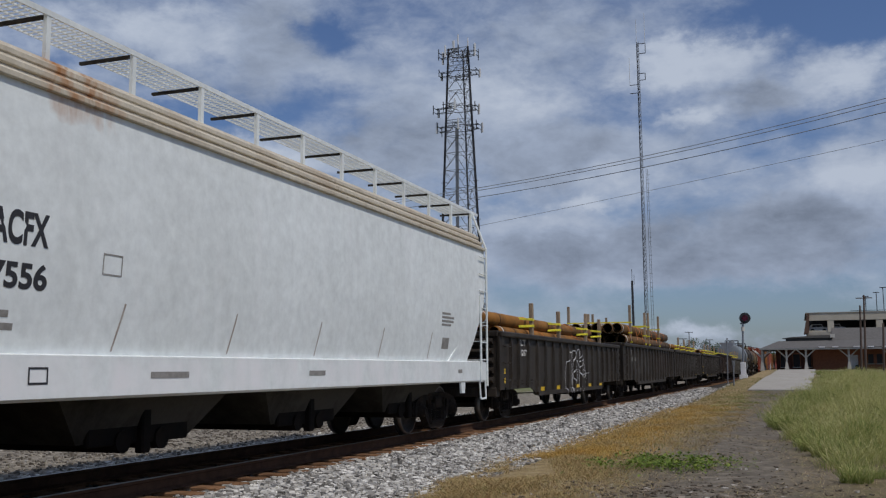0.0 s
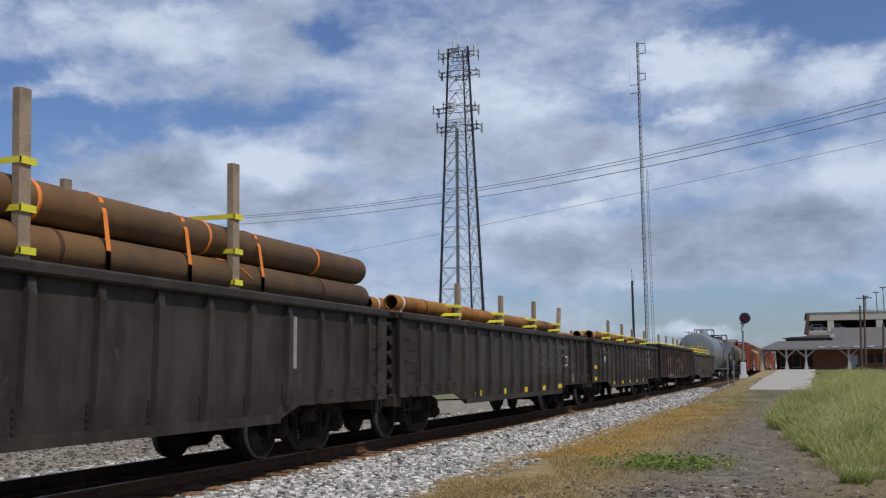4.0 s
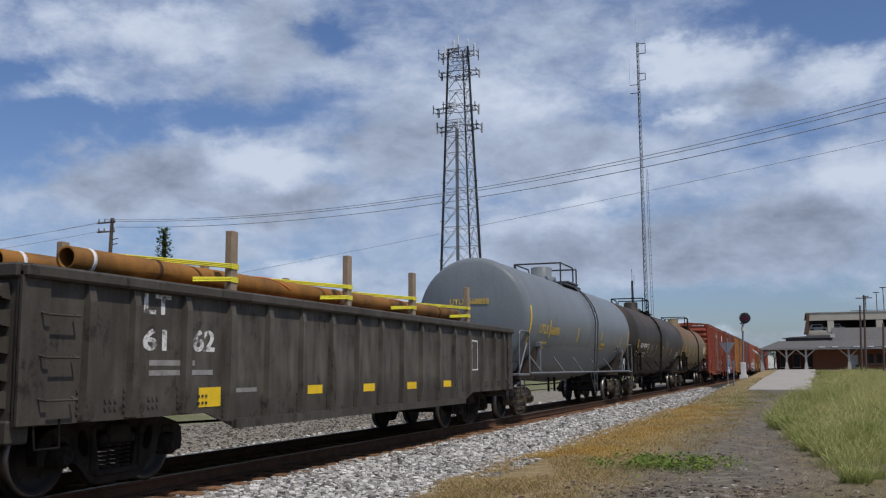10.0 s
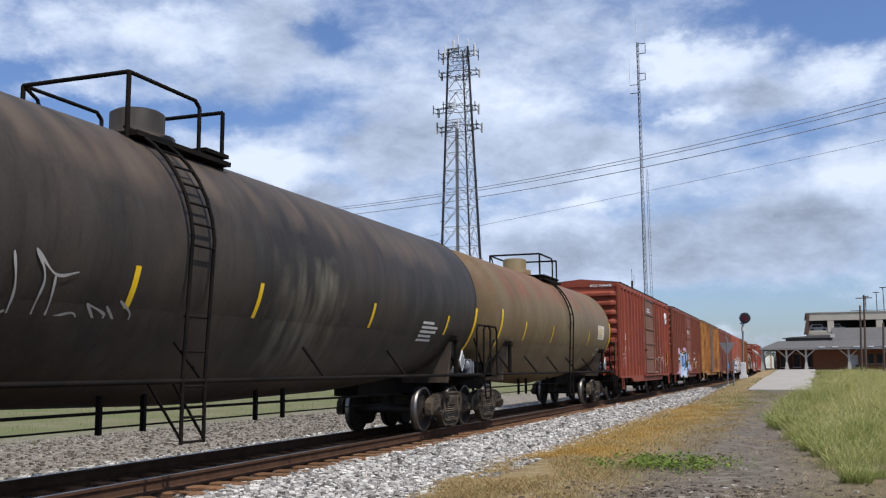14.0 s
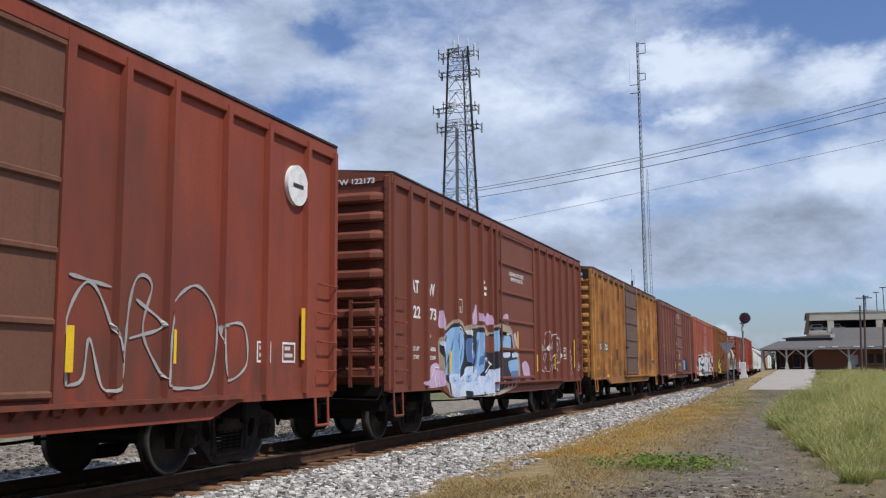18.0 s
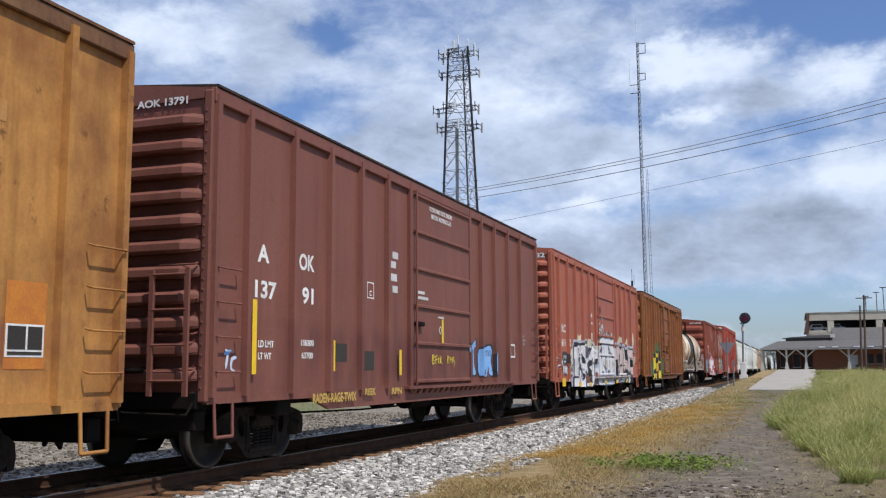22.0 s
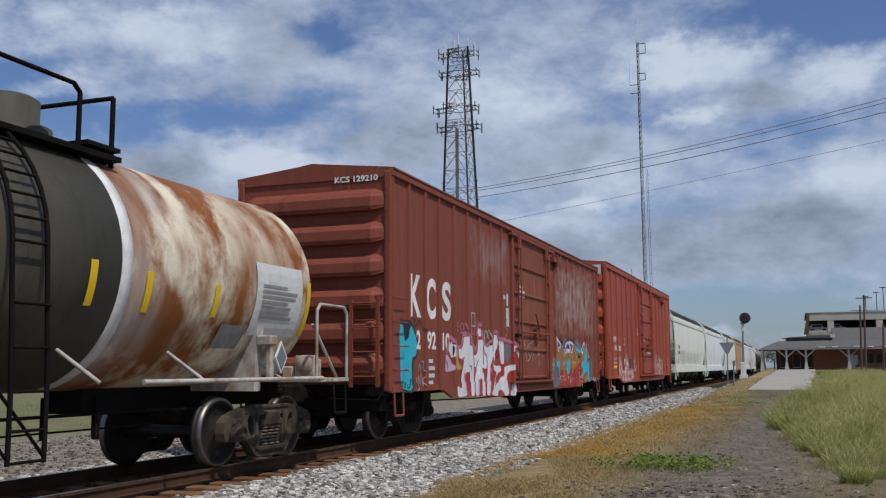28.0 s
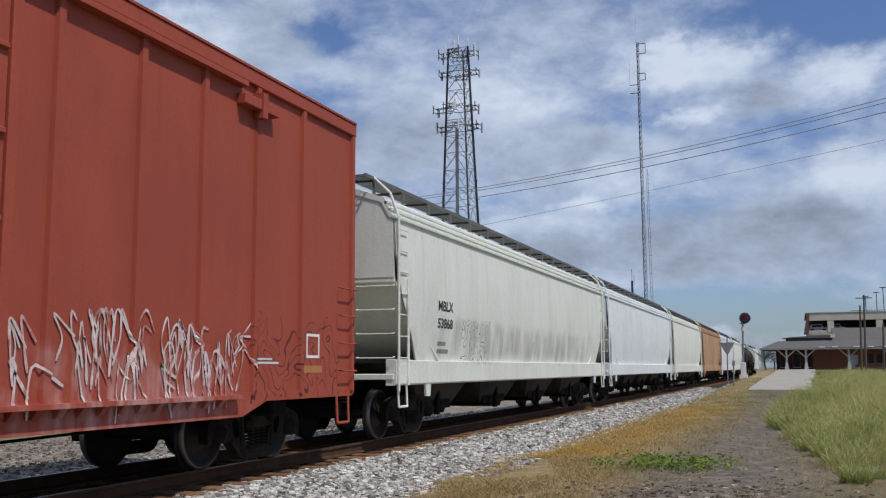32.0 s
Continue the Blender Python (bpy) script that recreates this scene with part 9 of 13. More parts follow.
def mural_on_fifth_boxcar():
    spray(box5, 'grey_blue_spray', 0, [(252.33, 0.72), (252.3, 0.98), (252.63, 1.05), (252.69, 1.37), (252.65, 1.49), (252.65, 2.04), (252.8, 2.06), (252.82, 2.19), (253.05, 2.19), (253.39, 2.15), (253.99, 2.16), (254.34, 2.25), (254.87, 2.25), (254.97, 2.13), (255.58, 2.24), (255.82, 2.22), (256.27, 2.06), (256.39, 1.74), (256.19, 0.98), (256.05, 0.71), (254.55, 0.68), (253.47, 0.69)])
    spray(box5, 'ink_spray', 1, [(252.49, 0.7), (252.52, 1.0), (252.81, 1.03), (252.74, 1.47), (252.75, 2.01), (252.88, 2.03), (252.88, 2.11), (253.81, 2.09), (254.31, 2.13), (254.31, 2.19), (254.9, 2.19), (254.97, 2.04), (255.25, 2.0), (255.53, 2.14), (255.79, 2.13), (256.31, 1.91), (256.4, 1.64), (256.16, 1.31), (256.08, 0.98), (256.46, 0.92), (255.94, 0.85), (255.7, 0.69), (254.55, 0.68), (253.47, 0.7), (252.71, 0.72)])
    spray(box5, 'white_spray', 2, [(252.94, 2.01), (253.75, 2.01), (253.72, 1.84), (253.65, 1.62), (253.25, 1.57), (253.25, 1.5), (253.63, 1.47), (253.59, 1.29), (253.55, 1.13), (253.25, 1.13), (253.23, 1.01), (252.88, 1.04), (252.93, 1.37), (252.95, 1.56), (252.85, 1.58)])
    spray(box5, 'white_spray', 2, [(252.8, 0.98), (253.01, 0.97), (253.12, 0.91), (253.21, 0.99), (253.63, 0.99), (253.59, 0.71), (252.72, 0.72)])
    spray(box5, 'scrubbed_spray', 3, [(253.27, 1.91), (253.66, 1.93), (253.59, 1.74), (253.27, 1.74)])
    spray(box5, 'scrubbed_spray', 3, [(253.28, 1.44), (253.58, 1.43), (253.54, 1.21), (253.28, 1.22)])
    stroke(box5, 'ink_spray', 0.04, [(253.05, 2.01), (253.11, 1.64), (253.08, 1.24), (253.14, 0.92)])
    stroke(box5, 'ink_spray', 0.04, [(253.25, 1.56), (253.25, 1.37), (253.28, 0.97), (253.28, 0.82)])
    stroke(box5, 'grey_blue_spray', 0.05, [(252.99, 1.99), (253.01, 1.64), (253.01, 1.11)])
    stroke(box5, 'ink_spray', 0.05, [(253.75, 2.01), (253.72, 1.84), (253.66, 1.62), (253.61, 1.38), (253.55, 1.03)])
    spray(box5, 'white_spray', 2, [(253.78, 2.0), (254.25, 2.03), (254.39, 1.68), (254.42, 1.38), (254.51, 1.01), (254.41, 0.68), (253.62, 0.69), (253.54, 1.22), (253.66, 1.53)])
    spray(box5, 'ink_spray', 3, [(253.95, 1.74), (254.06, 1.79), (254.1, 1.55), (254.38, 1.52), (254.4, 1.43), (254.12, 1.41), (253.92, 1.55)])
    spray(box5, 'ink_spray', 3, [(253.68, 1.52), (253.81, 1.38), (254.05, 1.21), (254.12, 1.02), (254.05, 0.85), (253.93, 0.88), (253.84, 1.02), (253.88, 1.18), (253.58, 1.27), (253.63, 1.46)])
    spray(box5, 'white_spray', 4, [(253.92, 1.18), (254.04, 1.02), (254.0, 0.92), (253.91, 1.02)])
    spray(box5, 'ink_spray', 3, [(254.24, 2.08), (254.34, 2.09), (254.42, 1.82), (254.26, 1.82)])
    spray(box5, 'scrubbed_spray', 3, [(253.85, 1.98), (254.06, 1.99), (254.03, 1.85), (253.88, 1.86)])
    stroke(box5, 'ink_spray', 0.05, [(253.57, 1.25), (253.57, 1.03), (253.65, 0.96), (253.61, 0.72)])
    stroke(box5, 'ink_spray', 0.05, [(254.41, 1.38), (254.3, 1.2), (254.42, 1.01), (254.31, 0.71)])
    stroke(box5, 'ink_spray', 0.04, [(254.11, 1.0), (254.28, 0.93), (254.45, 1.01)])
    stroke(box5, 'ink_spray', 0.03, [(254.11, 0.79), (254.21, 0.72)])
    stroke(box5, 'ink_spray', 0.03, [(254.23, 0.78), (254.35, 0.71)])
    stroke(box5, 'grey_blue_spray', 0.05, [(253.75, 1.48), (254.04, 1.29), (254.18, 1.02)])
    stroke(box5, 'grey_blue_spray', 0.04, [(254.26, 1.34), (254.31, 1.01)])
    spray(box5, 'white_spray', 2, [(254.37, 2.09), (254.83, 2.1), (254.84, 2.03), (255.25, 2.02), (255.31, 1.59), (254.84, 1.45), (254.97, 1.17), (254.84, 1.08), (254.68, 1.2), (254.52, 1.17), (254.42, 1.38)])
    spray(box5, 'slate_spray', 3, [(254.5, 2.01), (255.18, 2.0), (255.15, 1.61), (254.48, 1.6)])
    stroke(box5, 'white_spray', 0.04, [(254.42, 2.03), (254.47, 1.58), (255.18, 1.6)])
    stroke(box5, 'ink_spray', 0.07, [(254.84, 2.06), (254.79, 1.85), (254.72, 1.6)])
    stroke(box5, 'ink_spray', 0.08, [(254.75, 1.61), (254.96, 1.84), (255.21, 1.97)])
    spray(box5, 'ink_spray', 3, [(254.81, 1.45), (255.33, 1.57), (255.47, 1.52), (255.16, 1.38), (255.09, 1.14), (254.96, 1.17)])
    stroke(box5, 'ink_spray', 0.05, [(254.82, 1.38), (254.96, 1.2), (254.84, 1.08), (254.68, 1.2), (254.57, 1.01), (254.46, 0.7)])
    spray(box5, 'white_spray', 2, [(255.14, 1.37), (255.32, 1.51), (255.44, 1.35), (255.5, 0.99), (255.37, 0.89), (255.22, 0.98)])
    spray(box5, 'ink_spray', 3, [(255.25, 2.01), (255.42, 1.95), (255.47, 1.39), (255.35, 1.59)])
    spray(box5, 'white_spray', 2, [(254.65, 0.79), (255.33, 0.79), (255.41, 0.67), (254.66, 0.68)])
    spray(box5, 'rust_patch', 4, [(254.61, 1.07), (255.12, 1.07), (255.16, 0.79), (254.7, 0.79)])
    stroke(box5, 'cream_spray', 0.05, [(255.16, 1.0), (255.26, 0.77)])
    stroke(box5, 'ink_spray', 0.04, [(255.12, 1.17), (255.19, 1.0), (255.33, 0.79)])
    spray(box5, 'white_spray', 2, [(255.47, 1.94), (255.63, 2.06), (255.9, 2.04), (256.39, 1.86), (256.34, 1.65), (256.01, 1.51), (255.99, 0.98), (255.84, 0.78), (255.63, 0.68), (255.43, 0.69), (255.35, 0.9), (255.5, 0.99), (255.49, 1.71)])
    spray(box5, 'ink_spray', 3, [(255.58, 1.67), (255.66, 1.72), (255.76, 1.39), (255.7, 1.1), (255.57, 1.31)])
    stroke(box5, 'ink_spray', 0.05, [(255.66, 1.69), (255.74, 1.49), (255.96, 1.44)])
    stroke(box5, 'ink_spray', 0.05, [(255.99, 0.98), (255.84, 0.77), (255.63, 0.68)])
    stroke(box5, 'blush_spray', 0.05, [(255.94, 1.89), (256.17, 1.73), (256.03, 1.56)])
    stroke(box5, 'blush_spray', 0.04, [(256.22, 1.86), (256.32, 1.63)])
    spray(box5, 'white_spray', 3, [(256.16, 1.27), (256.41, 1.33), (256.41, 1.1), (256.28, 1.07)])
    spray(box5, 'sky_blue_spray', 3, [(256.04, 0.98), (256.15, 1.13), (256.23, 0.89), (256.05, 0.71)])
    stroke(box5, 'ink_spray', 0.05, [(255.95, 0.73), (256.08, 0.88), (256.2, 0.74), (256.38, 0.85), (256.46, 0.77)])
    stroke(box5, 'faded_red_spray', 0.05, [(256.09, 0.8), (256.23, 0.84), (256.35, 0.75)])
    spray(box5, 'ink_spray', 4, [(253.53, 1.72), (253.82, 1.75), (253.82, 1.6), (253.55, 1.6)])
    spray(box5, 'white_spray', 5, [(253.56, 1.71), (253.62, 1.71), (253.63, 1.62), (253.56, 1.61)])
    spray(box5, 'white_spray', 5, [(253.74, 1.72), (253.79, 1.73), (253.8, 1.62), (253.74, 1.62)])
    spray(box5, 'cream_spray', 1, [(253.36, 2.15), (253.44, 2.35), (253.52, 2.38), (253.62, 2.3), (253.78, 2.32), (253.88, 2.4), (253.97, 2.34), (253.96, 2.16)])
    spray(box5, 'cream_spray', 2, [(254.92, 2.02), (255.07, 2.28), (255.17, 2.27), (255.21, 2.02)])
    spray(box5, 'sky_blue_spray', 2, [(255.2, 2.02), (255.24, 2.18), (255.52, 2.22), (255.53, 2.04), (255.36, 1.95)])
    spray(box5, 'cream_spray', 2, [(255.94, 2.06), (256.04, 2.23), (256.19, 2.02)])
    spray(box5, 'cream_spray', 2, [(256.16, 1.92), (256.34, 2.21), (256.42, 2.08), (256.31, 1.91)])
    spray(box5, 'cream_spray', 1, [(252.37, 1.72), (252.46, 1.86), (252.58, 1.9), (252.65, 1.88), (252.64, 1.56), (252.67, 1.37), (252.61, 1.05), (252.13, 1.1), (252.12, 1.37), (252.22, 1.58)])
    spray(box5, 'cream_spray', 1, [(252.11, 1.75), (252.15, 1.89), (252.29, 1.75), (252.21, 1.77)])
    spray(box5, 'grey_blue_spray', 1, [(252.36, 0.71), (252.31, 0.96), (252.5, 1.0), (252.5, 0.73)])
    spray(box5, 'cream_spray', 1, [(251.98, 0.9), (252.03, 0.99), (252.15, 1.03), (252.14, 0.86)])
    stroke(box5, 'ink_spray', 0.03, [(252.16, 1.27), (252.31, 1.12)])
    stroke(box5, 'ink_spray', 0.03, [(252.14, 1.19), (252.36, 1.25)])
    stroke(box5, 'ink_spray', 0.03, [(252.23, 1.3), (252.22, 1.08)])
    stroke(box5, 'ink_spray', 0.03, [(252.34, 1.37), (252.41, 1.15), (252.46, 1.37)])
    stroke(box5, 'ink_spray', 0.03, [(252.34, 1.27), (252.49, 1.29)])
    stroke(box5, 'ink_spray', 0.03, [(252.46, 1.37), (252.57, 1.38), (252.49, 1.27)])
    stroke(box5, 'ink_spray', 0.03, [(252.49, 1.27), (252.63, 1.14)])
    stroke(box5, 'ink_spray', 0.03, [(252.61, 1.37), (252.58, 1.16), (252.71, 1.21)])
    stroke(box5, 'ink_spray', 0.03, [(252.31, 1.07), (252.5, 1.09), (252.61, 1.05)])
    stroke(box5, 'ink_spray', 0.03, [(252.5, 1.09), (252.42, 1.01)])
    stroke(box5, 'ink_spray', 0.03, [(252.59, 1.37), (252.7, 1.4)])
    spray(box5, 'grey_blue_spray', 0, [(256.37, 0.97), (259.62, 0.93), (259.64, 0.65), (256.39, 0.68)])
    spray(box5, 'grey_blue_spray', 0, [(256.52, 2.23), (256.54, 2.37), (256.82, 2.5), (256.89, 2.39), (257.58, 2.61), (257.66, 2.5), (257.92, 2.54), (258.21, 2.47), (258.4, 2.67), (258.8, 2.54), (259.09, 2.41), (259.39, 2.62), (259.61, 2.5), (259.58, 2.14), (256.57, 1.97)])
    spray(box5, 'white_spray', 1, [(256.54, 2.22), (256.58, 2.34), (256.82, 2.45), (256.91, 2.33), (257.57, 2.55), (257.65, 2.43), (257.93, 2.48), (258.23, 2.39), (258.42, 2.61), (258.8, 2.46), (259.1, 2.33), (259.39, 2.55), (259.56, 2.43), (259.58, 2.13), (256.57, 1.95)])
    stroke(box5, 'ink_spray', 0.07, [(256.55, 2.24), (256.59, 2.33), (256.82, 2.44), (256.91, 2.32), (257.23, 2.44), (257.57, 2.54), (257.65, 2.42), (257.93, 2.47), (258.23, 2.38), (258.42, 2.6), (258.8, 2.46), (259.1, 2.33), (259.39, 2.54), (259.55, 2.43)])
    stroke(box5, 'ink_spray', 0.06, [(256.56, 2.13), (257.11, 2.14), (258.22, 2.15), (259.53, 2.14)])
    spray(box5, 'blush_spray', 2, [(256.96, 2.31), (257.54, 2.49), (257.57, 2.37)])
    spray(box5, 'white_spray', 2, [(258.29, 2.36), (258.43, 2.55), (259.01, 2.3), (258.32, 2.3)])
    spray(box5, 'grey_blue_spray', 2, [(257.7, 2.38), (257.93, 2.43), (258.17, 2.35), (257.73, 2.28)])
    spray(box5, 'grey_blue_spray', 2, [(256.59, 2.3), (256.79, 2.39), (256.85, 2.28), (256.6, 2.25)])
    spray(box5, 'white_spray', 2, [(256.59, 2.09), (257.51, 2.14), (259.5, 2.12), (259.56, 1.86), (259.5, 1.65), (259.53, 1.02), (256.83, 1.07), (256.69, 1.57)])
    spray(box5, 'grey_blue_spray', 3, [(256.54, 2.02), (256.68, 2.04), (256.98, 1.92), (256.97, 1.86), (256.64, 1.89)])
    spray(box5, 'ink_spray', 4, [(257.02, 2.14), (257.14, 2.13), (257.15, 2.0), (257.25, 2.06), (257.24, 1.81), (257.19, 1.49), (257.09, 1.63), (257.04, 1.8)])
    spray(box5, 'sky_blue_spray', 5, [(257.09, 1.87), (257.15, 1.92), (257.14, 1.7)])
    spray(box5, 'ink_spray', 3, [(256.55, 1.86), (256.67, 1.85), (256.73, 1.65), (256.59, 1.67)])
    spray(box5, 'sky_blue_spray', 4, [(256.57, 1.53), (256.65, 1.53), (256.66, 1.35), (256.6, 1.33)])
    stroke(box5, 'ink_spray', 0.06, [(256.67, 1.82), (256.98, 1.97)])
    stroke(box5, 'ink_spray', 0.06, [(256.68, 1.77), (257.03, 1.92)])
    stroke(box5, 'ink_spray', 0.055, [(257.6, 2.19), (257.6, 1.92), (257.57, 1.7)])
    stroke(box5, 'ink_spray', 0.055, [(257.52, 1.59), (257.44, 1.41), (257.74, 1.3), (257.9, 1.05)])
    spray(box5, 'ink_spray', 3, [(257.96, 1.83), (258.12, 1.77), (258.21, 1.49), (258.19, 1.24), (258.04, 1.08), (257.89, 1.15), (257.81, 1.36), (257.83, 1.66)])
    spray(box5, 'white_spray', 4, [(257.92, 1.68), (258.07, 1.67), (258.1, 1.54), (257.9, 1.53)])
    spray(box5, 'cream_spray', 4, [(257.9, 1.52), (258.1, 1.52), (258.1, 1.33), (258.07, 1.27), (257.9, 1.28)])
    spray(box5, 'sky_blue_spray', 4, [(257.91, 1.24), (258.09, 1.24), (258.03, 1.12), (257.95, 1.16)])
    spray(box5, 'ink_spray', 3, [(258.47, 2.13), (258.74, 1.99), (258.69, 1.82), (258.57, 1.68), (258.52, 1.94)])
    stroke(box5, 'ink_spray', 0.05, [(258.4, 2.18), (258.51, 1.93), (258.58, 1.62), (258.61, 1.27)])
    stroke(box5, 'ink_spray', 0.06, [(258.71, 1.88), (259.05, 1.77)])
    stroke(box5, 'ink_spray', 0.06, [(258.67, 1.8), (259.08, 1.71)])
    spray(box5, 'ink_spray', 3, [(259.13, 1.87), (259.52, 1.71), (259.49, 1.64), (259.09, 1.68)])
    stroke(box5, 'ink_spray', 0.05, [(258.24, 1.21), (258.66, 1.14)])
    stroke(box5, 'ink_spray', 0.05, [(258.24, 1.15), (258.67, 1.03)])
    stroke(box5, 'ink_spray', 0.05, [(258.66, 1.27), (258.69, 0.98)])
    stroke(box5, 'ink_spray', 0.05, [(259.19, 1.04), (259.33, 1.16), (259.54, 1.27)])
    spray(box5, 'cream_spray', 3, [(259.14, 1.57), (259.53, 1.55), (259.51, 1.26), (259.13, 1.26)])
    stroke(box5, 'ink_spray', 0.04, [(259.17, 1.45), (259.31, 1.5), (259.22, 1.37)])
    stroke(box5, 'ink_spray', 0.04, [(259.34, 1.37), (259.46, 1.44)])
    spray(box5, 'ink_spray', 4, [(257.22, 1.19), (257.4, 1.18), (257.56, 1.07), (257.56, 1.01), (257.18, 1.02)])
    spray(box5, 'ink_spray', 3, [(257.11, 0.99), (257.38, 0.98), (257.46, 0.87), (257.31, 0.7), (257.03, 0.71), (257.2, 0.85)])
    spray(box5, 'sky_blue_spray', 4, [(257.18, 0.95), (257.25, 0.92), (257.2, 0.8), (257.11, 0.74), (257.17, 0.84)])
    stroke(box5, 'ink_spray', 0.05, [(257.71, 0.97), (257.74, 0.83)])
    spray(box5, 'ink_spray', 3, [(258.35, 0.94), (258.53, 0.94), (258.43, 0.83), (258.32, 0.68), (258.37, 0.84)])
    stroke(box5, 'ink_spray', 0.04, [(258.66, 0.95), (258.78, 0.81), (258.92, 0.74)])
    stroke(box5, 'ink_spray', 0.06, [(259.35, 0.72), (259.56, 0.92)])
    stroke(box5, 'white_spray', 0.05, [(256.66, 0.73), (257.05, 0.72), (257.6, 0.72)])
    stroke(box5, 'white_spray', 0.05, [(257.96, 0.73), (258.62, 0.72), (259.55, 0.71)])
    spray(box5, 'cream_spray', 1, [(256.53, 2.36), (256.54, 2.45), (256.6, 2.48), (256.64, 2.4)])
    spray(box5, 'cream_spray', 1, [(258.13, 2.49), (258.2, 2.6), (258.26, 2.59), (258.29, 2.49)])
    spray(box5, 'cream_spray', 1, [(259.06, 2.44), (259.13, 2.58), (259.22, 2.62), (259.26, 2.47)])
    spray(box5, 'cream_spray', 1, [(259.51, 2.35), (259.56, 2.55), (259.64, 2.5), (259.68, 2.22)])
    stroke(box5, 'ink_spray', 0.13, [(256.88, 2.84), (256.73, 2.83), (256.67, 2.71), (256.84, 2.65), (256.94, 2.6), (256.89, 2.51), (256.75, 2.54)])
    stroke(box5, 'ink_spray', 0.13, [(257.04, 2.75), (257.09, 2.56)])
    stroke(box5, 'ink_spray', 0.13, [(257.04, 2.84), (257.05, 2.82)])
    stroke(box5, 'ink_spray', 0.13, [(257.22, 2.58), (257.22, 2.82), (257.33, 2.7), (257.42, 2.84), (257.49, 2.6)])
    stroke(box5, 'ink_spray', 0.1, [(257.21, 3.13), (257.21, 3.06), (257.36, 3.09), (257.47, 3.06), (257.52, 2.99)])
    stroke(box5, 'white_spray', 0.07, [(256.88, 2.84), (256.73, 2.83), (256.67, 2.71), (256.84, 2.65), (256.94, 2.6), (256.89, 2.51), (256.75, 2.54)])
    stroke(box5, 'white_spray', 0.07, [(257.04, 2.75), (257.09, 2.56)])
    stroke(box5, 'white_spray', 0.07, [(257.04, 2.84), (257.05, 2.82)])
    stroke(box5, 'white_spray', 0.07, [(257.22, 2.58), (257.22, 2.82), (257.33, 2.7), (257.42, 2.84), (257.49, 2.6)])
    stroke(box5, 'white_spray', 0.05, [(257.21, 3.13), (257.21, 3.06), (257.36, 3.09), (257.47, 3.06), (257.52, 2.99)])
    lettering(box5, 257.845, 'LEARN', 256.61, 257.21, 3.25, 3.47, sprayed('dark_red_spray'), FLANK + 0.048)
    lettering(box5, 257.845, 'FROM', 256.68, 257.06, 3.12, 3.22, sprayed('dark_red_spray'), FLANK + 0.048)
    lettering(box5, 257.845, 'THE', 256.64, 256.88, 2.99, 3.08, sprayed('dark_red_spray'), FLANK + 0.048)
    spray(box5, 'black_spray', 0, [(259.93, 2.02), (260.31, 2.19), (260.38, 2.19), (260.4, 2.08), (260.43, 2.17), (261.08, 2.2), (261.09, 2.11), (262.23, 2.14), (262.39, 2.0), (262.93, 2.13), (262.99, 2.1), (264.03, 2.06), (264.09, 1.38), (264.24, 1.02), (264.12, 0.63), (260.02, 0.75)])
    spray(box5, 'blush_spray', 2, [(259.93, 1.97), (260.32, 2.16), (260.44, 1.69), (260.12, 1.58), (260.08, 1.65), (259.96, 1.55)])
    spray(box5, 'blush_spray', 2, [(260.16, 1.5), (260.44, 1.56), (260.57, 1.12), (260.33, 1.1), (260.28, 1.3)])
    spray(box5, 'blush_spray', 2, [(260.47, 2.12), (261.02, 2.18), (260.99, 1.69), (260.94, 1.3), (260.83, 1.14), (260.57, 1.12), (260.63, 1.35), (260.65, 1.89), (260.48, 1.91)])
    spray(box5, 'blush_spray', 2, [(261.09, 2.07), (261.39, 2.08), (261.48, 1.65), (261.54, 2.0), (261.72, 2.11), (261.71, 1.6), (261.6, 1.42), (261.79, 1.36), (261.93, 1.08), (260.92, 1.08), (261.09, 1.47), (261.23, 1.81), (261.11, 1.83)])
    spray(box5, 'blush_spray', 2, [(261.74, 2.11), (262.23, 2.11), (262.41, 1.62), (262.76, 1.18), (262.55, 1.11), (262.32, 1.37), (262.29, 1.12), (261.96, 1.24), (261.95, 1.6), (261.85, 1.84), (261.76, 1.84)])
    spray(box5, 'blush_spray', 2, [(262.48, 1.97), (262.93, 2.06), (262.95, 1.73), (262.73, 1.69), (262.6, 1.72), (262.5, 1.88)])
    spray(box5, 'blush_spray', 2, [(262.73, 1.63), (262.96, 1.63), (263.03, 1.3), (262.81, 1.17)])
    spray(box5, 'blush_spray', 2, [(263.07, 2.07), (263.72, 2.04), (263.93, 1.95), (263.92, 1.59), (263.55, 1.65), (263.54, 1.37), (263.67, 1.24), (263.4, 1.1), (263.15, 1.17), (263.19, 1.51), (263.24, 1.71), (263.09, 1.77)])
    spray(box5, 'blush_spray', 2, [(263.63, 1.31), (263.89, 1.34), (264.16, 1.27), (264.05, 1.02), (263.75, 0.82)])
    stroke(box5, 'black_spray', 0.04, [(260.42, 1.77), (260.36, 1.66), (260.16, 1.59)])
    stroke(box5, 'black_spray', 0.04, [(261.93, 1.36), (262.27, 1.41)])
    stroke(box5, 'black_spray', 0.04, [(261.6, 1.54), (261.82, 1.6)])
    stroke(box5, 'black_spray', 0.04, [(261.48, 1.94), (261.56, 1.65)])
    stroke(box5, 'black_spray', 0.04, [(262.42, 1.49), (262.73, 1.63)])
    stroke(box5, 'black_spray', 0.04, [(262.04, 1.06), (262.13, 1.24)])
    stroke(box5, 'black_spray', 0.04, [(260.83, 0.7), (260.85, 0.95)])
    stroke(box5, 'black_spray', 0.04, [(262.11, 0.71), (262.27, 0.95)])
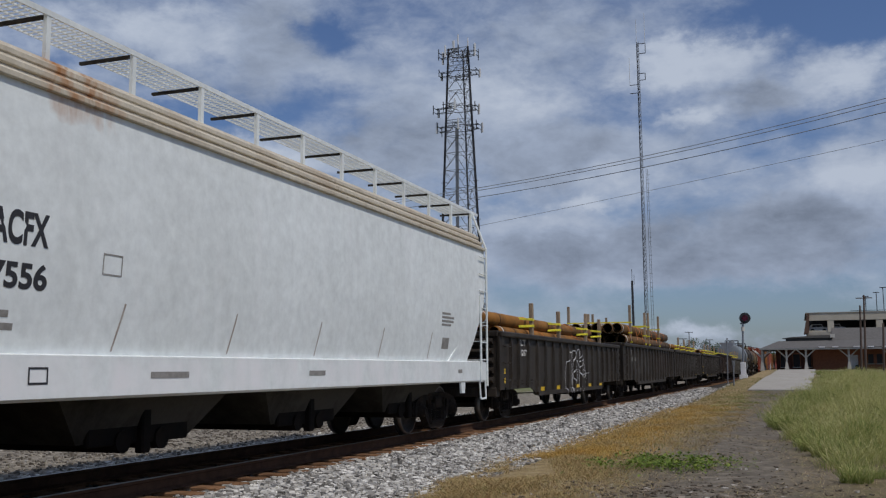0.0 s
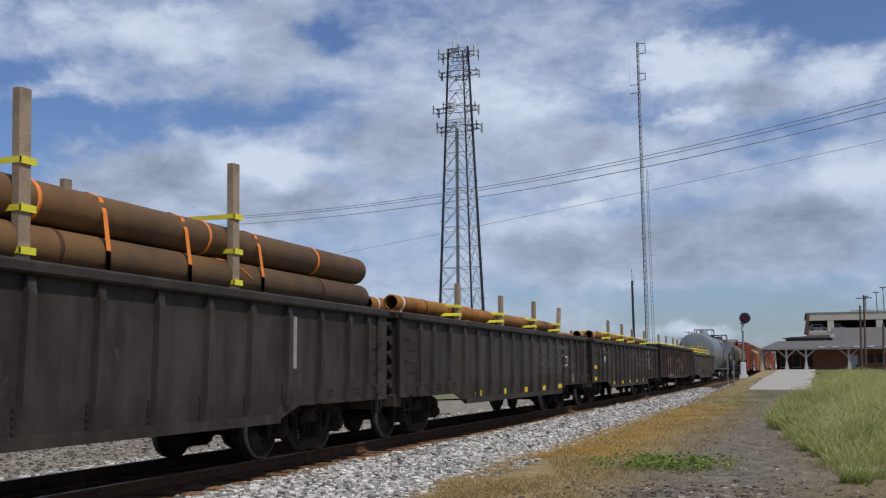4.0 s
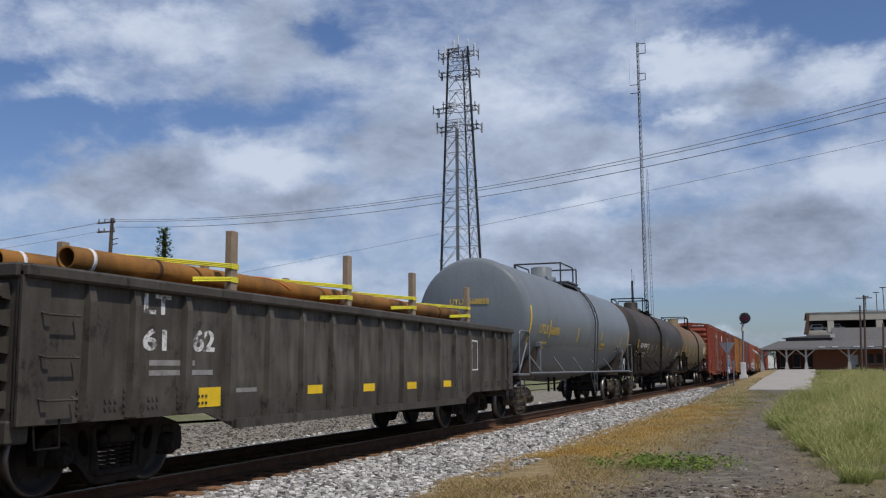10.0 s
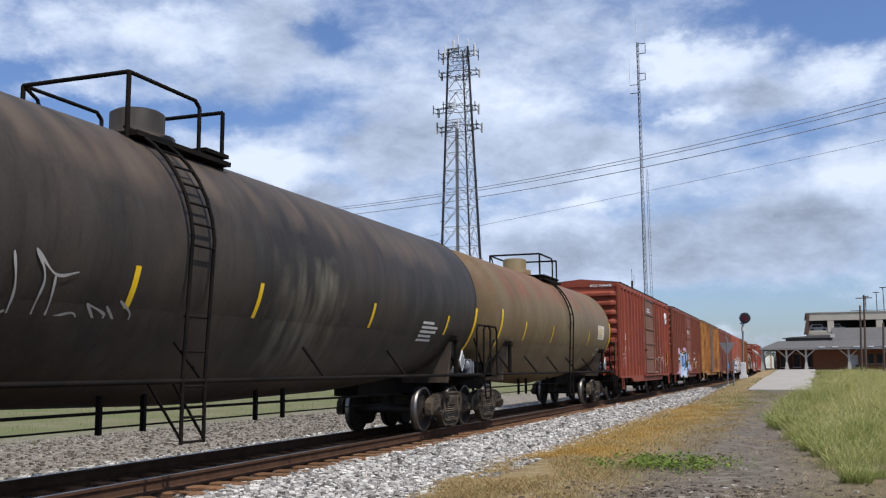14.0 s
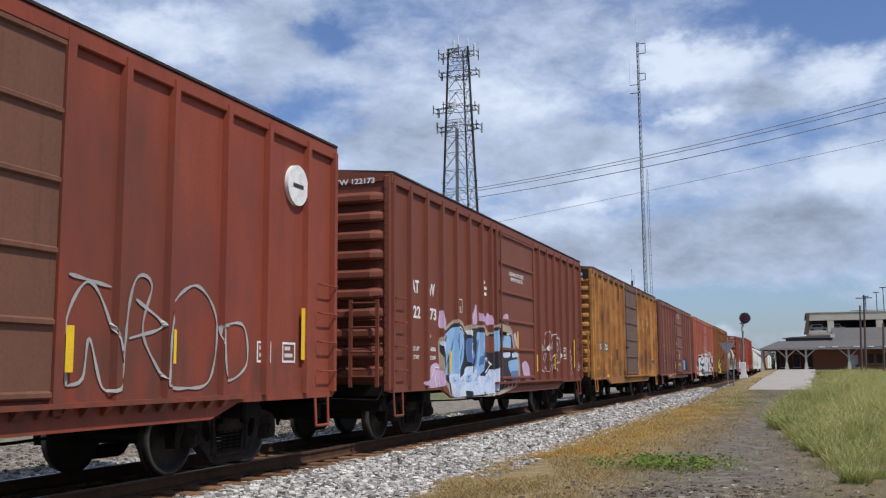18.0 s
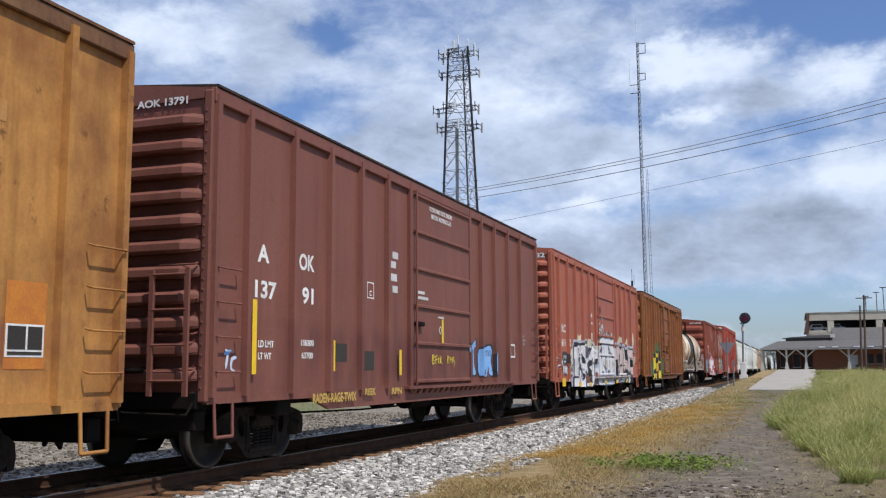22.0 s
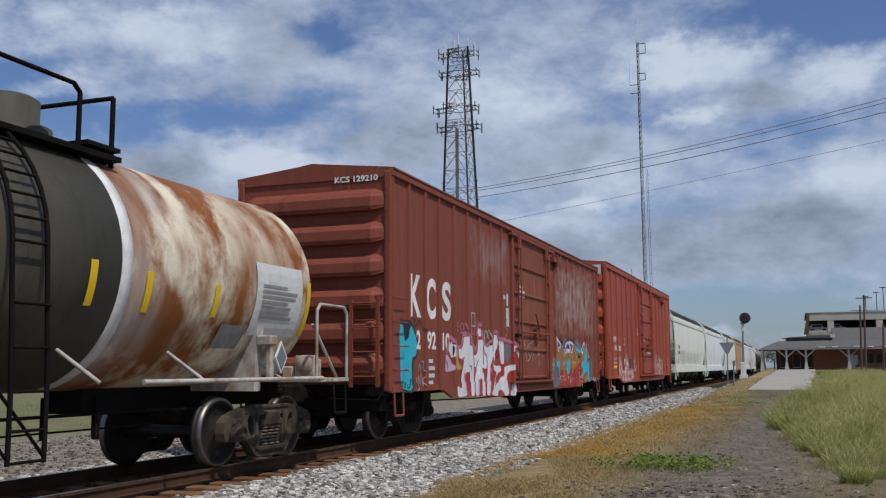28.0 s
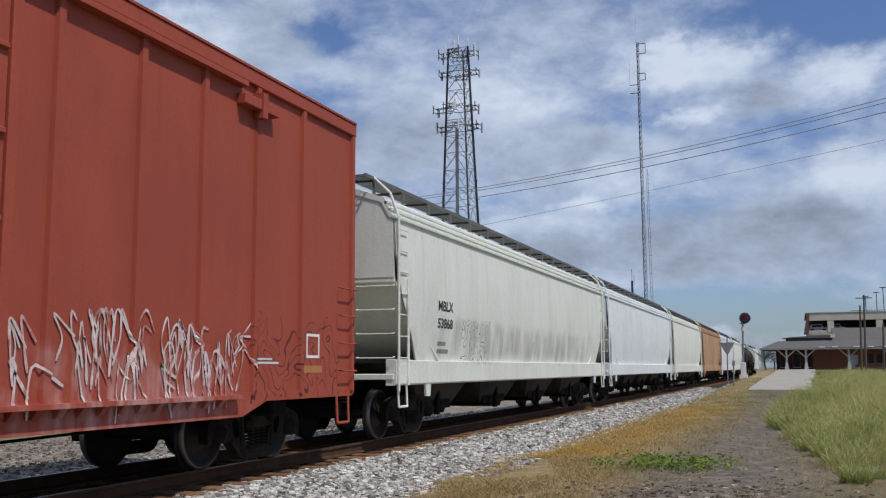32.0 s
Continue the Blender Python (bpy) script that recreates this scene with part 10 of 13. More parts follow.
    stroke(box5, 'black_spray', 0.04, [(260.98, 0.78), (260.99, 0.86), (261.05, 0.81), (261.09, 0.87)])
    stroke(box5, 'black_spray', 0.04, [(261.17, 0.79), (261.21, 0.85), (261.3, 0.78)])
    stroke(box5, 'black_spray', 0.04, [(262.84, 0.72), (262.94, 0.82), (263.01, 0.7)])
    stroke(box5, 'grey_blue_spray', 0.12, [(259.92, 2.11), (260.31, 2.27), (260.43, 2.19), (260.76, 2.22), (261.12, 2.24), (261.17, 2.17), (262.28, 2.19), (262.39, 2.07), (262.93, 2.18), (263.99, 2.11)])
    spray(box5, 'grey_blue_spray', 3, [(260.01, 0.96), (262.45, 0.96), (262.59, 0.72), (260.02, 0.74)])
    spray(box5, 'white_spray', 4, [(260.4, 1.08), (260.96, 1.08), (260.96, 1.01), (260.4, 1.01)])
    spray(box5, 'white_spray', 4, [(261.03, 1.08), (261.41, 1.08), (261.41, 1.02), (261.04, 1.01)])
    spray(box5, 'white_spray', 4, [(261.81, 1.07), (262.44, 1.08), (262.45, 1.01), (261.81, 1.01)])
    spray(box5, 'white_spray', 4, [(262.99, 1.04), (263.07, 0.84), (263.29, 1.0), (263.5, 0.76), (263.18, 0.67), (262.95, 0.72)])
    spray(box5, 'white_spray', 4, [(261.62, 0.75), (261.87, 0.76), (261.83, 0.89), (261.65, 0.88)])
    spray(box5, 'black_spray', 4, [(261.45, 1.12), (261.62, 1.12), (261.65, 0.74), (261.47, 0.74)])
    spray(box5, 'black_spray', 4, [(262.44, 1.1), (262.93, 1.1), (262.84, 0.71), (262.62, 0.71)])
    spray(box5, 'black_spray', 4, [(260.0, 1.05), (260.34, 1.08), (260.35, 1.02), (260.0, 0.99)])
    spray(box5, 'cream_spray', 1, [(259.92, 2.15), (259.92, 2.35), (260.05, 2.37), (260.15, 2.21)])
    spray(box5, 'cream_spray', 1, [(260.74, 2.23), (260.83, 2.36), (261.07, 2.42), (261.22, 2.56), (261.33, 2.27)])
    spray(box5, 'cream_spray', 1, [(262.43, 2.19), (262.45, 2.48), (262.57, 2.58), (262.72, 2.41), (262.77, 2.21)])
    spray(box5, 'cream_spray', 1, [(264.36, 2.12), (264.38, 2.72), (264.59, 2.78), (264.74, 2.53), (264.62, 2.1)])
    spray(box5, 'cream_spray', 1, [(264.35, 1.66), (264.64, 1.76), (264.94, 1.77), (264.92, 1.6), (264.58, 1.38), (264.36, 1.51)])
    spray(box5, 'black_spray', 2, [(263.96, 2.47), (264.18, 2.45), (264.32, 2.38), (264.6, 2.0), (264.93, 2.03), (264.95, 1.9), (264.64, 1.85), (264.27, 2.03), (264.09, 2.23), (263.98, 2.27)])
    stroke(box5, 'white_spray', 0.045, [(264.01, 2.41), (264.18, 2.4), (264.04, 2.33), (264.22, 2.31)])
    stroke(box5, 'white_spray', 0.045, [(264.18, 2.27), (264.26, 2.13), (264.41, 2.22), (264.24, 2.28)])
    stroke(box5, 'white_spray', 0.045, [(264.42, 2.09), (264.56, 1.97)])
    stroke(box5, 'white_spray', 0.045, [(264.6, 1.94), (264.89, 1.97)])
    stroke(box5, 'white_spray', 0.045, [(264.71, 1.76), (264.91, 1.69), (264.8, 1.6)])
    stroke(box5, 'white_spray', 0.045, [(264.96, 2.55), (265.04, 2.4), (264.98, 2.24)])
    spray(box5, 'ink_spray', 4, [(251.24, 1.8), (251.9, 1.76), (251.89, 1.39), (251.25, 1.4)])
    stroke(box5, 'ink_spray', 0.13, [(251.24, 1.56), (251.2, 1.44), (251.26, 1.3), (251.32, 1.2), (251.32, 1.11)])
    stroke(box5, 'ink_spray', 0.13, [(251.38, 1.36), (251.37, 1.24), (251.34, 1.12)])
    stroke(box5, 'ink_spray', 0.13, [(251.47, 1.36), (251.51, 1.21), (251.46, 1.15)])
    stroke(box5, 'ink_spray', 0.13, [(251.57, 1.36), (251.55, 1.21), (251.63, 1.1)])
    stroke(box5, 'ink_spray', 0.13, [(251.68, 1.36), (251.68, 1.2), (251.61, 1.1)])
    stroke(box5, 'ink_spray', 0.13, [(251.82, 1.39), (251.77, 1.24), (251.82, 1.06)])
    stroke(box5, 'ink_spray', 0.13, [(251.9, 1.61), (252.0, 1.57), (251.9, 1.53)])
    stroke(box5, 'ink_spray', 0.13, [(251.87, 1.41), (252.03, 1.44), (252.11, 1.4)])
    stroke(box5, 'white_spray', 0.075, [(251.24, 1.56), (251.2, 1.44), (251.26, 1.3), (251.32, 1.2), (251.32, 1.11)])
    stroke(box5, 'white_spray', 0.075, [(251.38, 1.36), (251.37, 1.24), (251.34, 1.12)])
    stroke(box5, 'white_spray', 0.075, [(251.47, 1.36), (251.51, 1.21), (251.46, 1.15)])
    stroke(box5, 'white_spray', 0.075, [(251.57, 1.36), (251.55, 1.21), (251.63, 1.1)])
    stroke(box5, 'white_spray', 0.075, [(251.68, 1.36), (251.68, 1.2), (251.61, 1.1)])
    stroke(box5, 'white_spray', 0.075, [(251.82, 1.39), (251.77, 1.24), (251.82, 1.06)])
    stroke(box5, 'white_spray', 0.075, [(251.9, 1.61), (252.0, 1.57), (251.9, 1.53)])
    stroke(box5, 'white_spray', 0.075, [(251.87, 1.41), (252.03, 1.44), (252.11, 1.4)])
    lettering(box5, 257.845, 'LD LMT', 251.36, 251.74, 1.57, 1.67, x=FLANK + 0.009)
    lettering(box5, 257.845, 'LT WT', 251.37, 251.69, 1.42, 1.51, x=FLANK + 0.009)
    lettering(box5, 257.845, '157300', 252.24, 252.56, 1.6, 1.67, x=FLANK + 0.009)
    lettering(box5, 257.845, '62700', 252.27, 252.55, 1.44, 1.5, x=FLANK + 0.009)
    spray(box5, 'faded_red_spray', 2, [(252.21, 1.69), (252.58, 1.69), (252.59, 1.59), (252.22, 1.59)])
    spray(box5, 'faded_red_spray', 2, [(252.22, 1.52), (252.58, 1.52), (252.59, 1.43), (252.23, 1.43)])
    stroke(box5, 'blush_spray', 0.018, [(250.4, 2.46), (250.46, 2.4), (250.39, 2.35), (250.5, 2.31), (250.41, 2.24), (250.51, 2.2)])
    stroke(box5, 'blush_spray', 0.018, [(250.49, 2.48), (250.56, 2.38), (250.49, 2.27)])
    stroke(box5, 'blush_spray', 0.018, [(250.55, 2.41), (250.63, 2.46), (250.6, 2.36), (250.52, 2.38)])
    stroke(box5, 'blush_spray', 0.018, [(250.4, 2.26), (250.51, 2.31), (250.55, 2.23)])
    stroke(box5, 'blush_spray', 0.018, [(250.4, 1.86), (250.39, 1.95), (250.46, 1.86), (250.46, 1.96)])
    stroke(box5, 'blush_spray', 0.018, [(250.49, 1.85), (250.48, 2.04), (250.52, 2.06), (250.53, 1.86)])
    stroke(box5, 'blush_spray', 0.018, [(250.58, 1.87), (250.63, 1.95), (250.68, 1.9), (250.62, 1.86)])
    stroke(box5, 'blush_spray', 0.018, [(250.44, 1.94), (250.58, 1.97)])
    stroke(box5, 'grey_blue_spray', 0.035, [(250.39, 1.56), (250.55, 1.6), (250.7, 1.57)])
    stroke(box5, 'grey_blue_spray', 0.035, [(250.41, 1.5), (250.42, 1.35), (250.51, 1.31)])
    stroke(box5, 'grey_blue_spray', 0.035, [(250.71, 1.54), (250.75, 1.41), (250.63, 1.34)])
    stroke(box5, 'grey_blue_spray', 0.035, [(250.56, 1.38), (250.54, 1.27), (250.49, 1.23)])
    stroke(box5, 'grey_blue_spray', 0.035, [(250.43, 1.53), (250.68, 1.51)])
    stroke(box5, 'ink_spray', 0.055, [(260.11, 2.06), (260.5, 2.14), (260.68, 1.73), (260.2, 1.55)])
    stroke(box5, 'ink_spray', 0.055, [(260.68, 2.14), (260.81, 1.43), (260.62, 1.12)])
    stroke(box5, 'ink_spray', 0.055, [(261.16, 2.1), (261.39, 1.84), (261.26, 1.43), (260.9, 1.1)])
    stroke(box5, 'ink_spray', 0.055, [(261.8, 2.13), (262.01, 1.76), (261.73, 1.43), (261.8, 1.16)])
    stroke(box5, 'ink_spray', 0.055, [(262.52, 2.13), (262.81, 1.78), (262.66, 1.16)])
    stroke(box5, 'ink_spray', 0.055, [(262.97, 2.03), (262.97, 1.73)])
    stroke(box5, 'ink_spray', 0.055, [(263.4, 2.09), (263.44, 1.72), (264.02, 1.65)])
    stroke(box5, 'ink_spray', 0.055, [(263.68, 1.45), (263.43, 1.15)])
    stroke(box5, 'ink_spray', 0.055, [(260.14, 1.42), (260.44, 1.13)])
    stroke(box5, 'ink_spray', 0.055, [(264.37, 1.97), (264.53, 1.58), (264.27, 1.32)])


def mural_on_sixth_boxcar():
    spray(box6, 'green_spray', 0, [(270.01, 1.69), (270.32, 1.78), (270.99, 2.22), (271.16, 2.4), (271.53, 2.53), (272.13, 2.47), (272.56, 2.27), (272.78, 1.96), (273.48, 1.79), (273.78, 1.41), (273.69, 1.03), (273.26, 0.7), (270.37, 0.72), (269.97, 0.85), (269.78, 1.16), (269.84, 1.46)])
    spray(box6, 'black_spray', 1, [(270.21, 1.8), (270.35, 1.95), (270.65, 1.95), (270.99, 2.03), (271.18, 1.95), (271.22, 2.21), (271.31, 2.31), (271.45, 2.14), (271.74, 2.06), (271.97, 2.12), (272.13, 2.31), (272.26, 2.18), (272.52, 2.1), (272.63, 1.95), (272.79, 1.79), (273.06, 1.59), (273.18, 1.31), (273.12, 0.74), (270.18, 0.71), (270.41, 1.15), (270.51, 1.55)])
    spray(box6, 'dark_red_spray', 2, [(270.75, 1.63), (271.0, 1.72), (271.07, 1.39), (271.29, 1.29), (271.57, 1.4), (271.74, 2.05), (271.94, 2.03), (272.11, 1.75), (272.46, 1.84), (272.58, 1.4), (272.91, 1.2), (273.01, 0.78), (271.04, 0.79), (270.79, 0.97)])
    spray(box6, 'yellow_spray', 3, [(270.27, 1.84), (270.4, 1.93), (270.6, 1.89), (270.69, 1.71), (270.79, 1.8), (271.08, 1.96), (271.18, 1.81), (271.1, 1.64), (270.97, 1.72), (270.74, 1.67), (270.79, 1.39), (270.68, 0.99), (270.85, 1.0), (270.73, 0.75), (270.29, 0.73), (270.48, 0.99), (270.51, 1.15), (270.59, 1.39), (270.49, 1.67), (270.36, 1.7), (270.32, 1.8)])
    spray(box6, 'yellow_spray', 3, [(270.92, 1.47), (271.04, 1.56), (271.13, 1.23), (271.24, 1.06), (271.18, 0.82), (271.03, 0.98), (270.85, 1.07), (271.02, 1.23)])
    spray(box6, 'yellow_spray', 3, [(271.22, 1.73), (271.24, 2.11), (271.31, 2.22), (271.38, 1.94), (271.33, 1.56), (271.56, 1.48), (271.71, 1.61), (271.65, 1.83), (271.46, 1.73), (271.4, 1.86), (271.54, 2.04), (271.7, 1.91), (271.85, 1.57), (271.76, 1.27), (271.54, 1.06), (271.4, 0.73), (271.22, 0.77), (271.24, 0.98), (271.17, 1.06), (271.29, 1.14), (271.47, 1.27), (271.23, 1.39), (271.15, 1.56)])
    spray(box6, 'yellow_spray', 3, [(272.05, 1.58), (272.08, 2.11), (272.13, 2.22), (272.24, 1.98), (272.32, 1.67), (272.57, 1.6), (272.57, 1.51), (271.91, 1.47), (271.87, 1.55)])
    spray(box6, 'yellow_spray', 3, [(271.95, 1.44), (272.2, 1.4), (272.27, 1.18), (272.37, 1.04), (272.58, 1.18), (272.7, 0.95), (272.59, 0.77), (272.28, 0.75), (272.21, 0.96), (272.0, 1.05)])
    spray(box6, 'yellow_spray', 3, [(271.87, 0.97), (272.07, 0.96), (271.97, 0.76), (271.87, 0.79)])
    spray(box6, 'yellow_spray', 3, [(272.28, 2.07), (272.5, 2.04), (272.48, 1.81), (272.39, 1.94)])
    spray(box6, 'yellow_spray', 3, [(272.67, 1.86), (272.79, 1.68), (273.02, 1.5), (273.07, 1.31), (272.84, 1.27), (272.75, 1.5), (272.64, 1.68)])
    spray(box6, 'yellow_spray', 3, [(272.58, 1.22), (272.91, 1.11), (273.14, 1.13), (273.03, 0.94), (272.94, 0.76), (272.81, 0.78), (272.7, 0.95)])
    stroke(box6, 'cream_spray', 0.03, [(270.15, 1.45), (270.23, 1.39), (270.17, 1.35)])
    stroke(box6, 'cream_spray', 0.03, [(270.31, 1.39), (270.41, 1.31), (270.34, 1.27)])
    stroke(box6, 'cream_spray', 0.03, [(273.11, 1.58), (273.29, 1.48), (273.2, 1.41)])
    stroke(box6, 'cream_spray', 0.03, [(272.67, 1.91), (272.83, 1.98)])
    stroke(box6, 'cream_spray', 0.02, [(271.26, 2.07), (271.24, 1.73), (271.23, 1.48)])
    stroke(box6, 'cream_spray', 0.02, [(272.1, 2.11), (272.07, 1.75)])
    stroke(box6, 'cream_spray', 0.02, [(270.66, 1.71), (270.64, 1.31), (270.57, 0.99)])
    stroke(box6, 'cream_spray', 0.02, [(271.57, 1.4), (271.39, 0.98)])
    stroke(box6, 'cream_spray', 0.02, [(272.41, 1.31), (272.5, 0.95)])


def mural_on_seventh_boxcar():
    stroke(box7, 'rose_spray', 0.1, [(301.89, 1.6), (302.1, 1.92), (302.29, 1.84), (302.43, 1.88), (302.54, 1.73), (302.78, 1.77), (302.89, 1.94), (302.92, 2.0), (303.41, 1.99), (303.5, 1.82), (303.65, 1.77), (303.74, 1.68), (303.86, 1.85), (303.92, 2.02), (303.82, 2.05), (303.93, 2.2), (304.03, 2.26), (304.22, 2.04), (304.4, 1.87), (304.6, 1.81), (304.94, 1.97), (305.15, 2.14), (305.41, 2.11), (305.54, 1.99), (305.86, 1.98), (306.46, 1.93), (306.92, 1.9), (307.01, 2.04), (307.37, 1.7)])
    spray(box7, 'lilac_spray', 0, [(301.82, 1.36), (301.89, 1.6), (302.04, 1.53), (302.37, 1.3), (302.24, 1.24), (301.84, 1.22)])
    spray(box7, 'red_spray', 1, [(301.99, 1.66), (302.2, 1.89), (302.43, 1.85), (302.58, 1.73), (302.83, 1.74), (302.94, 1.99), (303.41, 1.97), (303.48, 1.8), (303.74, 1.71), (303.88, 2.0), (303.82, 2.07), (304.01, 2.24), (304.22, 2.02), (304.4, 1.86), (304.67, 1.8), (305.02, 1.87), (305.13, 2.1), (305.43, 2.09), (305.51, 1.96), (305.86, 1.94), (306.2, 1.92), (306.55, 1.89), (306.74, 1.81), (307.05, 1.95), (307.33, 1.68), (307.12, 1.44), (306.75, 1.31), (306.71, 0.98), (306.86, 0.73), (306.51, 0.64), (305.52, 0.64), (304.52, 0.67), (303.54, 0.69), (302.5, 0.7), (302.46, 0.97), (302.39, 1.06), (302.73, 0.87), (302.86, 1.3), (302.56, 1.36), (302.32, 1.45), (302.19, 1.51)])
    spray(box7, 'white_spray', 2, [(302.01, 1.67), (302.19, 1.85), (302.27, 1.77), (302.51, 1.78), (302.53, 1.55), (302.25, 1.53), (302.19, 1.49)])
    spray(box7, 'white_spray', 2, [(302.61, 1.7), (302.79, 1.69), (302.94, 1.78), (302.98, 1.97), (303.3, 1.96), (303.3, 1.63), (303.33, 1.37), (303.26, 1.24), (303.07, 1.19), (303.01, 1.05), (303.07, 0.86), (303.13, 0.72), (302.5, 0.7), (302.49, 0.95), (302.75, 0.86), (302.8, 1.12), (302.92, 1.33), (303.0, 1.51), (302.85, 1.48), (302.63, 1.52)])
    spray(box7, 'white_spray', 2, [(303.32, 1.96), (303.33, 1.79), (303.57, 1.77), (303.64, 1.37), (303.61, 1.04), (303.62, 0.71), (303.39, 0.7), (303.37, 1.11), (303.27, 1.16), (303.34, 1.3), (303.45, 1.34), (303.37, 1.37), (303.34, 1.63)])
    spray(box7, 'white_spray', 2, [(303.63, 1.58), (303.75, 1.57), (303.9, 1.65), (303.95, 1.85), (303.97, 1.92), (304.33, 1.93), (304.34, 1.66), (304.54, 1.56), (304.57, 1.31), (304.49, 1.27), (304.29, 1.31), (304.17, 1.31), (304.11, 1.24), (304.34, 1.2), (304.39, 0.69), (304.17, 0.69), (304.14, 1.03), (303.97, 1.03), (303.96, 0.7), (303.68, 0.7), (303.69, 1.04), (303.83, 1.31), (303.64, 1.34)])
    spray(box7, 'white_spray', 2, [(303.87, 2.04), (304.01, 2.2), (304.04, 1.98)])
    spray(box7, 'white_spray', 2, [(304.08, 2.17), (304.22, 2.01), (304.09, 1.99)])
    spray(box7, 'white_spray', 2, [(304.35, 1.91), (304.6, 1.8), (304.91, 1.81), (304.99, 1.89), (305.03, 1.6), (304.86, 1.54), (304.83, 1.31), (304.76, 0.69), (304.49, 0.69), (304.51, 0.95), (304.63, 1.23), (304.61, 1.52), (304.41, 1.63)])
    spray(box7, 'white_spray', 2, [(305.02, 1.59), (305.13, 2.06), (305.34, 2.07), (305.47, 1.92), (305.35, 1.76), (305.22, 1.68), (305.11, 1.38), (305.19, 1.35), (305.65, 1.35), (305.68, 1.23), (305.35, 1.17), (305.17, 1.01), (305.09, 0.83), (305.21, 0.93), (305.58, 1.04), (305.81, 1.14), (305.89, 1.31), (306.22, 1.35), (306.75, 1.39), (306.75, 1.27), (306.23, 1.19), (306.1, 0.99), (306.3, 0.64), (305.22, 0.66), (304.79, 0.69), (305.06, 0.94), (305.34, 1.19), (305.08, 1.27)])
    spray(box7, 'white_spray', 2, [(305.5, 1.94), (305.78, 1.94), (305.8, 1.39), (305.68, 1.39), (305.55, 1.69)])
    spray(box7, 'white_spray', 2, [(306.55, 1.85), (306.83, 1.82), (307.01, 1.93), (307.27, 1.71), (307.06, 1.52), (306.83, 1.73), (306.56, 1.68)])
    spray(box7, 'white_spray', 2, [(306.5, 0.9), (306.76, 0.98), (306.9, 0.77), (306.69, 0.62), (306.37, 0.64)])
    spray(box7, 'ochre_spray', 3, [(302.46, 1.73), (302.57, 1.72), (302.6, 1.42), (302.86, 1.3), (302.49, 1.23)])
    spray(box7, 'red_spray', 3, [(305.32, 0.65), (305.36, 0.76), (305.56, 0.8), (305.75, 0.75), (305.83, 0.63)])
    spray(box7, 'slate_spray', 3, [(305.88, 1.89), (306.5, 1.87), (306.51, 1.6), (306.22, 1.39), (305.96, 1.55)])
    stroke(box7, 'black_spray', 0.03, [(303.33, 1.69), (303.32, 1.37), (303.45, 1.34), (303.43, 1.23)])
    stroke(box7, 'black_spray', 0.03, [(305.26, 1.69), (305.43, 1.69), (305.44, 1.57), (305.27, 1.56), (305.26, 1.69)])
    stroke(box7, 'black_spray', 0.03, [(304.31, 1.83), (304.3, 1.38)])
    stroke(box7, 'black_spray', 0.03, [(302.27, 1.75), (302.26, 1.55)])
    stroke(box7, 'black_spray', 0.03, [(303.76, 1.31), (303.97, 1.51)])
    stroke(box7, 'black_spray', 0.03, [(304.91, 1.81), (304.91, 1.68)])
    stroke(box7, 'rose_spray', 0.05, [(302.61, 1.7), (302.63, 1.52), (302.85, 1.48), (303.0, 1.52)])
    stroke(box7, 'rose_spray', 0.05, [(303.57, 1.77), (303.64, 1.37), (303.62, 0.71)])
    stroke(box7, 'rose_spray', 0.05, [(302.99, 1.19), (303.03, 0.99), (303.13, 0.72)])
    stroke(box7, 'rose_spray', 0.05, [(303.96, 0.7), (303.97, 1.03), (304.14, 1.03)])
    stroke(box7, 'rose_spray', 0.05, [(304.34, 1.66), (304.56, 1.55), (304.57, 1.27)])
    stroke(box7, 'rose_spray', 0.05, [(304.83, 1.31), (304.76, 0.69)])
    stroke(box7, 'rose_spray', 0.05, [(305.03, 1.59), (305.11, 1.38)])
    stroke(box7, 'dull_white_spray', 0.05, [(304.43, 1.93), (304.37, 2.05), (304.5, 2.14), (304.61, 1.96)])
    stroke(box7, 'dull_white_spray', 0.05, [(304.69, 1.95), (304.63, 2.09), (304.75, 2.16), (304.88, 2.0)])
    stroke(box7, 'rose_spray', 0.03, [(302.62, 2.23), (302.53, 2.23), (302.54, 2.07), (302.65, 2.09)])
    stroke(box7, 'rose_spray', 0.03, [(302.53, 2.15), (302.62, 2.16)])
    stroke(box7, 'rose_spray', 0.03, [(302.86, 2.25), (302.74, 2.17), (302.77, 2.09), (302.88, 2.12)])
    stroke(box7, 'rose_spray', 0.03, [(302.94, 2.09), (302.96, 2.26), (303.04, 2.17), (303.1, 2.28), (303.15, 2.12)])
    stroke(box7, 'rose_spray', 0.03, [(302.72, 2.02), (303.11, 2.07)])
    stroke(box7, 'rose_spray', 0.03, [(303.47, 2.0), (303.46, 2.16), (303.59, 2.23), (303.67, 2.04), (303.46, 2.06)])
    stroke(box7, 'rose_spray', 0.03, [(303.75, 2.12), (303.86, 2.33), (303.84, 2.02)])
    stroke(box7, 'rose_spray', 0.03, [(301.83, 1.47), (301.96, 1.36), (301.89, 1.24)])
    stroke(box7, 'rose_spray', 0.03, [(306.01, 2.51), (306.18, 2.45), (305.98, 2.31), (306.24, 2.2), (306.03, 2.03)])
    spray(box7, 'slate_spray', 0, [(310.64, 1.35), (310.76, 1.45), (310.89, 1.55), (311.1, 1.6), (311.28, 1.57), (311.33, 1.35), (311.45, 1.25), (311.45, 0.76), (310.69, 0.73)])
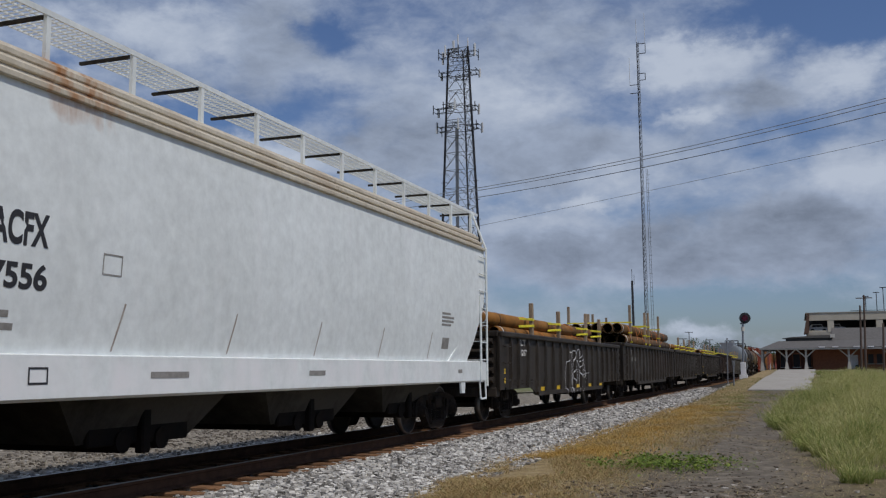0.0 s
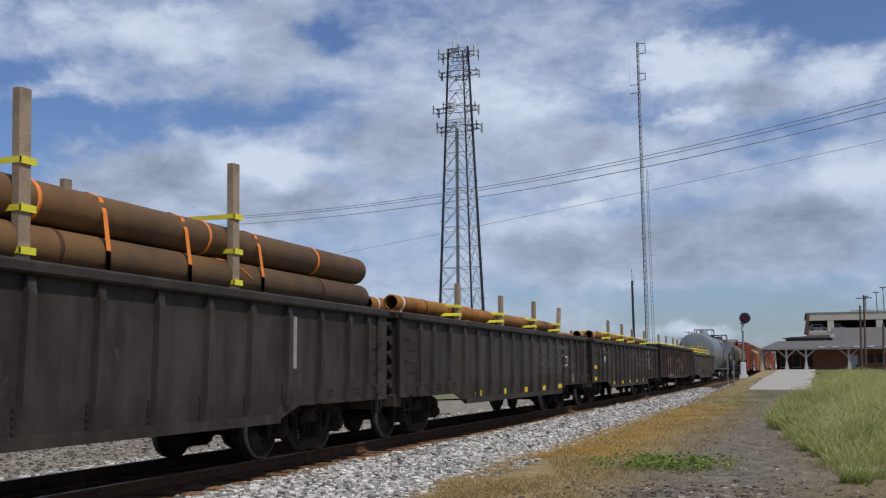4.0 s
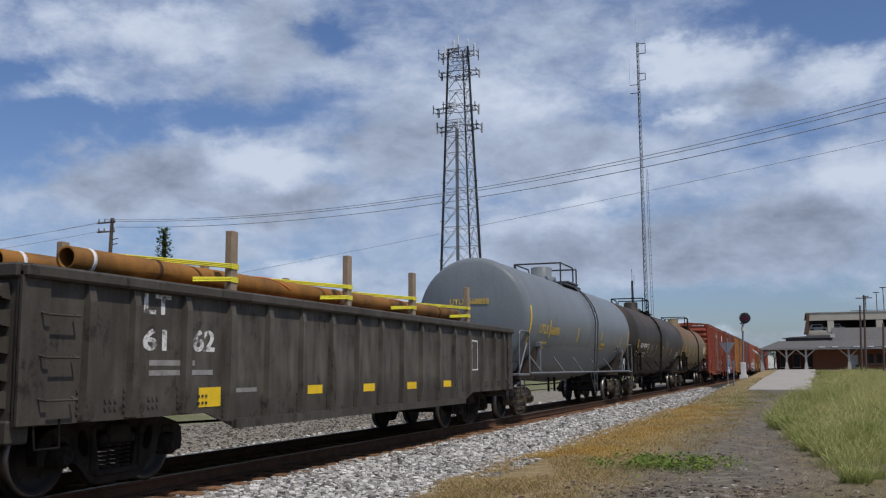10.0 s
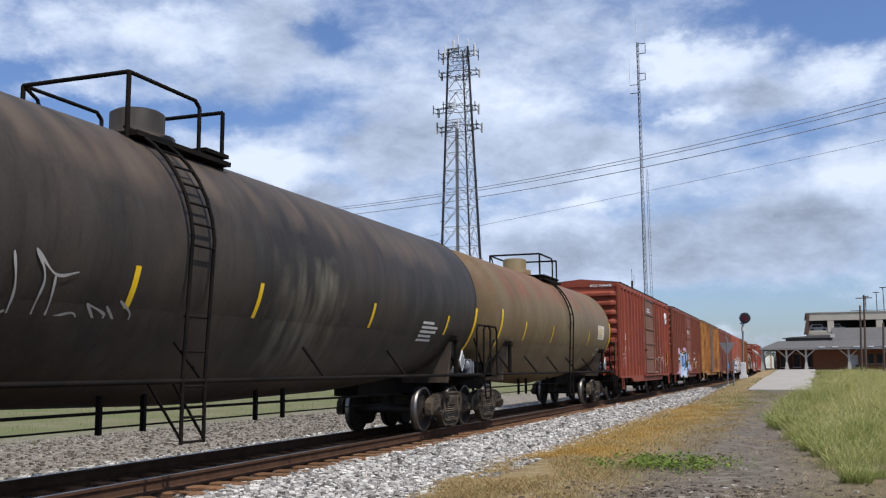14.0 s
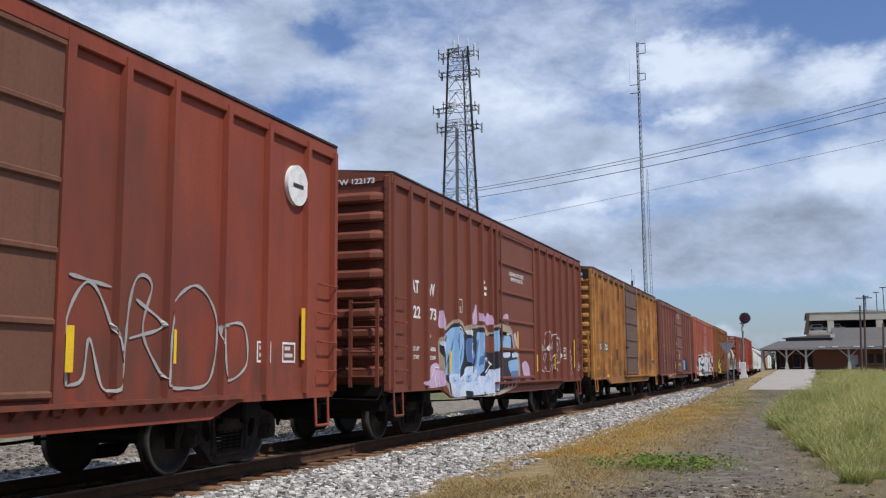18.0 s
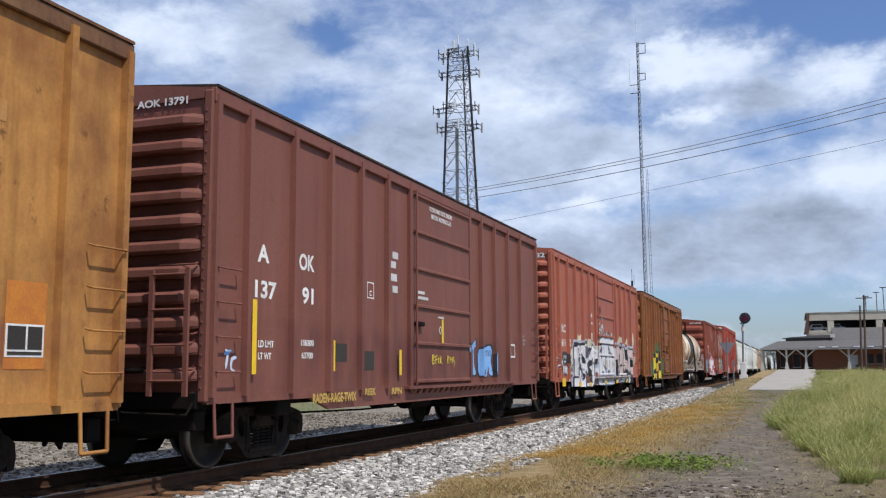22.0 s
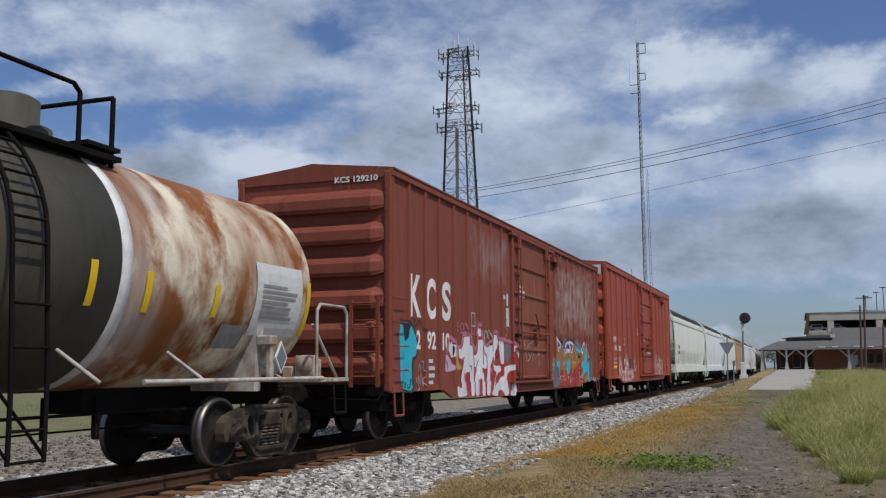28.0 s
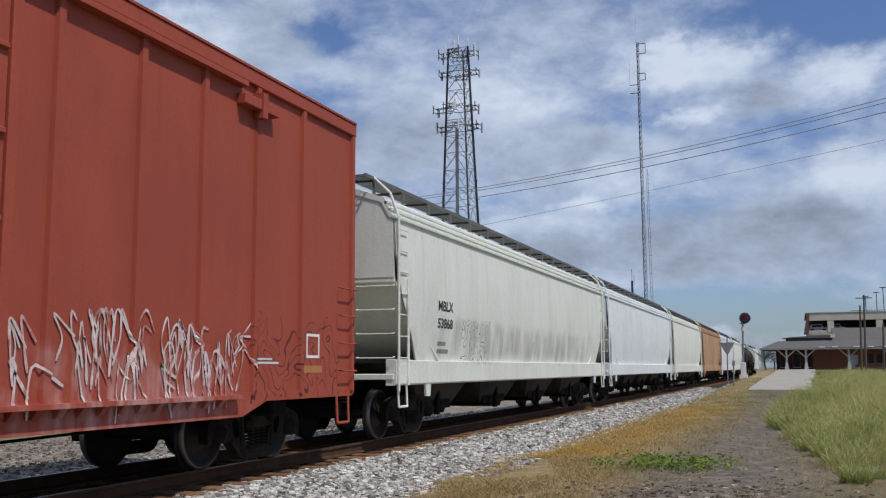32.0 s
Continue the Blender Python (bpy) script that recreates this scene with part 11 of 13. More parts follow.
    spray(box7, 'slate_spray', 0, [(312.14, 2.0), (312.31, 2.16), (312.5, 2.22), (312.66, 2.13), (313.04, 2.19), (313.37, 2.15), (313.6, 2.03), (313.95, 2.16), (314.25, 2.18), (314.52, 2.02), (314.66, 1.88), (314.47, 1.8), (313.72, 1.9), (312.37, 1.93)])
    spray(box7, 'slate_spray', 0, [(315.68, 1.77), (316.0, 1.78), (316.35, 1.39), (316.46, 0.91), (315.88, 0.83)])
    spray(box7, 'ochre_brown_spray', 1, [(311.25, 2.21), (311.52, 2.01), (311.93, 1.96), (312.34, 1.8), (313.06, 1.87), (313.6, 1.96), (314.21, 1.89), (314.6, 1.81), (315.15, 1.98), (315.59, 2.27), (315.69, 1.69), (315.93, 1.54), (315.88, 0.83), (312.54, 0.8), (311.51, 0.75), (311.57, 1.25), (311.33, 1.46)])
    spray(box7, 'red_spray', 2, [(311.62, 1.03), (311.77, 1.22), (312.1, 1.27), (312.28, 1.24), (312.65, 1.18), (313.0, 1.21), (313.31, 1.3), (313.58, 1.25), (314.23, 1.41), (314.75, 1.56), (315.03, 1.49), (314.9, 1.09), (315.13, 0.83), (314.78, 0.79), (314.02, 0.71), (312.63, 0.73), (311.49, 0.75)])
    spray(box7, 'cyan_spray', 3, [(311.21, 2.2), (311.26, 2.25), (311.3, 1.78), (311.35, 1.49), (311.75, 1.48), (311.64, 1.33), (311.57, 1.08), (311.51, 0.92), (311.41, 0.92), (311.51, 1.27), (311.3, 1.35), (311.25, 1.78)])
    spray(box7, 'cyan_spray', 3, [(312.12, 1.45), (312.36, 1.48), (312.32, 1.8), (312.4, 1.82), (312.41, 1.42), (312.18, 1.39), (312.19, 0.93), (312.12, 0.93)])
    spray(box7, 'cyan_spray', 3, [(312.61, 1.05), (312.64, 1.48), (312.78, 1.59), (312.96, 1.55), (312.93, 1.43), (312.84, 1.36), (312.83, 1.15)])
    spray(box7, 'cyan_spray', 3, [(313.62, 2.0), (314.02, 1.95), (314.46, 1.87), (315.0, 2.01), (314.94, 1.93), (314.47, 1.76), (313.96, 1.85), (313.63, 1.95)])
    spray(box7, 'cyan_spray', 3, [(315.66, 2.32), (315.44, 1.99), (315.38, 1.69), (315.32, 1.38), (315.62, 1.46), (315.93, 1.47), (315.88, 0.83), (315.65, 0.83), (315.71, 1.23), (315.19, 1.12), (314.71, 0.91), (314.66, 1.09), (314.9, 1.13), (314.97, 1.27), (314.76, 1.31), (314.75, 1.49), (315.1, 1.53), (315.3, 1.87), (315.46, 2.26)])
    spray(box7, 'cyan_spray', 3, [(311.86, 1.98), (311.97, 1.97), (312.33, 1.83), (312.31, 1.78), (311.93, 1.9)])
    spray(box7, 'cyan_spray', 3, [(311.52, 0.88), (311.61, 0.91), (311.57, 0.82), (311.49, 0.8)])
    spray(box7, 'white_spray', 4, [(311.31, 2.17), (311.39, 2.21), (311.55, 2.13), (311.86, 2.01), (311.86, 1.93), (311.77, 1.86), (311.62, 1.88), (311.6, 1.77), (311.5, 1.76), (311.43, 1.95)])
    spray(box7, 'white_spray', 4, [(312.33, 1.83), (312.42, 1.99), (312.74, 2.1), (312.85, 2.05), (313.04, 1.96), (312.97, 1.74), (312.72, 1.76), (312.64, 1.85), (312.56, 1.69), (312.43, 1.72)])
    spray(box7, 'white_spray', 4, [(312.95, 2.12), (313.26, 2.11), (313.6, 2.03), (313.49, 1.89), (313.34, 1.71), (313.23, 1.78), (313.11, 1.91), (312.95, 1.96)])
    spray(box7, 'white_spray', 4, [(314.73, 1.88), (315.21, 2.19), (315.29, 2.1), (315.08, 1.9), (314.99, 1.71), (314.8, 1.78)])
    spray(box7, 'purple_spray', 5, [(311.42, 2.09), (311.55, 2.07), (311.76, 2.0), (311.83, 1.95), (311.68, 1.91), (311.56, 1.9), (311.53, 1.8), (311.49, 1.9)])
    spray(box7, 'purple_spray', 5, [(312.4, 1.84), (312.51, 1.96), (312.77, 2.04), (312.83, 1.95), (312.78, 1.86), (312.61, 1.9), (312.52, 1.75), (312.45, 1.77)])
    spray(box7, 'purple_spray', 5, [(312.85, 2.02), (312.98, 1.94), (312.91, 1.8), (312.83, 1.83)])
    spray(box7, 'purple_spray', 5, [(313.03, 2.06), (313.26, 2.04), (313.51, 1.99), (313.4, 1.89), (313.33, 1.77), (313.22, 1.85), (313.14, 1.95)])
    spray(box7, 'purple_spray', 5, [(314.83, 1.89), (315.11, 2.07), (315.15, 2.01), (314.94, 1.82), (314.87, 1.82)])
    stroke(box7, 'lilac_spray', 0.035, [(311.49, 2.04), (311.51, 2.04)])
    stroke(box7, 'lilac_spray', 0.035, [(311.58, 2.02), (311.61, 2.02)])
    stroke(box7, 'lilac_spray', 0.035, [(311.67, 1.97), (311.69, 1.97)])
    stroke(box7, 'lilac_spray', 0.035, [(311.51, 1.93), (311.54, 1.93)])
    stroke(box7, 'lilac_spray', 0.035, [(312.46, 1.85), (312.49, 1.85)])
    stroke(box7, 'lilac_spray', 0.035, [(312.56, 1.94), (312.59, 1.94)])
    stroke(box7, 'lilac_spray', 0.035, [(312.68, 1.97), (312.71, 1.97)])
    stroke(box7, 'lilac_spray', 0.035, [(312.89, 1.92), (312.92, 1.92)])
    stroke(box7, 'lilac_spray', 0.035, [(313.14, 2.0), (313.18, 2.0)])
    stroke(box7, 'lilac_spray', 0.035, [(313.27, 1.98), (313.31, 1.98)])
    stroke(box7, 'lilac_spray', 0.035, [(313.32, 1.88), (313.36, 1.88)])
    stroke(box7, 'lilac_spray', 0.035, [(314.93, 1.92), (314.97, 1.92)])
    stroke(box7, 'yellow_spray', 0.03, [(310.72, 1.38), (310.85, 1.43), (310.87, 1.59), (310.91, 1.43), (311.04, 1.4), (310.92, 1.35), (310.9, 1.21), (310.85, 1.35), (310.72, 1.38)])
    stroke(box7, 'yellow_spray', 0.03, [(313.25, 1.42), (313.38, 1.48), (313.42, 1.65), (313.48, 1.49), (313.63, 1.43), (313.49, 1.37), (313.43, 1.19), (313.38, 1.37), (313.25, 1.42)])
    stroke(box7, 'yellow_spray', 0.03, [(312.19, 1.04), (312.24, 1.1), (312.25, 1.24), (312.3, 1.08), (312.37, 1.03), (312.28, 0.91), (312.19, 1.04)])
    stroke(box7, 'yellow_spray', 0.03, [(310.66, 1.15), (310.7, 1.05), (310.67, 0.98)])
    stroke(box7, 'yellow_spray', 0.03, [(315.68, 1.89), (315.77, 1.7), (315.85, 1.62)])
    stroke(box7, 'yellow_spray', 0.03, [(314.59, 0.67), (314.73, 0.84), (314.67, 0.95)])
    stroke(box7, 'pale_red_spray', 0.06, [(311.59, 0.93), (311.74, 1.05), (311.95, 1.02), (312.07, 0.89)])
    stroke(box7, 'pale_red_spray', 0.06, [(311.69, 0.84), (311.87, 0.96), (312.11, 0.83)])
    stroke(box7, 'pale_red_spray', 0.06, [(312.58, 0.91), (312.76, 1.03), (313.01, 0.93), (313.15, 0.79)])
    stroke(box7, 'pale_red_spray', 0.06, [(312.75, 0.79), (312.87, 0.91), (313.02, 0.81)])
    stroke(box7, 'pale_red_spray', 0.06, [(313.1, 0.88), (313.27, 0.97), (313.46, 0.89)])
    stroke(box7, 'pale_red_spray', 0.06, [(314.04, 0.73), (314.38, 1.01), (314.67, 0.8)])
    stroke(box7, 'pale_red_spray', 0.06, [(314.2, 0.7), (314.42, 0.89), (314.62, 0.73)])
    stroke(box7, 'black_spray', 0.04, [(311.04, 2.39), (311.12, 2.31), (311.09, 2.18), (311.21, 2.26)])
    stroke(box7, 'black_spray', 0.04, [(311.51, 2.18), (311.79, 2.15), (311.97, 2.03), (312.33, 1.9)])
    stroke(box7, 'black_spray', 0.04, [(312.33, 1.95), (312.46, 2.08), (312.69, 2.13), (312.79, 2.18)])
    stroke(box7, 'black_spray', 0.04, [(312.94, 2.19), (313.26, 2.17), (313.42, 2.15), (313.56, 2.06)])
    stroke(box7, 'black_spray', 0.04, [(311.28, 1.35), (311.33, 1.29), (311.49, 1.27), (311.41, 0.92)])
    stroke(box7, 'black_spray', 0.04, [(315.59, 1.5), (315.85, 1.58), (316.1, 1.51), (315.99, 1.0)])
    stroke(box7, 'black_spray', 0.04, [(313.83, 2.05), (314.01, 2.02)])
    stroke(box7, 'black_spray', 0.04, [(314.7, 1.94), (315.14, 2.16), (315.71, 2.37), (315.59, 2.22)])
    stroke(box7, 'black_spray', 0.07, [(314.19, 1.65), (314.54, 1.66)])
    stroke(box7, 'black_spray', 0.07, [(314.36, 1.8), (314.37, 1.59)])
    stroke(box7, 'peach_spray', 0.06, [(312.28, 1.71), (312.3, 1.65)])
    stroke(box7, 'peach_spray', 0.06, [(312.35, 1.63), (312.37, 1.56)])
    stroke(box7, 'peach_spray', 0.06, [(313.16, 1.72), (313.18, 1.65)])
    stroke(box7, 'peach_spray', 0.06, [(313.9, 1.81), (313.93, 1.74)])
    stroke(box7, 'peach_spray', 0.06, [(313.95, 1.68), (313.97, 1.6)])
    stroke(box7, 'peach_spray', 0.06, [(314.33, 1.34), (314.36, 1.26)])
    stroke(box7, 'peach_spray', 0.06, [(314.37, 1.17), (314.4, 1.09)])
    stroke(box7, 'peach_spray', 0.06, [(313.33, 1.21), (313.36, 1.14)])
    stroke(box7, 'white_spray', 0.025, [(316.42, 0.87), (316.56, 0.97), (316.45, 0.99), (316.63, 0.84)])
    stroke(box7, 'white_spray', 0.025, [(316.67, 0.85), (316.81, 0.94), (316.9, 0.83), (317.03, 0.94)])
    spray(box7, 'black_spray', 0, [(299.45, 2.19), (299.69, 2.16), (300.0, 2.18), (300.24, 1.96), (300.39, 1.73), (300.32, 1.49), (300.13, 1.44), (300.14, 0.85), (299.53, 0.87)])
    spray(box7, 'cyan_spray', 1, [(299.45, 2.08), (299.65, 2.07), (299.7, 1.78), (299.81, 1.8), (299.84, 2.01), (300.01, 2.1), (300.24, 1.88), (300.32, 1.71), (300.25, 1.53), (300.04, 1.49), (300.06, 0.87), (299.53, 0.89)])
    stroke(box7, 'black_spray', 0.03, [(299.57, 1.07), (299.67, 0.96), (299.71, 1.06), (299.82, 0.95), (299.89, 1.12), (300.0, 0.98)])
    stroke(box7, 'black_spray', 0.03, [(299.58, 0.92), (299.82, 0.89), (300.03, 0.92)])
    stroke(box7, 'dull_white_spray', 0.03, [(300.23, 1.13), (300.3, 0.97), (300.34, 1.17), (300.41, 0.99), (300.48, 1.2)])
    stroke(box7, 'dull_white_spray', 0.03, [(300.51, 1.16), (300.56, 0.96)])
    stroke(box7, 'dull_white_spray', 0.03, [(300.66, 1.16), (300.55, 1.06), (300.69, 0.98)])
    stroke(box7, 'dull_white_spray', 0.03, [(300.25, 0.89), (300.36, 0.93)])
    stroke(box7, 'cyan_spray', 0.025, [(300.34, 1.25), (300.41, 1.37), (300.45, 1.25)])
    stroke(box7, 'cyan_spray', 0.025, [(300.5, 1.41), (300.62, 1.43), (300.57, 1.29), (300.66, 1.24)])
    stroke(box7, 'black_spray', 0.03, [(300.08, 2.23), (300.22, 2.18), (300.12, 2.07), (300.31, 2.11), (300.39, 2.2), (300.58, 2.07), (300.83, 1.98)])
    stroke(box7, 'tan_spray', 0.03, [(307.58, 1.57), (307.75, 1.78), (308.06, 1.84), (308.26, 1.67), (308.01, 1.5), (307.65, 1.47)])
    stroke(box7, 'tan_spray', 0.03, [(307.73, 1.51), (307.87, 1.72), (308.21, 1.52)])
    stroke(box7, 'tan_spray', 0.03, [(308.34, 1.46), (308.47, 1.68), (308.58, 1.48)])
    stroke(box7, 'tan_spray', 0.03, [(308.89, 1.83), (309.04, 1.91), (309.09, 1.72), (308.87, 1.6)])
    stroke(box7, 'tan_spray', 0.03, [(308.96, 1.33), (309.22, 1.47)])
    stroke(box7, 'tan_spray', 0.03, [(307.51, 1.81), (307.64, 1.98), (307.6, 1.77)])
    stroke(box7, 'tan_spray', 0.03, [(307.86, 1.87), (308.45, 1.99)])
    stroke(box7, 'tan_spray', 0.03, [(308.57, 1.82), (309.13, 1.65), (308.99, 1.42)])


def mural_on_eighth_boxcar():
    spray(box8, 'scrubbed_spray', 0, [(321.8, 0.88), (321.35, 0.91), (321.5, 1.04), (321.79, 1.12), (321.82, 1.75), (322.24, 1.78), (322.31, 1.38), (322.52, 1.22), (322.87, 1.1), (322.88, 0.76), (322.48, 0.76), (322.32, 0.86)])
    spray(box8, 'scrubbed_spray', 0, [(322.87, 0.81), (322.87, 1.67), (323.15, 1.62), (323.68, 1.92), (323.88, 1.39), (323.86, 1.08), (324.13, 1.14), (325.08, 1.33), (325.01, 0.77), (322.99, 0.74)])
    spray(box8, 'faded_red_spray', 1, [(321.93, 1.38), (322.14, 1.42), (322.17, 1.23), (321.94, 1.19)])
    spray(box8, 'faded_red_spray', 1, [(323.21, 1.56), (323.4, 1.54), (323.32, 1.27), (323.15, 1.39)])
    stroke(box8, 'faded_red_spray', 0.03, [(321.99, 1.14), (322.31, 1.16), (322.21, 0.89)])
    stroke(box8, 'faded_red_spray', 0.03, [(322.97, 1.38), (323.13, 1.09), (323.05, 0.84)])
    stroke(box8, 'faded_red_spray', 0.03, [(323.52, 1.75), (323.4, 1.45), (323.66, 1.21), (323.41, 0.91)])
    stroke(box8, 'faded_red_spray', 0.03, [(323.72, 1.39), (323.8, 0.87)])
    stroke(box8, 'faded_red_spray', 0.03, [(324.06, 1.11), (324.27, 0.83), (324.44, 1.14), (324.63, 0.85), (324.85, 1.2)])
    stroke(box8, 'faded_red_spray', 0.03, [(322.76, 0.93), (323.23, 0.95)])
    stroke(box8, 'faded_red_spray', 0.03, [(321.87, 1.59), (322.18, 1.63)])
    stroke(box8, 'faded_red_spray', 0.03, [(321.65, 1.01), (322.0, 0.95), (322.48, 0.97)])
    stroke(box8, 'blush_spray', 0.025, [(321.77, 1.75), (321.62, 1.82), (321.68, 1.54)])
    stroke(box8, 'blush_spray', 0.025, [(321.32, 0.9), (321.23, 0.97), (321.36, 1.12)])
    stroke(box8, 'faded_red_spray', 0.02, [(319.98, 2.06), (320.11, 1.88), (320.04, 1.79)])
    rng = random.Random(5)
    for k in range(58):
        y, z = 331.0 + 3.8 * rng.random(), rng.uniform(0.72, 1.5)
        top = 1.95 - 0.12 * abs(y - 332.6)
        lean = rng.uniform(-0.15, 0.2)
        stroke(box8, "scrubbed_spray" if k % 3 else "blush_spray", rng.uniform(0.02, 0.04), [(y, z), (y + lean * 0.6 + rng.uniform(-0.1, 0.1), (z + top) / 2), (y + lean, min(top, z + rng.uniform(0.4, 0.9))), (y + lean + rng.uniform(0.05, 0.3), z + rng.uniform(0.1, 0.4))])
    stroke(box8, 'white_spray', 0.05, [(325.26, 1.58), (325.36, 1.6), (325.43, 1.56)])
    stroke(box8, 'white_spray', 0.05, [(325.53, 1.58), (325.59, 1.61), (325.67, 1.58)])
    stroke(box8, 'white_spray', 0.022, [(325.43, 1.56), (325.4, 1.38), (325.48, 1.38), (325.52, 1.57)])
    stroke(box8, 'white_spray', 0.022, [(325.41, 1.3), (325.48, 1.35), (325.67, 1.31), (325.83, 1.34), (325.89, 1.44), (325.9, 1.52)])
    stroke(box8, 'white_spray', 0.022, [(325.2, 1.22), (325.28, 1.3), (325.38, 1.27), (325.37, 1.17), (325.28, 1.14), (325.2, 1.22)])
    stroke(box8, 'white_spray', 0.022, [(325.82, 1.22), (325.89, 1.3), (326.0, 1.25), (326.0, 1.13), (325.92, 1.09), (325.83, 1.15), (325.82, 1.22)])
    stroke(box8, 'white_spray', 0.018, [(325.38, 1.27), (325.5, 1.14), (325.52, 1.3), (325.61, 1.15), (325.66, 1.29), (325.72, 1.15), (325.77, 1.27), (325.84, 1.11)])
    stroke(box8, 'white_spray', 0.018, [(325.06, 1.31), (325.17, 1.27), (325.23, 1.2)])
    stroke(box8, 'white_spray', 0.02, [(325.41, 1.27), (325.48, 1.13), (325.51, 1.13)])


def tags_on_fourth_boxcar():
    spray(box4, 'black_spray', 0, [(242.32, 1.81), (242.9, 1.88), (243.04, 1.96), (243.04, 1.79), (242.86, 1.74), (242.88, 1.35), (243.07, 1.11), (242.49, 1.12), (242.48, 1.21), (242.65, 1.34), (242.59, 1.66), (242.38, 1.63)])
    spray(box4, 'black_spray', 0, [(243.04, 1.68), (243.52, 1.86), (243.58, 1.72), (243.27, 1.66), (243.27, 1.56), (243.58, 1.59), (243.54, 1.4), (243.28, 1.38), (243.29, 1.23), (243.75, 1.25), (243.75, 1.07), (243.06, 1.11)])
    spray(box4, 'black_spray', 0, [(243.45, 1.77), (244.09, 1.87), (244.26, 1.71), (244.1, 1.5), (244.33, 1.09), (244.01, 1.1), (243.82, 1.36), (243.73, 1.08), (243.38, 1.07), (243.52, 1.44)])
    spray(box4, 'black_spray', 0, [(244.22, 1.69), (244.63, 1.75), (244.53, 1.36), (244.65, 1.08), (244.24, 1.09)])
    spray(box4, 'black_spray', 0, [(244.31, 2.01), (244.68, 1.95), (244.35, 1.81)])
    spray(box4, 'tag_blue_spray', 2, [(242.38, 1.78), (242.85, 1.85), (242.97, 1.92), (242.98, 1.76), (242.82, 1.71), (242.84, 1.37), (243.0, 1.15), (242.54, 1.15), (242.54, 1.24), (242.68, 1.37), (242.63, 1.64), (242.44, 1.61)])
    spray(box4, 'tag_blue_spray', 2, [(243.11, 1.65), (243.48, 1.83), (243.53, 1.68), (243.32, 1.63), (243.32, 1.54), (243.53, 1.56), (243.5, 1.42), (243.32, 1.4), (243.33, 1.26), (243.68, 1.28), (243.68, 1.11), (243.13, 1.14)])
    spray(box4, 'tag_blue_spray', 2, [(243.53, 1.73), (244.03, 1.82), (244.18, 1.68), (244.04, 1.48), (244.24, 1.13), (243.96, 1.13), (243.86, 1.38), (243.77, 1.11), (243.46, 1.1), (243.58, 1.42)])
    spray(box4, 'tag_blue_spray', 2, [(244.28, 1.65), (244.58, 1.71), (244.48, 1.38), (244.59, 1.11), (244.29, 1.13)])
    spray(box4, 'tag_blue_spray', 2, [(244.36, 1.99), (244.62, 1.92), (244.4, 1.84)])
    stroke(box4, 'black_spray', 0.02, [(243.71, 1.69), (243.74, 1.56)])
    stroke(box4, 'black_spray', 0.02, [(243.65, 1.66), (243.8, 1.69)])
    stroke(box4, 'black_spray', 0.02, [(243.85, 1.68), (243.87, 1.58), (243.94, 1.59)])
    stroke(box4, 'black_spray', 0.02, [(243.85, 1.63), (243.92, 1.65)])
    stroke(box4, 'black_spray', 0.02, [(243.98, 1.6), (243.97, 1.7), (244.03, 1.68), (243.98, 1.64), (244.05, 1.6)])
    stroke(box4, 'yellow_spray', 0.03, [(240.16, 1.55), (240.14, 1.37)])
    stroke(box4, 'yellow_spray', 0.03, [(240.16, 1.55), (240.28, 1.52), (240.17, 1.47), (240.29, 1.43), (240.17, 1.37)])
    stroke(box4, 'yellow_spray', 0.03, [(240.33, 1.52), (240.34, 1.38)])
    stroke(box4, 'yellow_spray', 0.03, [(240.33, 1.52), (240.43, 1.54)])
    stroke(box4, 'yellow_spray', 0.03, [(240.33, 1.46), (240.41, 1.47)])
    stroke(box4, 'yellow_spray', 0.03, [(240.53, 1.5), (240.47, 1.47), (240.49, 1.4), (240.56, 1.4)])
    stroke(box4, 'yellow_spray', 0.03, [(240.58, 1.55), (240.58, 1.38)])
    stroke(box4, 'yellow_spray', 0.03, [(240.7, 1.53), (240.59, 1.45), (240.72, 1.37)])
    stroke(box4, 'yellow_spray', 0.03, [(240.99, 1.54), (240.98, 1.38)])
    stroke(box4, 'yellow_spray', 0.03, [(240.99, 1.54), (241.11, 1.51), (241.01, 1.46), (241.11, 1.38)])
    stroke(box4, 'yellow_spray', 0.03, [(241.14, 1.42), (241.17, 1.52), (241.21, 1.42), (241.25, 1.52), (241.29, 1.4)])
    stroke(box4, 'yellow_spray', 0.03, [(241.39, 1.52), (241.3, 1.49), (241.41, 1.43), (241.37, 1.31)])
    stroke(box4, 'white_spray', 0.03, [(240.6, 2.11), (240.54, 2.03), (240.61, 1.96), (240.67, 2.04), (240.6, 2.11)])


def bowed_side(z):
    """How far out the bowed side sheet of a hopper stands at height z."""
    rows = [(1.0, 0.004), (1.44, 0.004), (1.46, -0.094), (1.9, -0.036), (2.6, 0.004), (3.3, -0.006), (3.97, -0.046)]
    for (a, b), (c, d) in zip(rows, rows[1:]):
        if z <= c:
            return SIDE + b + (d - b) * max(0.0, z - a) / (c - a)
    return SIDE - 0.046


def slant(car, qmid, q0, lean, z0, z1, mat):
    """A thin leaning weld streak on a hopper's side sheet."""
    rows = [(q0 - qmid + lean * t, z0 + (z1 - z0) * t) for t in (0.0, 0.25, 0.5, 0.75, 1.0)]
    m = Mesh().add([(bowed_side(z) + 0.002, y + o, z) for y, z in rows for o in (-0.014, 0.014)], [(2 * i, 2 * i + 1, 2 * i + 3, 2 * i + 2) for i in range(4)])
    part("seam_streak", m, mat, car, "grey weld streak")


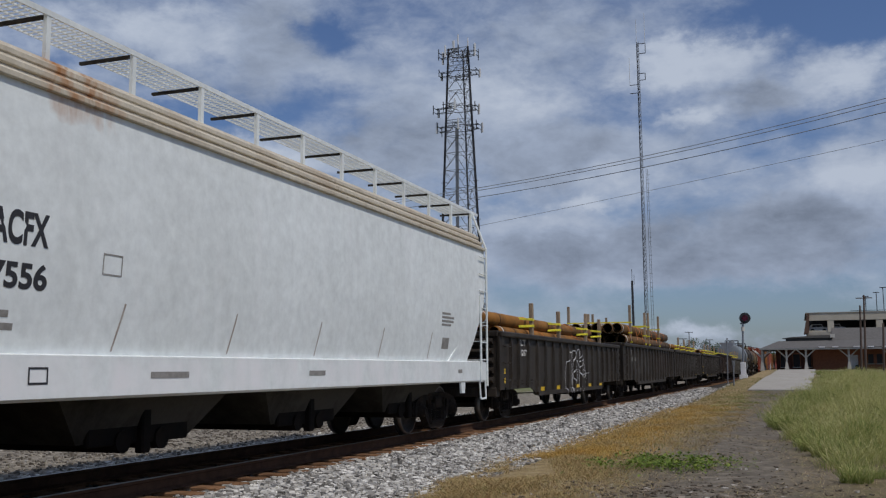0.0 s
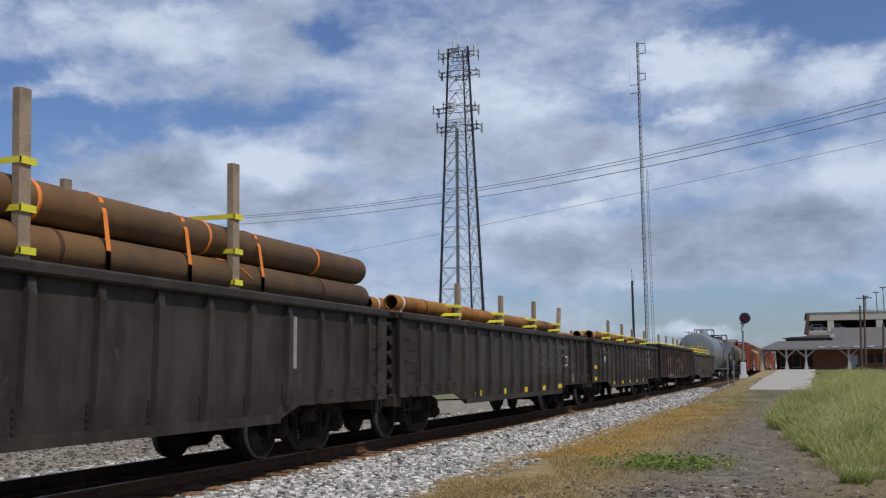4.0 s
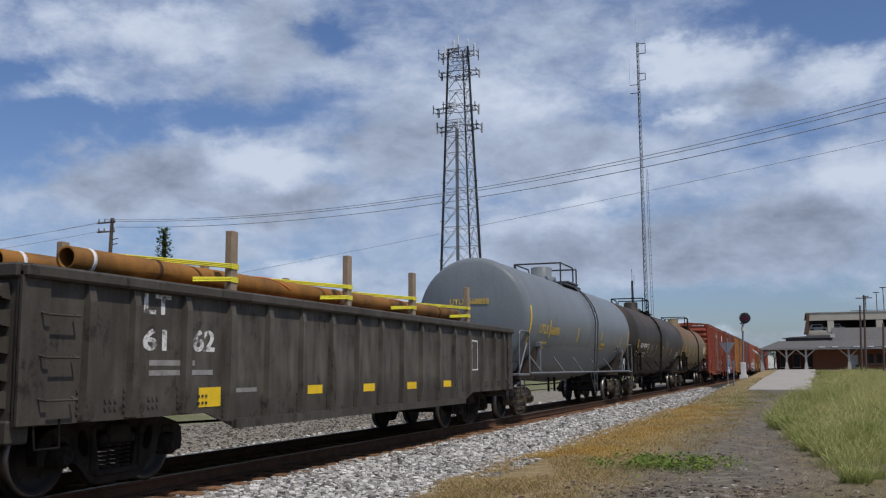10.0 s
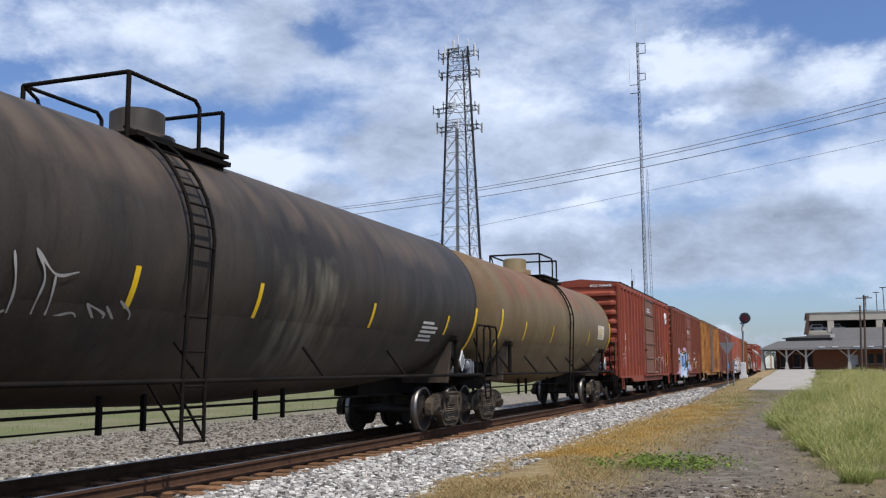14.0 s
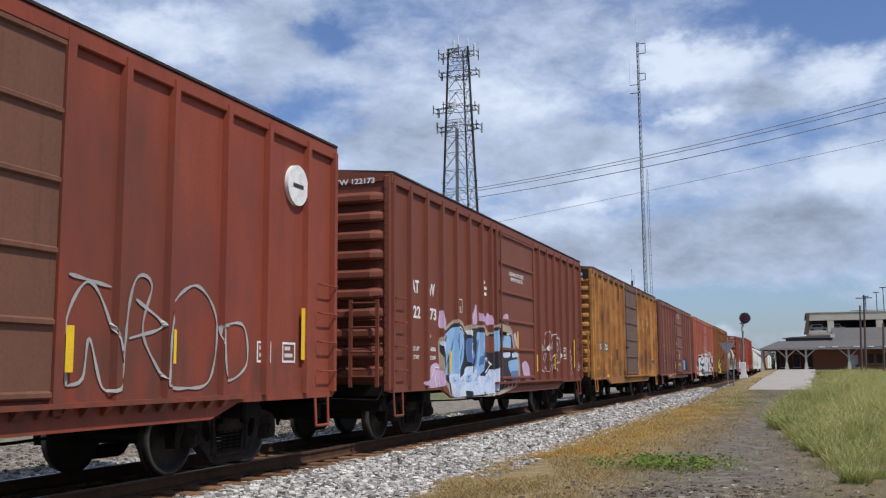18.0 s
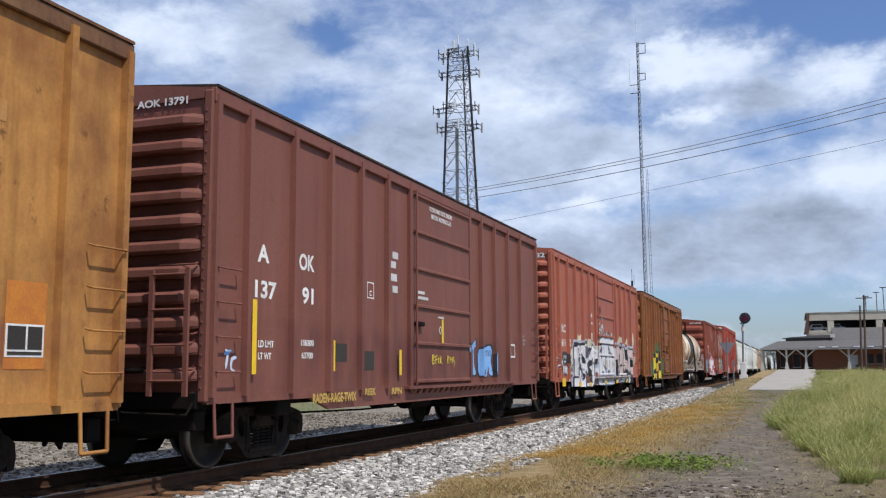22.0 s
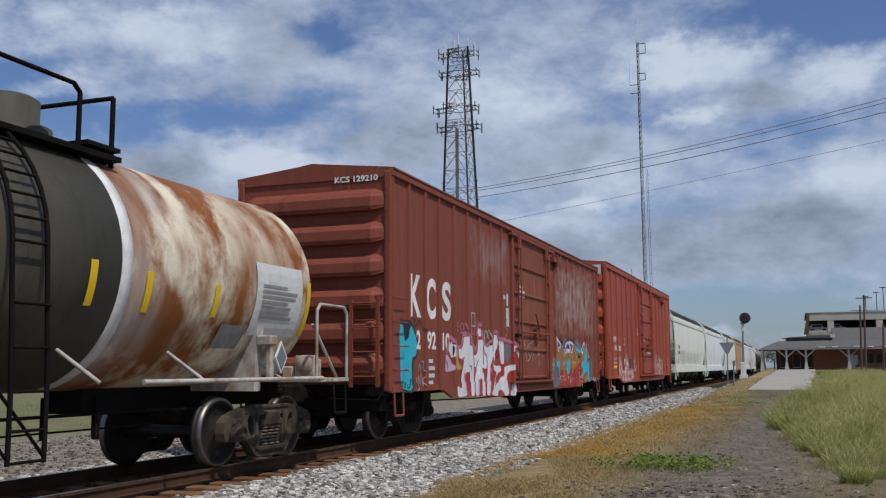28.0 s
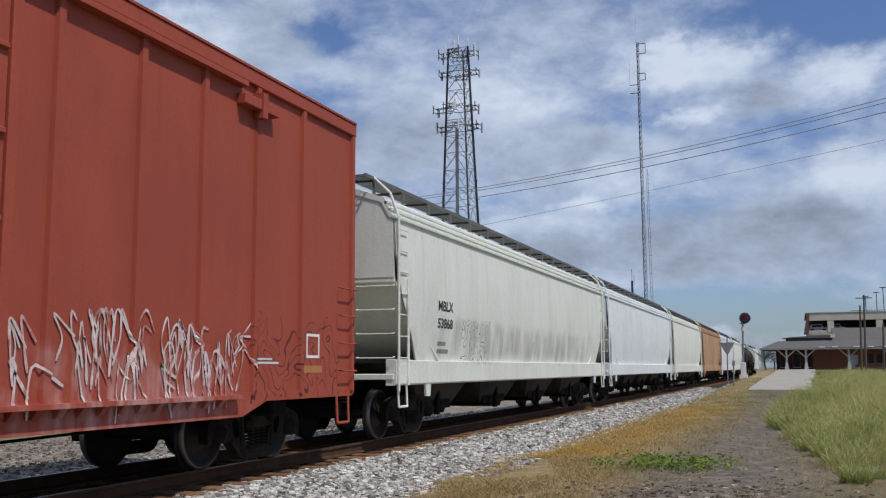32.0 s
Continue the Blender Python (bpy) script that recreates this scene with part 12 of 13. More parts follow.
def paint_hoppers():
    q = 11.31
    lettering(hop_white, q, "ACFX", 6.42, 7.12, 2.42, 2.74, BLACKPAINT, bowed_side)
    lettering(hop_white, q, "7556", 6.44, 7.14, 2.02, 2.27, BLACKPAINT, bowed_side)
    outline(hop_white, q, 7.89, 8.19, 2.25, 2.47, GREYPAINT, 0.015, x=bowed_side)
    ink_bars(hop_white, q, 6.55, 6.8, 1.62, 1.85, 2, GREYPAINT, bowed_side)
    outline(hop_white, q, 6.93, 7.18, 1.16, 1.32, BLACKPAINT, 0.02, x=bowed_side)
    for a, b in ((8.7, 9.4), (12.3, 12.8), (18.75, 19.0)):
        panel("stencil_bar", hop_white, q, a, b, 1.2, 1.27, GREYPAINT, bowed_side)
    ink_bars(hop_white, q, 17.85, 18.6, 2.12, 2.42, 4, GREYPAINT, bowed_side)
    panel("stencil_bar", hop_white, q, 17.92, 18.31, 1.68, 1.9, GREYPAINT, bowed_side)
    for i, a in enumerate((8.15, 10.3, 12.6, 14.9, 17.2)):
        slant(hop_white, q, a, 0.14, 1.48, 1.98, surface("rusty_streak", (0.40, 0.36, 0.32), 0.8, 0, (0.25, 0.2, 0.17), 0.8, 6))
    mural(WHITE_A, hop_white, q, [(7.0, 8.1, 3.7, 4.5, "stain", [(0.38, 0.17, 0.05)], 0.6), (2, 21, 0.95, 1.5, "stain", [(0.8, 0.8, 0.8)], 1.5)])
    mural(CREAM, hop_white, q, [(6.9, 8.3, 3.8, 4.6, "stain", [(0.36, 0.15, 0.04)], 0.5)])
    q = 349.3
    lettering(hop1, q, "MBLX", 341.85, 342.72, 2.42, 2.62, BLACKPAINT, bowed_side)
    lettering(hop1, q, "53868", 341.85, 342.72, 2.08, 2.28, BLACKPAINT, bowed_side)
    ink_bars(hop1, q, 341.9, 342.6, 1.55, 1.85, 2, GREYPAINT, bowed_side)
    for a in (346.2, 349.0, 351.8, 354.6):
        slant(hop1, q, a, 0.14, 1.48, 1.98, GREYPAINT)
    mural(GREYHOP, hop1, q, [(343.3, 345.3, 1.4, 2.3, "lines", [(0.12, 0.13, 0.15)], 0.35), (340, 358, 1.4, 2.4, "stain", [(0.4, 0.39, 0.34)], 1.5)])


def paint_gondolas():
    def yellow(car, q, spots, h=0.125):
        for a, b, z in spots:
            panel("reflector", car, q, a, b, z - h / 2, z + h / 2, REFLECT, GFLANK + 0.002, label="yellow reflective strip")
    q = 29.925
    yellow(gon1, q, [(22.05, 22.42, 1.22), (22.05, 22.42, 1.0), (25.8, 26.28, 0.72), (27.66, 28.13, 0.72), (30.3, 30.79, 0.71), (32.15, 32.64, 0.71), (34.03, 34.54, 0.70), (37.54, 38.0, 1.27), (37.54, 38.0, 1.0)])
    lettering(gon1, q, "LT", 23.8, 24.36, 1.86, 2.02, WORNWHITE, GFLANK)
    lettering(gon1, q, "3267", 23.76, 24.4, 1.6, 1.77, WORNWHITE, GFLANK)
    mural(GONDOLA, gon1, q, [(22, 38, 0.7, 2.1, "stain", [(0.05, 0.045, 0.04)], 0.9)])
    q = 47.375
    lettering(gon2, q, "LT", 40.92, 41.5, 1.86, 2.05, GREYPAINT, GFLANK)
    lettering(gon2, q, "8326", 40.9, 42.5, 1.58, 1.75, GREYPAINT, GFLANK)
    panel("stencil_bar", gon2, q, 52.35, 52.6, 1.3, 2.03, GREYPAINT, GFLANK)
    mural(GONDOLA_B, gon2, q, [(40, 47, 0.8, 2.0, "stain", [(0.075, 0.07, 0.064)], 0.9), (47, 55, 0.8, 2.0, "stain", [(0.06, 0.05, 0.045)], 0.9)])
    q = 64.3
    yellow(gon3, q, [(68.35, 68.82, 0.77), (71.74, 72.2, 1.26), (71.74, 72.2, 1.0), (60.6, 61.05, 0.75), (62.55, 63.0, 0.75), (64.5, 64.95, 0.75), (66.4, 66.85, 0.75)])
    outline(gon3, q, 69.18, 69.65, 1.36, 1.64, WHITEPAINT, 0.03, x=GFLANK)
    panel("stencil_bar", gon3, q, 69.1, 69.7, 1.2, 1.25, DARKPATCH, GFLANK)
    ink_bars(gon3, q, 70.9, 71.15, 1.6, 1.85, 3, GREYPAINT, GFLANK)
    lettering(gon3, q, "007", 70.18, 70.38, 0.92, 1.02, WORNWHITE, GFLANK)
    mural(GONDOLA_C, gon3, q, [(64.5, 71.0, 1.1, 2.25, "stain", [(0.13, 0.12, 0.11)], 0.22), (57, 72, 0.8, 2.2, "stain", [(0.06, 0.055, 0.05)], 0.9)])
    q = 81.45
    yellow(gon4, q, [(73.75, 74.22, 1.32), (73.75, 74.22, 0.92), (77.3, 77.8, 0.72), (79.2, 79.7, 0.72), (81.0, 81.45, 0.73), (82.8, 83.26, 0.74), (84.6, 85.08, 0.745), (89.05, 89.46, 1.25), (89.05, 89.46, 0.88)])
    lettering(gon4, q, "LT", 75.4, 75.8, 1.85, 2.03, WORNWHITE, GFLANK)
    lettering(gon4, q, "839", 75.35, 75.95, 1.5, 1.72, WORNWHITE, GFLANK)
    lettering(gon4, q, "1", 76.5, 76.6, 1.5, 1.72, WORNWHITE, GFLANK)
    outline(gon4, q, 86.7, 87.05, 1.25, 2.05, WHITEPAINT, 0.03, x=GFLANK)
    ink_bars(gon4, q, 86.75, 87.0, 1.3, 2.0, 3, GREYPAINT, GFLANK)
    mural(GONDOLA_D, gon4, q, [(80.6, 88.5, 1.05, 2.25, "stain", [(0.15, 0.14, 0.125)], 0.22), (74.2, 77.6, 1.2, 2.2, "stain", [(0.13, 0.12, 0.11)], 0.18), (74, 89, 0.8, 2.2, "stain", [(0.055, 0.048, 0.043)], 0.9)])
    q = 98.875
    worn = surface("worn_orange_lettering", (0.50, 0.31, 0.14), 0.7, 0, (0.1, 0.06, 0.04), 0.7, 8)
    lettering(gon5, q, "80", 93.92, 94.45, 1.49, 1.85, worn, GFLANK)
    lettering(gon5, q, "18", 95.06, 95.52, 1.57, 1.86, worn, GFLANK)
    panel("patch", gon5, q, 95.02, 95.57, 1.2, 1.51, BLACKPAINT, GFLANK)
    lettering(gon5, q, "LD LMT", 95.06, 95.5, 1.38, 1.46, worn, GFLANK + 0.003)
    lettering(gon5, q, "LT WT", 95.06, 95.45, 1.24, 1.32, worn, GFLANK + 0.003)
    lettering(gon5, q, "LT", 92.3, 92.85, 1.5, 1.75, GREYPAINT, GFLANK)
    end_lettering(gon5, 7.975 + 0.12, "6018", -1.2, 0.1, 2.24, 2.36, PALECARD)
    panel("stencil_bar", gon5, q, 102.9, 103.4, 1.05, 1.15, PALECARD, GFLANK)
    mural(GONDOLA_R, gon5, q, [(94.85, 95.75, 0.72, 1.2, "stain", [(0.45, 0.40, 0.32)], 0.25), (93.4, 94.6, 0.72, 1.3, "stain", [(0.20, 0.10, 0.05)], 0.3), (95.9, 97.6, 0.72, 1.3, "stain", [(0.18, 0.13, 0.09)], 0.25), (91, 106, 0.8, 2.4, "stain", [(0.065, 0.045, 0.036)], 0.9)])
    q = 116.225
    yellow(gon6, q, [(113.73, 114.19, 1.0), (115.63, 116.08, 0.99), (117.5, 117.95, 0.99), (119.4, 119.85, 0.99)])
    yellow(gon6, q, [(111.04, 111.5, 0.965)], 0.23)
    for t, a, b, c, d in (("LT", 109.98, 110.46, 1.90, 2.12), ("61", 109.98, 110.4, 1.50, 1.74), ("62", 110.9, 111.35, 1.50, 1.76)):
        lettering(gon6, q, t, a, b, c, d, WORNWHITE, GFLANK)
    outline(gon6, q, 121.2, 121.6, 1.25, 1.9, WHITEPAINT, 0.025, x=GFLANK)
    ink_bars(gon6, q, 110.1, 111.4, 1.2, 1.42, 2, GREYPAINT, GFLANK)
    ink_bars(gon6, q, 111.85, 112.6, 0.98, 1.08, 1, GREYPAINT, GFLANK)
    mural(GONDOLA_G, gon6, q, [(108.5, 124, 0.9, 2.2, "stain", [(0.12, 0.11, 0.09)], 0.6)])


def paint_tanks():
    def arcs(car, q, zc, R, rows, w=0.09):
        for c, z0, z1 in rows:
            panel("stripe", car, q, c - w / 2, c + w / 2, z0, z1, REFLECT, tank=(zc, R), label="yellow reflective stripe")
    q, T = 133.85, (2.71, 1.56)
    arcs(tank1, q, *T, [(128.2, 2.12, 2.65), (131.96, 2.10, 2.58), (135.88, 2.25, 2.58), (139.9, 2.1, 2.5)])
    arcs(tank1, q, *T, [(126.02, 1.9, 2.95), (141.5, 1.7, 2.75)], 0.13)
    lettering(tank1, q, "UTLX", 127.0, 128.05, 2.24, 2.50, OCHREPAINT, tank=T)
    lettering(tank1, q, "668858", 128.3, 129.35, 2.24, 2.48, OCHREPAINT, tank=T)
    panel("placard", tank1, q, 135.95, 136.65, 1.93, 2.16, REFLECT, tank=T, label="yellow warning placard", lift=0.004)
    ink_bars(tank1, q, 136.0, 136.6, 1.96, 2.13, 3, BLACKPAINT, tank=(T[0], T[1] + 0.008))
    outline(tank1, q, 139.25, 139.7, 1.9, 2.14, WHITEPAINT, 0.025, T)
    outline(tank1, q, 140.0, 140.95, 1.83, 2.33, GREYPAINT, 0.014, T)
    for a in (140.3, 140.55, 140.75):
        panel("stencil_line", tank1, q, a, a + 0.012, 1.85, 2.25, GREYPAINT, tank=T)
    for k in range(9):
        panel("stencil_line", tank1, q, 140.02, 140.93, 1.86 + 0.05 * k, 1.87 + 0.05 * k, GREYPAINT, tank=T)
    ink_bars(tank1, q, 140.04, 140.5, 1.88, 2.3, 9, GREYPAINT, tank=T)
    for a, b in ((139.3, 139.45), (139.49, 139.65)):
        panel("stencil_bar", tank1, q, a, b, 1.96, 2.1, BLACKPAINT, tank=T)
    ink_bars(tank1, q, 127.3, 128.6, 1.75, 2.05, 2, OCHREPAINT, tank=T, seed=4)
    end_lettering(tank1, 8.35, "UTLX 668858", -0.55, 0.55, 2.98, 3.14, OCHREPAINT, (2.71, 1.56, 0.26))
    q, T = 153.15, (2.69, 1.56)
    arcs(tank2, q, *T, [(147.8, 1.95, 2.42), (150.35, 1.92, 2.4), (152.9, 1.94, 2.42), (156.55, 1.95, 2.38), (160.2, 1.95, 2.35)])
    arcs(tank2, q, *T, [(144.45, 1.55, 2.55), (161.9, 1.6, 2.6)], 0.13)
    lettering(tank2, q, "GATX", 145.25, 146.05, 2.18, 2.40, WHITEPAINT, tank=T)
    lettering(tank2, q, "92749", 146.25, 147.2, 2.18, 2.40, WHITEPAINT, tank=T)
    outline(tank2, q, 147.4, 147.66, 2.16, 2.40, WHITEPAINT, 0.02, T)
    lettering(tank2, q, "LD LMT  185400LB  84550KG", 145.05, 147.2, 1.90, 1.98, PALECARD, tank=T)
    lettering(tank2, q, "LT WT   76100LB  34510KG", 145.0, 147.3, 1.74, 1.82, PALECARD, tank=T)
    end_lettering(tank2, 9.45, "92749", 0.15, 0.95, 2.98, 3.14, WHITEPAINT, (2.69, 1.56, 0.75))
    ink_bars(tank2, q, 158.9, 159.8, 1.75, 2.2, 5, PALECARD, tank=T)
    panel("placard", tank2, q, 155.0, 155.7, 1.55, 1.72, surface("olive_placard", (0.3, 0.3, 0.05), 0.7), tank=T, label="faded olive placard")
    mural(BLACKTANK, tank2, q, [(153.2, 155.5, 1.2, 3.0, "stain", [(0.13, 0.12, 0.09)], 0.8), (143, 163, 3.2, 4.4, "stain", [(0.10, 0.075, 0.055)], 1.5)])
    q, T = 170.85, (2.67, 1.53)
    arcs(tank3, q, *T, [(174.3, 2.03, 2.52), (166.2, 2.0, 2.5), (169.2, 2.0, 2.5)])
    arcs(tank3, q, *T, [(164.0, 1.7, 2.7), (178.05, 1.95, 2.95)], 0.13)
    panel("placard", tank3, q, 175.8, 176.85, 2.3, 2.78, PALECARD, tank=T, label="pale data panel")
    ink_bars(tank3, q, 175.9, 176.8, 2.33, 2.75, 6, OCHREPAINT, tank=(T[0], T[1] + 0.005))
    outline(tank3, q, 176.05, 176.6, 1.68, 1.95, PALECARD, 0.03, T)
    mural(BROWNTANK, tank3, q, [(163, 179, 3.0, 4.4, "stain", [(0.20, 0.07, 0.04)], 1.0)])
    q, T = 290.75, (2.45, 1.40)
    arcs(tank4, q, *T, [(286.7, 1.98, 2.46), (289.02, 1.95, 2.43), (291.68, 1.94, 2.42), (292.6, 1.92, 2.38), (293.95, 1.93, 2.34)], 0.11)
    arcs(tank4, q, *T, [(296.3, 1.75, 2.55)], 0.11)
    panel("placard", tank4, q, 294.85, 296.1, 1.72, 2.72, PALECARD, tank=T, label="pale stencilled data panel", lift=0.003)
    ink_bars(tank4, q, 295.0, 296.0, 1.95, 2.45, 7, GREYPAINT, tank=(T[0], T[1] + 0.01))
    panel("placard", tank4, q, 294.2, 294.8, 1.5, 1.85, GREYPAINT, tank=T, lift=0.003)
    mural(RUSTTANK, tank4, q, [(285, 297, 3.0, 4.1, "stain", [(0.17, 0.055, 0.018)], 1.0), (293.8, 297.4, 2.0, 4.4, "stain", [(0.23, 0.075, 0.02)], 2.2), (292.9, 293.9, 1.3, 3.1, "stain", [(0.25, 0.085, 0.02)], 0.7), (285.0, 287.8, 2.2, 4.3, "stain", [(0.23, 0.075, 0.02)], 1.8), (289.15, 289.4, 0.9, 3.9, "stain", [(0.75, 0.73, 0.68)], 3.0), (292.1, 293.1, 0.9, 3.8, "stain", [(0.75, 0.72, 0.66)], 3.0), (285.2, 289, 0.9, 1.7, "stain", [(0.12, 0.07, 0.04)], 1.0)])
    # brake cylinders at the ends of the frames
    SURFACES = {"dirty": surface("dirty_white_steel", (0.48, 0.45, 0.40))}
    for car, h in ((tank1, 8.35), (tank2, 9.45), (tank3, 7.75), (tank4, 6.15)):
        hm = SURFACES["dirty"] if car is tank4 else GALV
        vh = part("brake_cylinder", Mesh().lathe([(h + 0.0, 0.01), (h + 0.0, 0.13), (h + 0.04, 0.15), (h + 0.3, 0.15), (h + 0.33, 0.12), (h + 0.4, 0.05), (h + 0.5, 0.04), (h + 0.5, 0.01)], "y", 14, (1.0, 0, 1.36)), hm, car)
        part("cylinder_bracket", Mesh().box(0.84, 1.16, h + 0.04, h + 0.1, 1.16, 1.5, 0.01).box(0.84, 1.16, h + 0.24, h + 0.3, 1.16, 1.44, 0.01).box(0.6, 0.8, h + 0.05, h + 0.35, 1.16, 1.34, 0.03), hm, vh)
        part("warning_diamond", Mesh().prism([(0, -0.22), (0.16, 0), (0, 0.22), (-0.16, 0)], "y", -0.01, 0.01), WHITEPAINT, car, "white diamond warning plate", at=pose(SIDE - 0.05, h - 1.6, 1.45, 0, 0, 90))
        part("diamond_face", Mesh().prism([(0, -0.18), (0.13, 0), (0, 0.18), (-0.13, 0)], "y", -0.014, 0.014), GREYTANK, car, "grey face of the warning plate", at=pose(SIDE - 0.05, h - 1.6, 1.45, 0, 0, 90))


def paint_boxcars():
    def plate(car, q, a, b, c, d, ch=""):
        outline(car, q, a, b, c, d, WHITEPAINT, 0.018)
        if ch:
            lettering(car, q, ch, a + 0.09, b - 0.09, c + 0.04, c + 0.13)

    def bars(car, q, rows):
        for a, z0, z1 in rows:
            panel("reflector", car, q, a, a + 0.11, z0, z1, REFLECT, label="yellow reflective strip", lift=0.056)
    q = 187.89
    for t, a, b, c, d in (("KCS", 181.1, 181.7, 2.44, 2.68), ("749", 181.17, 181.62, 1.97, 2.17), ("408", 181.98, 182.42, 1.97, 2.17)):
        lettering(box1, q, t, a, b, c, d)
    lettering(box1, q, "LD LMT 154700", 181.12, 181.66, 1.63, 1.69)
    lettering(box1, q, "LT WT  65200", 181.12, 181.66, 1.49, 1.55)
    bars(box1, q, [(181.0, 1.27, 2.18), (182.76, 1.26, 1.72), (184.48, 1.26, 1.72), (189.78, 1.27, 1.72), (191.42, 1.36, 1.74), (194.43, 1.42, 2.15)])
    for a in (193.34, 194.0):
        outline(box1, q, a, a + 0.36, 1.38, 1.66, WHITEPAINT, 0.03)
        ink_bars(box1, q, a + 0.06, a + 0.3, 1.43, 1.62, 2, PALECARD)
    plate(box1, q, 183.76, 184.04, 1.92, 2.18, "C")
    part("emblem", Mesh().cyl((FLANK, 194.28 - q, 3.88), (FLANK + 0.06, 194.28 - q, 3.88), 0.29, 28), WHITEPAINT, box1, "round white emblem")
    panel("stencil_bar", box1, q, 194.13, 194.43, 3.84, 3.9, DARKPATCH, FLANK + 0.064)
    for i, (z0, z1, w) in enumerate(((3.2, 3.32, 0.3), (2.95, 3.1, 0.5), (2.62, 2.9, 0.35), (2.3, 2.55, 0.5), (1.98, 2.14, 0.5))):
        ink_bars(box1, q, 185.42, 185.42 + w, z0, z1, 2, WHITEPAINT, seed=i)
    ink_bars(box1, q, 187.5, 188.7, 3.85, 4.08, 2, PALECARD, FLANK + 0.05)
    panel("patch", box1, q, 185.0, 185.25, 1.4, 1.6, DARKPATCH)
    panel("patch", box1, q, 185.6, 186.0, 1.45, 1.8, DARKPATCH)
    end_lettering(box1, 7.61 + 0.034, "KCS 749408", 0.38, 1.25, 4.53, 4.63)
    mural(RED1, box1, q, [(180.2, 195.4, 1.0, 4.5, "stain", [(0.19, 0.055, 0.04)], 1.1), (188.2, 192.2, 0.6, 4.9, "stain", [(0.135, 0.055, 0.035)], 2.5), (186, 195.5, 0.7, 1.7, "stain", [(0.12, 0.055, 0.04)], 0.8), (180.4, 181.0, 1.3, 1.9, "lines", [(0.5, 0.45, 0.45)], 0.18)])
    q = 205.475
    for t, a, b, c, d in (("AT", 198.68, 199.08, 2.69, 2.93), ("W", 199.58, 199.92, 2.69, 2.93), ("122", 198.66, 199.15, 2.22, 2.45), ("173", 199.52, 200.0, 2.22, 2.45)):
        lettering(box2, q, t, a, b, c, d)
    lettering(box2, q, "LD LMT", 198.75, 199.1, 1.62, 1.70)
    lettering(box2, q, "LT WT", 198.75, 199.08, 1.46, 1.54)
    lettering(box2, q, "154800", 199.55, 199.95, 1.62, 1.70)
    lettering(box2, q, "65200", 199.57, 199.95, 1.46, 1.54)
    bars(box2, q, [(198.5, 1.22, 2.18), (200.6, 1.2, 1.65), (205.6, 1.7, 2.2), (207.5, 1.2, 1.65), (209.5, 1.25, 1.7), (212.08, 1.3, 2.17)])
    for ch, z in (("B", 3.72), ("E", 3.4), ("N", 3.06)):
        lettering(box2, q, ch, 211.62, 211.86, z, z + 0.24, surface("dark_marker", (0.09, 0.035, 0.03), 0.7))
    plate(box2, q, 201.31, 201.57, 2.46, 2.74, "C")
    ink_bars(box2, q, 202.9, 203.3, 2.9, 3.3, 3, WHITEPAINT)
    lettering(box2, q, "CLOSE AND LOCK DOORS", 204.95, 206.3, 3.56, 3.65, WHITEPAINT, FLANK + 0.05)
    lettering(box2, q, "BEFORE MOVING CAR", 205.1, 206.2, 3.43, 3.52, WHITEPAINT, FLANK + 0.05)
    outline(box2, q, 210.78, 211.22, 1.56, 1.9, WHITEPAINT, 0.03)
    ink_bars(box2, q, 210.84, 211.16, 1.6, 1.86, 2, PALECARD)
    end_lettering(box2, 7.775 + 0.034, "ATW 122173", 0.35, 1.25, 4.56, 4.66)
    blue = [BLK, (0.20, 0.42, 0.72), (0.33, 0.55, 0.80), (0.72, 0.74, 0.78), (0.12, 0.22, 0.42), (0.45, 0.65, 0.85), (0.66, 0.68, 0.74)]
    mural(RED2, box2, q, [(198, 212, 0.7, 1.6, "stain", [(0.17, 0.055, 0.04)], 0.9)])
    q = 223.285
    for a, b in ((216.1, 217.0), (217.2, 218.12)):
        panel("patch", box3, q, a, b, 1.88, 2.22, PLATEGREY, label="grey-green painted patch")
    for t, a, b in (("H S", 216.2, 216.85), ("6720", 217.3, 218.05)):
        lettering(box3, q, t, a, b, 1.94, 2.16, WHITEPAINT, FLANK + 0.004)
    panel("patch", box3, q, 219.6, 220.3, 1.6, 2.0, DARKPATCH)
    panel("patch", box3, q, 217.3, 217.9, 1.22, 1.46, surface("orange_patch", (0.55, 0.2, 0.03), 0.7, 0, (0.4, 0.12, 0.03), 0.6, 4))
    panel("patch", box3, q, 218.75, 218.95, 1.55, 1.75, surface("tan_patch", (0.4, 0.25, 0.12), 0.7))
    panel("reflector", box3, q, 215.5, 215.9, 1.3, 1.62, REFLECT)
    panel("reflector", box3, q, 217.8, 218.2, 0.95, 1.05, REFLECT, lift=0.02)
    panel("patch", box3, q, 229.6, 230.1, 1.3, 2.1, surface("orange_patch", (0.50, 0.21, 0.025), 0.7, 0, (0.40, 0.15, 0.03), 0.6, 4))
    panel("stencil", box3, q, 229.61, 230.08, 1.41, 1.71, WHITEPAINT, lift=0.004, label="white framed stencil panel")
    for a, b, z0, z1 in ((229.635, 229.85, 1.48, 1.69), (229.875, 230.055, 1.48, 1.69), (229.635, 230.055, 1.43, 1.46)):
        panel("stencil", box3, q, a, b, z0, z1, DARKPATCH, lift=0.008)
    pl = part("end_sign", Mesh().box(0.48, 1.42, -7.865 - 0.16, -7.865 - 0.12, 4.36, 4.70), surface("black_plate", (0.012, 0.012, 0.014), 0.5), box3, "black number plate on the end")
    end_lettering(box3, 7.865 + 0.165, "HS 6720", 0.64, 1.24, 4.48, 4.59)
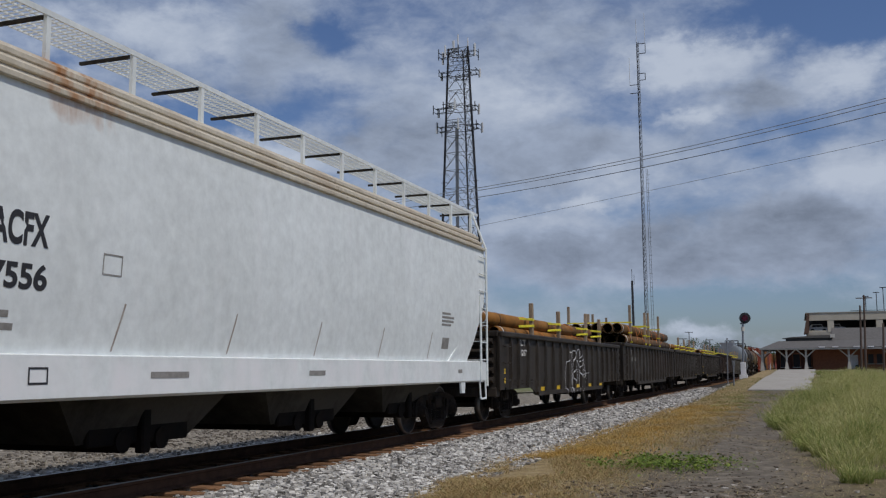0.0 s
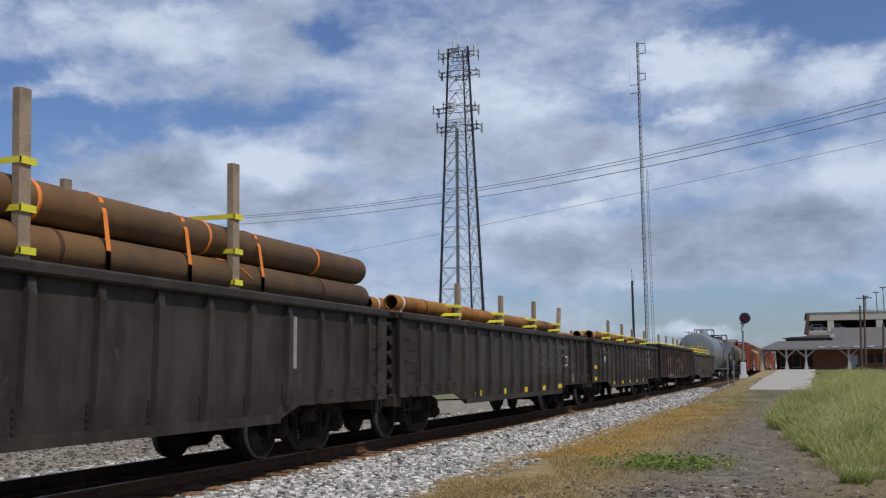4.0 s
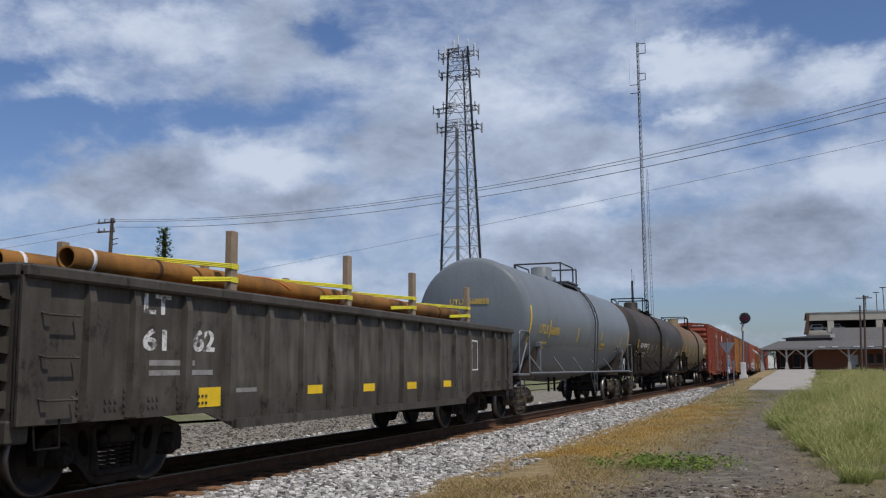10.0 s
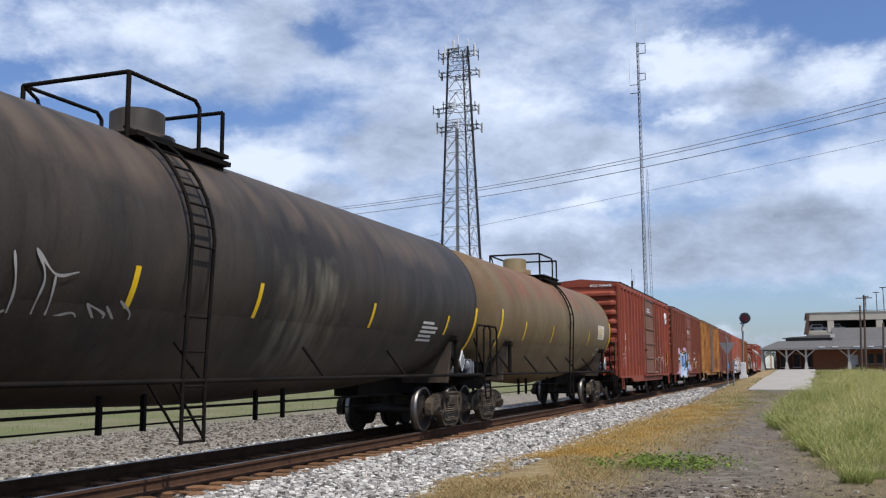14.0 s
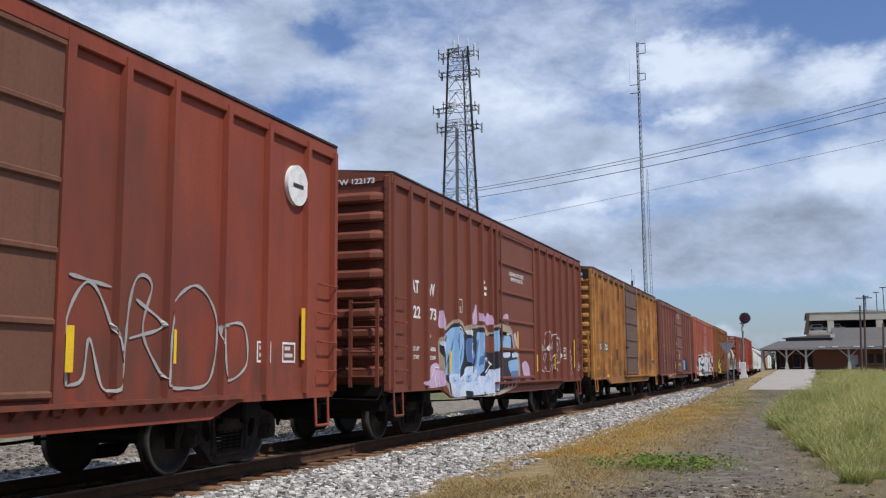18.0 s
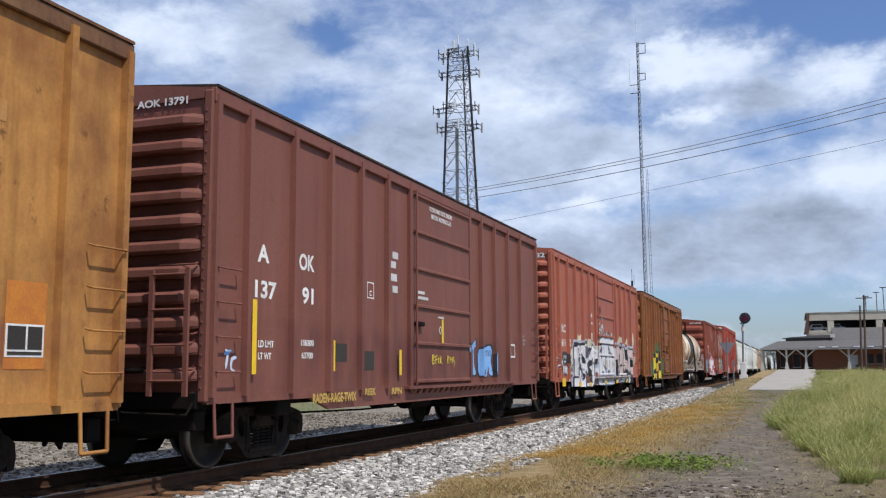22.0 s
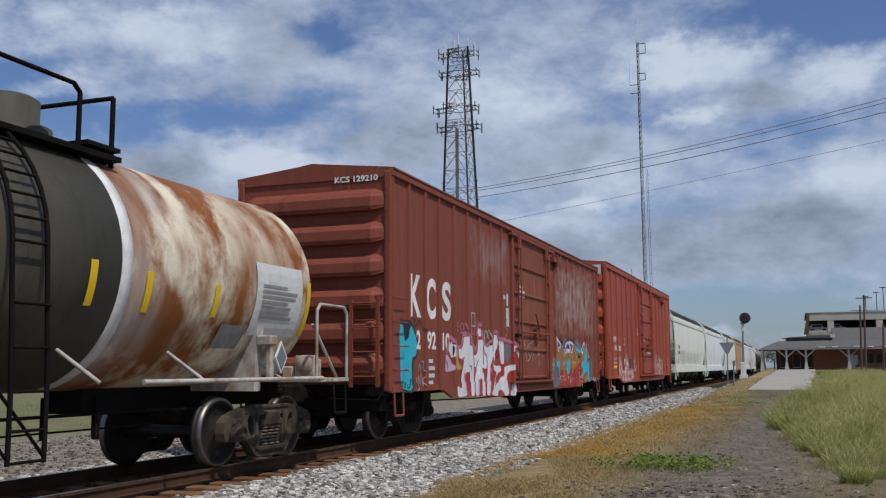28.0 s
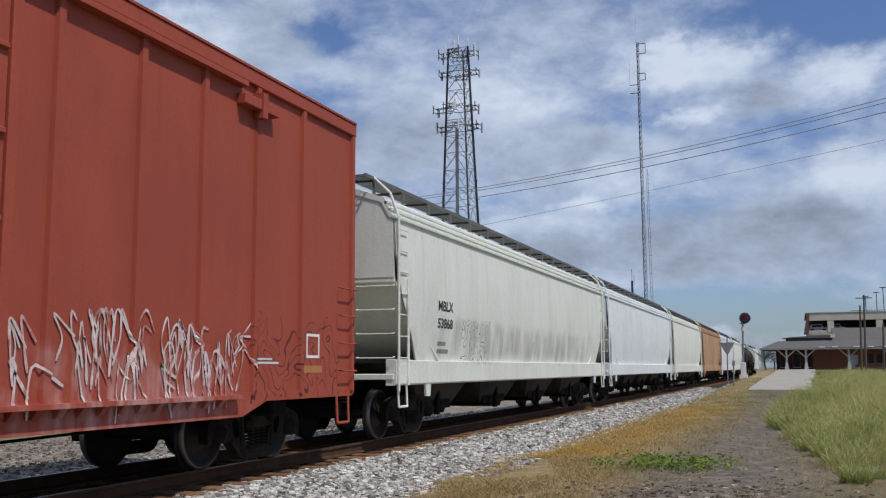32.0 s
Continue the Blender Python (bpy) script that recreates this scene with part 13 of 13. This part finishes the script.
    mural(YELLOW, box3, q, [(216.55, 218.3, 2.5, 4.35, "stain", [(0.10, 0.045, 0.025)], 0.5), (215, 231, 0.9, 4.7, "stain", [(0.27, 0.11, 0.035)], 0.45), (225.2, 229.6, 1.1, 2.3, "stain", [(0.10, 0.045, 0.03)], 0.7), (226.4, 228.9, 1.2, 3.3, "stain", [(0.17, 0.07, 0.03)], 0.5), (215.2, 222, 1.2, 3.0, "stain", [(0.30, 0.13, 0.04)], 0.4), (217.5, 222.5, 0.8, 1.75, "stain", [(0.07, 0.035, 0.022)], 0.5), (215.3, 218, 0.9, 1.6, "stain", [(0.13, 0.055, 0.025)], 0.6), (215, 231, 3.6, 4.8, "stain", [(0.2, 0.08, 0.03)], 0.7), (225, 231, 1.2, 1.8, "stain", [(0.22, 0.09, 0.05)], 0.8), (215, 222, 0.6, 1.2, "stain", [(0.25, 0.1, 0.04)], 0.8)])
    for z, spans in ((3.52, ((226.35, 226.95), (227.15, 227.45), (227.65, 228.55), (228.8, 229.5))), (3.22, ((226.35, 227.1), (227.6, 227.95), (228.1, 228.6))), (2.92, ((226.35, 226.75), (226.9, 227.4), (227.65, 228.2)))):
        for a, b in spans:
            panel("stencil_bar", box3, q, a, b, z, z + 0.2, surface("faded_cream_lettering", (0.46, 0.245, 0.075), 0.7, 0, (0.40, 0.18, 0.045), 1.0, 5))
    q = 240.45
    for t, a, b, c, d in (("A", 233.85, 234.15, 2.7, 2.94), ("OK", 234.98, 235.44, 2.7, 2.94), ("137", 233.8, 234.35, 2.22, 2.46), ("91", 235.08, 235.42, 2.22, 2.46), ("156300", 235.06, 235.44, 1.62, 1.71), ("63700", 235.08, 235.42, 1.44, 1.53)):
        lettering(box4, q, t, a, b, c, d)
    lettering(box4, q, "LD LMT", 233.9, 234.3, 1.58, 1.67)
    lettering(box4, q, "LT WT", 233.9, 234.24, 1.42, 1.51)
    stroke(box4, "pale_blue_spray", 0.05, [(233.14, 1.30), (233.18, 1.50), (233.12, 1.53)])
    stroke(box4, "tag_blue_spray", 0.05, [(233.10, 1.48), (233.26, 1.52)])
    stroke(box4, "pale_blue_spray", 0.05, [(233.38, 1.44), (233.28, 1.42), (233.26, 1.30), (233.36, 1.27)])
    bars(box4, q, [(233.66, 1.23, 2.19), (235.92, 1.26, 1.72), (238.53, 1.18, 1.62), (240.68, 1.77, 2.25), (245.35, 1.2, 1.6)])
    plate(box4, q, 237.29, 237.56, 2.45, 2.72, "C")
    for a, b, z0, z1 in ((238.35, 238.6, 3.22, 3.34), (238.28, 238.5, 3.05, 3.17), (238.22, 238.55, 2.82, 2.95), (238.35, 238.58, 2.62, 2.74)):
        panel("label", box4, q, a, b, z0, z1, PALECARD)
    lettering(box4, q, "CLOSE AND LOCK DOORS", 240.05, 241.35, 4.32, 4.41, WHITEPAINT, FLANK + 0.05)
    lettering(box4, q, "BEFORE MOVING CAR", 240.15, 241.28, 4.18, 4.27, WHITEPAINT, FLANK + 0.05)
    ink_bars(box4, q, 239.35, 240.0, 2.55, 2.75, 2, PALECARD, FLANK + 0.05)
    ink_bars(box4, q, 240.5, 241.0, 2.25, 2.31, 1, PALECARD, FLANK + 0.05)
    ink_bars(box4, q, 239.3, 239.95, 1.72, 1.78, 1, PALECARD, FLANK + 0.05)
    panel("patch", box4, q, 236.15, 236.55, 1.4, 1.68, DARKPATCH)
    panel("patch", box4, q, 237.18, 237.58, 1.27, 1.58, DARKPATCH)
    lettering(box4, q, "RADEN-RAGE-TWIX", 235.3, 236.75, 0.80, 0.94, OCHREPAINT, FLANK + 0.072)
    lettering(box4, q, "REEK", 237.08, 237.5, 0.87, 0.98, OCHREPAINT, FLANK + 0.072)
    lettering(box4, q, "RPN", 238.16, 238.6, 0.86, 0.97, OCHREPAINT, FLANK + 0.072)
    outline(box4, q, 245.7, 246.1, 1.55, 1.88, WHITEPAINT, 0.04)
    ink_bars(box4, q, 246.7, 247.1, 1.85, 2.15, 3, GREYPAINT)
    end_lettering(box4, 7.7 + 0.034, "AOK 13791", 0.42, 1.18, 4.57, 4.67)
    mural(MAROON, box4, q, [(233, 248, 0.9, 2.0, "stain", [(0.11, 0.045, 0.04)], 1.2)])
    q = 257.845
    for t, a, b, c, d in (("KC", 251.24, 251.75, 2.36, 2.6), ("S", 252.07, 252.27, 2.36, 2.6), ("611", 251.2, 251.68, 1.94, 2.17), ("82", 252.1, 252.46, 1.96, 2.18)):
        lettering(box5, q, t, a, b, c, d)
    for a, b, z0, z1 in ((255.5, 255.85, 3.02, 3.15), (255.55, 255.9, 2.78, 2.86), (255.53, 255.84, 2.25, 2.48)):
        panel("label", box5, q, a, b, z0, z1, PALECARD)
    for a, b, z0, z1 in ((250.91, 251.34, 0.75, 0.99), (253.14, 253.56, 0.72, 0.84), (254.93, 255.37, 0.71, 0.82), (257.52, 257.95, 0.73, 0.85), (259.84, 260.31, 0.71, 0.84), (262.11, 262.57, 0.70, 0.82)):
        panel("reflector", box5, q, a, b, z0, z1, REFLECT, lift=0.07)
    end_lettering(box5, 7.755 + 0.034, "61182", 0.6, 1.35, 4.50, 4.64)
    mural(SALMON, box5, q, [(256.28, 259.82, 0.55, 2.06, "fill", [(0.70, 0.70, 0.73), (0.56, 0.56, 0.60)], 0.6), (250, 265.5, 2.0, 4.6, "stain", [(0.30, 0.10, 0.075)], 1.2)])
    q = 275.275
    for t, a, b, c, d in (("K", 268.33, 268.9, 2.57, 3.37), ("C", 269.2, 269.72, 2.57, 3.37), ("S", 270.08, 270.6, 2.57, 3.37), ("15", 268.44, 268.88, 2.02, 2.28), ("27", 269.22, 269.72, 2.02, 2.28), ("49", 270.12, 270.62, 2.02, 2.28)):
        lettering(box6, q, t, a, b, c, d, surface("tan_lettering", (0.58, 0.45, 0.35), 0.7, 0, (0.40, 0.28, 0.2), 0.7, 6))
    bars(box6, q, [(267.62, 1.25, 2.2)])
    ink_bars(box6, q, 269.3, 269.75, 1.5, 1.65, 1, PALECARD)
    ink_bars(box6, q, 269.3, 269.75, 1.1, 1.2, 1, PALECARD)
    plate(box6, q, 271.0, 271.25, 2.7, 2.98)
    ink_bars(box6, q, 278.9, 280.2, 1.7, 1.85, 2, PALECARD)
    end_lettering(box6, 7.725 + 0.034, "KCS 152749", 0.4, 1.25, 4.58, 4.68)
    mural(ORANGEBROWN, box6, q, [(267, 283, 0.7, 1.6, "stain", [(0.14, 0.06, 0.035)], 0.9), (267, 283, 1.6, 4.6, "stain", [(0.20, 0.075, 0.035)], 0.5)])
    q = 308.35
    for t, a, b, c, d in (("K", 299.95, 300.52, 2.24, 3.03), ("C", 300.8, 301.3, 2.24, 3.03), ("S", 301.66, 302.18, 2.24, 3.03), ("2", 300.28, 300.48, 1.65, 2.0), ("92", 300.84, 301.3, 1.65, 2.0), ("10", 301.68, 302.1, 1.65, 2.0)):
        lettering(box7, q, t, a, b, c, d)
    ink_bars(box7, q, 300.9, 301.25, 0.95, 1.5, 4, PALECARD)
    plate(box7, q, 303.5, 303.75, 2.2, 2.5)
    for a, b, z0, z1 in ((306.2, 306.35, 2.8, 3.1), (306.15, 306.4, 2.3, 2.75), (305.9, 306.1, 2.95, 3.05)):
        panel("label", box7, q, a, b, z0, z1, PALECARD)
    ink_bars(box7, q, 307.1, 307.75, 3.05, 3.4, 3, PALECARD, FLANK + 0.05)
    end_lettering(box7, 9.3 + 0.034, "KCS 129210", 0.45, 1.3, 4.61, 4.72)
    hot = [(0.5, 0.04, 0.05), (0.74, 0.70, 0.74), (0.55, 0.05, 0.06), (0.76, 0.74, 0.76), (0.68, 0.66, 0.70)]
    fire = [BLK, (0.05, 0.42, 0.48), (0.5, 0.10, 0.05), (0.55, 0.25, 0.05), (0.3, 0.3, 0.28), (0.05, 0.5, 0.55)]
    mural(RED3, box7, q, [(303.4, 306.6, 3.2, 4.5, "stain", [(0.30, 0.20, 0.18)], 0.5), (310.9, 317.3, 2.3, 4.5, "stain", [(0.40, 0.33, 0.29)], 0.45), (306.6, 310.4, 0.9, 4.4, "stain", [(0.27, 0.10, 0.05)], 0.8)])
    q = 328.675
    for t, a, b, c, d in (("ATW", 320.65, 321.32, 2.27, 2.5), ("140", 320.88, 321.33, 1.95, 2.17), ("060", 321.74, 322.25, 1.95, 2.17), ("CLOSE AND LOCK DOORS", 327.3, 328.5, 4.16, 4.24), ("BEFORE MOVING CAR", 327.4, 328.4, 4.03, 4.11)):
        lettering(box8, q, t, a, b, c, d, None, FLANK + (0.05 if a > 327 else 0))
    lettering(box8, q, "LMT  189200", 320.65, 321.3, 1.60, 1.68)
    lettering(box8, q, "WT   76600", 320.65, 321.3, 1.44, 1.52)
    panel("reflector", box8, q, 320.4, 321.33, 1.27, 1.38, REFLECT)
    plate(box8, q, 323.05, 323.3, 2.2, 2.48, "F")
    panel("patch", box8, q, 324.18, 324.75, 1.28, 1.66, DARKPATCH)
    for a, b, z0, z1 in ((326.35, 326.7, 2.9, 3.02), (326.35, 326.7, 2.7, 2.84), (328.15, 328.45, 2.5, 2.62), (328.1, 328.5, 1.55, 1.78)):
        panel("label", box8, q, a, b, z0, z1, PALECARD if z0 > 1.6 else DARKPATCH, lift=0.05 if a > 327 else 0)
    ink_bars(box8, q, 329.0, 330.2, 1.9, 2.15, 2, PALECARD, FLANK + 0.05)
    outline(box8, q, 336.55, 336.95, 1.45, 1.8, WHITEPAINT, 0.04)
    panel("reflector", box8, q, 336.35, 337.05, 1.24, 1.34, surface("dull_orange", (0.45, 0.2, 0.06), 0.6))
    ink_bars(box8, q, 335.2, 335.8, 1.35, 1.45, 2, PALECARD)
    panel("end_sign", box8, q, 319.0, 319.0, 0, 0, PALECARD) if False else None
    part("end_sign", Mesh().box(-1.35, 1.4, -9.375 - 0.16, -9.375 - 0.12, 4.78, 5.12), PALECARD, box8, "pale grey number panel on the end")
    end_lettering(box8, 9.375 + 0.165, "ATW 140060", 0.2, 1.3, 4.86, 5.02, BLACKPAINT)
    mural(RED4, box8, q, [(330.9, 334.9, 0.6, 1.6, "stain", [(0.50, 0.28, 0.25)], 0.5), (335.0, 337.6, 0.9, 2.0, "lines", [(0.10, 0.03, 0.03)], 0.5), (319, 338, 1.0, 5.0, "stain", [(0.29, 0.065, 0.045)], 1.4)])


paint_hoppers()
paint_gondolas()
paint_tanks()
paint_boxcars()
tags_on_gondolas()
tags_on_first_boxcar()
tags_on_fourth_boxcar()
mural_on_second_boxcar()
mural_on_fifth_boxcar()
mural_on_sixth_boxcar()
mural_on_seventh_boxcar()
mural_on_eighth_boxcar()


def pipe_load(q0, q1, rows, stakes, floor, label, rim=2.3, r=0.2, steel=None, slings=()):
    """Pipes strapped between timber stakes. rows: (height, sideways places, from, to). stakes: (along, top height, tilt)."""
    q = (q0 + q1) / 2
    ld = thing("pipe_load", label, "pipes", "pipe loads on the gondolas", pose(TX, q, 0))
    rng = random.Random(int(q))
    for z, xs, a, b in rows:
        for x in xs:
            e0, e1 = a - q + rng.uniform(-0.15, 0.25), b - q + rng.uniform(-0.3, 0.1)
            pp = part("pipe", Mesh().lathe([(e0, r - 0.025), (e0, r), (e1, r), (e1, r - 0.025), (e0, r - 0.025)], "y", 20, (x, 0, z)), steel or PIPE, ld)
            part("end_band", Mesh().lathe([(e0 + 0.28, r), (e0 + 0.28, r + 0.006), (e0 + 0.33, r + 0.006), (e0 + 0.33, r)], "y", 20, (x, 0, z)), WHITEPAINT, pp, "white painted band")
            for k in range(5):
                y = e0 + (e1 - e0) * (k + 0.6) / 5.2
                if k % 2 and z < 2.9:
                    # a strap drawn slantwise over the pipe
                    turn = [radians(105 - 13 * i) for i in range(9)]
                    part("strap", Mesh().tube([(x + (r + 0.004) * math.cos(a), y + 0.09 * i, z + (r + 0.004) * math.sin(a)) for i, a in enumerate(turn)], 0.011, 5), STRAP_O, pp, "orange strap")
                else:
                    part("band", Mesh().lathe([(y, r), (y, r + 0.008), (y + 0.05, r + 0.008), (y + 0.05, r)], "y", 20, (x, 0, z)), STRAP_O if z > 2.9 else RAILRUST, pp, "orange strap" if z > 2.9 else "")
    for a in slings:
        # bright webbing hung over the whole stack and down its near flank
        (z0, xs0, *_), (z1, xs1, *_) = rows[-2], rows[-1]
        m, o = Mesh(), r + 0.012
        line = [(-xs0[-1] - o, z0 - r), (-xs0[-1] - o, z0), (-xs1[-1] - o * 0.7, z1 + o * 0.7), (-xs1[-1], z1 + o), (xs1[-1], z1 + o), (xs1[-1] + o * 0.7, z1 + o * 0.7), (xs1[-1] + o, z1), (xs0[-1] + o, z0 + 0.05), (xs0[-1] + o, z0 - r)]
        for (xa, za), (xb, zb) in zip(line, line[1:]):
            m.add([(xa, a - q - 0.035, za), (xa, a - q + 0.035, za), (xb, a - q + 0.035, zb), (xb, a - q - 0.035, zb)], [(0, 1, 2, 3)])
            m.add([(xa, a - q - 0.035, za + 0.006), (xa, a - q + 0.035, za + 0.006), (xb, a - q + 0.035, zb + 0.006), (xb, a - q - 0.035, zb + 0.006)], [(3, 2, 1, 0)])
        part("strap", m, STRAP_O, ld, "orange webbing strap")
    for a, top, tilt in stakes:
        for sx in (1, -1):
            part("stake", Mesh().box(-0.05, 0.05, -0.075, 0.075, 0, top - floor, 0.008), STAKE, ld, at=pose(sx * (SIDE - 0.22), a - q, floor, tilt, 0, 0))
    for a, top, tilt in stakes:
        if top > 3.4:
            for z in (2.4, 2.8, 3.25):
                part("strap", Mesh().box(-SIDE + 0.15, SIDE - 0.15, -0.1, -0.094, -0.03, 0.03).box(SIDE - 0.165, SIDE - 0.15, -0.1, 0.1, -0.035, 0.035), STRAP_Y, ld, "yellow webbing strap", at=pose(0, a - q + 0.02 - (z - floor) * math.tan(radians(tilt)), z))
            continue
        for z, x1, back, z1 in ((2.6, 0.35, 1.0, 2.68), (2.43, SIDE - 0.42, 0.55, 2.40)) if rim < 2.4 else ((rim + 0.10, 0.2, 1.3, rim + 0.02),):
            y = a - q - (z - floor) * math.tan(radians(tilt))
            w = Mesh().box(SIDE - 0.168, SIDE - 0.160, y - 0.085, y + 0.085, z - 0.035, z + 0.035).box(SIDE - 0.28, SIDE - 0.160, y + 0.078, y + 0.086, z - 0.035, z + 0.035)
            for h in (-0.02, 0.0, 0.02):
                w.tube([(SIDE - 0.17, y - 0.08, z + h), (x1, y - back, z1 + h)], 0.012, 5)
            part("strap", w, STRAP_Y, ld, "yellow webbing strap")
    MOVERS.append((ld, q))


THIN_LOW = tuple(-1.12 + 0.28 * k for k in range(9))
THIN_TOP = tuple(-0.98 + 0.28 * k for k in range(8))
NARROW = (-1.05, -0.63, -0.21, 0.21, 0.63, 1.05)
pipe_load(21.9, 38.0, [(2.18, NARROW, 23.0, 35.3), (2.52, (-0.66, -0.2, 0.3, 0.98), 21.8, 34.8)], [(25.45, 3.05, 0), (28.7, 3.0, 3), (32.4, 3.15, -8), (35.0, 3.05, 0)], 1.1, "rusty steel pipes strapped between timber stakes in a gondola", r=0.17)
pipe_load(39.1, 55.6, [(2.0, (-1.15, -0.69, -0.23, 0.23, 0.69, 1.15), 40.6, 55.2), (2.48, (-1.18, -0.71, -0.24, 0.24, 0.71, 1.17), 40.75, 55.3), (2.94, (-1.12, -0.66, -0.2, 0.28, 0.72, 1.1), 40.15, 55.5)], [(42.05, 4.0, 0), (46.2, 3.9, -4), (47.6, 3.95, 3), (51.2, 3.95, 2)], 1.1, "two-high stack of large rusty pipes with orange straps", r=0.22, steel=PIPE_DARK, slings=(41.9, 43.78, 45.42, 48.7, 50.15, 51.82))
pipe_load(56.4, 72.2, [(2.22, THIN_LOW, 57.0, 70.0), (2.52, (-0.9, -0.2, 0.5, 1.08), 57.0, 69.7)], [(59.9, 3.1, 0), (63.1, 3.06, 0), (66.25, 3.12, 0), (68.8, 3.16, -13)], 1.1, "rusty pipes with a leaning timber stake in a gondola", r=0.15)
pipe_load(73.4, 89.5, [(2.22, THIN_LOW, 75.4, 87.3), (2.50, (-0.95, -0.3, 0.62, 1.08), 75.1, 87.2)], [(77.3, 3.1, -2), (80.48, 3.08, 1), (83.4, 3.0, 10), (86.55, 3.02, -3)], 1.1, "row of rusty pipes tied with yellow straps in a gondola", r=0.15)
pipe_load(91.0, 106.7, [(2.1, NARROW, 92.2, 105.2)], [(91.7, 3.0, 0), (94.73, 3.02, 0), (97.9, 3.02, 0), (100.08, 2.99, 3), (103.28, 2.97, 0)], 1.1, "low rusty pipes between timber stakes in a gondola", rim=2.5)
pipe_load(108.3, 124.2, [(2.16, THIN_LOW, 110.2, 122.6), (2.47, (0.1, 0.95), 109.2, 121.9)], [(111.9, 3.06, 0), (115.3, 3.11, 0), (118.1, 3.09, 0), (121.3, 3.06, 0)], 1.1, "rusty pipes strapped between pale stakes in a grey gondola", r=0.13)


def butterfly():
    bf = thing("butterfly", "orange and dark brown butterfly with spread wings", "butterfly", m=pose(1.5, 2.0, 0.0))
    part("body", Mesh().lathe([(-0.016, 0.0005), (-0.012, 0.002), (-0.002, 0.0032), (0.006, 0.0028), (0.011, 0.0022), (0.013, 0.0005)], "y", 8), surface("dark_fur", (0.05, 0.03, 0.02), 0.9), bf)
    part("antenna", Mesh().tube([(0.001, 0.012, 0.001), (0.007, 0.026, 0.006)], 0.0003, 4), DARKPATCH, bf)
    part("antenna", Mesh().tube([(-0.001, 0.012, 0.001), (-0.007, 0.026, 0.006)], 0.0003, 4), DARKPATCH, bf)
    m = surface("orange_wing_scales", (0.20, 0.055, 0.015), 0.7, 0, (0.03, 0.015, 0.01), 1.0, 95, 400, 0.0, 0, 0.50, 0.54)
    wings = []
    for s in (-1, 1):
        pts = [(0.002, 0.006), (0.018, 0.020), (0.040, 0.026), (0.046, 0.022), (0.041, 0.010), (0.034, 0.002), (0.036, -0.008), (0.030, -0.020), (0.018, -0.024), (0.006, -0.016), (0.002, -0.006)]
        w = part("wing", Mesh().prism([(s * x, y) for x, y in pts], "z", -0.0003, 0.0003), m, bf, "orange wing with dark spots")
        wings.append((w, s))
    return bf, wings


BUTTERFLY, WINGS = butterfly()

# ================= what moves =================


def motions():
    for ob, q in MOVERS:
        walk(ob, [(0.0, pose(TX, q, 0)), (32.0, pose(TX, q - SPEED * 32.0, 0))])
    where = dict((ob.name, q) for ob, q in MOVERS)
    for ws, home, car, R in WHEELS:
        q = where[car.name]
        t0, t1 = max(0.0, (q - 110) / SPEED), min(32.0, (q + 20) / SPEED)
        rows, a, t = [(0.0, home)] if t0 > 0 else [], 0.0, math.ceil(t0 * 15) / 15
        while t <= t1 + 1e-6:
            rows.append((t, home @ pose(0, 0, 0, a)))
            a += math.degrees(SPEED / 15 / R)
            t += 1 / 15
        if t - 1 / 15 < 31.99:
            rows.append((32.0, rows[-1][1]))
        if len(rows) > 1:
            walk(ws, rows)

    # the butterfly crosses close before the lens
    def spot(az, el, d):
        return (d * math.sin(radians(az)) * math.cos(radians(el)), d * math.cos(radians(az)) * math.cos(radians(el)), EYE.z + d * math.sin(radians(el)))
    way_rows = [(0.0, 14.0, -24.0, 3.4, 0), (18.2, 14.0, -24.0, 3.4, 0), (18.5, -3.9, -3.1, 3.6, 200), (18.6, -1.4, -3.1, 2.6, 210), (18.7, -0.5, -3.2, 1.9, 220), (18.8, -0.4, -3.4, 1.25, 225), (18.9, -9.8, 3.9, 0.74, 215), (19.0, -37.8, 20.4, 0.62, 165), (19.1, -75.0, 32.0, 0.9, 190), (19.6, -140.0, 40.0, 3.0, 190), (32.0, -160.0, 20.0, 40.0, 190)]
    walk(BUTTERFLY, [(t, pose(*spot(az, el, d), 25 if t < 18.85 else 18 if t < 18.95 else 42, 22 if 18.95 < t < 19.05 else 0, rz)) for t, az, el, d, rz in way_rows])
    for w, s in WINGS:
        walk(w, [(t, pose(0, 0, 0, 0, -s * a, 0)) for t, a in ((0.0, 20), (18.4, 20), (18.5, 50), (18.6, -10), (18.7, 55), (18.8, 30), (18.9, 24), (19.0, 4), (19.1, 50), (32.0, 20))])


motions()
